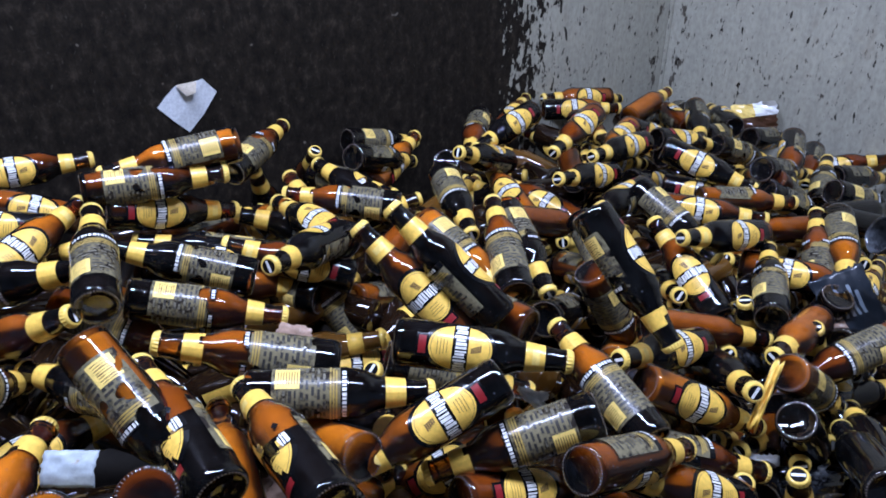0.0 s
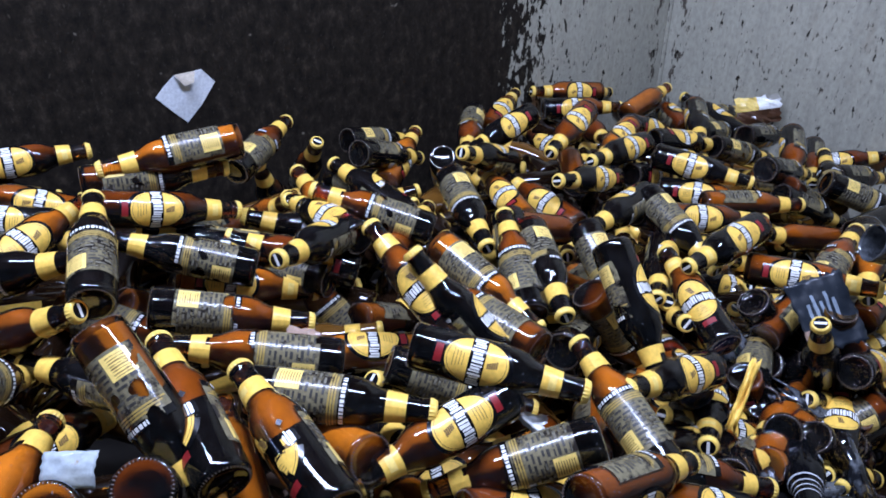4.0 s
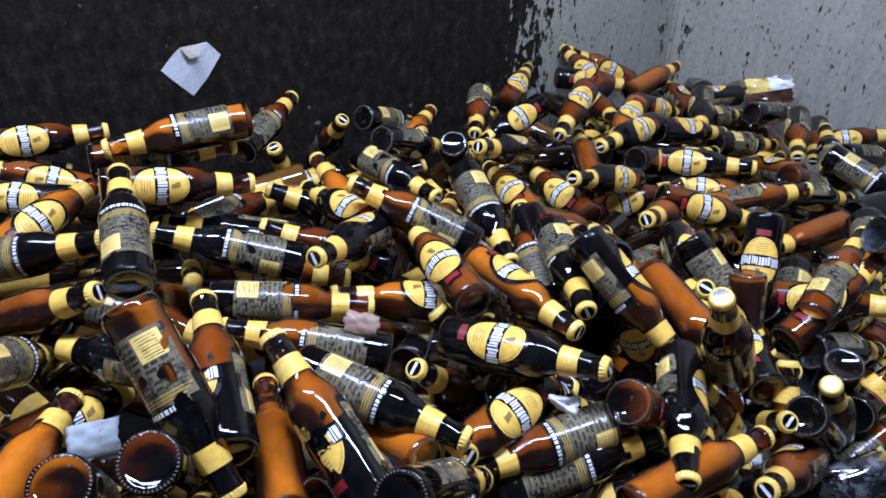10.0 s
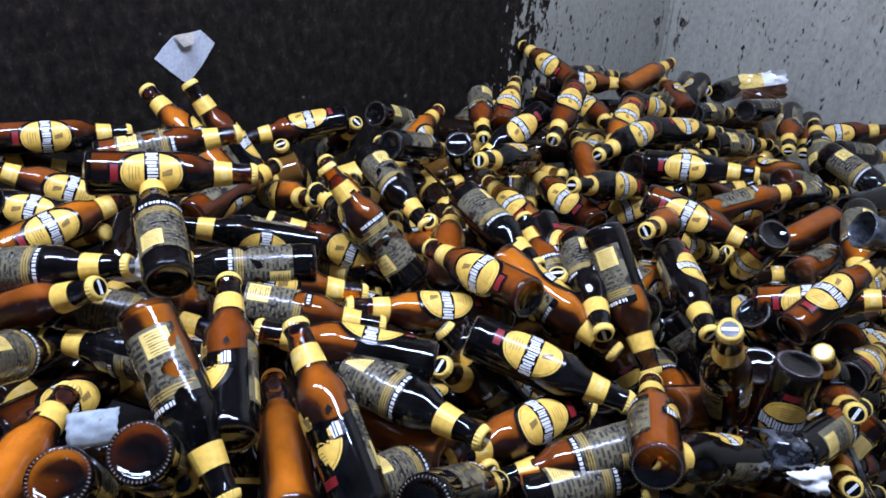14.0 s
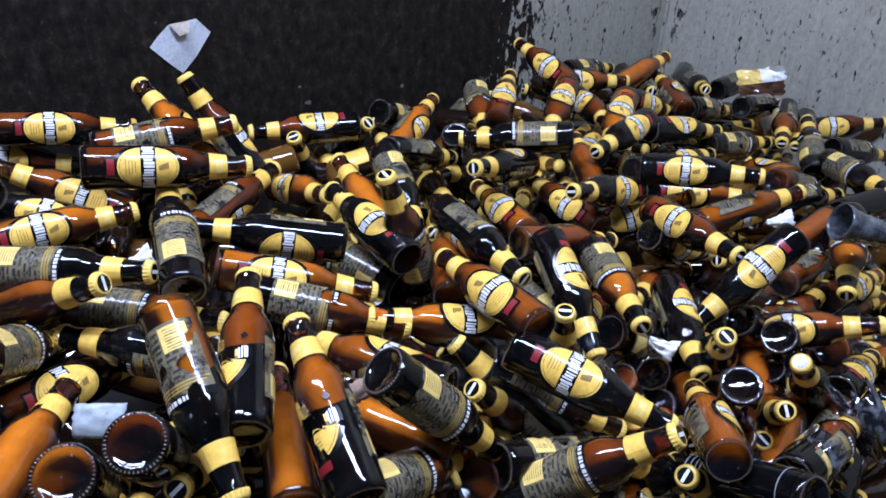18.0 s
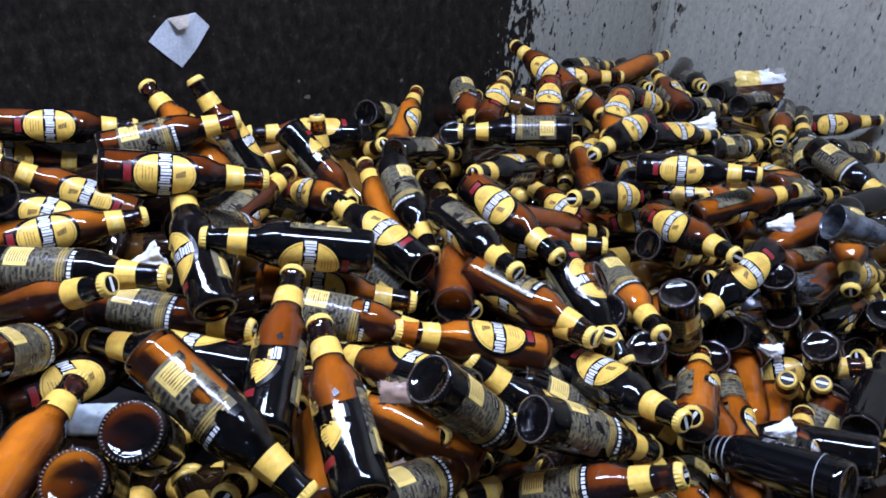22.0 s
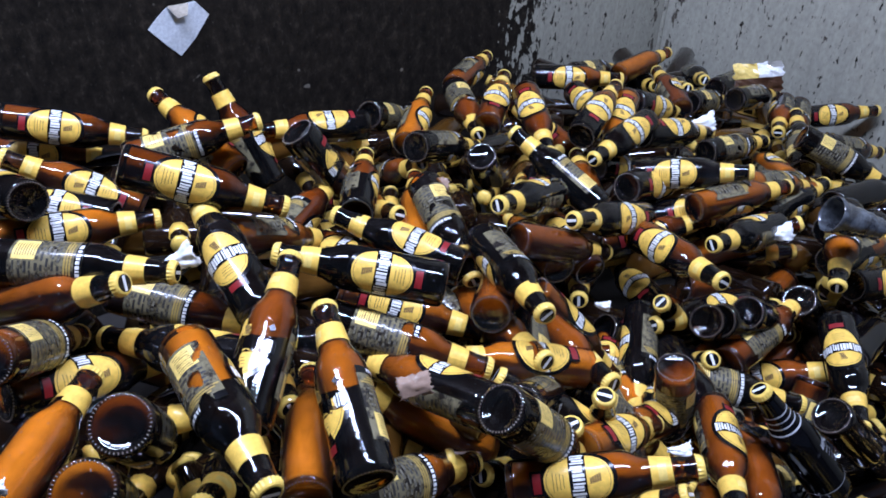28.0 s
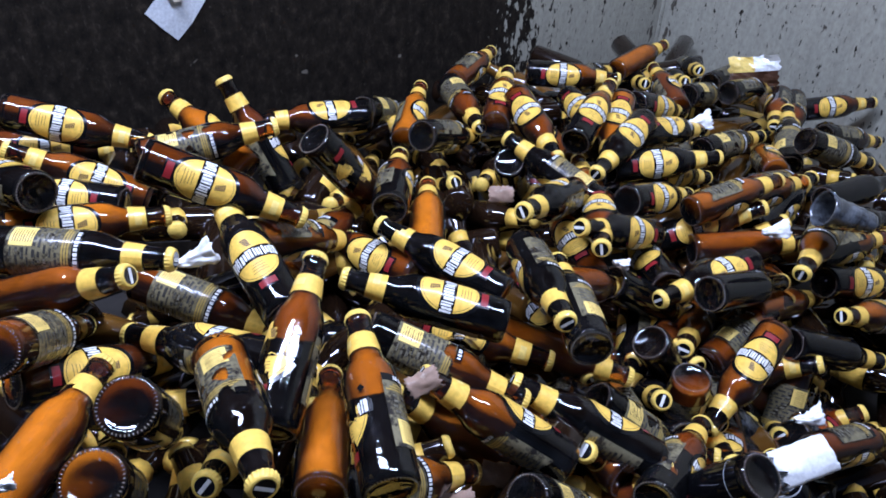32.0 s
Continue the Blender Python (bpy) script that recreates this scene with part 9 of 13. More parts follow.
    roll(182, [(0, pose(.382,.919,.723,-110,-7,-16)), (6.5, pose(.44,.799,.699,-111,-15,-14)), (9, pose(.368,.679,.698,-110,-11,-15)), (9.5, pose(.431,.736,.707,-74,-4,-26)), (10, pose(.496,.771,.767,-35,-11,-22)), (10.5, pose(.572,.814,.735,4,-17,-20)), (11, pose(.65,.866,.704,35,21,-56)), (11.5, pose(.65,.868,.704,35,21,-56)), (12, pose(.669,.912,.708,38,19,-52)), (13, pose(.672,.987,.592,41,18,-51)), (14.5, pose(.645,.949,.59,20,45,-94)), (19, pose(.656,.93,.554,-14,46,-141)), (22.5, pose(.71,1.065,.552,41,29,-60)), (23, pose(.689,1.032,.543,-4,50,-127)), (23.5, pose(.657,.993,.534,-49,17,163)), (25.5, pose(.622,.957,.524,-53,7,153)), (32, pose(.597,1.035,.52,-57,-3,147))])
    roll(183, [(0, pose(.218,1.027,.662,7,-9,-4)), (6.5, pose(.331,.896,.63,-1,-34,23)), (9, pose(.298,.818,.629,8,-11,-8)), (10, pose(.403,.796,.779,22,-21,-44)), (11, pose(.498,.764,.803,50,-17,-72)), (11.65, pose(.475,.736,.828,126,-17,-99)), (12.3, pose(.453,.708,.853,15,173,73)), (13, pose(.452,.712,.86,15,172,73)), (13.7, pose(.453,.71,.857,15,172,73)), (14.3, pose(.481,.742,.757,-39,-150,78)), (14.9, pose(.508,.774,.656,61,-41,-57)), (27.5, pose(.532,.747,.581,65,-53,-52)), (32, pose(.547,.827,.579,61,-42,-56))])
    roll(184, [(0, pose(.102,.762,.755,27,44,80)), (6, pose(.164,.709,.737,46,51,79)), (7, pose(.185,.675,.855,60,51,84)), (7.5, pose(.178,.679,.857,54,51,83)), (8, pose(.161,.652,.858,57,51,83)), (8.5, pose(.166,.643,.856,66,52,86)), (10.5, pose(.178,.649,.854,69,52,87)), (11, pose(.177,.649,.854,58,52,83)), (12.5, pose(.188,.63,.848,54,53,81)), (13, pose(.191,.633,.848,52,53,80)), (14.5, pose(.216,.62,.828,-73,122,-57)), (16, pose(.216,.62,.698,-73,122,-57)), (32, pose(.216,.62,.648,-73,122,-57))])
    roll(185, [(0, pose(.461,1.191,.656,-53,-5,178)), (7.5, pose(.471,1.031,.646,-52,-13,171)), (9, pose(.464,.951,.641,-52,-20,167)), (9.5, pose(.47,.883,.664,-50,4,-169)), (10, pose(.471,.818,.743,-32,28,-137)), (10.5, pose(.478,.77,.73,0,35,-96)), (11, pose(.478,.735,.72,33,16,-50)), (12, pose(.483,.734,.718,34,16,-50)), (13, pose(.481,.74,.593,30,24,-64)), (25, pose(.562,.733,.491,1,39,-119)), (27.5, pose(.552,.719,.473,-15,38,-143)), (32, pose(.573,.765,.462,-27,34,-164))])
    roll(186, [(0, pose(.394,1.116,.765,103,141,15)), (6, pose(.392,.97,.764,104,141,18)), (7, pose(.382,.949,.769,98,141,20)), (8, pose(.362,.909,.9,91,140,16)), (9, pose(.359,.893,.903,85,141,16)), (9.5, pose(.362,.886,.905,85,142,16)), (10.5, pose(.362,.849,.908,85,142,16)), (11, pose(.36,.846,.912,86,142,15)), (13, pose(.363,.82,.904,93,142,16)), (14, pose(.399,.783,.758,99,147,14)), (14.5, pose(.409,.78,.749,102,147,12)), (32, pose(.437,.813,.659,-75,36,-159))])
    roll(187, [(0, pose(.396,1.369,.691,-99,38,-46)), (4, pose(.389,1.259,.689,-108,44,-59)), (5, pose(.388,1.226,.815,-107,47,-58)), (8, pose(.384,1.177,.814,-106,44,-57)), (9.5, pose(.381,1.169,.814,-109,46,-60)), (10.5, pose(.383,1.132,.812,-104,41,-54)), (13, pose(.374,1.109,.812,-100,35,-47)), (14, pose(.372,1.084,.81,-98,32,-45)), (15, pose(.378,1.076,.681,-99,29,-46)), (32, pose(.407,.91,.578,-79,-13,-11))])
    roll(188, [(0, pose(.096,.857,.722,-143,44,-99)), (7, pose(.123,.779,.71,-149,41,-106)), (8, pose(.129,.77,.834,-158,44,-118)), (9.5, pose(.151,.782,.83,-152,46,-111)), (11, pose(.155,.759,.827,-153,45,-113)), (12, pose(.168,.736,.694,-149,40,-105)), (32, pose(.357,.718,.559,-149,37,-105))])
    roll(189, [(0, pose(.479,.892,.695,-32,-46,83)), (7, pose(.51,.761,.668,-63,-18,127)), (8, pose(.46,.724,.801,-58,-27,119)), (9, pose(.462,.696,.795,-64,-18,128)), (10.5, pose(.465,.684,.791,-56,-26,118)), (11, pose(.462,.688,.793,-52,-30,112)), (12, pose(.468,.692,.665,-61,-17,127)), (32, pose(.542,.728,.553,-80,5,149))])
    roll(190, [(0, pose(.721,1.146,.654,-154,55,-125)), (4, pose(.723,1.098,.649,-149,54,-119)), (5, pose(.719,1.084,.775,-158,57,-130)), (7.5, pose(.716,1.054,.773,-153,57,-124)), (8, pose(.707,1.031,.772,-138,55,-105)), (9.5, pose(.688,.999,.772,-129,52,-94)), (10, pose(.666,.957,.771,-126,49,-90)), (10.5, pose(.673,.945,.768,-125,48,-89)), (11.5, pose(.674,.951,.768,-124,48,-88)), (13, pose(.705,1.085,.778,-135,56,-102)), (14.5, pose(.661,1.055,.656,-120,45,-83)), (22.5, pose(.679,1.106,.639,-117,45,-78)), (25.5, pose(.611,1.009,.614,-102,29,-59)), (32, pose(.557,1.002,.601,-99,27,-56))])
    roll(191, [(0, pose(.76,1.207,.655,-118,45,-74)), (6, pose(.761,1.132,.648,-118,43,-75)), (7, pose(.76,1.122,.774,-119,47,-76)), (8.5, pose(.756,1.104,.773,-110,39,-64)), (9.5, pose(.741,1.087,.775,-106,34,-59)), (10, pose(.724,1.058,.775,-101,26,-52)), (11, pose(.718,1.042,.774,-99,21,-49)), (11.5, pose(.717,1.041,.774,-99,22,-50)), (12, pose(.726,1.059,.774,-105,31,-57)), (13, pose(.737,1.128,.779,-145,58,-108)), (14, pose(.722,1.124,.655,-130,50,-89)), (19.5, pose(.697,1.067,.639,-116,40,-72)), (22.5, pose(.712,1.138,.643,-160,54,-127)), (24.5, pose(.646,1.046,.627,-109,33,-62)), (32, pose(.579,1.021,.609,-106,30,-58))])
    roll(192, [(0, pose(.352,1.035,.719,-69,30,-171)), (7, pose(.405,.835,.693,-69,25,-178)), (8, pose(.338,.785,.828,-67,19,175)), (8.5, pose(.335,.758,.825,-67,18,174)), (9, pose(.343,.75,.822,-67,19,175)), (10.5, pose(.352,.755,.82,-67,20,175)), (11, pose(.345,.767,.824,-66,18,173)), (12, pose(.348,.751,.695,-67,15,172)), (32, pose(.447,.771,.576,-68,21,177))])
    roll(193, [(0, pose(-.042,.563,.834,-148,36,-72)), (7, pose(-.015,.531,.826,-150,33,-72)), (8, pose(-.007,.529,.95,-158,39,-86)), (10.5, pose(.011,.532,.945,-144,37,-70)), (12, pose(.028,.511,.939,-146,36,-71)), (14, pose(.035,.521,.938,-143,35,-68)), (15, pose(.039,.517,.81,-141,29,-60)), (32, pose(.129,.477,.749,-139,17,-48))])
    roll(194, [(0, pose(-.188,1.097,.839,-31,34,100)), (13, pose(-.099,.998,.832,-39,34,99)), (14.5, pose(-.051,1.019,.817,-31,18,66)), (16.5, pose(.022,1.027,.796,-25,18,10)), (18, pose(.068,1.033,.782,-38,18,-33)), (19, pose(.097,1.051,.772,-50,12,-59)), (20, pose(.125,1.046,.763,-64,-1,-81)), (20.5, pose(.141,1.047,.829,-69,-7,-88)), (21, pose(.157,1.05,.879,-75,-15,-94)), (22, pose(.186,1.064,.868,-87,-34,-100)), (23, pose(.184,1.023,.867,-84,-35,-100)), (23.5, pose(.186,1.014,.847,-86,-36,-100)), (24.5, pose(.188,.997,.737,-86,-40,-100)), (32, pose(.231,.913,.707,-88,-44,-100))])
    roll(195, [(0, pose(.397,1.237,.762,69,29,10)), (2, pose(.394,1.093,.764,72,40,3)), (12, pose(.396,.914,.762,71,45,0)), (14.5, pose(.344,.867,.766,71,66,-1)), (20, pose(.187,.863,.779,-94,60,-143)), (20.5, pose(.179,.856,.851,-94,58,-140)), (21, pose(.169,.861,.907,-92,57,-135)), (22, pose(.148,.851,.909,-94,47,-132)), (23, pose(.163,.823,.902,-91,47,-127)), (23.5, pose(.166,.823,.846,-90,45,-127)), (24, pose(.172,.825,.772,-89,43,-125)), (32, pose(.239,.754,.719,-101,37,-142))])
    roll(196, [(0, pose(.551,1.136,.66,-160,12,-96)), (12, pose(.524,.823,.643,-170,12,-111)), (17.5, pose(.324,.888,.726,-144,-29,-96)), (20.5, pose(.197,.982,.856,-117,-45,-119)), (21, pose(.176,.999,.919,-111,-45,-125)), (22, pose(.131,1.03,.934,-99,-46,-137)), (23, pose(.138,.997,.934,-101,-47,-137)), (23.5, pose(.142,.992,.878,-102,-50,-137)), (24, pose(.146,.986,.806,-103,-52,-136)), (32, pose(.202,.896,.785,-112,-56,-134))])
    roll(197, [(0, pose(.755,1.207,.564,29,36,-64)), (7.5, pose(.753,1.101,.551,20,42,-80)), (10.5, pose(.696,.973,.543,2,47,-106)), (12, pose(.722,1.04,.676,23,42,-76)), (12.5, pose(.713,1.102,.687,29,39,-67)), (13, pose(.736,1.158,.689,33,37,-63)), (13.5, pose(.715,1.172,.695,34,36,-60)), (14, pose(.706,1.141,.693,32,38,-64)), (14.5, pose(.673,1.12,.695,32,39,-65)), (15.5, pose(.674,1.113,.564,15,47,-89)), (19, pose(.675,1.084,.541,6,49,-102)), (22.5, pose(.728,1.249,.556,30,40,-67)), (23.5, pose(.642,1.126,.538,16,46,-88)), (25.5, pose(.599,1.082,.522,3,48,-106)), (32, pose(.554,1.083,.504,-10,48,-123))])
    roll(198, [(0, pose(.635,.982,.661,-23,50,-141)), (10.5, pose(.59,.775,.647,-45,37,-170)), (12, pose(.604,.808,.775,-29,49,-147)), (13.5, pose(.608,.837,.778,-22,51,-139)), (14, pose(.607,.817,.776,-27,49,-145)), (15, pose(.593,.801,.644,-44,38,-168)), (22.5, pose(.647,.867,.593,-37,42,-160)), (29.5, pose(.605,.813,.55,-47,33,-174)), (32, pose(.617,.897,.558,-42,38,-167))])
    roll(199, [(0, pose(.387,1.106,.664,-27,51,-123)), (10.5, pose(.401,.834,.638,-44,40,-146)), (12, pose(.399,.824,.764,-37,46,-136)), (13.5, pose(.402,.82,.762,-37,46,-136)), (14.5, pose(.398,.796,.757,-39,44,-139)), (15, pose(.398,.793,.753,-39,44,-140)), (16, pose(.399,.789,.619,-45,37,-149)), (32, pose(.491,.85,.514,-44,39,-147))])
    roll(200, [(0, pose(.287,.721,.719,-137,-17,-33)), (8.6, pose(.287,.721,.719,-137,-17,-33)), (9.6, pose(.287,.721,.859,-137,-17,-33)), (11, pose(.295,.717,.853,-138,-18,-34)), (11.8, pose(.299,.714,.849,-137,-18,-34)), (13, pose(.271,.661,.905,-108,-12,-10)), (15, pose(.27,.66,.903,-108,-12,-10)), (16, pose(.269,.654,.772,-107,-11,-10)), (32, pose(.379,.682,.663,-108,-17,-8))])
    roll(201, [(0, pose(.336,1.051,.727,-119,46,-72)), (11, pose(.379,.813,.701,-117,35,-69)), (12, pose(.382,.794,.824,-116,38,-69)), (13.5, pose(.388,.793,.823,-114,36,-66)), (14, pose(.393,.769,.818,-129,43,-84)), (14.5, pose(.383,.759,.816,-137,45,-94)), (15, pose(.383,.757,.813,-136,45,-93)), (16, pose(.384,.752,.68,-130,38,-84)), (32, pose(.462,.814,.586,-88,2,-32))])
    roll(202, [(0, pose(.29,.86,.785,-48,-47,88)), (6.5, pose(.377,.735,.759,-58,-37,102)), (9, pose(.333,.655,.761,-58,-34,103)), (9.8, pose(.319,.629,.632,-58,-33,103)), (10, pose(.316,.623,.632,-58,-33,103)), (11, pose(.312,.635,.761,-46,-43,87)), (11.5, pose(.314,.633,.76,-48,-42,89)), (12, pose(.317,.631,.841,-49,-41,91)), (12.3, pose(.32,.628,.887,-50,-41,91)), (13, pose(.329,.622,.882,-53,-38,92)), (13.5, pose(.328,.621,.883,-54,-38,94)), (14.5, pose(.322,.612,.883,-46,-41,86)), (15, pose(.324,.61,.879,-46,-41,86)), (16, pose(.326,.607,.746,-51,-34,95)), (32, pose(.417,.643,.642,-78,-15,128))])
    roll(203, [(0, pose(.148,.778,.691,-75,34,-61)), (10, pose(.201,.667,.661,-107,36,-99)), (11, pose(.197,.669,.789,-101,40,-92)), (12, pose(.207,.653,.783,-99,39,-90)), (15, pose(.221,.652,.776,-103,39,-95)), (16, pose(.224,.646,.643,-102,35,-94)), (32, pose(.357,.647,.52,-93,29,-83))])
    roll(204, [(0, pose(.985,1.514,.6,-64,-41,119)), (11, pose(.952,1.383,.597,-74,-18,134)), (12, pose(.95,1.378,.724,-74,-22,133)), (14, pose(.951,1.384,.724,-74,-23,133)), (14.5, pose(.933,1.36,.725,-74,-21,134)), (15, pose(.93,1.353,.725,-74,-21,134)), (16, pose(.924,1.34,.598,-75,-16,135)), (32, pose(.885,1.303,.589,-76,-14,137))])
    roll(205, [(0, pose(.355,1.279,.749,-130,-53,43)), (8, pose(.343,1.091,.753,-120,-43,28)), (9, pose(.254,1.112,.82,-116,-41,28)), (10, pose(.248,1.072,.907,-120,-49,34)), (10.5, pose(.246,1.037,.888,-122,-49,36)), (11, pose(.242,1.019,.869,-123,-48,36)), (13, pose(.246,.991,.856,-125,-47,37)), (14, pose(.288,.97,.868,-123,-47,33)), (15, pose(.334,.97,.878,-121,-47,29)), (16, pose(.336,.964,.876,-120,-46,28)), (17, pose(.335,.966,.748,-117,-39,23)), (32, pose(.355,.817,.666,-129,-41,43))])
    roll(206, [(0, pose(.446,1.439,.725,-50,-54,109)), (9, pose(.419,1.255,.733,-62,-43,125)), (10, pose(.422,1.247,.86,-59,-49,121)), (11, pose(.42,1.221,.86,-61,-47,123)), (13, pose(.42,1.204,.86,-62,-46,124)), (16.5, pose(.415,1.146,.862,-65,-40,129)), (17, pose(.414,1.148,.862,-65,-41,128)), (18, pose(.413,1.135,.735,-69,-30,136)), (32, pose(.387,.971,.699,-78,-9,150))])
    roll(207, [(0, pose(-.107,1.409,.699,13,-48,49)), (10, pose(-.018,1.284,.691,13,-46,49)), (11, pose(-.008,1.262,.816,22,-43,36)), (18, pose(.029,1.145,.811,24,-40,34)), (19, pose(.024,1.127,.685,15,-43,47)), (25.5, pose(.086,.967,.668,13,-41,52)), (32, pose(.217,.927,.606,-28,-40,107))])
    roll(208, [(0, pose(.917,1.415,.573,8,-51,15)), (9, pose(.928,1.302,.561,13,-46,6)), (11, pose(.876,1.259,.692,11,-51,11)), (12.5, pose(.876,1.265,.693,-1,-57,29)), (13, pose(.878,1.284,.695,-6,-58,36)), (13.5, pose(.887,1.272,.692,-11,-59,41)), (14, pose(.879,1.278,.694,-5,-58,35)), (14.5, pose(.855,1.249,.694,-17,-59,49)), (15, pose(.854,1.244,.693,-17,-59,50)), (16, pose(.852,1.235,.564,-31,-55,66)), (32, pose(.752,1.187,.527,-64,-40,108))])
    roll(209, [(0, pose(.598,.93,.615,-34,44,-154)), (10, pose(.576,.75,.588,-47,34,-172)), (11, pose(.58,.744,.712,-40,42,-161)), (13.5, pose(.592,.757,.712,-38,43,-158)), (14.5, pose(.584,.736,.705,-41,41,-162)), (15.5, pose(.589,.734,.57,-47,34,-172)), (32, pose(.659,.78,.462,-45,35,-170))])
    roll(210, [(0, pose(.208,1.677,.749,67,57,-137)), (23, pose(.228,1.315,.764,59,45,-151)), (24, pose(.227,1.298,.891,56,47,-155)), (25.5, pose(.23,1.267,.891,56,46,-155)), (27.5, pose(.231,1.239,.892,55,45,-156)), (30, pose(.212,1.249,.889,62,48,-151)), (32, pose(.223,1.205,.884,67,49,-148))])
    roll(211, [(0, pose(-.006,.822,.794,-133,45,-80)), (17, pose(.113,.701,.761,-119,34,-61)), (25, pose(.28,.724,.684,-122,30,-63)), (26, pose(.279,.712,.805,-122,33,-63)), (27.5, pose(.26,.679,.802,-126,-36,-23)), (28, pose(.262,.683,.8,-144,-55,2)), (29, pose(.277,.692,.791,-140,-58,-2)), (29.5, pose(.278,.691,.77,-142,-60,1)), (30, pose(.281,.695,.675,-149,-63,9)), (31, pose(.294,.688,.658,-161,-66,26)), (32, pose(.308,.681,.641,5,-116,-136))])
    roll(212, [(0, pose(.16,1.027,.714,-155,-62,16)), (17, pose(.227,.846,.68,-166,-62,27)), (25, pose(.4,.851,.591,-169,-58,28)), (26, pose(.394,.84,.712,-166,-59,25)), (27.5, pose(.361,.798,.709,-170,-62,32)), (29, pose(.381,.813,.695,-171,-63,33)), (29.5, pose(.383,.812,.674,-172,-62,34)), (30, pose(.388,.823,.58,-179,-66,44)), (32, pose(.404,.818,.554,148,-78,87))])
    roll(213, [(0, pose(.038,.729,.84,-49,-37,-109)), (23.5, pose(.189,.572,.769,-66,-53,-114)), (24, pose(.25,.569,.828,-73,-50,-114)), (24.5, pose(.241,.565,.869,-66,-46,-122)), (25, pose(.236,.554,.853,-59,-43,-129)), (25.5, pose(.236,.555,.854,-58,-44,-126)), (27.5, pose(.207,.558,.872,-67,-50,-112)), (30.5, pose(.227,.572,.855,-58,-49,-115)), (32, pose(.236,.568,.722,-48,-51,-121))])
    roll(214, [(0, pose(-.152,.84,.803,-150,47,-79)), (25, pose(.117,.735,.736,-139,34,-61)), (26, pose(.133,.717,.853,-139,37,-62)), (27.5, pose(.148,.705,.842,-137,35,-59)), (29, pose(.167,.728,.834,-138,36,-61)), (32, pose(.225,.694,.669,-131,18,-43))])
    roll(215, [(0, pose(.15,.858,.744,57,-65,71)), (20.5, pose(.15,.858,.744,57,-65,71)), (21.5, pose(.15,.858,.884,57,-65,71)), (22.5, pose(.169,.856,.881,54,-65,71)), (24, pose(.199,.852,.876,63,-67,62)), (25.5, pose(.2,.841,.861,61,-67,59)), (28, pose(.2,.822,.836,64,-69,52)), (30, pose(.215,.804,.812,54,-67,60)), (31, pose(.215,.804,.672,54,-67,60)), (32, pose(.215,.804,.672,54,-67,60))])
    roll(216, [(0, pose(.688,1.405,.705,-25,-60,59)), (23, pose(.592,1.162,.715,-62,-48,103)), (24, pose(.582,1.141,.84,-69,-48,113)), (25.5, pose(.576,1.113,.835,-79,-37,126)), (29, pose(.554,1.114,.836,-69,-47,112)), (31, pose(.547,1.077,.825,-81,-33,129)), (32, pose(.538,1.068,.698,-83,-27,131))])
    roll(217, [(0, pose(.723,1.504,.635,-95,60,-108)), (23, pose(.645,1.257,.633,-68,47,-75)), (24, pose(.635,1.241,.757,-60,46,-66)), (25.5, pose(.63,1.218,.751,-55,41,-59)), (29, pose(.61,1.22,.751,-60,45,-65)), (30.5, pose(.604,1.19,.74,-53,37,-56)), (32, pose(.591,1.177,.738,-51,36,-55))])
    roll(218, [(0, pose(.465,1.292,.744,105,133,22)), (14.5, pose(.439,.903,.742,101,143,15)), (25, pose(.445,.868,.686,101,145,14)), (26, pose(.435,.858,.805,101,142,14)), (26.2, pose(.433,.856,.804,101,142,14)), (26.8, pose(.426,.85,.73,101,143,14)), (27.5, pose(.418,.843,.725,101,143,14)), (29, pose(.425,.859,.717,102,142,16)), (29.5, pose(.426,.856,.695,102,143,16)), (30, pose(.434,.867,.641,104,141,21)), (30.5, pose(.443,.877,.644,-73,40,-153)), (30.6, pose(.442,.877,.656,-73,40,-153)), (32, pose(.423,.874,.663,-69,42,-146))])
    roll(219, [(0, pose(.666,1.211,.639,154,33,178)), (10.5, pose(.616,.983,.628,155,30,177)), (13.5, pose(.634,1.068,.634,162,42,-166)), (19, pose(.617,1.002,.607,158,35,-175)), (20.5, pose(.633,1.019,.599,-180,49,-139)), (22.5, pose(.629,1.09,.61,-129,41,-73)), (25, pose(.564,.986,.581,-164,48,-118)), (26, pose(.538,.974,.703,176,48,-145)), (27.5, pose(.516,.974,.698,179,48,-142)), (28, pose(.519,.998,.705,177,48,-144)), (29, pose(.521,1.002,.699,175,48,-146)), (30, pose(.526,1.002,.564,-162,48,-115)), (32, pose(.511,.995,.565,-127,36,-70))])
    roll(220, [(0, pose(.559,.885,.73,-76,21,166)), (10.5, pose(.523,.697,.716,102,156,-10)), (25.5, pose(.564,.716,.64,99,149,1)), (26.5, pose(.543,.72,.699,-33,36,176)), (27.5, pose(.521,.723,.758,18,43,177)), (28, pose(.526,.719,.754,8,40,178)), (28.5, pose(.557,.718,.753,4,38,180)), (29, pose(.577,.717,.754,7,31,-173)), (29.7, pose(.577,.717,.594,7,31,-173)), (32, pose(.577,.717,.594,7,31,-173))])
    roll(221, [(0, pose(.354,.988,.741,80,-51,0)), (9, pose(.345,.774,.727,79,-50,-2)), (25, pose(.438,.716,.63,79,-52,-1)), (26, pose(.433,.71,.751,79,-54,0)), (27.5, pose(.418,.696,.743,79,-53,1)), (29, pose(.43,.707,.733,79,-53,1)), (29.5, pose(.431,.705,.711,79,-53,1)), (30, pose(.438,.726,.619,79,-52,0)), (32, pose(.442,.74,.604,80,-53,1))])
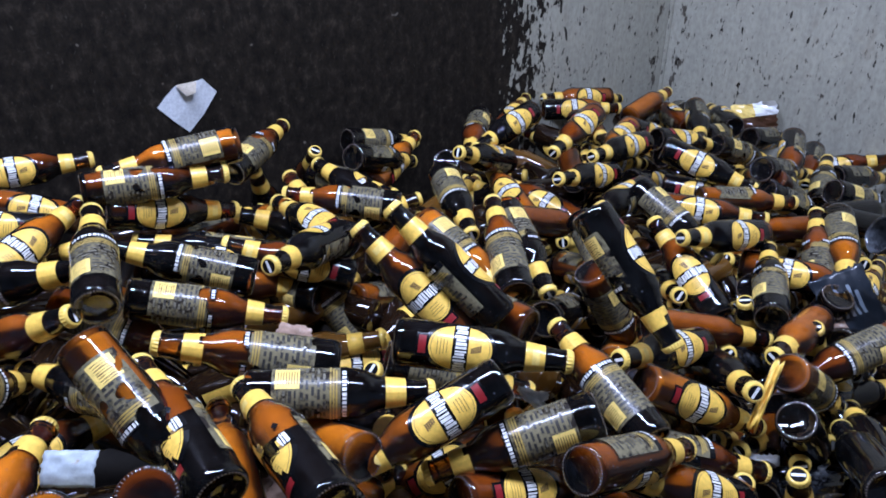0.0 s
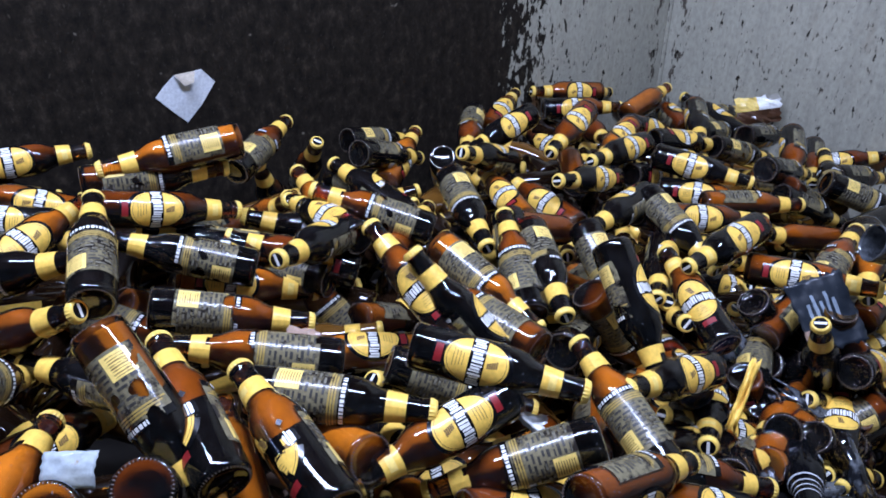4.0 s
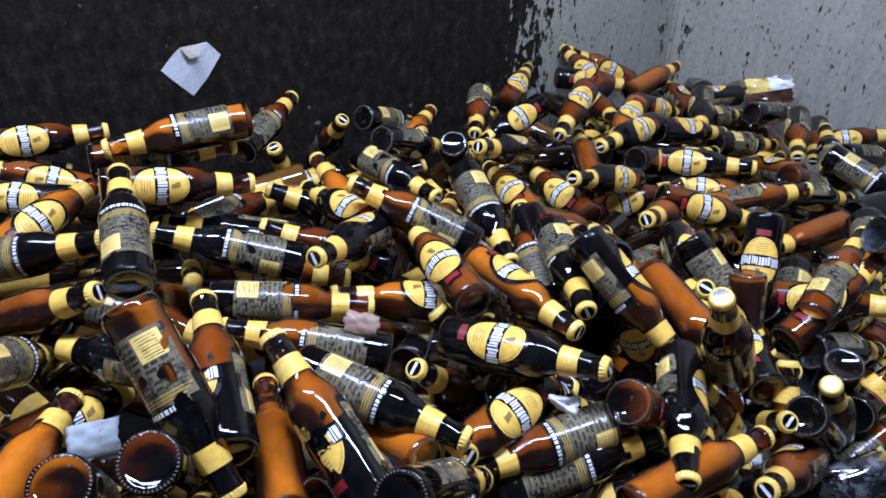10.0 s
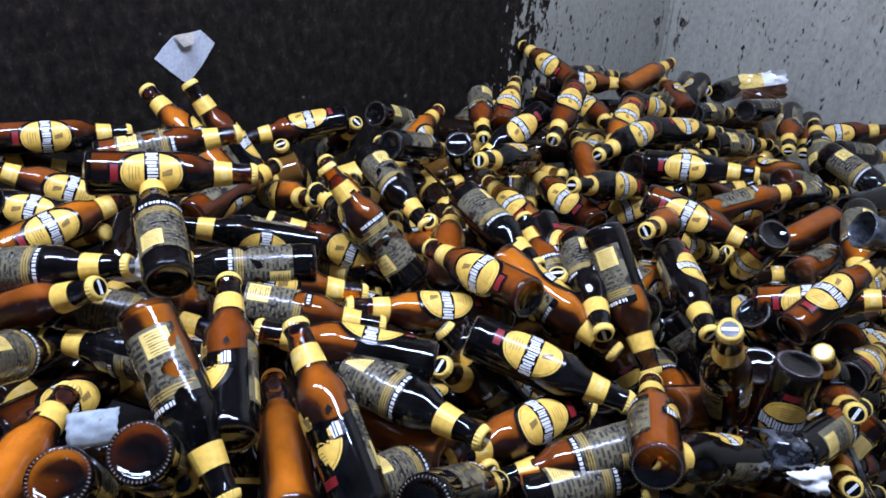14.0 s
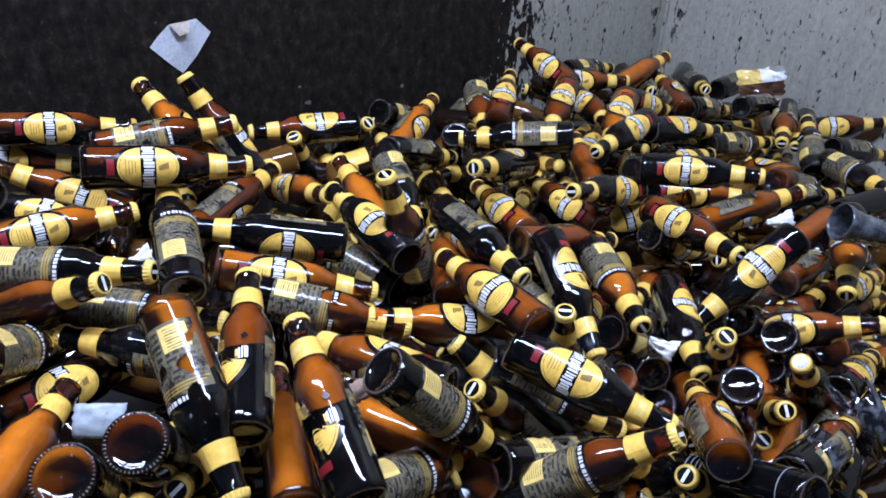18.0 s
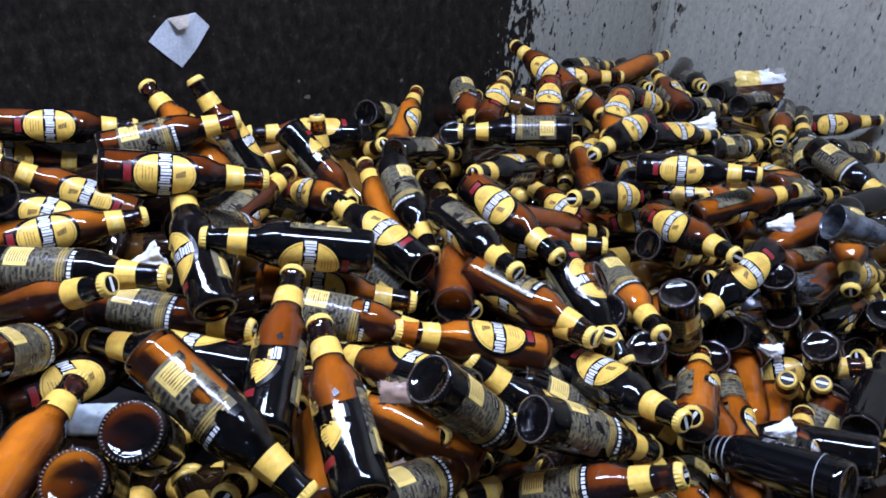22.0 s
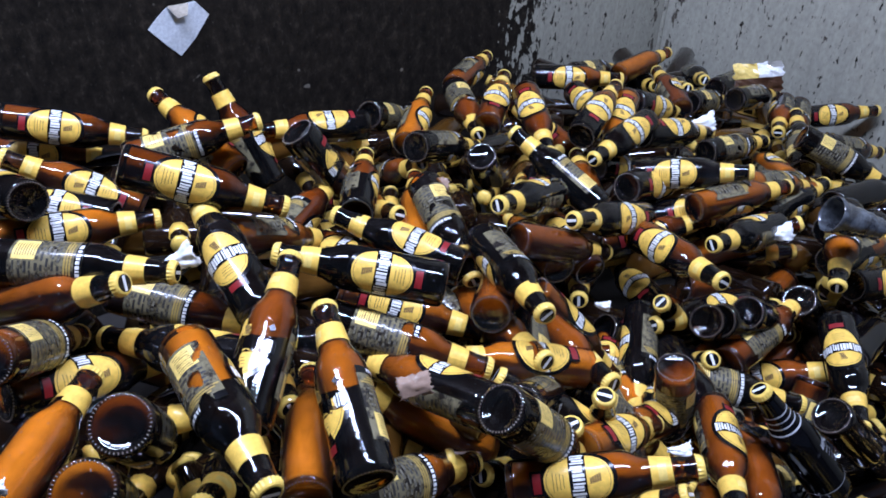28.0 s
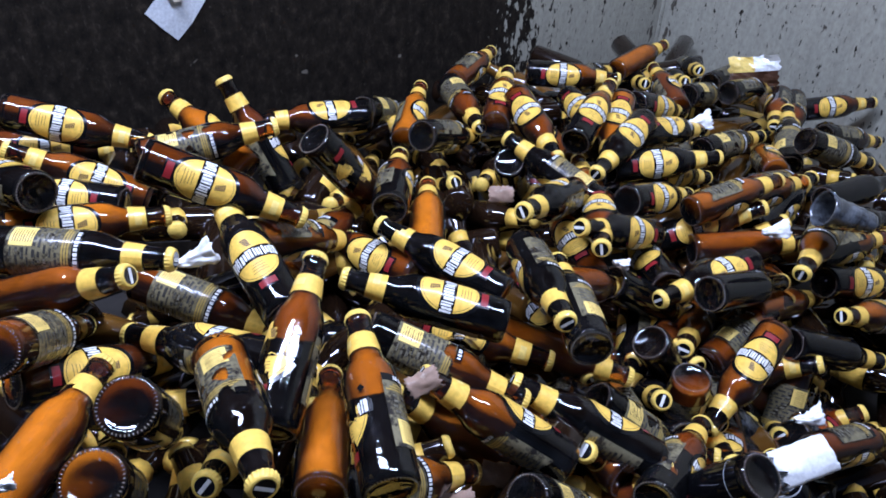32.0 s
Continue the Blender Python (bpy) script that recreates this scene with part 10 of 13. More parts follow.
    roll(222, [(0, pose(.648,1.808,.784,-107,-17,-50)), (1, pose(.641,1.779,.785,-107,-17,-50)), (3.5, pose(.634,1.756,.786,-106,-20,-49)), (5.5, pose(.608,1.686,.79,-102,-29,-45)), (7, pose(.592,1.651,.792,-102,-30,-45)), (9.5, pose(.585,1.629,.793,-101,-32,-44)), (11, pose(.577,1.583,.794,-101,-33,-44)), (14.5, pose(.574,1.559,.794,-101,-34,-44)), (16.5, pose(.568,1.52,.795,-101,-35,-44)), (19, pose(.562,1.518,.796,-101,-35,-44)), (20.5, pose(.552,1.474,.797,-100,-38,-43)), (23.5, pose(.539,1.447,.798,-100,-39,-43)), (24, pose(.545,1.454,.797,-105,-29,-46)), (25.5, pose(.537,1.423,.798,-107,-26,-47)), (29, pose(.525,1.4,.799,-108,-25,-47)), (30.5, pose(.514,1.356,.8,-112,-21,-50)), (32, pose(.507,1.34,.8,-112,-20,-50))])
    roll(223, [(0, pose(.845,1.596,.764,167,48,-177)), (1, pose(.841,1.562,.764,167,48,-177)), (2, pose(.833,1.551,.765,167,47,-178)), (3.5, pose(.864,1.555,.76,169,52,-171)), (5.5, pose(.869,1.565,.76,178,59,-157)), (9.5, pose(.853,1.542,.762,-174,62,-147)), (11, pose(.839,1.505,.762,-167,63,-139)), (13.5, pose(.838,1.495,.762,-160,64,-130)), (14, pose(.839,1.508,.762,-152,64,-120)), (16.5, pose(.818,1.456,.764,-156,63,-125)), (19, pose(.818,1.46,.764,-151,63,-119)), (20.5, pose(.808,1.435,.764,-148,63,-116)), (29, pose(.769,1.399,.769,-123,58,-86)), (32, pose(.74,1.36,.771,-114,54,-75))])
    roll(224, [(0, pose(.763,1.15,.615,160,40,-176)), (10.5, pose(.707,.947,.602,162,39,-174)), (13, pose(.749,1.108,.613,158,36,179)), (19, pose(.726,1.038,.588,162,40,-173)), (22.5, pose(.773,1.149,.589,159,38,-179)), (25, pose(.721,1.065,.565,164,41,-171)), (26, pose(.712,1.059,.686,157,37,179)), (28.5, pose(.708,1.069,.676,158,37,179)), (29, pose(.689,1.041,.664,158,35,178)), (30, pose(.68,1.035,.53,164,37,-172)), (32, pose(.651,1.059,.553,165,38,-171))])
    roll(225, [(0, pose(.803,1.122,.638,-97,12,-44)), (10.5, pose(.759,.952,.624,-91,-3,-37)), (13, pose(.784,1.04,.632,-100,14,-48)), (25, pose(.8,1.018,.569,-97,7,-44)), (26, pose(.797,1.015,.689,-98,9,-45)), (28.5, pose(.8,1.025,.675,-99,11,-46)), (29, pose(.776,.99,.661,-100,12,-47)), (29.5, pose(.765,.98,.641,-99,11,-47)), (30, pose(.763,.982,.547,-101,13,-49)), (32, pose(.739,1.015,.552,-102,16,-50))])
    roll(226, [(0, pose(-.823,1.075,.956,-104,-41,62)), (13, pose(-.756,1.029,1.013,-107,-47,66)), (13.5, pose(-.741,1.016,1.013,-107,-46,65)), (19, pose(-.715,.996,1.013,-107,-46,65)), (25.5, pose(-.654,.956,1.01,-107,-45,65)), (32, pose(-.612,.929,1.007,-108,-46,66))])
    roll(227, [(0, pose(-.48,1.062,.83,-171,43,-118)), (21, pose(-.309,.978,.812,-146,51,-89)), (22, pose(-.3,.977,.937,-154,54,-98)), (23.5, pose(-.254,.959,.931,-148,55,-92)), (29, pose(-.221,.947,.926,-147,55,-90)), (32, pose(-.182,.921,.92,-145,54,-88))])
    roll(228, [(0, pose(-.416,1.102,.78,109,-37,-135)), (24, pose(-.173,1.011,.747,104,-45,-137)), (25, pose(-.169,.998,.873,102,-41,-135)), (29, pose(-.143,.994,.869,100,-42,-135)), (32, pose(-.101,.968,.862,98,-44,-136))])
    roll(229, [(0, pose(.393,1.742,.768,-83,-57,-39)), (25, pose(.356,1.507,.783,-71,-68,-45)), (26, pose(.352,1.484,.911,-73,-65,-43)), (30, pose(.34,1.431,.914,-75,-65,-42)), (32, pose(.325,1.379,.918,-67,-69,-48))])
    roll(230, [(0, pose(.672,2.097,.793,-92,-56,15)), (7, pose(.646,1.996,.8,-89,-48,7)), (14.5, pose(.629,1.93,.805,-89,-45,5)), (18, pose(.619,1.879,.808,-88,-44,4)), (19, pose(.619,1.882,.807,-88,-44,4)), (20.5, pose(.61,1.853,.809,-88,-43,4)), (22, pose(.608,1.848,.81,-88,-42,3)), (32, pose(.569,1.726,.818,-88,-38,2))])
    roll(231, [(0, pose(.789,1.553,.672,178,47,-172)), (24, pose(.724,1.357,.679,-128,58,-101)), (25, pose(.72,1.346,.806,-127,61,-99)), (29, pose(.702,1.323,.808,-117,58,-87)), (30.5, pose(.683,1.286,.81,-103,51,-70)), (32, pose(.675,1.273,.811,-101,49,-67))])
    roll(232, [(0, pose(.44,1.598,.685,106,-31,-171)), (27.5, pose(.392,1.133,.672,106,-49,180)), (29, pose(.378,1.142,.803,104,-44,-179)), (32, pose(.387,1.086,.783,104,-50,176))])
    roll(233, [(0, pose(.721,1.481,.666,-125,60,-130)), (16.5, pose(.643,1.218,.672,-125,55,-130)), (28, pose(.615,1.166,.66,-101,53,-100)), (29, pose(.611,1.163,.785,-105,58,-105)), (30.5, pose(.606,1.136,.775,-94,55,-92)), (32, pose(.6,1.134,.775,-86,52,-83))])
    roll(234, [(0, pose(.574,1.373,.721,61,-14,-67)), (27.5, pose(.476,1.011,.705,77,-47,-53)), (29, pose(.467,1.016,.831,81,-45,-54)), (32, pose(.461,.976,.815,85,-52,-54))])
    roll(235, [(0, pose(.674,1.419,.669,0,58,-99)), (28.5, pose(.539,1.098,.658,-36,49,-143)), (30, pose(.53,1.081,.777,-22,55,-125)), (32, pose(.505,1.043,.769,-29,53,-134))])
    roll(236, [(0, pose(.645,1.189,.726,171,38,-178)), (11, pose(.6,1.024,.729,172,37,-176)), (27.5, pose(.573,.99,.695,-133,50,-98)), (29, pose(.554,.981,.818,-172,52,-148)), (29.5, pose(.552,.972,.813,-172,51,-149)), (31, pose(.538,.954,.807,-153,54,-123)), (32, pose(.529,.963,.814,-115,45,-75))])
    roll(237, [(0, pose(.757,1.129,.649,-80,-2,-33)), (10.5, pose(.709,.947,.637,-75,-12,-27)), (13, pose(.744,1.081,.647,-94,19,-49)), (19, pose(.719,1.017,.624,-94,17,-49)), (20.5, pose(.744,1.045,.619,-103,29,-61)), (22, pose(.745,1.091,.625,-146,53,-115)), (22.5, pose(.763,1.119,.626,-176,50,-155)), (23, pose(.741,1.085,.621,-134,51,-100)), (23.5, pose(.716,1.057,.617,-106,33,-65)), (28.5, pose(.693,1.046,.595,-108,34,-67)), (29.5, pose(.667,1.01,.705,-126,48,-90)), (30, pose(.666,1.011,.703,-135,51,-101)), (31.5, pose(.649,1.014,.71,-136,52,-103)), (32, pose(.641,1.032,.722,-111,42,-72))])
    roll(238, [(0, pose(.902,1.257,.644,-101,-43,-59)), (11, pose(.863,1.119,.639,-98,-54,-58)), (27, pose(.873,1.123,.6,-106,-43,-58)), (28, pose(.874,1.127,.724,-105,-38,-60)), (28.5, pose(.877,1.127,.722,-105,-38,-60)), (29, pose(.85,1.089,.71,-97,-53,-58)), (29.5, pose(.84,1.081,.707,-95,-54,-59)), (31, pose(.818,1.072,.706,-97,-53,-58)), (31.5, pose(.817,1.077,.709,-99,-50,-58)), (32, pose(.819,1.101,.72,-107,-36,-60))])
    roll(239, [(0, pose(.432,.969,.734,60,-26,-62)), (10.5, pose(.454,.79,.714,57,-32,-58)), (22.5, pose(.514,.847,.658,102,-68,-66)), (29, pose(.494,.787,.616,115,-72,-76)), (30, pose(.498,.805,.738,115,-71,-75)), (31.5, pose(.511,.826,.738,134,-72,-89)), (32, pose(.493,.824,.742,147,-72,-98))])
    roll(240, [(0, pose(.266,1.101,.698,-166,49,-129)), (16.5, pose(.32,.846,.663,176,34,-156)), (29.5, pose(.438,.808,.541,170,29,-168)), (30.5, pose(.456,.828,.663,168,32,-170)), (32, pose(.448,.825,.665,169,32,-170))])
    roll(241, [(0, pose(.054,1.182,.716,42,-25,18)), (9.5, pose(.119,1.054,.707,47,-2,-4)), (12, pose(.158,.994,.699,28,39,-56)), (29.5, pose(.311,.865,.599,-27,40,-135)), (30.5, pose(.322,.857,.717,-11,46,-111)), (32, pose(.358,.834,.694,-16,45,-120))])
    roll(242, [(0, pose(.055,.97,.753,131,28,110)), (27.5, pose(.254,.711,.648,135,32,115)), (29, pose(.278,.738,.636,138,27,111)), (30, pose(.287,.745,.755,136,24,107)), (31.5, pose(.311,.72,.737,132,29,111)), (32, pose(.328,.72,.727,134,26,109))])
    roll(243, [(0, pose(.144,.824,.782,-114,35,-53)), (16.5, pose(.219,.669,.748,-118,27,-56)), (29, pose(.333,.656,.646,-117,18,-51)), (30, pose(.339,.665,.766,-114,19,-49)), (32, pose(.353,.661,.757,-105,8,-37))])
    roll(244, [(0, pose(-.05,.789,.758,-28,-41,71)), (29, pose(.223,.68,.64,-13,-35,52)), (30, pose(.227,.681,.761,-7,-37,42)), (32, pose(.265,.658,.734,-11,-38,49))])
    roll(245, [(0, pose(.462,1.433,.692,-156,57,-132)), (11, pose(.439,1.201,.692,-163,50,-142)), (28.5, pose(.39,1.017,.654,-149,48,-123)), (30, pose(.391,1.016,.775,-160,50,-138)), (32, pose(.384,.978,.763,-155,50,-131))])
    roll(246, [(0, pose(.269,1.222,.704,179,-19,153)), (16.5, pose(.306,.977,.687,179,-15,149)), (25.5, pose(.416,.947,.615,172,29,-171)), (28, pose(.373,.88,.603,176,31,-164)), (29, pose(.388,.886,.719,174,33,-167)), (31, pose(.407,.889,.705,179,39,-158)), (32, pose(.405,.876,.704,176,36,-163))])
    roll(247, [(0, pose(.533,1.384,.68,33,-39,9)), (12.5, pose(.484,1.103,.682,-35,-48,99)), (29, pose(.461,.992,.616,-70,-4,151)), (30, pose(.47,.987,.73,-68,-8,148)), (32, pose(.456,.96,.722,-69,-4,151))])
    roll(248, [(0, pose(.283,1.516,.743,-35,-75,118)), (27.5, pose(.273,1.083,.759,-31,-74,112)), (29, pose(.26,1.107,.762,-9,-76,87)), (30, pose(.259,1.097,.889,-12,-76,90)), (31.5, pose(.273,1.07,.884,-26,-75,105)), (32, pose(.287,1.043,.878,-41,-72,122))])
    roll(249, [(0, pose(.046,1.216,.811,114,-46,136)), (27.5, pose(.145,.854,.802,96,4,174)), (29, pose(.162,.869,.924,96,11,178)), (30, pose(.169,.872,.921,96,14,180)), (32, pose(.207,.822,.9,97,24,-173))])
    roll(250, [(0, pose(.868,1.165,.646,-70,-40,110)), (10.5, pose(.83,1.019,.637,-82,-19,126)), (22.5, pose(.87,1.071,.605,-55,-46,92)), (29, pose(.841,1.021,.557,-73,-29,115)), (30, pose(.829,1.013,.675,-74,-31,115)), (31.5, pose(.811,1.014,.682,-69,-37,110)), (32, pose(.81,1.035,.694,-56,-48,92))])
    roll(251, [(0, pose(.945,1.457,.776,-132,64,-115)), (2, pose(.931,1.419,.777,-126,63,-107)), (2.5, pose(.939,1.428,.776,-130,64,-113)), (3.5, pose(.978,1.404,.769,-116,61,-96)), (5.5, pose(.954,1.376,.771,-109,58,-87)), (9, pose(.954,1.359,.77,-112,59,-91)), (11, pose(.908,1.32,.775,-112,58,-91)), (13, pose(.903,1.319,.776,-108,57,-87)), (13.5, pose(.914,1.302,.773,-99,51,-76)), (14, pose(.91,1.311,.774,-105,55,-82)), (14.5, pose(.892,1.286,.776,-99,51,-76)), (16.5, pose(.881,1.261,.775,-98,50,-74)), (19, pose(.873,1.263,.776,-99,50,-75)), (21.5, pose(.865,1.242,.774,-96,48,-72)), (23.5, pose(.873,1.261,.774,-99,51,-76)), (32, pose(.846,1.229,.768,-99,50,-76))])
    roll(252, [(0, pose(.957,1.503,.785,-107,58,-80)), (2, pose(.943,1.465,.786,-100,53,-72)), (2.5, pose(.951,1.474,.786,-103,55,-75)), (3.5, pose(.984,1.455,.78,-90,42,-59)), (9, pose(.971,1.438,.781,-95,47,-65)), (11, pose(.947,1.406,.784,-94,46,-64)), (13.5, pose(.949,1.398,.784,-94,45,-63)), (14, pose(.952,1.41,.784,-97,49,-67)), (17, pose(.925,1.363,.786,-93,44,-62)), (19, pose(.924,1.368,.786,-95,46,-64)), (21.5, pose(.91,1.343,.788,-93,43,-62)), (23.5, pose(.914,1.356,.788,-95,46,-65)), (32, pose(.876,1.311,.792,-95,45,-65))])
    roll(253, [(0, pose(.761,1.046,.652,-97,39,-72)), (10.5, pose(.714,.871,.637,-80,16,-54)), (13, pose(.738,.96,.646,-108,44,-86)), (19, pose(.743,.918,.608,-96,33,-71)), (22.5, pose(.782,.986,.597,-127,50,-109)), (28, pose(.748,.944,.556,-103,37,-80)), (29, pose(.729,.911,.675,-104,40,-81)), (29.5, pose(.72,.904,.673,-104,40,-81)), (31, pose(.733,.933,.672,-124,50,-105)), (32, pose(.719,.953,.679,-123,50,-105))])
    roll(254, [(0, pose(.654,.942,.663,-152,51,-132)), (10.5, pose(.623,.761,.64,-114,35,-82)), (29, pose(.683,.755,.526,-101,22,-67)), (30, pose(.687,.766,.648,-105,29,-72)), (31, pose(.699,.776,.647,-108,31,-76)), (32, pose(.688,.78,.651,-109,32,-76))])
    roll(255, [(0, pose(.32,1,.665,165,-19,144)), (6.5, pose(.405,.853,.634,171,-23,129)), (9, pose(.336,.728,.633,176,-25,120)), (29, pose(.453,.702,.492,179,-25,110)), (30, pose(.46,.714,.612,173,-23,118)), (32, pose(.47,.714,.609,165,-17,125))])
    roll(256, [(0, pose(-.094,.825,.699,-169,38,-117)), (28, pose(.129,.669,.61,-176,32,-123)), (29, pose(.139,.667,.729,178,33,-135)), (30, pose(.138,.664,.727,-180,34,-131)), (32, pose(.174,.647,.701,180,34,-132))])
    roll(257, [(0, pose(.545,1.717,.757,-111,-14,-45)), (1, pose(.541,1.69,.769,-111,-14,-46)), (3.5, pose(.535,1.669,.778,-111,-14,-45)), (5.5, pose(.513,1.606,.807,-109,-18,-44)), (8, pose(.494,1.557,.824,-109,-18,-43)), (9.5, pose(.497,1.552,.824,-109,-19,-43)), (11, pose(.493,1.505,.825,-109,-20,-43)), (14.5, pose(.493,1.476,.825,-108,-24,-41)), (16.5, pose(.487,1.435,.826,-107,-27,-40)), (19, pose(.484,1.432,.827,-107,-28,-39)), (20, pose(.478,1.399,.828,-107,-29,-39)), (23.5, pose(.464,1.357,.83,-105,-36,-36)), (25.5, pose(.456,1.305,.831,-109,-30,-39)), (29, pose(.441,1.279,.833,-110,-28,-39)), (30.5, pose(.435,1.227,.833,-113,-23,-42)), (32, pose(.433,1.201,.832,-111,-29,-39))])
    roll(258, [(0, pose(.836,2.19,.74,-109,63,-68)), (2, pose(.85,2.173,.742,-106,61,-64)), (14.5, pose(.886,2.129,.75,-97,54,-53)), (16.5, pose(.877,2.091,.752,-97,53,-52)), (19, pose(.872,2.08,.753,-97,53,-53)), (20, pose(.864,2.054,.754,-98,53,-54)), (29.5, pose(.827,1.968,.76,-97,51,-52)), (32, pose(.808,1.928,.763,-97,50,-52))])
    roll(259, [(0, pose(.145,1.946,.722,-90,33,-21)), (22, pose(.081,1.889,.732,-92,40,-25)), (25, pose(.087,1.816,.737,-90,34,-21)), (26, pose(.088,1.792,.865,-90,38,-21)), (32, pose(.099,1.7,.869,-92,43,-27))])
    roll(260, [(0, pose(.896,1.359,.656,-119,56,-92)), (16.5, pose(.833,1.172,.652,-95,35,-63)), (27, pose(.829,1.176,.638,-96,35,-64)), (28, pose(.83,1.178,.763,-97,40,-64)), (29, pose(.823,1.165,.758,-93,35,-60)), (31, pose(.806,1.15,.754,-93,36,-60)), (32, pose(.805,1.164,.76,-101,44,-70))])
    roll(261, [(0, pose(.218,.925,.735,-104,1,-14)), (4.5, pose(.242,.848,.797,-103,-7,-9)), (5, pose(.248,.842,.851,-103,-10,-8)), (7, pose(.27,.805,.843,-102,-17,-3)), (7.5, pose(.265,.809,.844,-102,-15,-5)), (8, pose(.252,.786,.845,-103,-10,-9)), (9, pose(.257,.768,.715,-103,-10,-7)), (32, pose(.398,.734,.58,-103,-19,-4))])
    roll(262, [(0, pose(.211,1.05,.728,-119,31,-41)), (3.5, pose(.221,.988,.725,-114,21,-32)), (4.5, pose(.229,.973,.85,-116,28,-37)), (8, pose(.245,.925,.844,-113,19,-30)), (9, pose(.252,.93,.717,-112,13,-28)), (17.5, pose(.268,.819,.694,-107,-1,-17)), (25.5, pose(.413,.869,.614,-104,-18,-5)), (27.5, pose(.36,.798,.614,-104,-17,-5)), (32, pose(.402,.816,.585,-103,-21,-1))])
    roll(263, [(0, pose(.518,.851,.611,165,36,-165)), (4, pose(.513,.804,.604,170,39,-156)), (5, pose(.521,.794,.726,159,34,-174)), (6, pose(.53,.787,.722,158,33,-177)), (6.5, pose(.548,.774,.714,155,30,177)), (7, pose(.544,.753,.711,156,32,-180)), (7.5, pose(.53,.76,.717,159,34,-174)), (8, pose(.494,.72,.717,175,42,-147)), (9, pose(.498,.698,.584,-159,39,-109)), (32, pose(.603,.709,.443,-154,35,-99))])
    roll(264, [(0, pose(.712,.946,.601,162,36,-179)), (4, pose(.709,.903,.595,163,36,-178)), (5, pose(.71,.893,.719,157,34,172)), (7.5, pose(.71,.866,.714,157,34,173)), (8, pose(.69,.841,.714,158,34,175)), (9, pose(.685,.821,.585,170,40,-166)), (10.5, pose(.672,.786,.581,-177,44,-145)), (32, pose(.714,.88,.483,-168,45,-133))])
    roll(265, [(0, pose(.699,1.032,.679,-36,-53,71)), (4, pose(.698,.985,.675,-42,-50,78)), (5, pose(.695,.973,.801,-34,-55,68)), (7.5, pose(.691,.945,.799,-40,-54,75)), (8, pose(.677,.924,.8,-47,-51,84)), (9, pose(.663,.898,.674,-58,-40,99)), (10.5, pose(.635,.84,.674,-63,-34,106)), (13, pose(.675,.993,.681,-26,-53,58)), (19, pose(.631,.936,.663,-43,-48,80)), (22.5, pose(.67,1.046,.663,-23,-53,54)), (24.5, pose(.604,.954,.646,-59,-41,100)), (32, pose(.54,.941,.626,-63,-39,104))])
    roll(266, [(0, pose(.305,.786,.741,-123,-36,-46)), (4, pose(.308,.732,.735,-121,-43,-42)), (5, pose(.323,.722,.857,-120,-36,-46)), (6, pose(.334,.715,.853,-120,-37,-46)), (6.5, pose(.359,.697,.844,-121,-38,-45)), (7, pose(.356,.674,.841,-123,-37,-45)), (7.5, pose(.341,.682,.847,-122,-38,-45)), (8, pose(.305,.638,.85,-125,-37,-45)), (9, pose(.311,.609,.716,-130,-43,-38)), (32, pose(.431,.625,.585,-129,-57,-29))])
    roll(267, [(0, pose(.119,.718,.714,-81,34,-64)), (4, pose(.129,.676,.707,-86,34,-71)), (5, pose(.138,.678,.831,-91,39,-76)), (7.5, pose(.154,.65,.823,-92,38,-77)), (8, pose(.149,.637,.822,-97,38,-84)), (9, pose(.161,.635,.692,-110,36,-98)), (32, pose(.325,.61,.553,-97,28,-83))])
    roll(268, [(0, pose(.53,.891,.723,-76,-27,124)), (4, pose(.52,.838,.72,-78,-22,127)), (5, pose(.524,.825,.844,-81,-22,129)), (6, pose(.53,.817,.842,-82,-19,131)), (6.5, pose(.543,.804,.837,-88,-9,139)), (7, pose(.537,.783,.836,-90,-5,141)), (7.5, pose(.527,.789,.839,-86,-12,137)), (8, pose(.494,.749,.842,-86,-12,136)), (9, pose(.49,.723,.712,-89,-6,140)), (10.5, pose(.483,.695,.71,-87,-8,137)), (22.5, pose(.538,.8,.662,-102,13,159)), (27.5, pose(.475,.727,.638,-106,22,174)), (32, pose(.488,.772,.627,-106,23,174))])
    roll(269, [(0, pose(.387,.707,.714,-62,-36,99)), (4, pose(.386,.668,.708,-64,-33,102)), (5, pose(.394,.66,.83,-63,-37,100)), (6, pose(.402,.654,.827,-64,-36,101)), (6.5, pose(.419,.643,.82,-66,-33,105)), (7, pose(.417,.626,.817,-68,-32,106)), (7.5, pose(.405,.632,.822,-67,-33,105)), (8, pose(.377,.599,.823,-68,-31,107)), (9, pose(.381,.579,.691,-72,-23,113)), (32, pose(.492,.586,.554,-81,-12,123))])
    roll(270, [(0, pose(.444,.953,.755,-30,-72,101)), (4, pose(.425,.874,.756,-25,-71,95)), (5, pose(.432,.855,.88,-39,-69,111)), (6, pose(.441,.846,.877,-45,-68,118)), (6.5, pose(.461,.825,.871,-59,-64,136)), (7, pose(.454,.797,.87,-58,-64,134)), (7.5, pose(.441,.806,.874,-51,-66,125)), (8, pose(.402,.75,.878,-32,-69,101)), (9, pose(.405,.719,.748,-30,-70,99)), (27.5, pose(.45,.668,.649,-45,-68,118)), (32, pose(.468,.741,.642,-51,-68,126))])
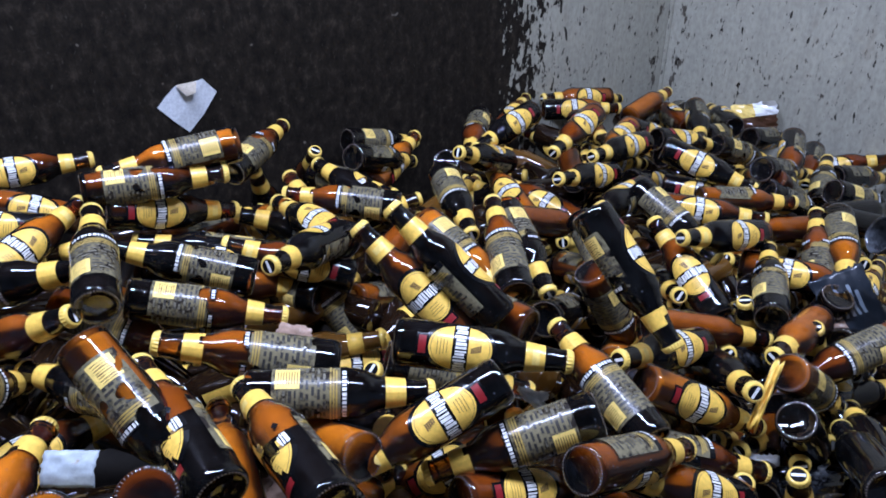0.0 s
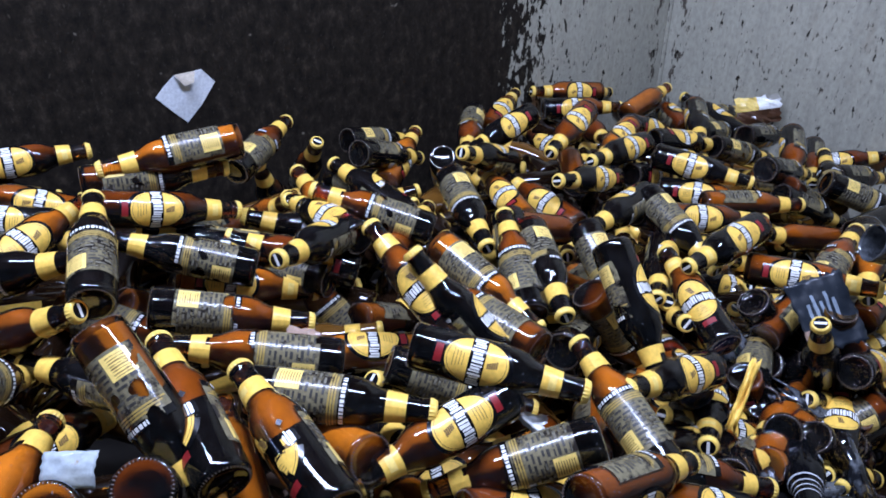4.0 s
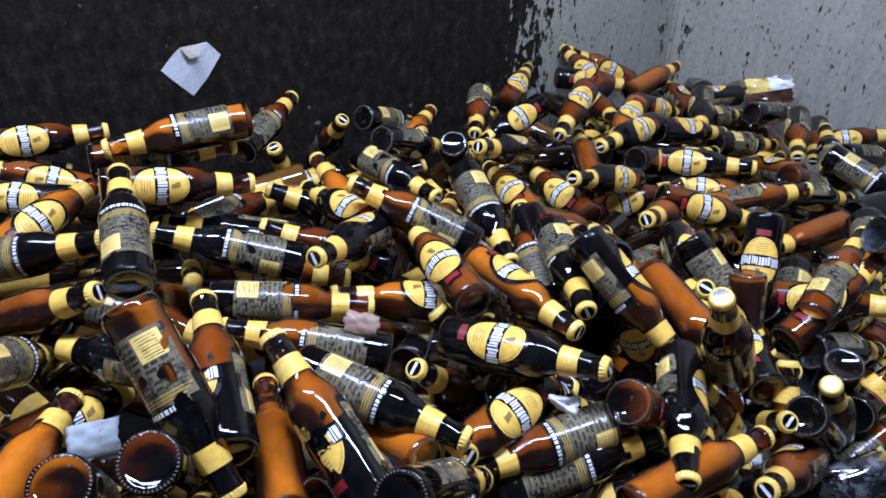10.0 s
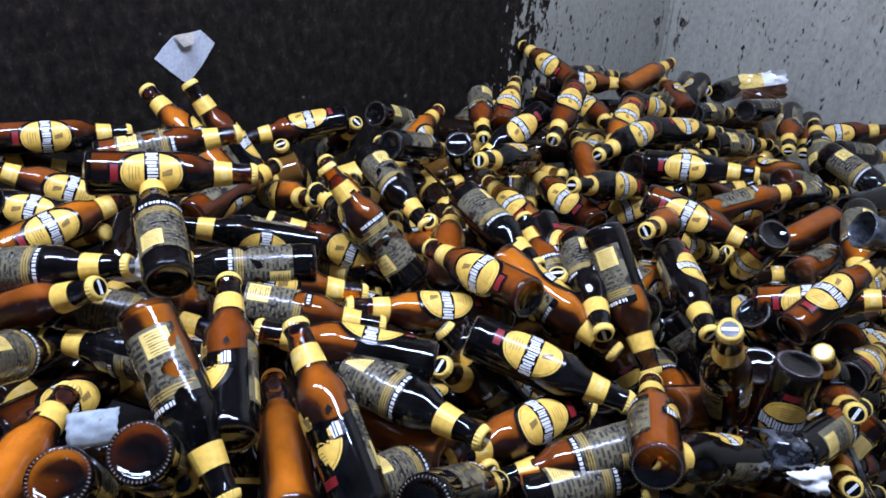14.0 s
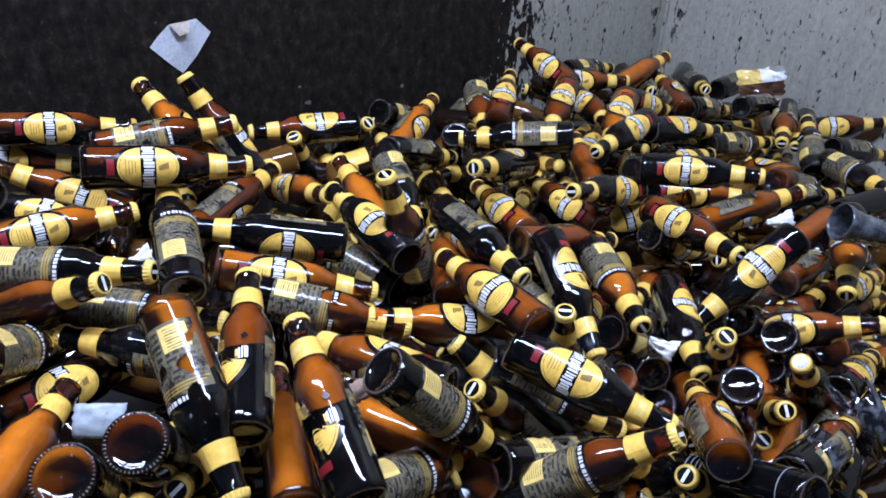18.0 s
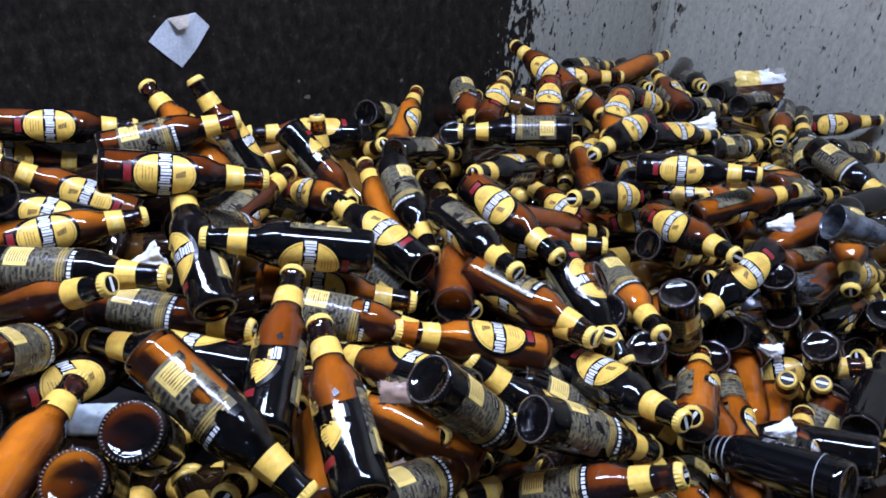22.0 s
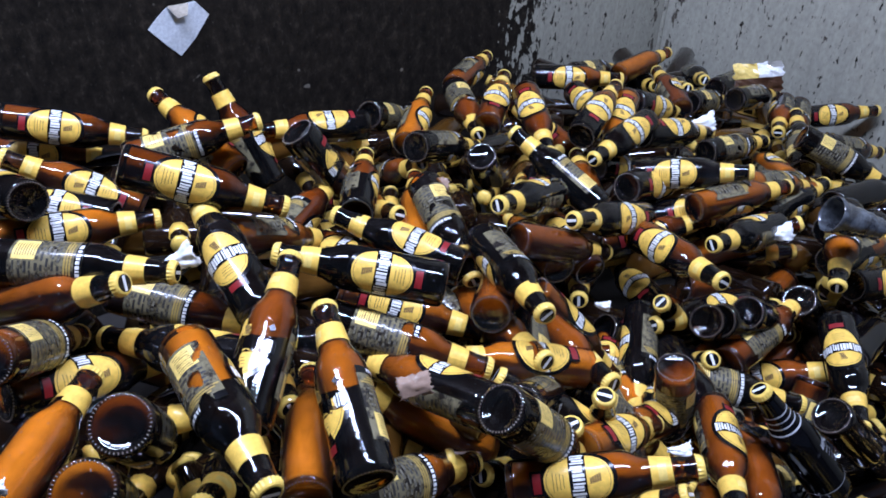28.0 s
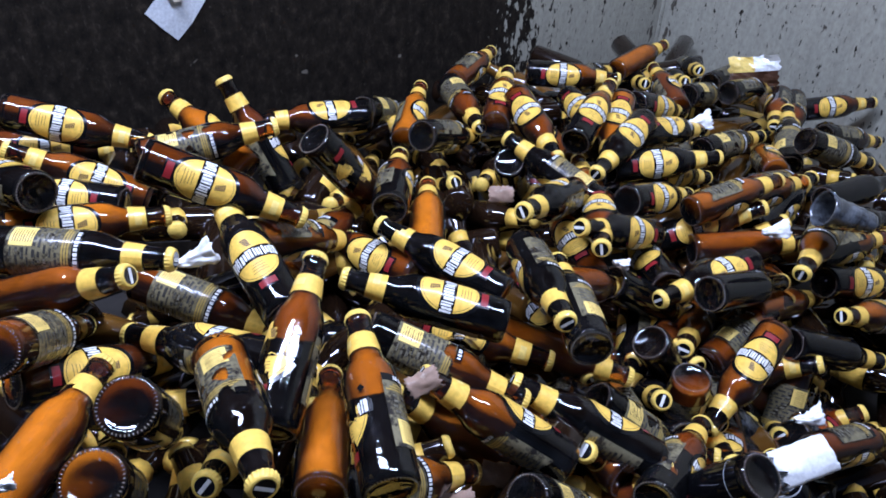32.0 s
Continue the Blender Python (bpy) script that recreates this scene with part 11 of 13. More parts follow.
    roll(271, [(0, pose(.235,1.17,.638,10,-9,-4)), (16.5, pose(.321,.931,.592,9,-24,7)), (21.5, pose(.407,.913,.61,12,-21,-2)), (22, pose(.4,.905,.663,12,-21,-3)), (23.5, pose(.423,.898,.645,10,-28,6)), (24.5, pose(.444,.919,.617,9,-31,9)), (25.5, pose(.48,.934,.491,12,-24,0)), (27.5, pose(.433,.875,.485,3,-33,22)), (32, pose(.472,.911,.46,-1,-37,28))])
    roll(272, [(0, pose(.188,.639,.763,-59,123,-44)), (17.5, pose(.188,.639,.763,-59,123,-44)), (18.5, pose(.188,.639,.903,-59,123,-44)), (20, pose(.198,.636,.899,-61,122,-49)), (21, pose(.195,.631,.892,-52,128,-40)), (22, pose(.207,.626,.884,-32,131,-21)), (23.2, pose(.337,.737,.73,118,40,110)), (25.5, pose(.351,.737,.619,-62,136,-67)), (32, pose(.37,.728,.584,81,61,101))])
    roll(273, [(0, pose(.397,1.026,.735,-136,73,-59)), (8.5, pose(.375,.797,.724,39,107,113)), (21, pose(.441,.714,.654,-136,70,-64)), (21.5, pose(.444,.715,.652,-133,68,-60)), (22, pose(.441,.716,.635,-130,68,-56)), (24, pose(.458,.708,.617,-126,66,-51)), (24.5, pose(.457,.71,.596,-125,67,-49)), (25.5, pose(.465,.707,.478,-126,68,-50)), (26, pose(.465,.711,.477,-126,68,-49)), (27, pose(.466,.718,.614,-125,68,-48)), (32, pose(.468,.754,.6,-122,68,-43))])
    roll(274, [(0, pose(.52,.985,.697,-124,34,-60)), (10, pose(.484,.746,.675,-109,3,-36)), (21, pose(.538,.733,.615,-105,-6,-30)), (21.5, pose(.54,.735,.684,-104,-7,-29)), (22, pose(.538,.739,.737,-104,-8,-28)), (24, pose(.547,.728,.719,-102,-11,-26)), (24.5, pose(.543,.726,.698,-101,-12,-25)), (25.5, pose(.548,.722,.582,-100,-12,-24)), (32, pose(.55,.773,.565,-97,-14,-19))])
    roll(275, [(0, pose(.504,.849,.688,-108,-11,-21)), (10.5, pose(.493,.669,.659,-108,-15,-19)), (21, pose(.545,.661,.597,-107,-18,-17)), (21.5, pose(.548,.662,.665,-107,-20,-16)), (22, pose(.547,.665,.717,-107,-22,-15)), (24, pose(.561,.66,.698,-106,-23,-14)), (24.5, pose(.561,.66,.677,-106,-22,-14)), (25.5, pose(.568,.656,.559,-105,-20,-15)), (32, pose(.578,.682,.535,-104,-21,-13))])
    roll(276, [(0, pose(.651,.986,.672,52,-11,-62)), (10.5, pose(.611,.787,.651,57,-51,-35)), (21, pose(.665,.816,.6,69,-76,-31)), (21.5, pose(.667,.82,.598,72,-76,-33)), (22, pose(.665,.826,.582,75,-75,-35)), (22.5, pose(.672,.833,.579,76,-76,-36)), (24, pose(.668,.812,.566,78,-79,-37)), (24.5, pose(.662,.809,.545,78,-79,-37)), (25.5, pose(.665,.804,.429,80,-81,-37)), (26, pose(.664,.807,.428,79,-81,-36)), (27, pose(.662,.813,.565,78,-80,-36)), (32, pose(.653,.842,.553,73,-76,-33))])
    roll(277, [(0, pose(.64,1.147,.662,-164,-28,128)), (7.5, pose(.629,1.027,.658,-162,-27,125)), (10.5, pose(.588,.877,.653,-160,-26,120)), (13.5, pose(.611,1.009,.66,173,4,152)), (19, pose(.586,.917,.63,168,17,163)), (21.5, pose(.62,.985,.694,167,18,163)), (22, pose(.61,1.007,.754,167,20,164)), (22.5, pose(.627,1.036,.754,168,16,161)), (23.5, pose(.57,.954,.741,167,24,169)), (24, pose(.58,.95,.734,167,24,169)), (24.5, pose(.558,.936,.714,168,25,171)), (25.5, pose(.544,.924,.598,170,27,178)), (32, pose(.514,.964,.59,-167,45,-139))])
    roll(278, [(0, pose(.285,1.032,.726,20,46,-74)), (6.5, pose(.317,.911,.718,-38,38,-153)), (16.5, pose(.295,.784,.706,-46,27,-168)), (21.5, pose(.368,.778,.729,-36,39,-151)), (22, pose(.362,.772,.783,-32,42,-144)), (23.5, pose(.389,.768,.763,-30,43,-142)), (24.5, pose(.411,.791,.733,-26,44,-136)), (25.5, pose(.435,.8,.613,-33,39,-146)), (32, pose(.43,.816,.588,-41,35,-159))])
    roll(279, [(0, pose(.078,.81,.744,-84,35,-52)), (19, pose(.218,.666,.682,-107,34,-79)), (19.5, pose(.223,.663,.75,-113,37,-86)), (20, pose(.226,.665,.802,-113,39,-87)), (23, pose(.265,.652,.772,-111,37,-84)), (24.5, pose(.287,.673,.761,-114,38,-87)), (25.5, pose(.303,.671,.621,-109,32,-81)), (32, pose(.333,.662,.582,-94,24,-64))])
    roll(280, [(0, pose(.823,1.176,.568,154,-9,139)), (10.5, pose(.774,.982,.551,149,-7,136)), (13, pose(.801,1.086,.561,154,-9,137)), (19, pose(.804,1.035,.522,151,-8,136)), (21.5, pose(.836,1.08,.582,152,-9,136)), (22, pose(.833,1.092,.639,154,-9,136)), (22.5, pose(.843,1.106,.638,154,-9,136)), (23.5, pose(.818,1.073,.626,153,-8,137)), (24, pose(.824,1.071,.62,152,-8,137)), (24.5, pose(.814,1.065,.598,152,-9,136)), (25.5, pose(.812,1.059,.48,153,-9,135)), (32, pose(.758,1.08,.47,159,-14,133))])
    roll(281, [(0, pose(.747,1.177,.673,-77,-7,-28)), (10.5, pose(.697,.991,.667,-75,-13,-25)), (13, pose(.717,1.084,.672,-80,-2,-32)), (19, pose(.687,1.02,.656,-79,-4,-31)), (21.5, pose(.713,1.065,.723,-83,4,-36)), (22, pose(.707,1.082,.782,-92,21,-47)), (22.5, pose(.726,1.11,.782,-99,32,-56)), (23.5, pose(.681,1.053,.776,-87,13,-41)), (24, pose(.686,1.046,.771,-85,8,-39)), (24.5, pose(.669,1.037,.752,-87,12,-41)), (25.5, pose(.653,1.026,.64,-89,13,-43)), (32, pose(.628,1.037,.632,-97,25,-53))])
    roll(282, [(0, pose(.053,1.239,.725,-11,-55,88)), (9.5, pose(.096,1.12,.72,-30,-49,112)), (13.5, pose(.219,1.09,.7,-55,-20,152)), (21, pose(.275,.966,.672,-60,5,169)), (21.5, pose(.287,.96,.738,-60,10,172)), (22, pose(.289,.949,.79,-60,13,174)), (23.5, pose(.307,.933,.776,-61,18,177)), (24.5, pose(.317,.944,.753,-61,19,178)), (25.5, pose(.334,.941,.634,-62,17,177)), (32, pose(.349,.832,.583,-62,17,178))])
    roll(283, [(0, pose(.489,1.482,.646,-119,51,-67)), (2, pose(.485,1.316,.643,-124,50,-74)), (14.5, pose(.489,1.04,.624,174,43,-154)), (21, pose(.512,1.022,.586,178,44,-147)), (21.5, pose(.514,1.022,.654,174,44,-154)), (22, pose(.508,1.027,.709,172,44,-157)), (24, pose(.504,1.003,.689,170,42,-160)), (24.5, pose(.5,.996,.666,168,39,-164)), (25.5, pose(.505,.992,.548,168,36,-164)), (32, pose(.485,.988,.522,-135,41,-85))])
    roll(284, [(0, pose(.674,.944,.599,-16,-147,-70)), (22, pose(.674,.944,.599,-16,-147,-70)), (23, pose(.674,.944,.739,-16,-147,-70)), (24, pose(.68,.937,.729,-12,-146,-74)), (25.5, pose(.682,.931,.722,-11,-146,-75)), (26.1, pose(.681,.933,.66,36,164,-61)), (26.7, pose(.681,.934,.597,109,150,-6)), (32, pose(.649,.94,.589,108,151,-5))])
    roll(285, [(0, pose(.68,.986,.695,-98,-79,163)), (10.5, pose(.632,.805,.684,-103,-73,171)), (13, pose(.657,.898,.691,-105,-70,176)), (25, pose(.683,.88,.618,-107,-64,-175)), (26, pose(.678,.874,.739,-106,-62,-177)), (28.5, pose(.679,.882,.725,-106,-62,-177)), (29, pose(.658,.852,.722,-106,-60,-173)), (29.5, pose(.65,.845,.702,-106,-60,-172)), (30, pose(.653,.855,.608,-107,-60,-169)), (32, pose(.641,.889,.6,-106,-59,-166))])
    roll(286, [(0, pose(.719,1.093,.641,-180,51,-149)), (7.5, pose(.716,1,.632,-172,51,-139)), (10.5, pose(.66,.886,.628,-153,48,-113)), (13, pose(.704,1.061,.641,170,45,-165)), (19, pose(.659,.988,.62,-165,50,-130)), (22.5, pose(.714,1.133,.626,173,48,-159)), (25, pose(.633,1.01,.601,-158,50,-120)), (26, pose(.616,1,.722,-167,53,-132)), (27.5, pose(.6,.999,.717,-166,52,-131)), (28.5, pose(.607,1.018,.717,-174,51,-142)), (29, pose(.595,1.01,.714,175,47,-158)), (29.5, pose(.593,1.004,.689,174,45,-159)), (30, pose(.595,1.006,.595,-175,47,-143)), (32, pose(.572,1.01,.588,-128,42,-83))])
    roll(287, [(0, pose(.401,.954,.722,-80,15,170)), (14.5, pose(.412,.689,.685,-78,15,167)), (25, pose(.479,.684,.601,-79,20,171)), (26, pose(.475,.678,.72,-79,24,173)), (27.5, pose(.465,.668,.712,-80,24,174)), (29, pose(.475,.677,.702,-80,24,174)), (29.5, pose(.475,.675,.679,-80,23,174)), (30.5, pose(.498,.709,.57,-79,21,172)), (32, pose(.483,.717,.576,-80,22,174))])
    roll(288, [(0, pose(.696,1.014,.563,166,26,170)), (10.5, pose(.672,.826,.528,171,34,-177)), (25, pose(.745,.832,.433,174,37,-170)), (26, pose(.742,.827,.551,170,37,-176)), (29, pose(.74,.824,.53,173,39,-170)), (29.5, pose(.738,.82,.507,176,40,-166)), (30, pose(.746,.84,.417,177,38,-165)), (32, pose(.745,.86,.407,176,38,-167))])
    roll(289, [(0, pose(.435,1.099,.694,103,36,82)), (10.5, pose(.432,.908,.681,113,38,83)), (25, pose(.526,.896,.593,105,42,84)), (26, pose(.518,.887,.714,105,38,83)), (27.5, pose(.493,.863,.707,97,42,83)), (29, pose(.503,.871,.696,99,42,83)), (29.5, pose(.502,.868,.675,100,42,84)), (30.5, pose(.528,.904,.563,82,49,80)), (32, pose(.511,.913,.568,64,50,73))])
    roll(290, [(0, pose(.555,1.455,.649,1,-53,34)), (10.5, pose(.521,1.19,.647,0,-49,34)), (25, pose(.478,1.039,.602,6,-41,25)), (26, pose(.464,1.024,.723,13,-37,12)), (27.5, pose(.444,1.007,.717,10,-39,17)), (29, pose(.446,1.022,.715,2,-46,32)), (29.5, pose(.448,1.018,.691,0,-46,34)), (30, pose(.453,1.02,.595,-7,-46,43)), (32, pose(.448,.996,.569,-17,-46,57))])
    roll(291, [(0, pose(.486,1.379,.644,32,28,-40)), (14.5, pose(.47,1.021,.632,10,41,-73)), (25, pose(.496,.984,.559,2,42,-84)), (26, pose(.482,.974,.678,8,41,-75)), (27.5, pose(.452,.946,.677,12,40,-73)), (29, pose(.467,.968,.665,16,39,-71)), (29.5, pose(.468,.967,.643,13,40,-74)), (30, pose(.474,.974,.548,7,41,-85)), (32, pose(.47,.963,.53,4,43,-93))])
    roll(292, [(0, pose(.654,.93,.669,175,32,176)), (10.5, pose(.617,.755,.65,-175,41,-163)), (25, pose(.675,.783,.571,-174,41,-162)), (26, pose(.671,.778,.691,-178,42,-167)), (29, pose(.665,.773,.673,-173,44,-159)), (29.5, pose(.661,.769,.651,-170,44,-155)), (30, pose(.67,.791,.56,-171,42,-158)), (32, pose(.668,.818,.55,-175,40,-163))])
    roll(293, [(0, pose(.174,1.091,.694,164,10,179)), (18, pose(.28,.878,.652,163,16,179)), (20, pose(.346,.9,.752,161,17,174)), (20.5, pose(.344,.878,.748,161,20,178)), (21, pose(.352,.881,.743,161,15,172)), (22, pose(.344,.863,.739,161,10,168)), (23, pose(.359,.861,.602,163,21,-178)), (25.5, pose(.433,.895,.564,163,27,-174)), (27.5, pose(.381,.826,.563,174,35,-153)), (32, pose(.423,.848,.533,176,37,-149))])
    roll(294, [(0, pose(.429,1.375,.659,157,-1,162)), (5.5, pose(.426,1.192,.658,159,-9,154)), (19, pose(.432,1.032,.634,153,9,165)), (20, pose(.441,1.016,.751,152,10,164)), (22, pose(.443,.999,.738,151,13,166)), (22.5, pose(.439,1.005,.684,151,16,170)), (23.5, pose(.444,.985,.599,152,20,175)), (25.5, pose(.472,.992,.578,159,35,-165)), (32, pose(.453,.953,.545,-160,45,-105))])
    roll(295, [(0, pose(.131,1.255,.719,170,43,-145)), (19, pose(.291,.995,.683,-171,48,-119)), (20, pose(.299,.977,.804,-174,51,-123)), (20.5, pose(.302,.957,.799,174,47,-139)), (22, pose(.316,.94,.788,164,41,-154)), (22.5, pose(.32,.945,.731,170,43,-145)), (23, pose(.328,.934,.653,179,44,-132)), (32, pose(.37,.837,.582,-125,25,-55))])
    roll(296, [(0, pose(.648,1.154,.625,-178,-26,130)), (7.5, pose(.64,1.028,.616,-176,-26,125)), (10.5, pose(.597,.889,.607,-174,-25,120)), (13.5, pose(.62,1.003,.617,156,15,161)), (19, pose(.607,.912,.576,156,25,172)), (20, pose(.637,.951,.695,154,20,163)), (21.5, pose(.649,.993,.693,153,20,163)), (22, pose(.637,1.016,.7,154,23,167)), (23, pose(.635,1.012,.566,157,28,176)), (25.5, pose(.563,.932,.548,-158,46,-113)), (32, pose(.544,1,.536,-116,28,-58))])
    roll(297, [(0, pose(.68,1.072,.611,-171,-27,125)), (10.5, pose(.63,.848,.592,177,-14,130)), (13.5, pose(.655,.947,.602,160,10,154)), (19, pose(.653,.881,.559,158,16,159)), (20, pose(.678,.908,.678,157,14,155)), (22, pose(.686,.958,.671,156,20,161)), (23.5, pose(.664,.928,.535,161,32,180)), (29.5, pose(.625,.899,.501,-171,45,-134)), (32, pose(.635,.988,.51,-170,47,-133))])
    roll(298, [(0, pose(.332,1.089,.744,-110,16,-29)), (12, pose(.353,.848,.73,-105,-5,-18)), (18.8, pose(.377,.817,.697,-105,-8,-17)), (19, pose(.38,.816,.696,-105,-9,-20)), (20, pose(.401,.81,.811,-103,-18,-35)), (20.5, pose(.399,.804,.811,-102,-19,-34)), (21, pose(.398,.807,.812,-103,-18,-34)), (22, pose(.396,.8,.799,-105,-14,-17)), (22.2, pose(.397,.799,.771,-105,-13,-14)), (23, pose(.404,.797,.662,-103,-13,-13)), (32, pose(.431,.827,.618,-102,-17,-9))])
    roll(299, [(0, pose(.437,1.201,.728,-100,-11,-13)), (14.5, pose(.443,.8,.701,-102,-13,-16)), (17.6, pose(.454,.793,.679,-101,-15,-14)), (18.6, pose(.458,.791,.542,-101,-16,-13)), (19, pose(.459,.79,.539,-101,-16,-13)), (20, pose(.472,.796,.657,-102,-20,-12)), (21.5, pose(.474,.809,.65,-101,-21,-11)), (22, pose(.475,.813,.712,-101,-21,-11)), (22.5, pose(.477,.811,.71,-101,-20,-11)), (23, pose(.479,.809,.643,-100,-19,-10)), (32, pose(.469,.841,.609,-98,-24,-2))])
    roll(300, [(0, pose(.651,1.093,.599,-13,34,-62)), (10.5, pose(.606,.848,.575,-1,21,-58)), (13.5, pose(.626,.911,.581,19,1,-36)), (19, pose(.632,.849,.535,20,0,-37)), (20, pose(.652,.867,.653,21,-1,-36)), (22, pose(.659,.898,.644,25,-8,-30)), (23, pose(.663,.896,.509,25,-11,-26)), (29.5, pose(.634,.859,.465,19,-32,6)), (32, pose(.646,.947,.476,19,-33,6))])
    roll(301, [(0, pose(.577,1.26,.63,15,18,-38)), (7.5, pose(.571,1.098,.622,17,15,-39)), (10.5, pose(.558,.912,.605,17,15,-45)), (19, pose(.574,.852,.558,30,1,-35)), (20, pose(.594,.872,.677,31,-1,-34)), (22, pose(.6,.906,.668,34,-8,-27)), (23, pose(.603,.904,.534,34,-12,-21)), (23.5, pose(.591,.886,.53,33,-18,-14)), (27.5, pose(.561,.858,.506,-1,-43,50)), (32, pose(.576,.966,.505,15,-41,26))])
    roll(302, [(0, pose(.012,1.109,.71,21,-32,30)), (19, pose(.223,.938,.66,33,-1,-13)), (20, pose(.228,.913,.781,33,2,-15)), (22.5, pose(.278,.892,.752,29,14,-30)), (23.5, pose(.289,.888,.618,25,20,-40)), (32, pose(.347,.814,.552,23,23,-53))])
    roll(303, [(0, pose(.279,.893,.743,-24,69,-137)), (6.5, pose(.349,.784,.718,19,72,-90)), (9, pose(.297,.685,.718,8,72,-103)), (17.6, pose(.334,.666,.681,21,71,-89)), (18.6, pose(.338,.664,.547,22,71,-88)), (19, pose(.34,.663,.545,23,71,-87)), (20, pose(.353,.66,.661,27,70,-83)), (21.5, pose(.359,.658,.649,30,70,-79)), (22, pose(.361,.657,.71,31,70,-78)), (22.5, pose(.368,.655,.706,30,70,-79)), (23, pose(.375,.654,.636,29,70,-80)), (32, pose(.418,.682,.587,41,69,-65))])
    roll(304, [(0, pose(.489,.977,.694,-88,-50,56)), (10.5, pose(.484,.77,.672,-90,-44,59)), (19, pose(.509,.741,.629,-100,-42,70)), (20, pose(.523,.743,.746,-102,-45,73)), (22, pose(.53,.751,.733,-106,-44,78)), (23, pose(.538,.748,.597,-105,-40,77)), (32, pose(.557,.786,.556,-96,-42,66))])
    roll(305, [(0, pose(.523,.927,.636,163,26,176)), (10, pose(.506,.72,.605,167,31,-172)), (19, pose(.544,.694,.553,171,34,-165)), (20, pose(.556,.696,.67,162,30,178)), (22, pose(.566,.704,.655,163,31,180)), (23, pose(.576,.702,.518,170,34,-166)), (32, pose(.603,.725,.468,173,35,-161))])
    roll(306, [(0, pose(.383,.899,.722,-73,9,165)), (6.5, pose(.432,.789,.7,-73,16,167)), (8.5, pose(.37,.697,.701,-72,11,165)), (19, pose(.417,.648,.648,-73,15,167)), (20, pose(.428,.648,.765,-72,19,168)), (22, pose(.436,.652,.751,-72,20,169)), (23, pose(.447,.649,.614,-73,17,168)), (32, pose(.477,.679,.569,-74,19,170))])
    roll(307, [(0, pose(.7,.986,.663,-117,33,-66)), (10.5, pose(.66,.809,.645,-103,7,-46)), (19, pose(.691,.832,.611,-95,-3,-37)), (20, pose(.708,.844,.729,-95,-4,-37)), (22, pose(.717,.872,.72,-94,-6,-35)), (23, pose(.72,.87,.586,-93,-6,-34)), (32, pose(.688,.873,.552,-87,-12,-27))])
    roll(308, [(0, pose(-.131,.844,.754,165,30,-136)), (23, pose(.128,.734,.684,161,29,-147)), (23.5, pose(.138,.748,.752,156,26,-157)), (24, pose(.147,.759,.804,153,23,-165)), (26, pose(.176,.737,.785,152,22,-167)), (26.5, pose(.179,.733,.745,153,23,-166)), (27, pose(.181,.728,.652,157,27,-154)), (30, pose(.206,.741,.635,148,11,179)), (32, pose(.254,.712,.602,152,-15,139))])
    roll(309, [(0, pose(-.084,.907,.76,-40,-42,129)), (21, pose(.117,.755,.709,-57,-7,163)), (23.5, pose(.187,.796,.755,-58,4,171)), (24, pose(.197,.815,.807,-58,6,172)), (25, pose(.23,.827,.792,-58,12,176)), (26, pose(.226,.808,.789,-58,11,176)), (26.5, pose(.225,.799,.75,-58,10,175)), (27, pose(.223,.789,.659,-58,8,173)), (32, pose(.295,.761,.608,-57,15,178))])
    roll(310, [(0, pose(-.02,.783,.802,56,-33,-31)), (23, pose(.183,.644,.727,50,-48,-18)), (23.5, pose(.192,.654,.795,52,-44,-22)), (24, pose(.201,.662,.846,53,-40,-25)), (25, pose(.221,.669,.835,55,-45,-22)), (26, pose(.224,.658,.828,55,-50,-20)), (26.5, pose(.221,.65,.79,53,-51,-18)), (27, pose(.218,.642,.699,49,-53,-14)), (32, pose(.262,.63,.662,47,-60,-8))])
    roll(311, [(0, pose(.321,.639,.713,-30,133,-3)), (22, pose(.321,.639,.713,-30,133,-3)), (23, pose(.321,.639,.853,-30,133,-3)), (24, pose(.329,.644,.861,-32,133,-6)), (25, pose(.325,.646,.863,-31,132,-5)), (26.2, pose(.4,.754,.607,-54,128,-27)), (32, pose(.42,.786,.59,65,83,119))])
    roll(312, [(0, pose(.398,.931,.664,162,-11,85)), (18, pose(.398,.931,.664,162,-11,85)), (19, pose(.398,.931,.804,162,-11,85)), (20, pose(.402,.927,.798,162,-10,85)), (22, pose(.407,.918,.785,164,-11,82)), (24, pose(.425,.899,.759,161,-7,88)), (25.5, pose(.428,.891,.748,161,-6,88)), (26.1, pose(.419,.892,.66,-23,176,-51)), (26.7, pose(.411,.893,.572,-20,166,-9)), (32, pose(.425,.884,.551,-20,160,-2))])
    roll(313, [(0, pose(.486,1.295,.656,168,-18,146)), (12, pose(.472,1.021,.647,170,-18,139)), (23.5, pose(.485,.949,.651,157,2,155)), (24, pose(.493,.948,.699,157,2,154)), (25, pose(.504,.942,.69,153,12,162)), (26, pose(.492,.934,.685,153,16,167)), (26.5, pose(.484,.93,.647,154,17,169)), (27, pose(.476,.926,.555,155,19,173)), (32, pose(.483,.959,.539,158,28,-174))])
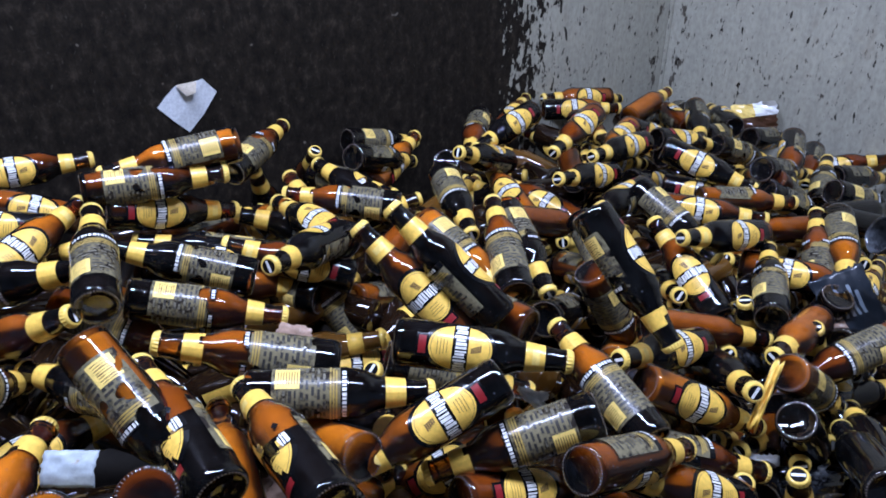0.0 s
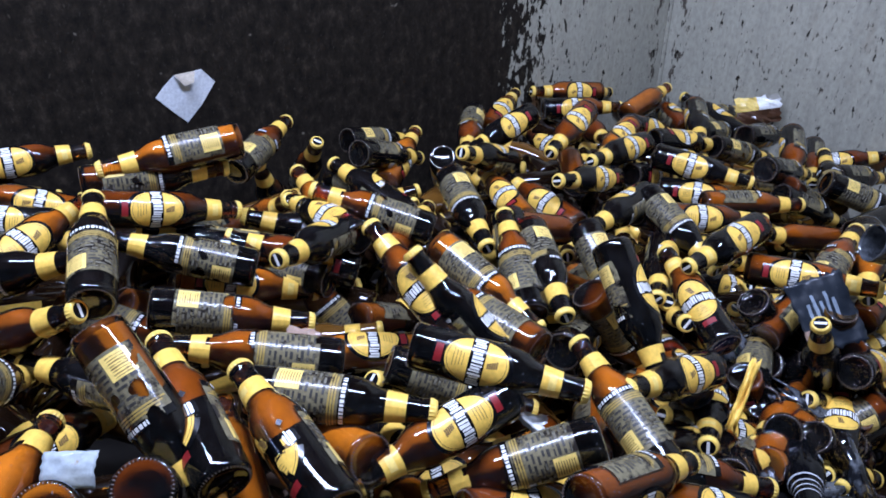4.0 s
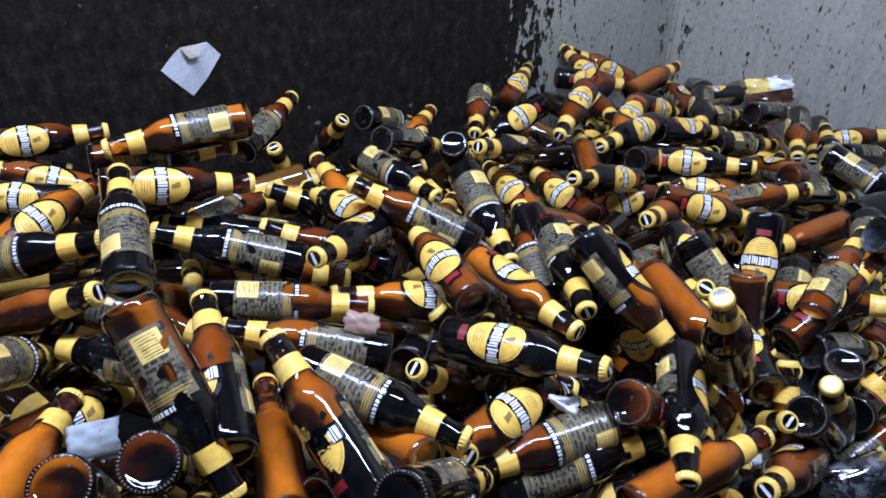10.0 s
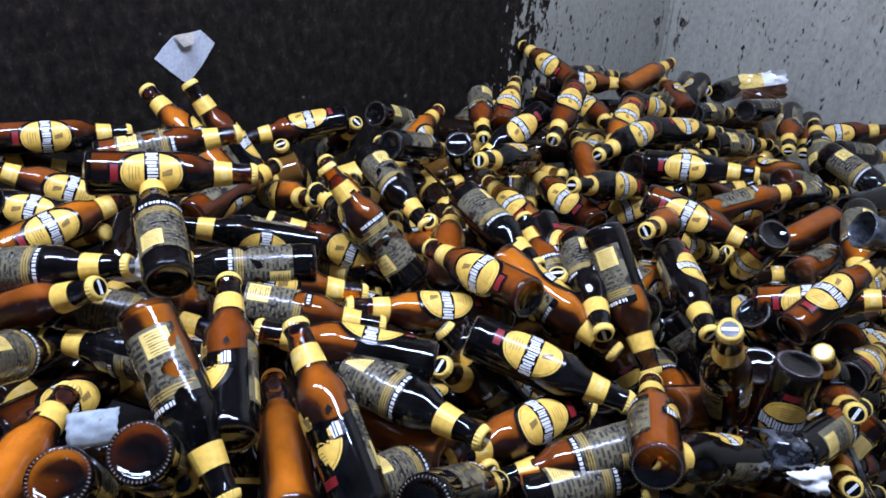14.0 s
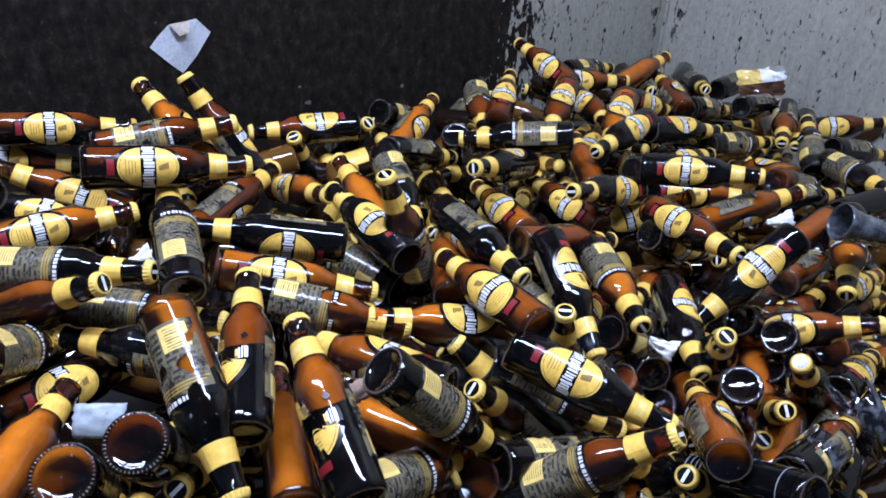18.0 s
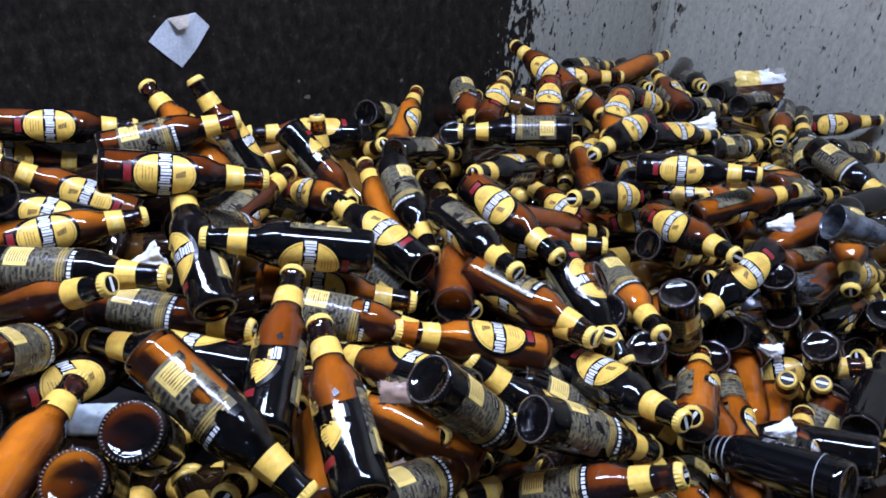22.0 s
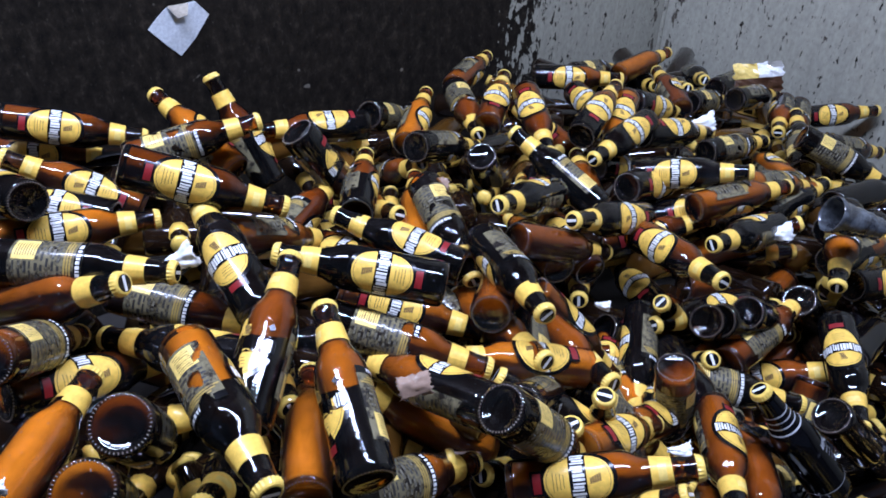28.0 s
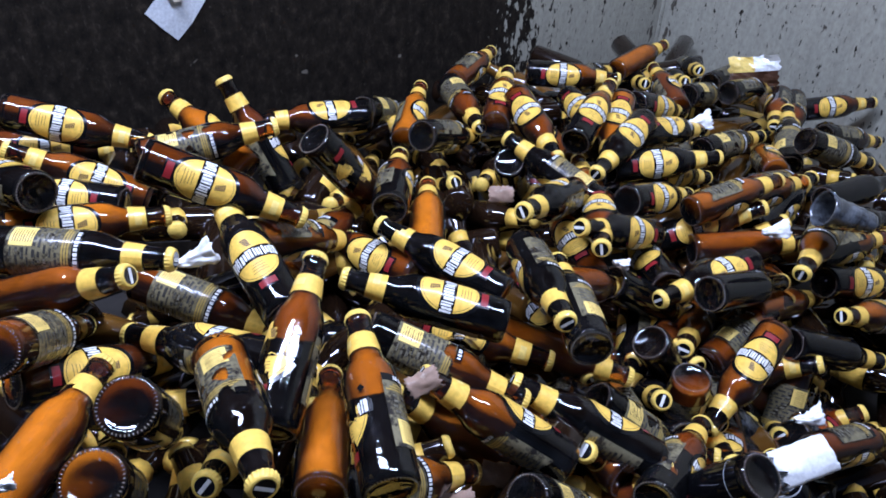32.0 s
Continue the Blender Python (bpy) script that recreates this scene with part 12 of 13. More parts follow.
    roll(314, [(0, pose(.639,1.228,.637,-175,-31,128)), (10.5, pose(.598,.942,.621,-170,-30,117)), (13.5, pose(.617,1.026,.627,179,-22,130)), (14.5, pose(.587,.953,.623,165,-6,143)), (19, pose(.597,.93,.589,164,-6,142)), (22.5, pose(.643,1.061,.59,160,2,150)), (23.5, pose(.581,.972,.644,158,6,155)), (24, pose(.593,.969,.691,158,5,152)), (24.5, pose(.568,.955,.69,157,9,157)), (25, pose(.571,.954,.686,156,13,160)), (25.5, pose(.55,.939,.686,155,19,167)), (26, pose(.543,.938,.685,156,20,168)), (26.5, pose(.535,.937,.647,156,21,170)), (27, pose(.528,.936,.555,158,23,175)), (32, pose(.526,.992,.548,167,37,-162))])
    roll(315, [(0, pose(.695,1.136,.678,-92,-20,-17)), (10.5, pose(.644,.96,.672,-92,-20,-17)), (13, pose(.664,1.06,.678,-90,-22,-15)), (19, pose(.63,1,.662,-94,-14,-21)), (22.5, pose(.674,1.127,.669,-91,-20,-16)), (23.5, pose(.61,1.036,.731,-97,-5,-27)), (24, pose(.617,1.028,.78,-96,-9,-25)), (24.5, pose(.598,1.013,.778,-100,0,-30)), (26, pose(.576,.997,.772,-104,10,-37)), (26.5, pose(.571,.996,.734,-105,12,-39)), (27, pose(.566,.996,.643,-106,12,-40)), (32, pose(.541,.995,.634,-108,16,-43))])
    roll(316, [(0, pose(.818,1.187,.639,110,-46,-97)), (10.5, pose(.77,1.013,.632,142,-52,-114)), (13, pose(.802,1.124,.637,88,-39,-92)), (19, pose(.778,1.065,.619,98,-45,-94)), (22.5, pose(.814,1.14,.616,74,-32,-93)), (23.5, pose(.781,1.097,.681,88,-38,-92)), (24, pose(.785,1.092,.731,89,-38,-92)), (27, pose(.766,1.075,.718,94,-41,-92)), (28, pose(.764,1.083,.59,93,-43,-92)), (32, pose(.716,1.065,.585,90,-43,-92))])
    roll(317, [(0, pose(.722,1.055,.67,-95,30,-59)), (10.5, pose(.669,.867,.658,-82,7,-44)), (13, pose(.706,1.003,.668,-117,46,-86)), (19, pose(.686,.944,.641,-108,37,-75)), (20.5, pose(.715,.977,.635,-127,48,-99)), (22.5, pose(.735,1.055,.642,-177,45,-166)), (23.5, pose(.683,.985,.702,-123,49,-94)), (24, pose(.69,.981,.75,-122,50,-93)), (26, pose(.657,.96,.74,-114,45,-83)), (26.5, pose(.653,.96,.701,-114,44,-83)), (27, pose(.65,.96,.609,-113,41,-81)), (32, pose(.607,.968,.606,-130,47,-102))])
    roll(318, [(0, pose(.431,.692,.672,-100,3,-19)), (22, pose(.431,.692,.672,-100,3,-19)), (23, pose(.431,.692,.812,-100,3,-19)), (24, pose(.439,.686,.804,-100,3,-19)), (25.2, pose(.441,.682,.799,-101,3,-19)), (26.4, pose(.479,.775,.6,-105,-12,-18)), (32, pose(.49,.839,.593,-103,-13,-17))])
    roll(319, [(0, pose(.586,.965,.684,-144,34,-71)), (4, pose(.575,.91,.68,-131,7,-40)), (5, pose(.578,.897,.678,-144,-39,7)), (6, pose(.583,.888,.676,-161,-49,31)), (6.5, pose(.601,.87,.669,170,-57,69)), (10.5, pose(.55,.754,.662,165,-58,74)), (22.5, pose(.607,.801,.604,139,-64,108)), (23.5, pose(.591,.773,.668,131,-63,118)), (24, pose(.598,.772,.717,129,-62,120)), (24.5, pose(.593,.769,.715,127,-62,123)), (26, pose(.593,.761,.704,124,-62,128)), (26.5, pose(.59,.759,.664,125,-63,127)), (27, pose(.587,.757,.572,128,-65,124)), (32, pose(.596,.82,.565,126,-66,127))])
    roll(320, [(0, pose(.801,1.092,.601,162,27,166)), (10.5, pose(.754,.911,.584,163,30,170)), (22.5, pose(.831,1.015,.531,162,30,169)), (23.5, pose(.811,.987,.594,162,33,171)), (24, pose(.817,.984,.644,161,32,168)), (27, pose(.806,.971,.624,162,34,172)), (28, pose(.807,.979,.492,167,36,180)), (32, pose(.766,.981,.49,-173,47,-146))])
    roll(321, [(0, pose(.463,.964,.708,-116,-10,-18)), (10, pose(.452,.726,.682,-119,-15,-16)), (23, pose(.512,.69,.602,-118,-19,-13)), (23.5, pose(.51,.685,.669,-118,-21,-11)), (24, pose(.517,.686,.719,-119,-24,-10)), (27, pose(.517,.675,.697,-117,-24,-10)), (28, pose(.516,.679,.566,-116,-19,-12)), (32, pose(.532,.722,.56,-116,-20,-12))])
    roll(322, [(0, pose(.671,1.016,.669,26,128,44)), (10.5, pose(.622,.815,.652,-118,41,-90)), (13.5, pose(.649,.91,.661,36,130,57)), (19, pose(.646,.849,.622,-116,40,-88)), (22.5, pose(.69,.936,.608,24,131,41)), (23, pose(.671,.91,.64,39,130,60)), (23.5, pose(.65,.886,.674,-113,51,-91)), (24, pose(.656,.885,.728,-95,55,-75)), (25, pose(.652,.877,.728,-95,51,-75)), (25.5, pose(.643,.868,.721,-103,49,-81)), (26, pose(.637,.864,.715,-113,47,-88)), (26.5, pose(.631,.86,.672,-120,44,-93)), (27, pose(.627,.858,.58,-118,40,-90)), (32, pose(.621,.924,.574,31,133,50))])
    roll(323, [(0, pose(.138,1.244,.767,60,-17,-31)), (11, pose(.184,1.083,.763,59,-25,-26)), (23, pose(.269,.947,.735,55,-73,7)), (23.5, pose(.268,.942,.805,58,-72,5)), (24, pose(.271,.942,.858,59,-71,4)), (26, pose(.282,.923,.848,54,-76,11)), (26.5, pose(.28,.914,.809,51,-77,14)), (27, pose(.277,.905,.717,46,-79,20)), (32, pose(.312,.858,.676,-83,-78,165))])
    roll(324, [(0, pose(.339,.894,.714,-86,30,-54)), (6.5, pose(.395,.778,.69,-87,25,-56)), (9, pose(.341,.676,.688,-87,22,-56)), (9.4, pose(.343,.675,.738,-88,24,-57)), (9.8, pose(.329,.643,.826,-89,26,-58)), (10, pose(.318,.626,.867,-89,27,-60)), (11, pose(.302,.622,.864,-86,27,-64)), (11.5, pose(.302,.621,.863,-87,27,-65)), (12, pose(.305,.619,.861,-86,26,-64)), (12.2, pose(.309,.62,.841,-86,25,-62)), (12.5, pose(.327,.645,.783,-86,23,-59)), (12.8, pose(.346,.67,.712,-87,22,-57)), (13, pose(.35,.672,.685,-87,22,-56)), (32, pose(.452,.69,.558,-69,1,-34))])
    roll(325, [(0, pose(.676,1.232,.738,85,57,122)), (4.9, pose(.655,1.107,.799,75,-14,136)), (9.8, pose(.633,.982,.861,1,-66,-149)), (11, pose(.641,.98,.858,1,-67,-150)), (13, pose(.655,.983,.863,-2,-71,-147)), (14.3, pose(.655,.982,.862,-1,-71,-147)), (14.7, pose(.645,1.002,.818,68,-34,141)), (15.1, pose(.636,1.022,.774,77,16,128)), (15.5, pose(.626,1.042,.73,74,67,114)), (32, pose(.547,.973,.705,75,67,115))])
    roll(326, [(0, pose(.374,1.183,.69,-165,52,-129)), (14.5, pose(.388,.884,.67,-177,41,-146)), (25.5, pose(.483,.856,.575,170,32,-169)), (29, pose(.467,.842,.627,170,33,-167)), (29.5, pose(.468,.84,.678,168,32,-172)), (30.5, pose(.494,.877,.674,180,43,-150)), (31, pose(.499,.886,.637,-171,45,-136)), (32, pose(.474,.886,.554,-169,43,-134))])
    roll(327, [(0, pose(.748,1.112,.61,164,1,147)), (10.5, pose(.694,.907,.595,160,5,147)), (13, pose(.725,1.032,.606,159,9,152)), (19, pose(.724,.974,.568,157,13,154)), (22.5, pose(.766,1.058,.559,157,13,155)), (28.5, pose(.732,1.013,.509,158,13,156)), (29, pose(.704,.971,.578,157,14,157)), (29.5, pose(.695,.962,.63,156,16,157)), (30.5, pose(.699,.988,.63,157,32,174)), (31, pose(.701,.993,.594,162,38,-175)), (32, pose(.685,1.025,.516,159,27,173))])
    roll(328, [(0, pose(.694,1.055,.615,-179,-16,134)), (10.5, pose(.645,.843,.595,173,-6,136)), (13, pose(.664,.935,.606,164,7,151)), (19, pose(.671,.879,.562,161,13,155)), (22.5, pose(.715,.959,.543,160,15,157)), (28.5, pose(.671,.897,.504,163,30,178)), (29, pose(.659,.878,.571,163,32,180)), (29.5, pose(.653,.872,.623,162,33,178)), (30.5, pose(.686,.924,.622,160,31,174)), (31, pose(.693,.937,.586,161,31,175)), (32, pose(.665,.954,.506,165,33,-177))])
    roll(329, [(0, pose(.265,.908,.742,-97,37,-59)), (14.5, pose(.313,.693,.709,-119,37,-85)), (28.5, pose(.4,.673,.595,-106,25,-68)), (29, pose(.405,.676,.663,-107,27,-69)), (29.5, pose(.406,.674,.714,-107,29,-70)), (30.5, pose(.425,.698,.71,-98,23,-59)), (32, pose(.419,.701,.586,-87,12,-46))])
    roll(330, [(0, pose(.69,1.093,.656,-88,52,-101)), (10.5, pose(.652,.868,.637,-65,35,-75)), (28.5, pose(.698,.867,.534,-50,21,-60)), (29, pose(.687,.851,.602,-52,23,-62)), (29.5, pose(.682,.846,.654,-52,23,-61)), (30.5, pose(.701,.879,.653,-58,29,-67)), (31, pose(.706,.887,.617,-60,31,-70)), (32, pose(.684,.901,.535,-61,30,-71))])
    roll(331, [(0, pose(.656,1.156,.637,178,-24,132)), (7.5, pose(.648,1.038,.629,180,-24,128)), (10.5, pose(.609,.892,.619,-178,-24,122)), (13.5, pose(.63,1.021,.631,164,-7,143)), (19, pose(.609,.932,.593,156,7,153)), (22.5, pose(.659,1.076,.6,156,8,155)), (25.5, pose(.556,.944,.567,157,25,176)), (29, pose(.537,.971,.625,157,27,177)), (29.5, pose(.537,.965,.676,155,25,174)), (30.5, pose(.555,.989,.675,164,41,-164)), (31, pose(.557,.994,.64,178,47,-143)), (32, pose(.529,.991,.558,-178,45,-138))])
    roll(332, [(0, pose(.471,1.276,.721,59,-13,-50)), (12.5, pose(.435,1.059,.724,63,-34,-38)), (28.5, pose(.44,.937,.655,91,-79,-36)), (29, pose(.438,.942,.727,122,-83,-62)), (29.5, pose(.442,.939,.776,105,-81,-47)), (30.5, pose(.447,.929,.764,104,-82,-47)), (32, pose(.438,.914,.635,142,-84,-81))])
    roll(333, [(0, pose(.44,1.502,.663,20,-51,30)), (28.5, pose(.37,1.001,.621,31,-22,1)), (29, pose(.373,1.005,.691,32,-24,2)), (29.5, pose(.375,1.003,.743,33,-21,-2)), (30.5, pose(.384,.996,.734,34,-21,-3)), (32, pose(.387,.972,.596,26,-32,15))])
    roll(334, [(0, pose(.118,1.031,.771,118,29,123)), (17.5, pose(.214,.814,.74,136,20,118)), (25.5, pose(.341,.816,.668,132,24,121)), (29, pose(.326,.774,.725,131,25,122)), (29.5, pose(.327,.773,.776,130,23,120)), (30.5, pose(.342,.783,.769,124,31,125)), (32, pose(.359,.772,.631,117,49,134))])
    roll(335, [(0, pose(-.161,.767,.789,130,26,153)), (28.5, pose(.14,.664,.695,143,10,145)), (29, pose(.146,.667,.763,142,7,141)), (29.5, pose(.148,.665,.815,142,5,137)), (30, pose(.149,.665,.814,142,6,138)), (30.5, pose(.157,.654,.808,141,8,141)), (32, pose(.188,.641,.66,143,17,152))])
    roll(336, [(0, pose(-.073,.749,.749,166,22,-148)), (28.5, pose(.128,.606,.667,-179,32,-123)), (29, pose(.135,.605,.733,176,32,-132)), (29.5, pose(.135,.604,.787,172,31,-140)), (30, pose(.135,.602,.786,174,32,-137)), (30.5, pose(.143,.596,.779,174,32,-137)), (32, pose(.166,.589,.636,-175,32,-116))])
    roll(337, [(0, pose(-.109,.98,.756,-24,-48,113)), (14.5, pose(.013,.899,.735,-46,-28,148)), (27.5, pose(.182,.772,.666,-55,10,179)), (29, pose(.205,.8,.727,-53,17,-176)), (29.5, pose(.212,.797,.777,-52,21,-172)), (30, pose(.214,.803,.775,-51,22,-172)), (30.5, pose(.22,.787,.77,-51,22,-172)), (31, pose(.235,.769,.722,-52,21,-172)), (32, pose(.274,.762,.61,-51,21,-172))])
    roll(338, [(0, pose(-.077,1.164,.794,-141,55,-90)), (27.5, pose(.119,.778,.753,-166,41,-119)), (29, pose(.141,.812,.818,-158,46,-110)), (29.5, pose(.148,.808,.868,-163,47,-116)), (30, pose(.15,.813,.868,-159,48,-112)), (30.5, pose(.156,.795,.861,-157,47,-109)), (31, pose(.172,.776,.814,-160,45,-112)), (32, pose(.205,.766,.706,-152,42,-101))])
    roll(339, [(0, pose(.852,1.171,.616,174,53,-153)), (10.5, pose(.81,1.008,.606,-171,52,-135)), (22.5, pose(.865,1.088,.57,167,47,-165)), (28.5, pose(.858,1.071,.53,172,48,-158)), (29, pose(.831,1.031,.585,179,51,-147)), (29.5, pose(.82,1.023,.635,176,51,-151)), (30.5, pose(.798,1.02,.636,-173,53,-137)), (31, pose(.794,1.017,.6,-163,52,-124)), (32, pose(.79,1.049,.529,-173,50,-137))])
    walk(scraps[0], [(0, pose(-.375,.548,1.017,90,-47,-91)), (6, pose(-.367,.536,1.008,95,-46,-92)), (11, pose(-.359,.552,.999,104,-42,-93)), (14, pose(-.356,.554,.995,100,-44,-93)), (19, pose(-.352,.564,.979,92,-47,-92)), (20, pose(-.356,.558,.977,93,-47,-92)), (23, pose(-.408,.64,.892,95,-48,-93)), (24, pose(-.409,.641,.896,96,-48,-93)), (24.5, pose(-.411,.64,.897,96,-48,-93)), (29, pose(-.415,.623,.894,94,-51,-92)), (32, pose(-.422,.596,.888,93,-53,-92))])
    walk(scraps[1], [(0, pose(-.191,.801,.988,80,-39,-90)), (7.5, pose(-.166,.766,.986,80,-40,-90)), (9, pose(-.149,.772,.983,81,-40,-90)), (9.5, pose(-.118,.773,.977,80,-40,-90)), (12, pose(-.089,.737,.973,82,-41,-90)), (13, pose(-.086,.738,.846,81,-46,-89)), (32, pose(.097,.604,.791,82,-52,-88))])
    walk(scraps[2], [(0, pose(.118,.743,.931,62,-38,-89)), (2, pose(.115,.689,.93,59,-39,-88)), (3.5, pose(.113,.684,.93,61,-40,-88)), (5.5, pose(.12,.701,.929,64,-40,-88)), (8, pose(.129,.666,.925,63,-41,-87)), (9.5, pose(.147,.687,.922,69,-41,-88)), (12, pose(.158,.641,.917,64,-42,-87)), (13, pose(.164,.647,.789,63,-46,-84)), (32, pose(.32,.631,.665,59,-46,-84))])
    walk(scraps[3], [(0, pose(.465,.822,.858,173,-41,-119)), (4, pose(.431,.803,.864,175,-40,-118)), (6, pose(.438,.795,.862,179,-39,-119)), (6.5, pose(.46,.775,.855,-172,-35,-120)), (7, pose(.454,.746,.853,-171,-35,-120)), (7.5, pose(.438,.756,.858,-174,-36,-119)), (8, pose(.394,.702,.862,-179,-38,-119)), (9, pose(.397,.673,.731,-176,-37,-119)), (32, pose(.472,.702,.62,-159,-30,-113))])
    walk(scraps[4], [(0, pose(.721,1.088,.825,113,-44,-96)), (2, pose(.678,1.053,.831,114,-45,-96)), (3.5, pose(.667,1.043,.833,110,-44,-95)), (5, pose(.637,1.019,.837,113,-45,-96)), (6, pose(.621,1.004,.713,116,-48,-99)), (10.5, pose(.58,.883,.711,154,-49,-118)), (13, pose(.603,.993,.715,144,-49,-111)), (19, pose(.568,.927,.7,160,-47,-118)), (22.5, pose(.603,1.045,.703,142,-48,-109)), (25.5, pose(.498,.904,.68,138,-50,-109)), (32, pose(.463,.905,.664,135,-50,-107))])
    walk(scraps[5], [(0, pose(.922,2.085,.786,97,-24,-90)), (6.5, pose(.936,2.068,.79,97,-25,-89)), (11, pose(.916,2.029,.794,98,-25,-89)), (14, pose(.912,2.02,.795,98,-25,-89)), (16.5, pose(.901,1.982,.797,98,-26,-89)), (19, pose(.896,1.972,.798,97,-25,-90)), (20, pose(.888,1.948,.8,96,-25,-90)), (29.5, pose(.852,1.885,.806,96,-25,-90)), (32, pose(.833,1.849,.81,95,-25,-90))])
    walk(scraps[6], [(0, pose(.548,.792,.709,100,-51,-95)), (7, pose(.564,.706,.69,118,-57,-104)), (8, pose(.537,.683,.82,117,-55,-103)), (11, pose(.533,.645,.813,119,-56,-104)), (12, pose(.54,.654,.687,126,-59,-110)), (32, pose(.604,.688,.576,147,-57,-123))])
    walk(scraps[7], [(0, pose(.001,1.12,.815,52,-35,-91)), (5, pose(.021,1.063,.815,50,-36,-90)), (6, pose(.026,1.05,.941,51,-33,-93)), (9.5, pose(.045,1.022,.94,52,-33,-93)), (12, pose(.067,.971,.938,52,-33,-93)), (13, pose(.072,.966,.811,52,-36,-90)), (25.5, pose(.122,.79,.797,91,-45,-91)), (32, pose(.227,.769,.738,114,-50,-99))])
    walk(scraps[8], [(0, pose(.468,.9,.737,65,-34,-92)), (10.5, pose(.443,.667,.718,76,-48,-87)), (11.5, pose(.441,.667,.844,77,-43,-89)), (13.5, pose(.451,.675,.843,84,-46,-90)), (14.5, pose(.443,.651,.838,85,-47,-90)), (15, pose(.445,.65,.834,85,-48,-90)), (16, pose(.448,.647,.7,85,-53,-89)), (32, pose(.512,.706,.609,85,-53,-89))])
    walk(scraps[9], [(0, pose(.483,.817,.727,69,-38,-90)), (10.5, pose(.468,.633,.704,78,-50,-87)), (11.5, pose(.468,.632,.83,79,-46,-89)), (13.5, pose(.477,.64,.829,82,-47,-89)), (14.5, pose(.471,.623,.824,83,-48,-89)), (15, pose(.473,.622,.82,83,-48,-89)), (15.5, pose(.475,.621,.753,83,-51,-89)), (16, pose(.496,.681,.776,82,-53,-88)), (16.4, pose(.513,.732,.846,82,-53,-88)), (17.4, pose(.517,.736,.84,82,-53,-88)), (18.2, pose(.486,.626,.672,81,-53,-88)), (32, pose(.546,.661,.587,78,-52,-87))])
    walk(scraps[10], [(0, pose(-.492,.93,.895,124,-24,-82)), (12, pose(-.43,.88,.892,123,-27,-84)), (13, pose(-.426,.877,1.018,122,-23,-82)), (13.5, pose(-.393,.792,1.022,110,-28,-88)), (22.5, pose(-.36,.785,1.017,114,-28,-87)), (23.5, pose(-.338,.778,1.014,107,-31,-90)), (29, pose(-.317,.773,1.011,116,-29,-87)), (32, pose(-.289,.758,1.008,115,-30,-88))])
    walk(scraps[11], [(0, pose(.718,1.394,.707,89,-32,-91)), (16, pose(.657,1.207,.714,101,-40,-92)), (17, pose(.654,1.199,.841,101,-37,-91)), (19, pose(.647,1.196,.842,102,-37,-92)), (20.5, pose(.643,1.169,.842,102,-38,-92)), (22.5, pose(.643,1.171,.842,99,-37,-91)), (25.5, pose(.627,1.124,.835,107,-41,-93)), (29, pose(.626,1.125,.833,99,-38,-92)), (32, pose(.623,1.108,.827,102,-40,-92))])
    walk(scraps[12], [(0, pose(-.196,.644,.871,139,-35,-91)), (16, pose(-.092,.622,.849,128,-43,-98)), (17, pose(-.086,.62,.974,124,-40,-95)), (20, pose(-.064,.613,.969,124,-41,-96)), (21, pose(-.049,.608,.966,123,-42,-96)), (22, pose(-.04,.605,.837,126,-46,-100)), (32, pose(.047,.547,.813,122,-52,-104))])
    walk(scraps[13], [(0, pose(.649,.903,.698,31,-25,-115)), (10.5, pose(.611,.736,.683,36,-25,-110)), (15, pose(.622,.761,.679,35,-25,-111)), (16, pose(.626,.76,.798,36,-23,-114)), (17, pose(.643,.767,.788,34,-23,-116)), (17.5, pose(.625,.757,.788,38,-23,-112)), (19, pose(.641,.758,.775,38,-23,-112)), (21, pose(.669,.787,.761,35,-23,-115)), (22, pose(.669,.801,.631,35,-25,-111)), (32, pose(.649,.81,.59,43,-26,-103))])
    walk(scraps[14], [(0, pose(.53,.883,.723,-60,-51,-102)), (10, pose(.495,.689,.707,-28,-53,-121)), (16, pose(.511,.672,.687,-14,-49,-127)), (17, pose(.524,.677,.805,-16,-49,-125)), (17.5, pose(.512,.669,.803,-13,-48,-126)), (21, pose(.55,.691,.775,-10,-47,-128)), (22, pose(.55,.698,.645,-7,-46,-128)), (32, pose(.565,.729,.598,3,-39,-127))])
    walk(scraps[15], [(0, pose(.322,1.094,.768,78,-34,-91)), (16, pose(.322,.822,.757,63,-38,-89)), (17, pose(.322,.821,.88,65,-34,-92)), (17.5, pose(.326,.811,.876,65,-34,-92)), (18.5, pose(.339,.813,.868,64,-34,-92)), (19, pose(.356,.829,.864,62,-32,-93)), (21, pose(.372,.815,.846,65,-34,-92)), (22, pose(.369,.804,.712,68,-40,-88)), (32, pose(.404,.81,.657,104,-52,-96))])
    walk(scraps[16], [(0, pose(.452,1.039,.746,94,-40,-92)), (14.5, pose(.443,.709,.721,100,-53,-95)), (20.5, pose(.478,.708,.676,104,-55,-97)), (21.5, pose(.485,.718,.796,105,-52,-97)), (25, pose(.496,.708,.771,105,-53,-97)), (26, pose(.489,.702,.639,107,-57,-99)), (32, pose(.493,.774,.627,109,-55,-99))])
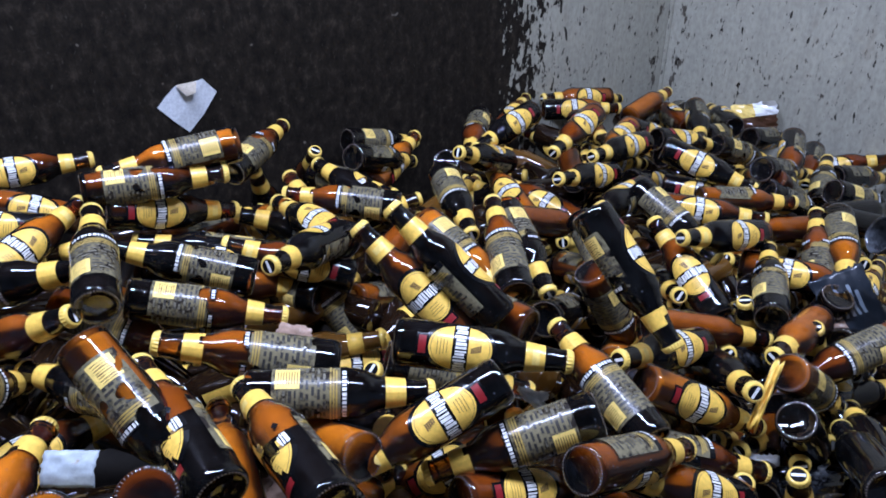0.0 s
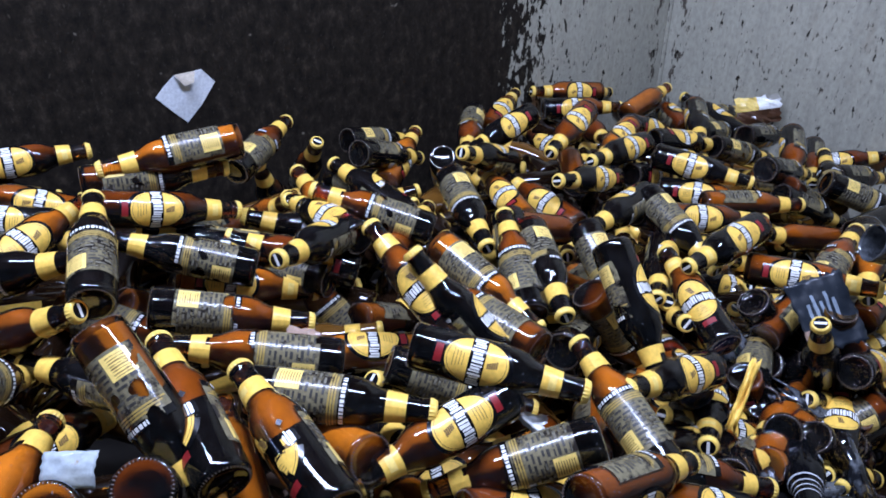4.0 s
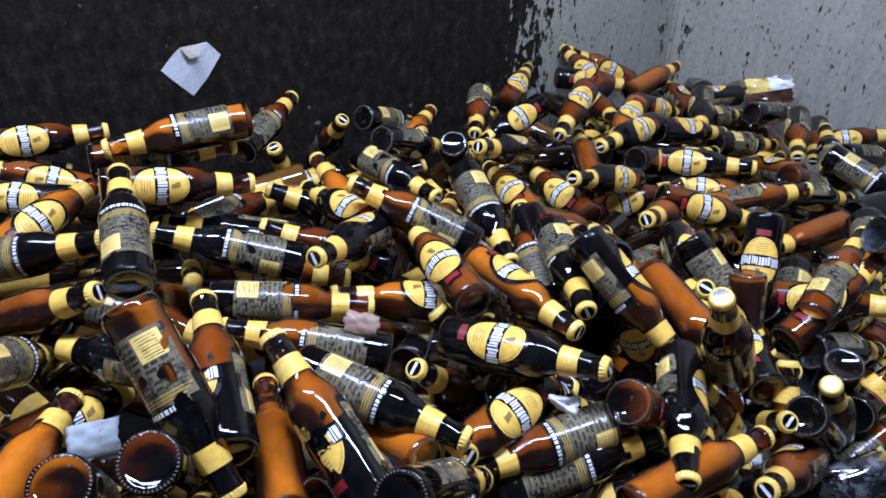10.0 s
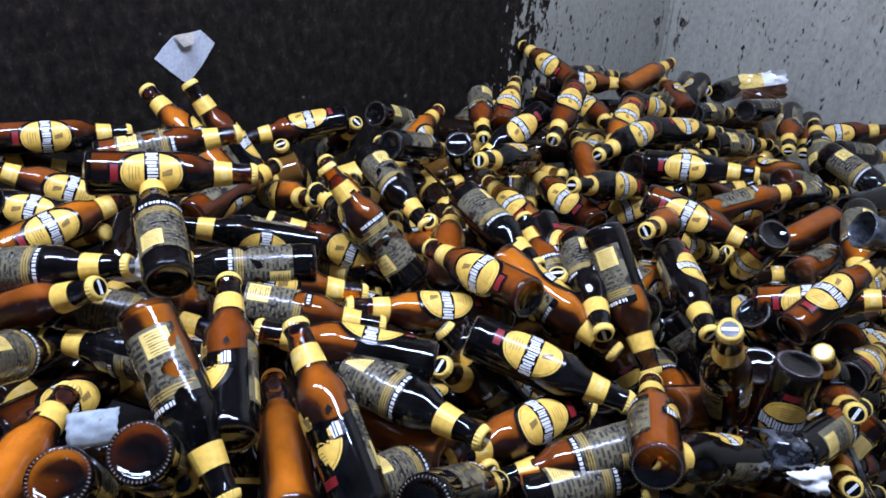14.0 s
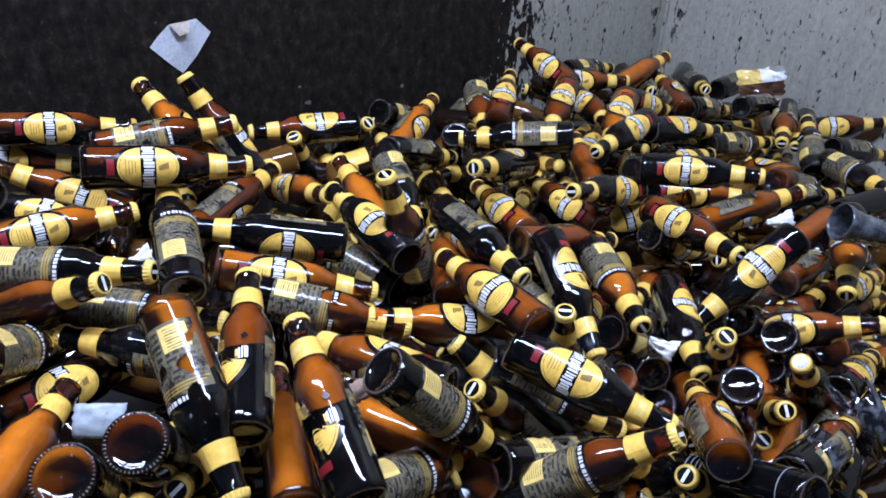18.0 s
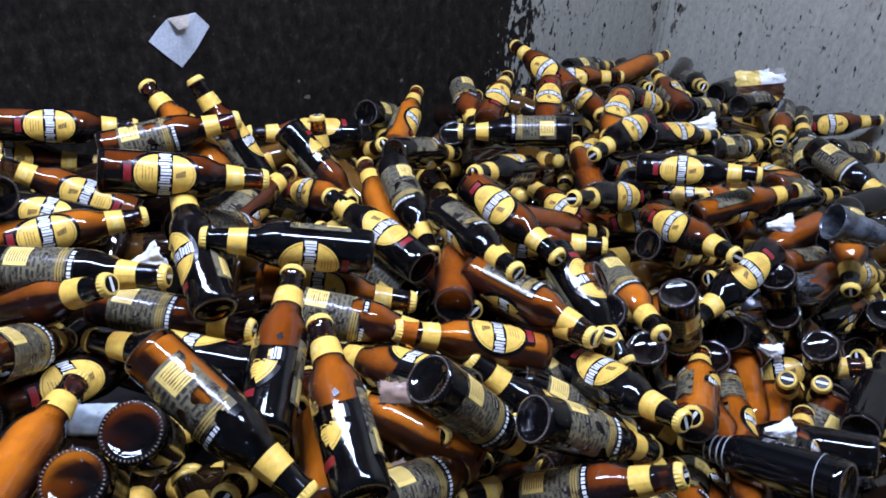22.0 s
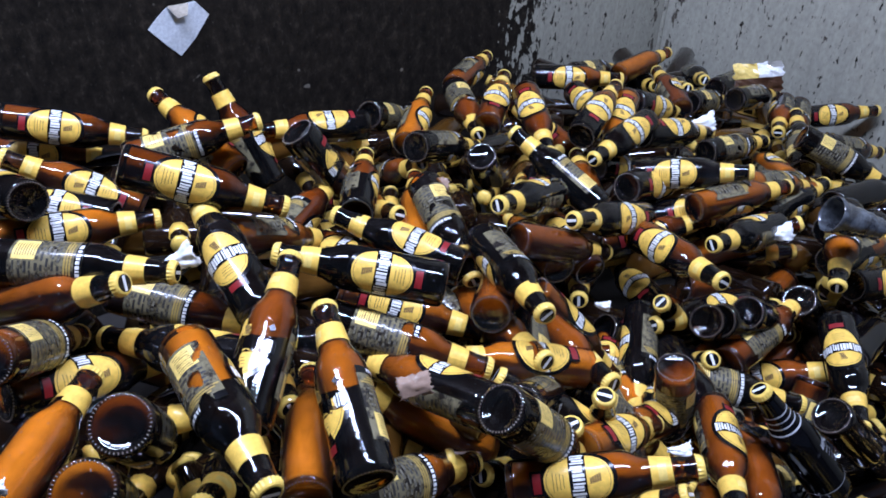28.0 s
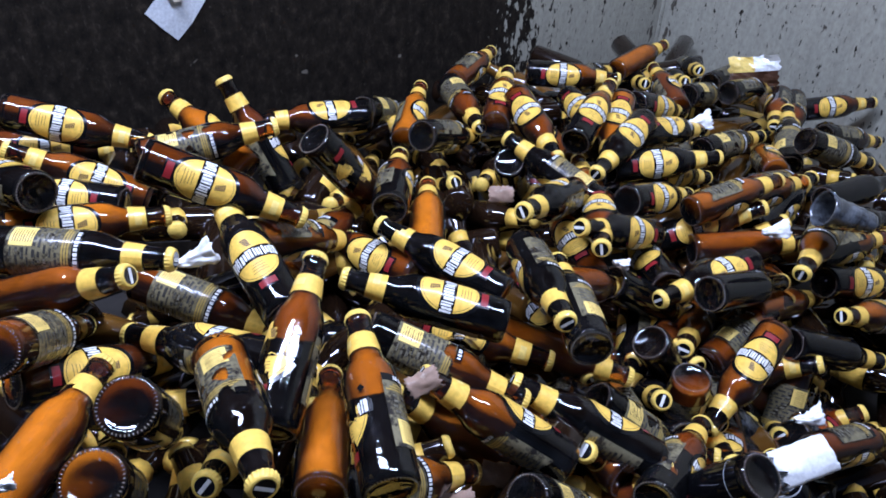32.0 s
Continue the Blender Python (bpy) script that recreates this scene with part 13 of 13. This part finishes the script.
    walk(scraps[17], [(0, pose(.624,1.054,.715,66,-29,-94)), (10.5, pose(.575,.834,.707,64,-34,-92)), (13.5, pose(.598,.978,.716,82,-38,-90)), (20.5, pose(.592,.934,.688,92,-45,-91)), (21.5, pose(.598,.968,.817,98,-42,-92)), (22, pose(.587,.993,.823,101,-42,-93)), (22.5, pose(.599,1.018,.824,112,-45,-96)), (23.5, pose(.539,.931,.814,95,-42,-92)), (24, pose(.548,.925,.808,96,-42,-92)), (24.5, pose(.524,.909,.806,97,-43,-92)), (25, pose(.523,.907,.803,98,-44,-93)), (26, pose(.498,.894,.674,98,-48,-93)), (32, pose(.469,.904,.662,117,-50,-100))])
    walk(scraps[18], [(0, pose(.512,1.247,.738,79,-31,-92)), (14.5, pose(.485,.811,.723,70,-39,-89)), (20.5, pose(.52,.825,.682,73,-41,-89)), (21.5, pose(.526,.851,.806,76,-36,-91)), (22.5, pose(.522,.875,.808,79,-37,-91)), (23.5, pose(.492,.827,.798,74,-37,-90)), (24, pose(.501,.823,.793,74,-37,-90)), (24.5, pose(.482,.811,.793,74,-38,-90)), (25, pose(.484,.81,.79,74,-38,-90)), (26, pose(.464,.799,.661,72,-43,-88)), (32, pose(.463,.87,.647,92,-48,-91))])
    walk(scraps[19], [(0, pose(-.202,.656,.872,120,-40,-95)), (20, pose(-.074,.629,.845,91,-50,-91)), (21, pose(-.058,.624,.968,88,-46,-91)), (23, pose(-.026,.611,.96,86,-46,-90)), (24.5, pose(-.028,.625,.961,94,-45,-92)), (27.5, pose(-.014,.616,.958,104,-45,-94)), (30, pose(-.029,.633,.961,121,-42,-96)), (32, pose(-.001,.606,.954,123,-44,-98))])
    walk(scraps[20], [(0, pose(.481,.859,.637,69,-35,-91)), (10, pose(.444,.648,.628,91,-52,-91)), (27, pose(.499,.625,.528,-58,-121,72)), (28, pose(.502,.624,.652,-56,-120,71)), (29.5, pose(.507,.622,.643,-53,-120,69)), (31, pose(.527,.65,.711,-57,-122,72)), (31.5, pose(.526,.653,.767,-57,-123,73)), (32, pose(.516,.651,.77,-54,-123,71))])
    walk(scraps[21], [(0, pose(.713,1.865,.695,89,-25,-91)), (21, pose(.619,1.588,.716,99,-32,-90)), (22, pose(.618,1.586,.843,99,-29,-90)), (29, pose(.593,1.52,.848,101,-30,-90)), (32, pose(.577,1.474,.851,104,-32,-90))])
    walk(scraps[22], [(0, pose(.299,.894,.771,94,-43,-92)), (6.5, pose(.392,.768,.744,97,-50,-93)), (9, pose(.325,.651,.748,105,-54,-97)), (29, pose(.42,.621,.625,89,-57,-91)), (30, pose(.427,.634,.746,93,-54,-92)), (32, pose(.434,.637,.744,108,-56,-99))])
    walk(scraps[23], [(0, pose(.573,.925,.717,87,-42,-91)), (10.5, pose(.533,.72,.702,97,-53,-94)), (29, pose(.576,.718,.598,119,-58,-106)), (30, pose(.582,.738,.721,112,-55,-100)), (31, pose(.603,.758,.719,109,-54,-99)), (32, pose(.582,.764,.726,109,-53,-98))])
    walk(scraps[24], [(0, pose(.332,1.493,.754,87,-29,-91)), (28, pose(.296,.999,.763,83,-38,-91)), (29, pose(.295,.994,.888,82,-34,-91)), (31, pose(.305,.978,.882,83,-34,-91)), (32, pose(.304,.941,.874,82,-36,-91))])
    walk(scraps[25], [(0, pose(-.188,1.397,.818,91,-29,-91)), (26, pose(-.004,1.1,.817,94,-35,-91)), (27, pose(.004,1.093,.942,93,-31,-91)), (30, pose(.047,1.078,.937,93,-32,-91)), (31, pose(.099,1.07,.93,92,-32,-91)), (32, pose(.118,1.048,.928,92,-33,-91))])
    walk(scraps[26], [(0, pose(.129,.842,.803,102,-44,-93)), (17, pose(.218,.686,.77,91,-50,-92)), (25, pose(.362,.699,.683,87,-52,-90)), (26, pose(.358,.691,.805,88,-48,-90)), (27.5, pose(.333,.659,.803,92,-51,-92)), (29.5, pose(.352,.671,.786,91,-51,-92)), (30, pose(.357,.686,.783,98,-51,-94)), (31, pose(.373,.694,.65,106,-56,-98)), (32, pose(.369,.689,.651,116,-56,-103))])
    walk(scraps[27], [(0, pose(.535,1.078,.732,44,-26,-104)), (7.5, pose(.522,.931,.728,44,-27,-102)), (10.5, pose(.497,.778,.719,39,-27,-103)), (25, pose(.531,.746,.641,52,-33,-93)), (26, pose(.522,.739,.763,55,-31,-95)), (27.5, pose(.51,.731,.756,56,-32,-94)), (29.5, pose(.515,.736,.743,53,-31,-95)), (30, pose(.527,.773,.744,52,-29,-96)), (31, pose(.561,.81,.614,49,-30,-96)), (32, pose(.524,.817,.625,51,-32,-94))])
    walk(scraps[28], [(0, pose(.469,.888,.736,78,-40,-90)), (10, pose(.441,.665,.718,83,-51,-89)), (19, pose(.472,.637,.673,86,-54,-89)), (20, pose(.484,.64,.79,87,-50,-90)), (22, pose(.492,.649,.778,88,-51,-90)), (23, pose(.5,.646,.642,88,-55,-90)), (32, pose(.522,.678,.599,85,-54,-89))])
    walk(scraps[29], [(0, pose(-0.329,0.332,1.192,98,-52,-70)), (25, pose(-0.298,0.318,1.159,98,-52,-70)), (28, pose(-0.293,0.321,1.158,98,-52,-70)), (32, pose(-0.286,0.318,1.151,98,-52,-70))])
    walk(scraps[30], [(0, pose(0.752,1.054,0.971,14,-72,-14)), (11, pose(0.741,1.037,0.931,14,-72,-14)), (14, pose(0.735,1.041,0.929,14,-72,-14)), (17, pose(0.705,1.053,0.916,14,-72,-14)), (19, pose(0.722,1.049,0.927,14,-72,-14)), (22, pose(0.705,1.051,0.913,14,-72,-14)), (25, pose(0.708,1.048,0.911,14,-72,-14)), (29, pose(0.702,1.051,0.910,14,-72,-14)), (32, pose(0.697,1.049,0.901,14,-72,-14))])


motions()
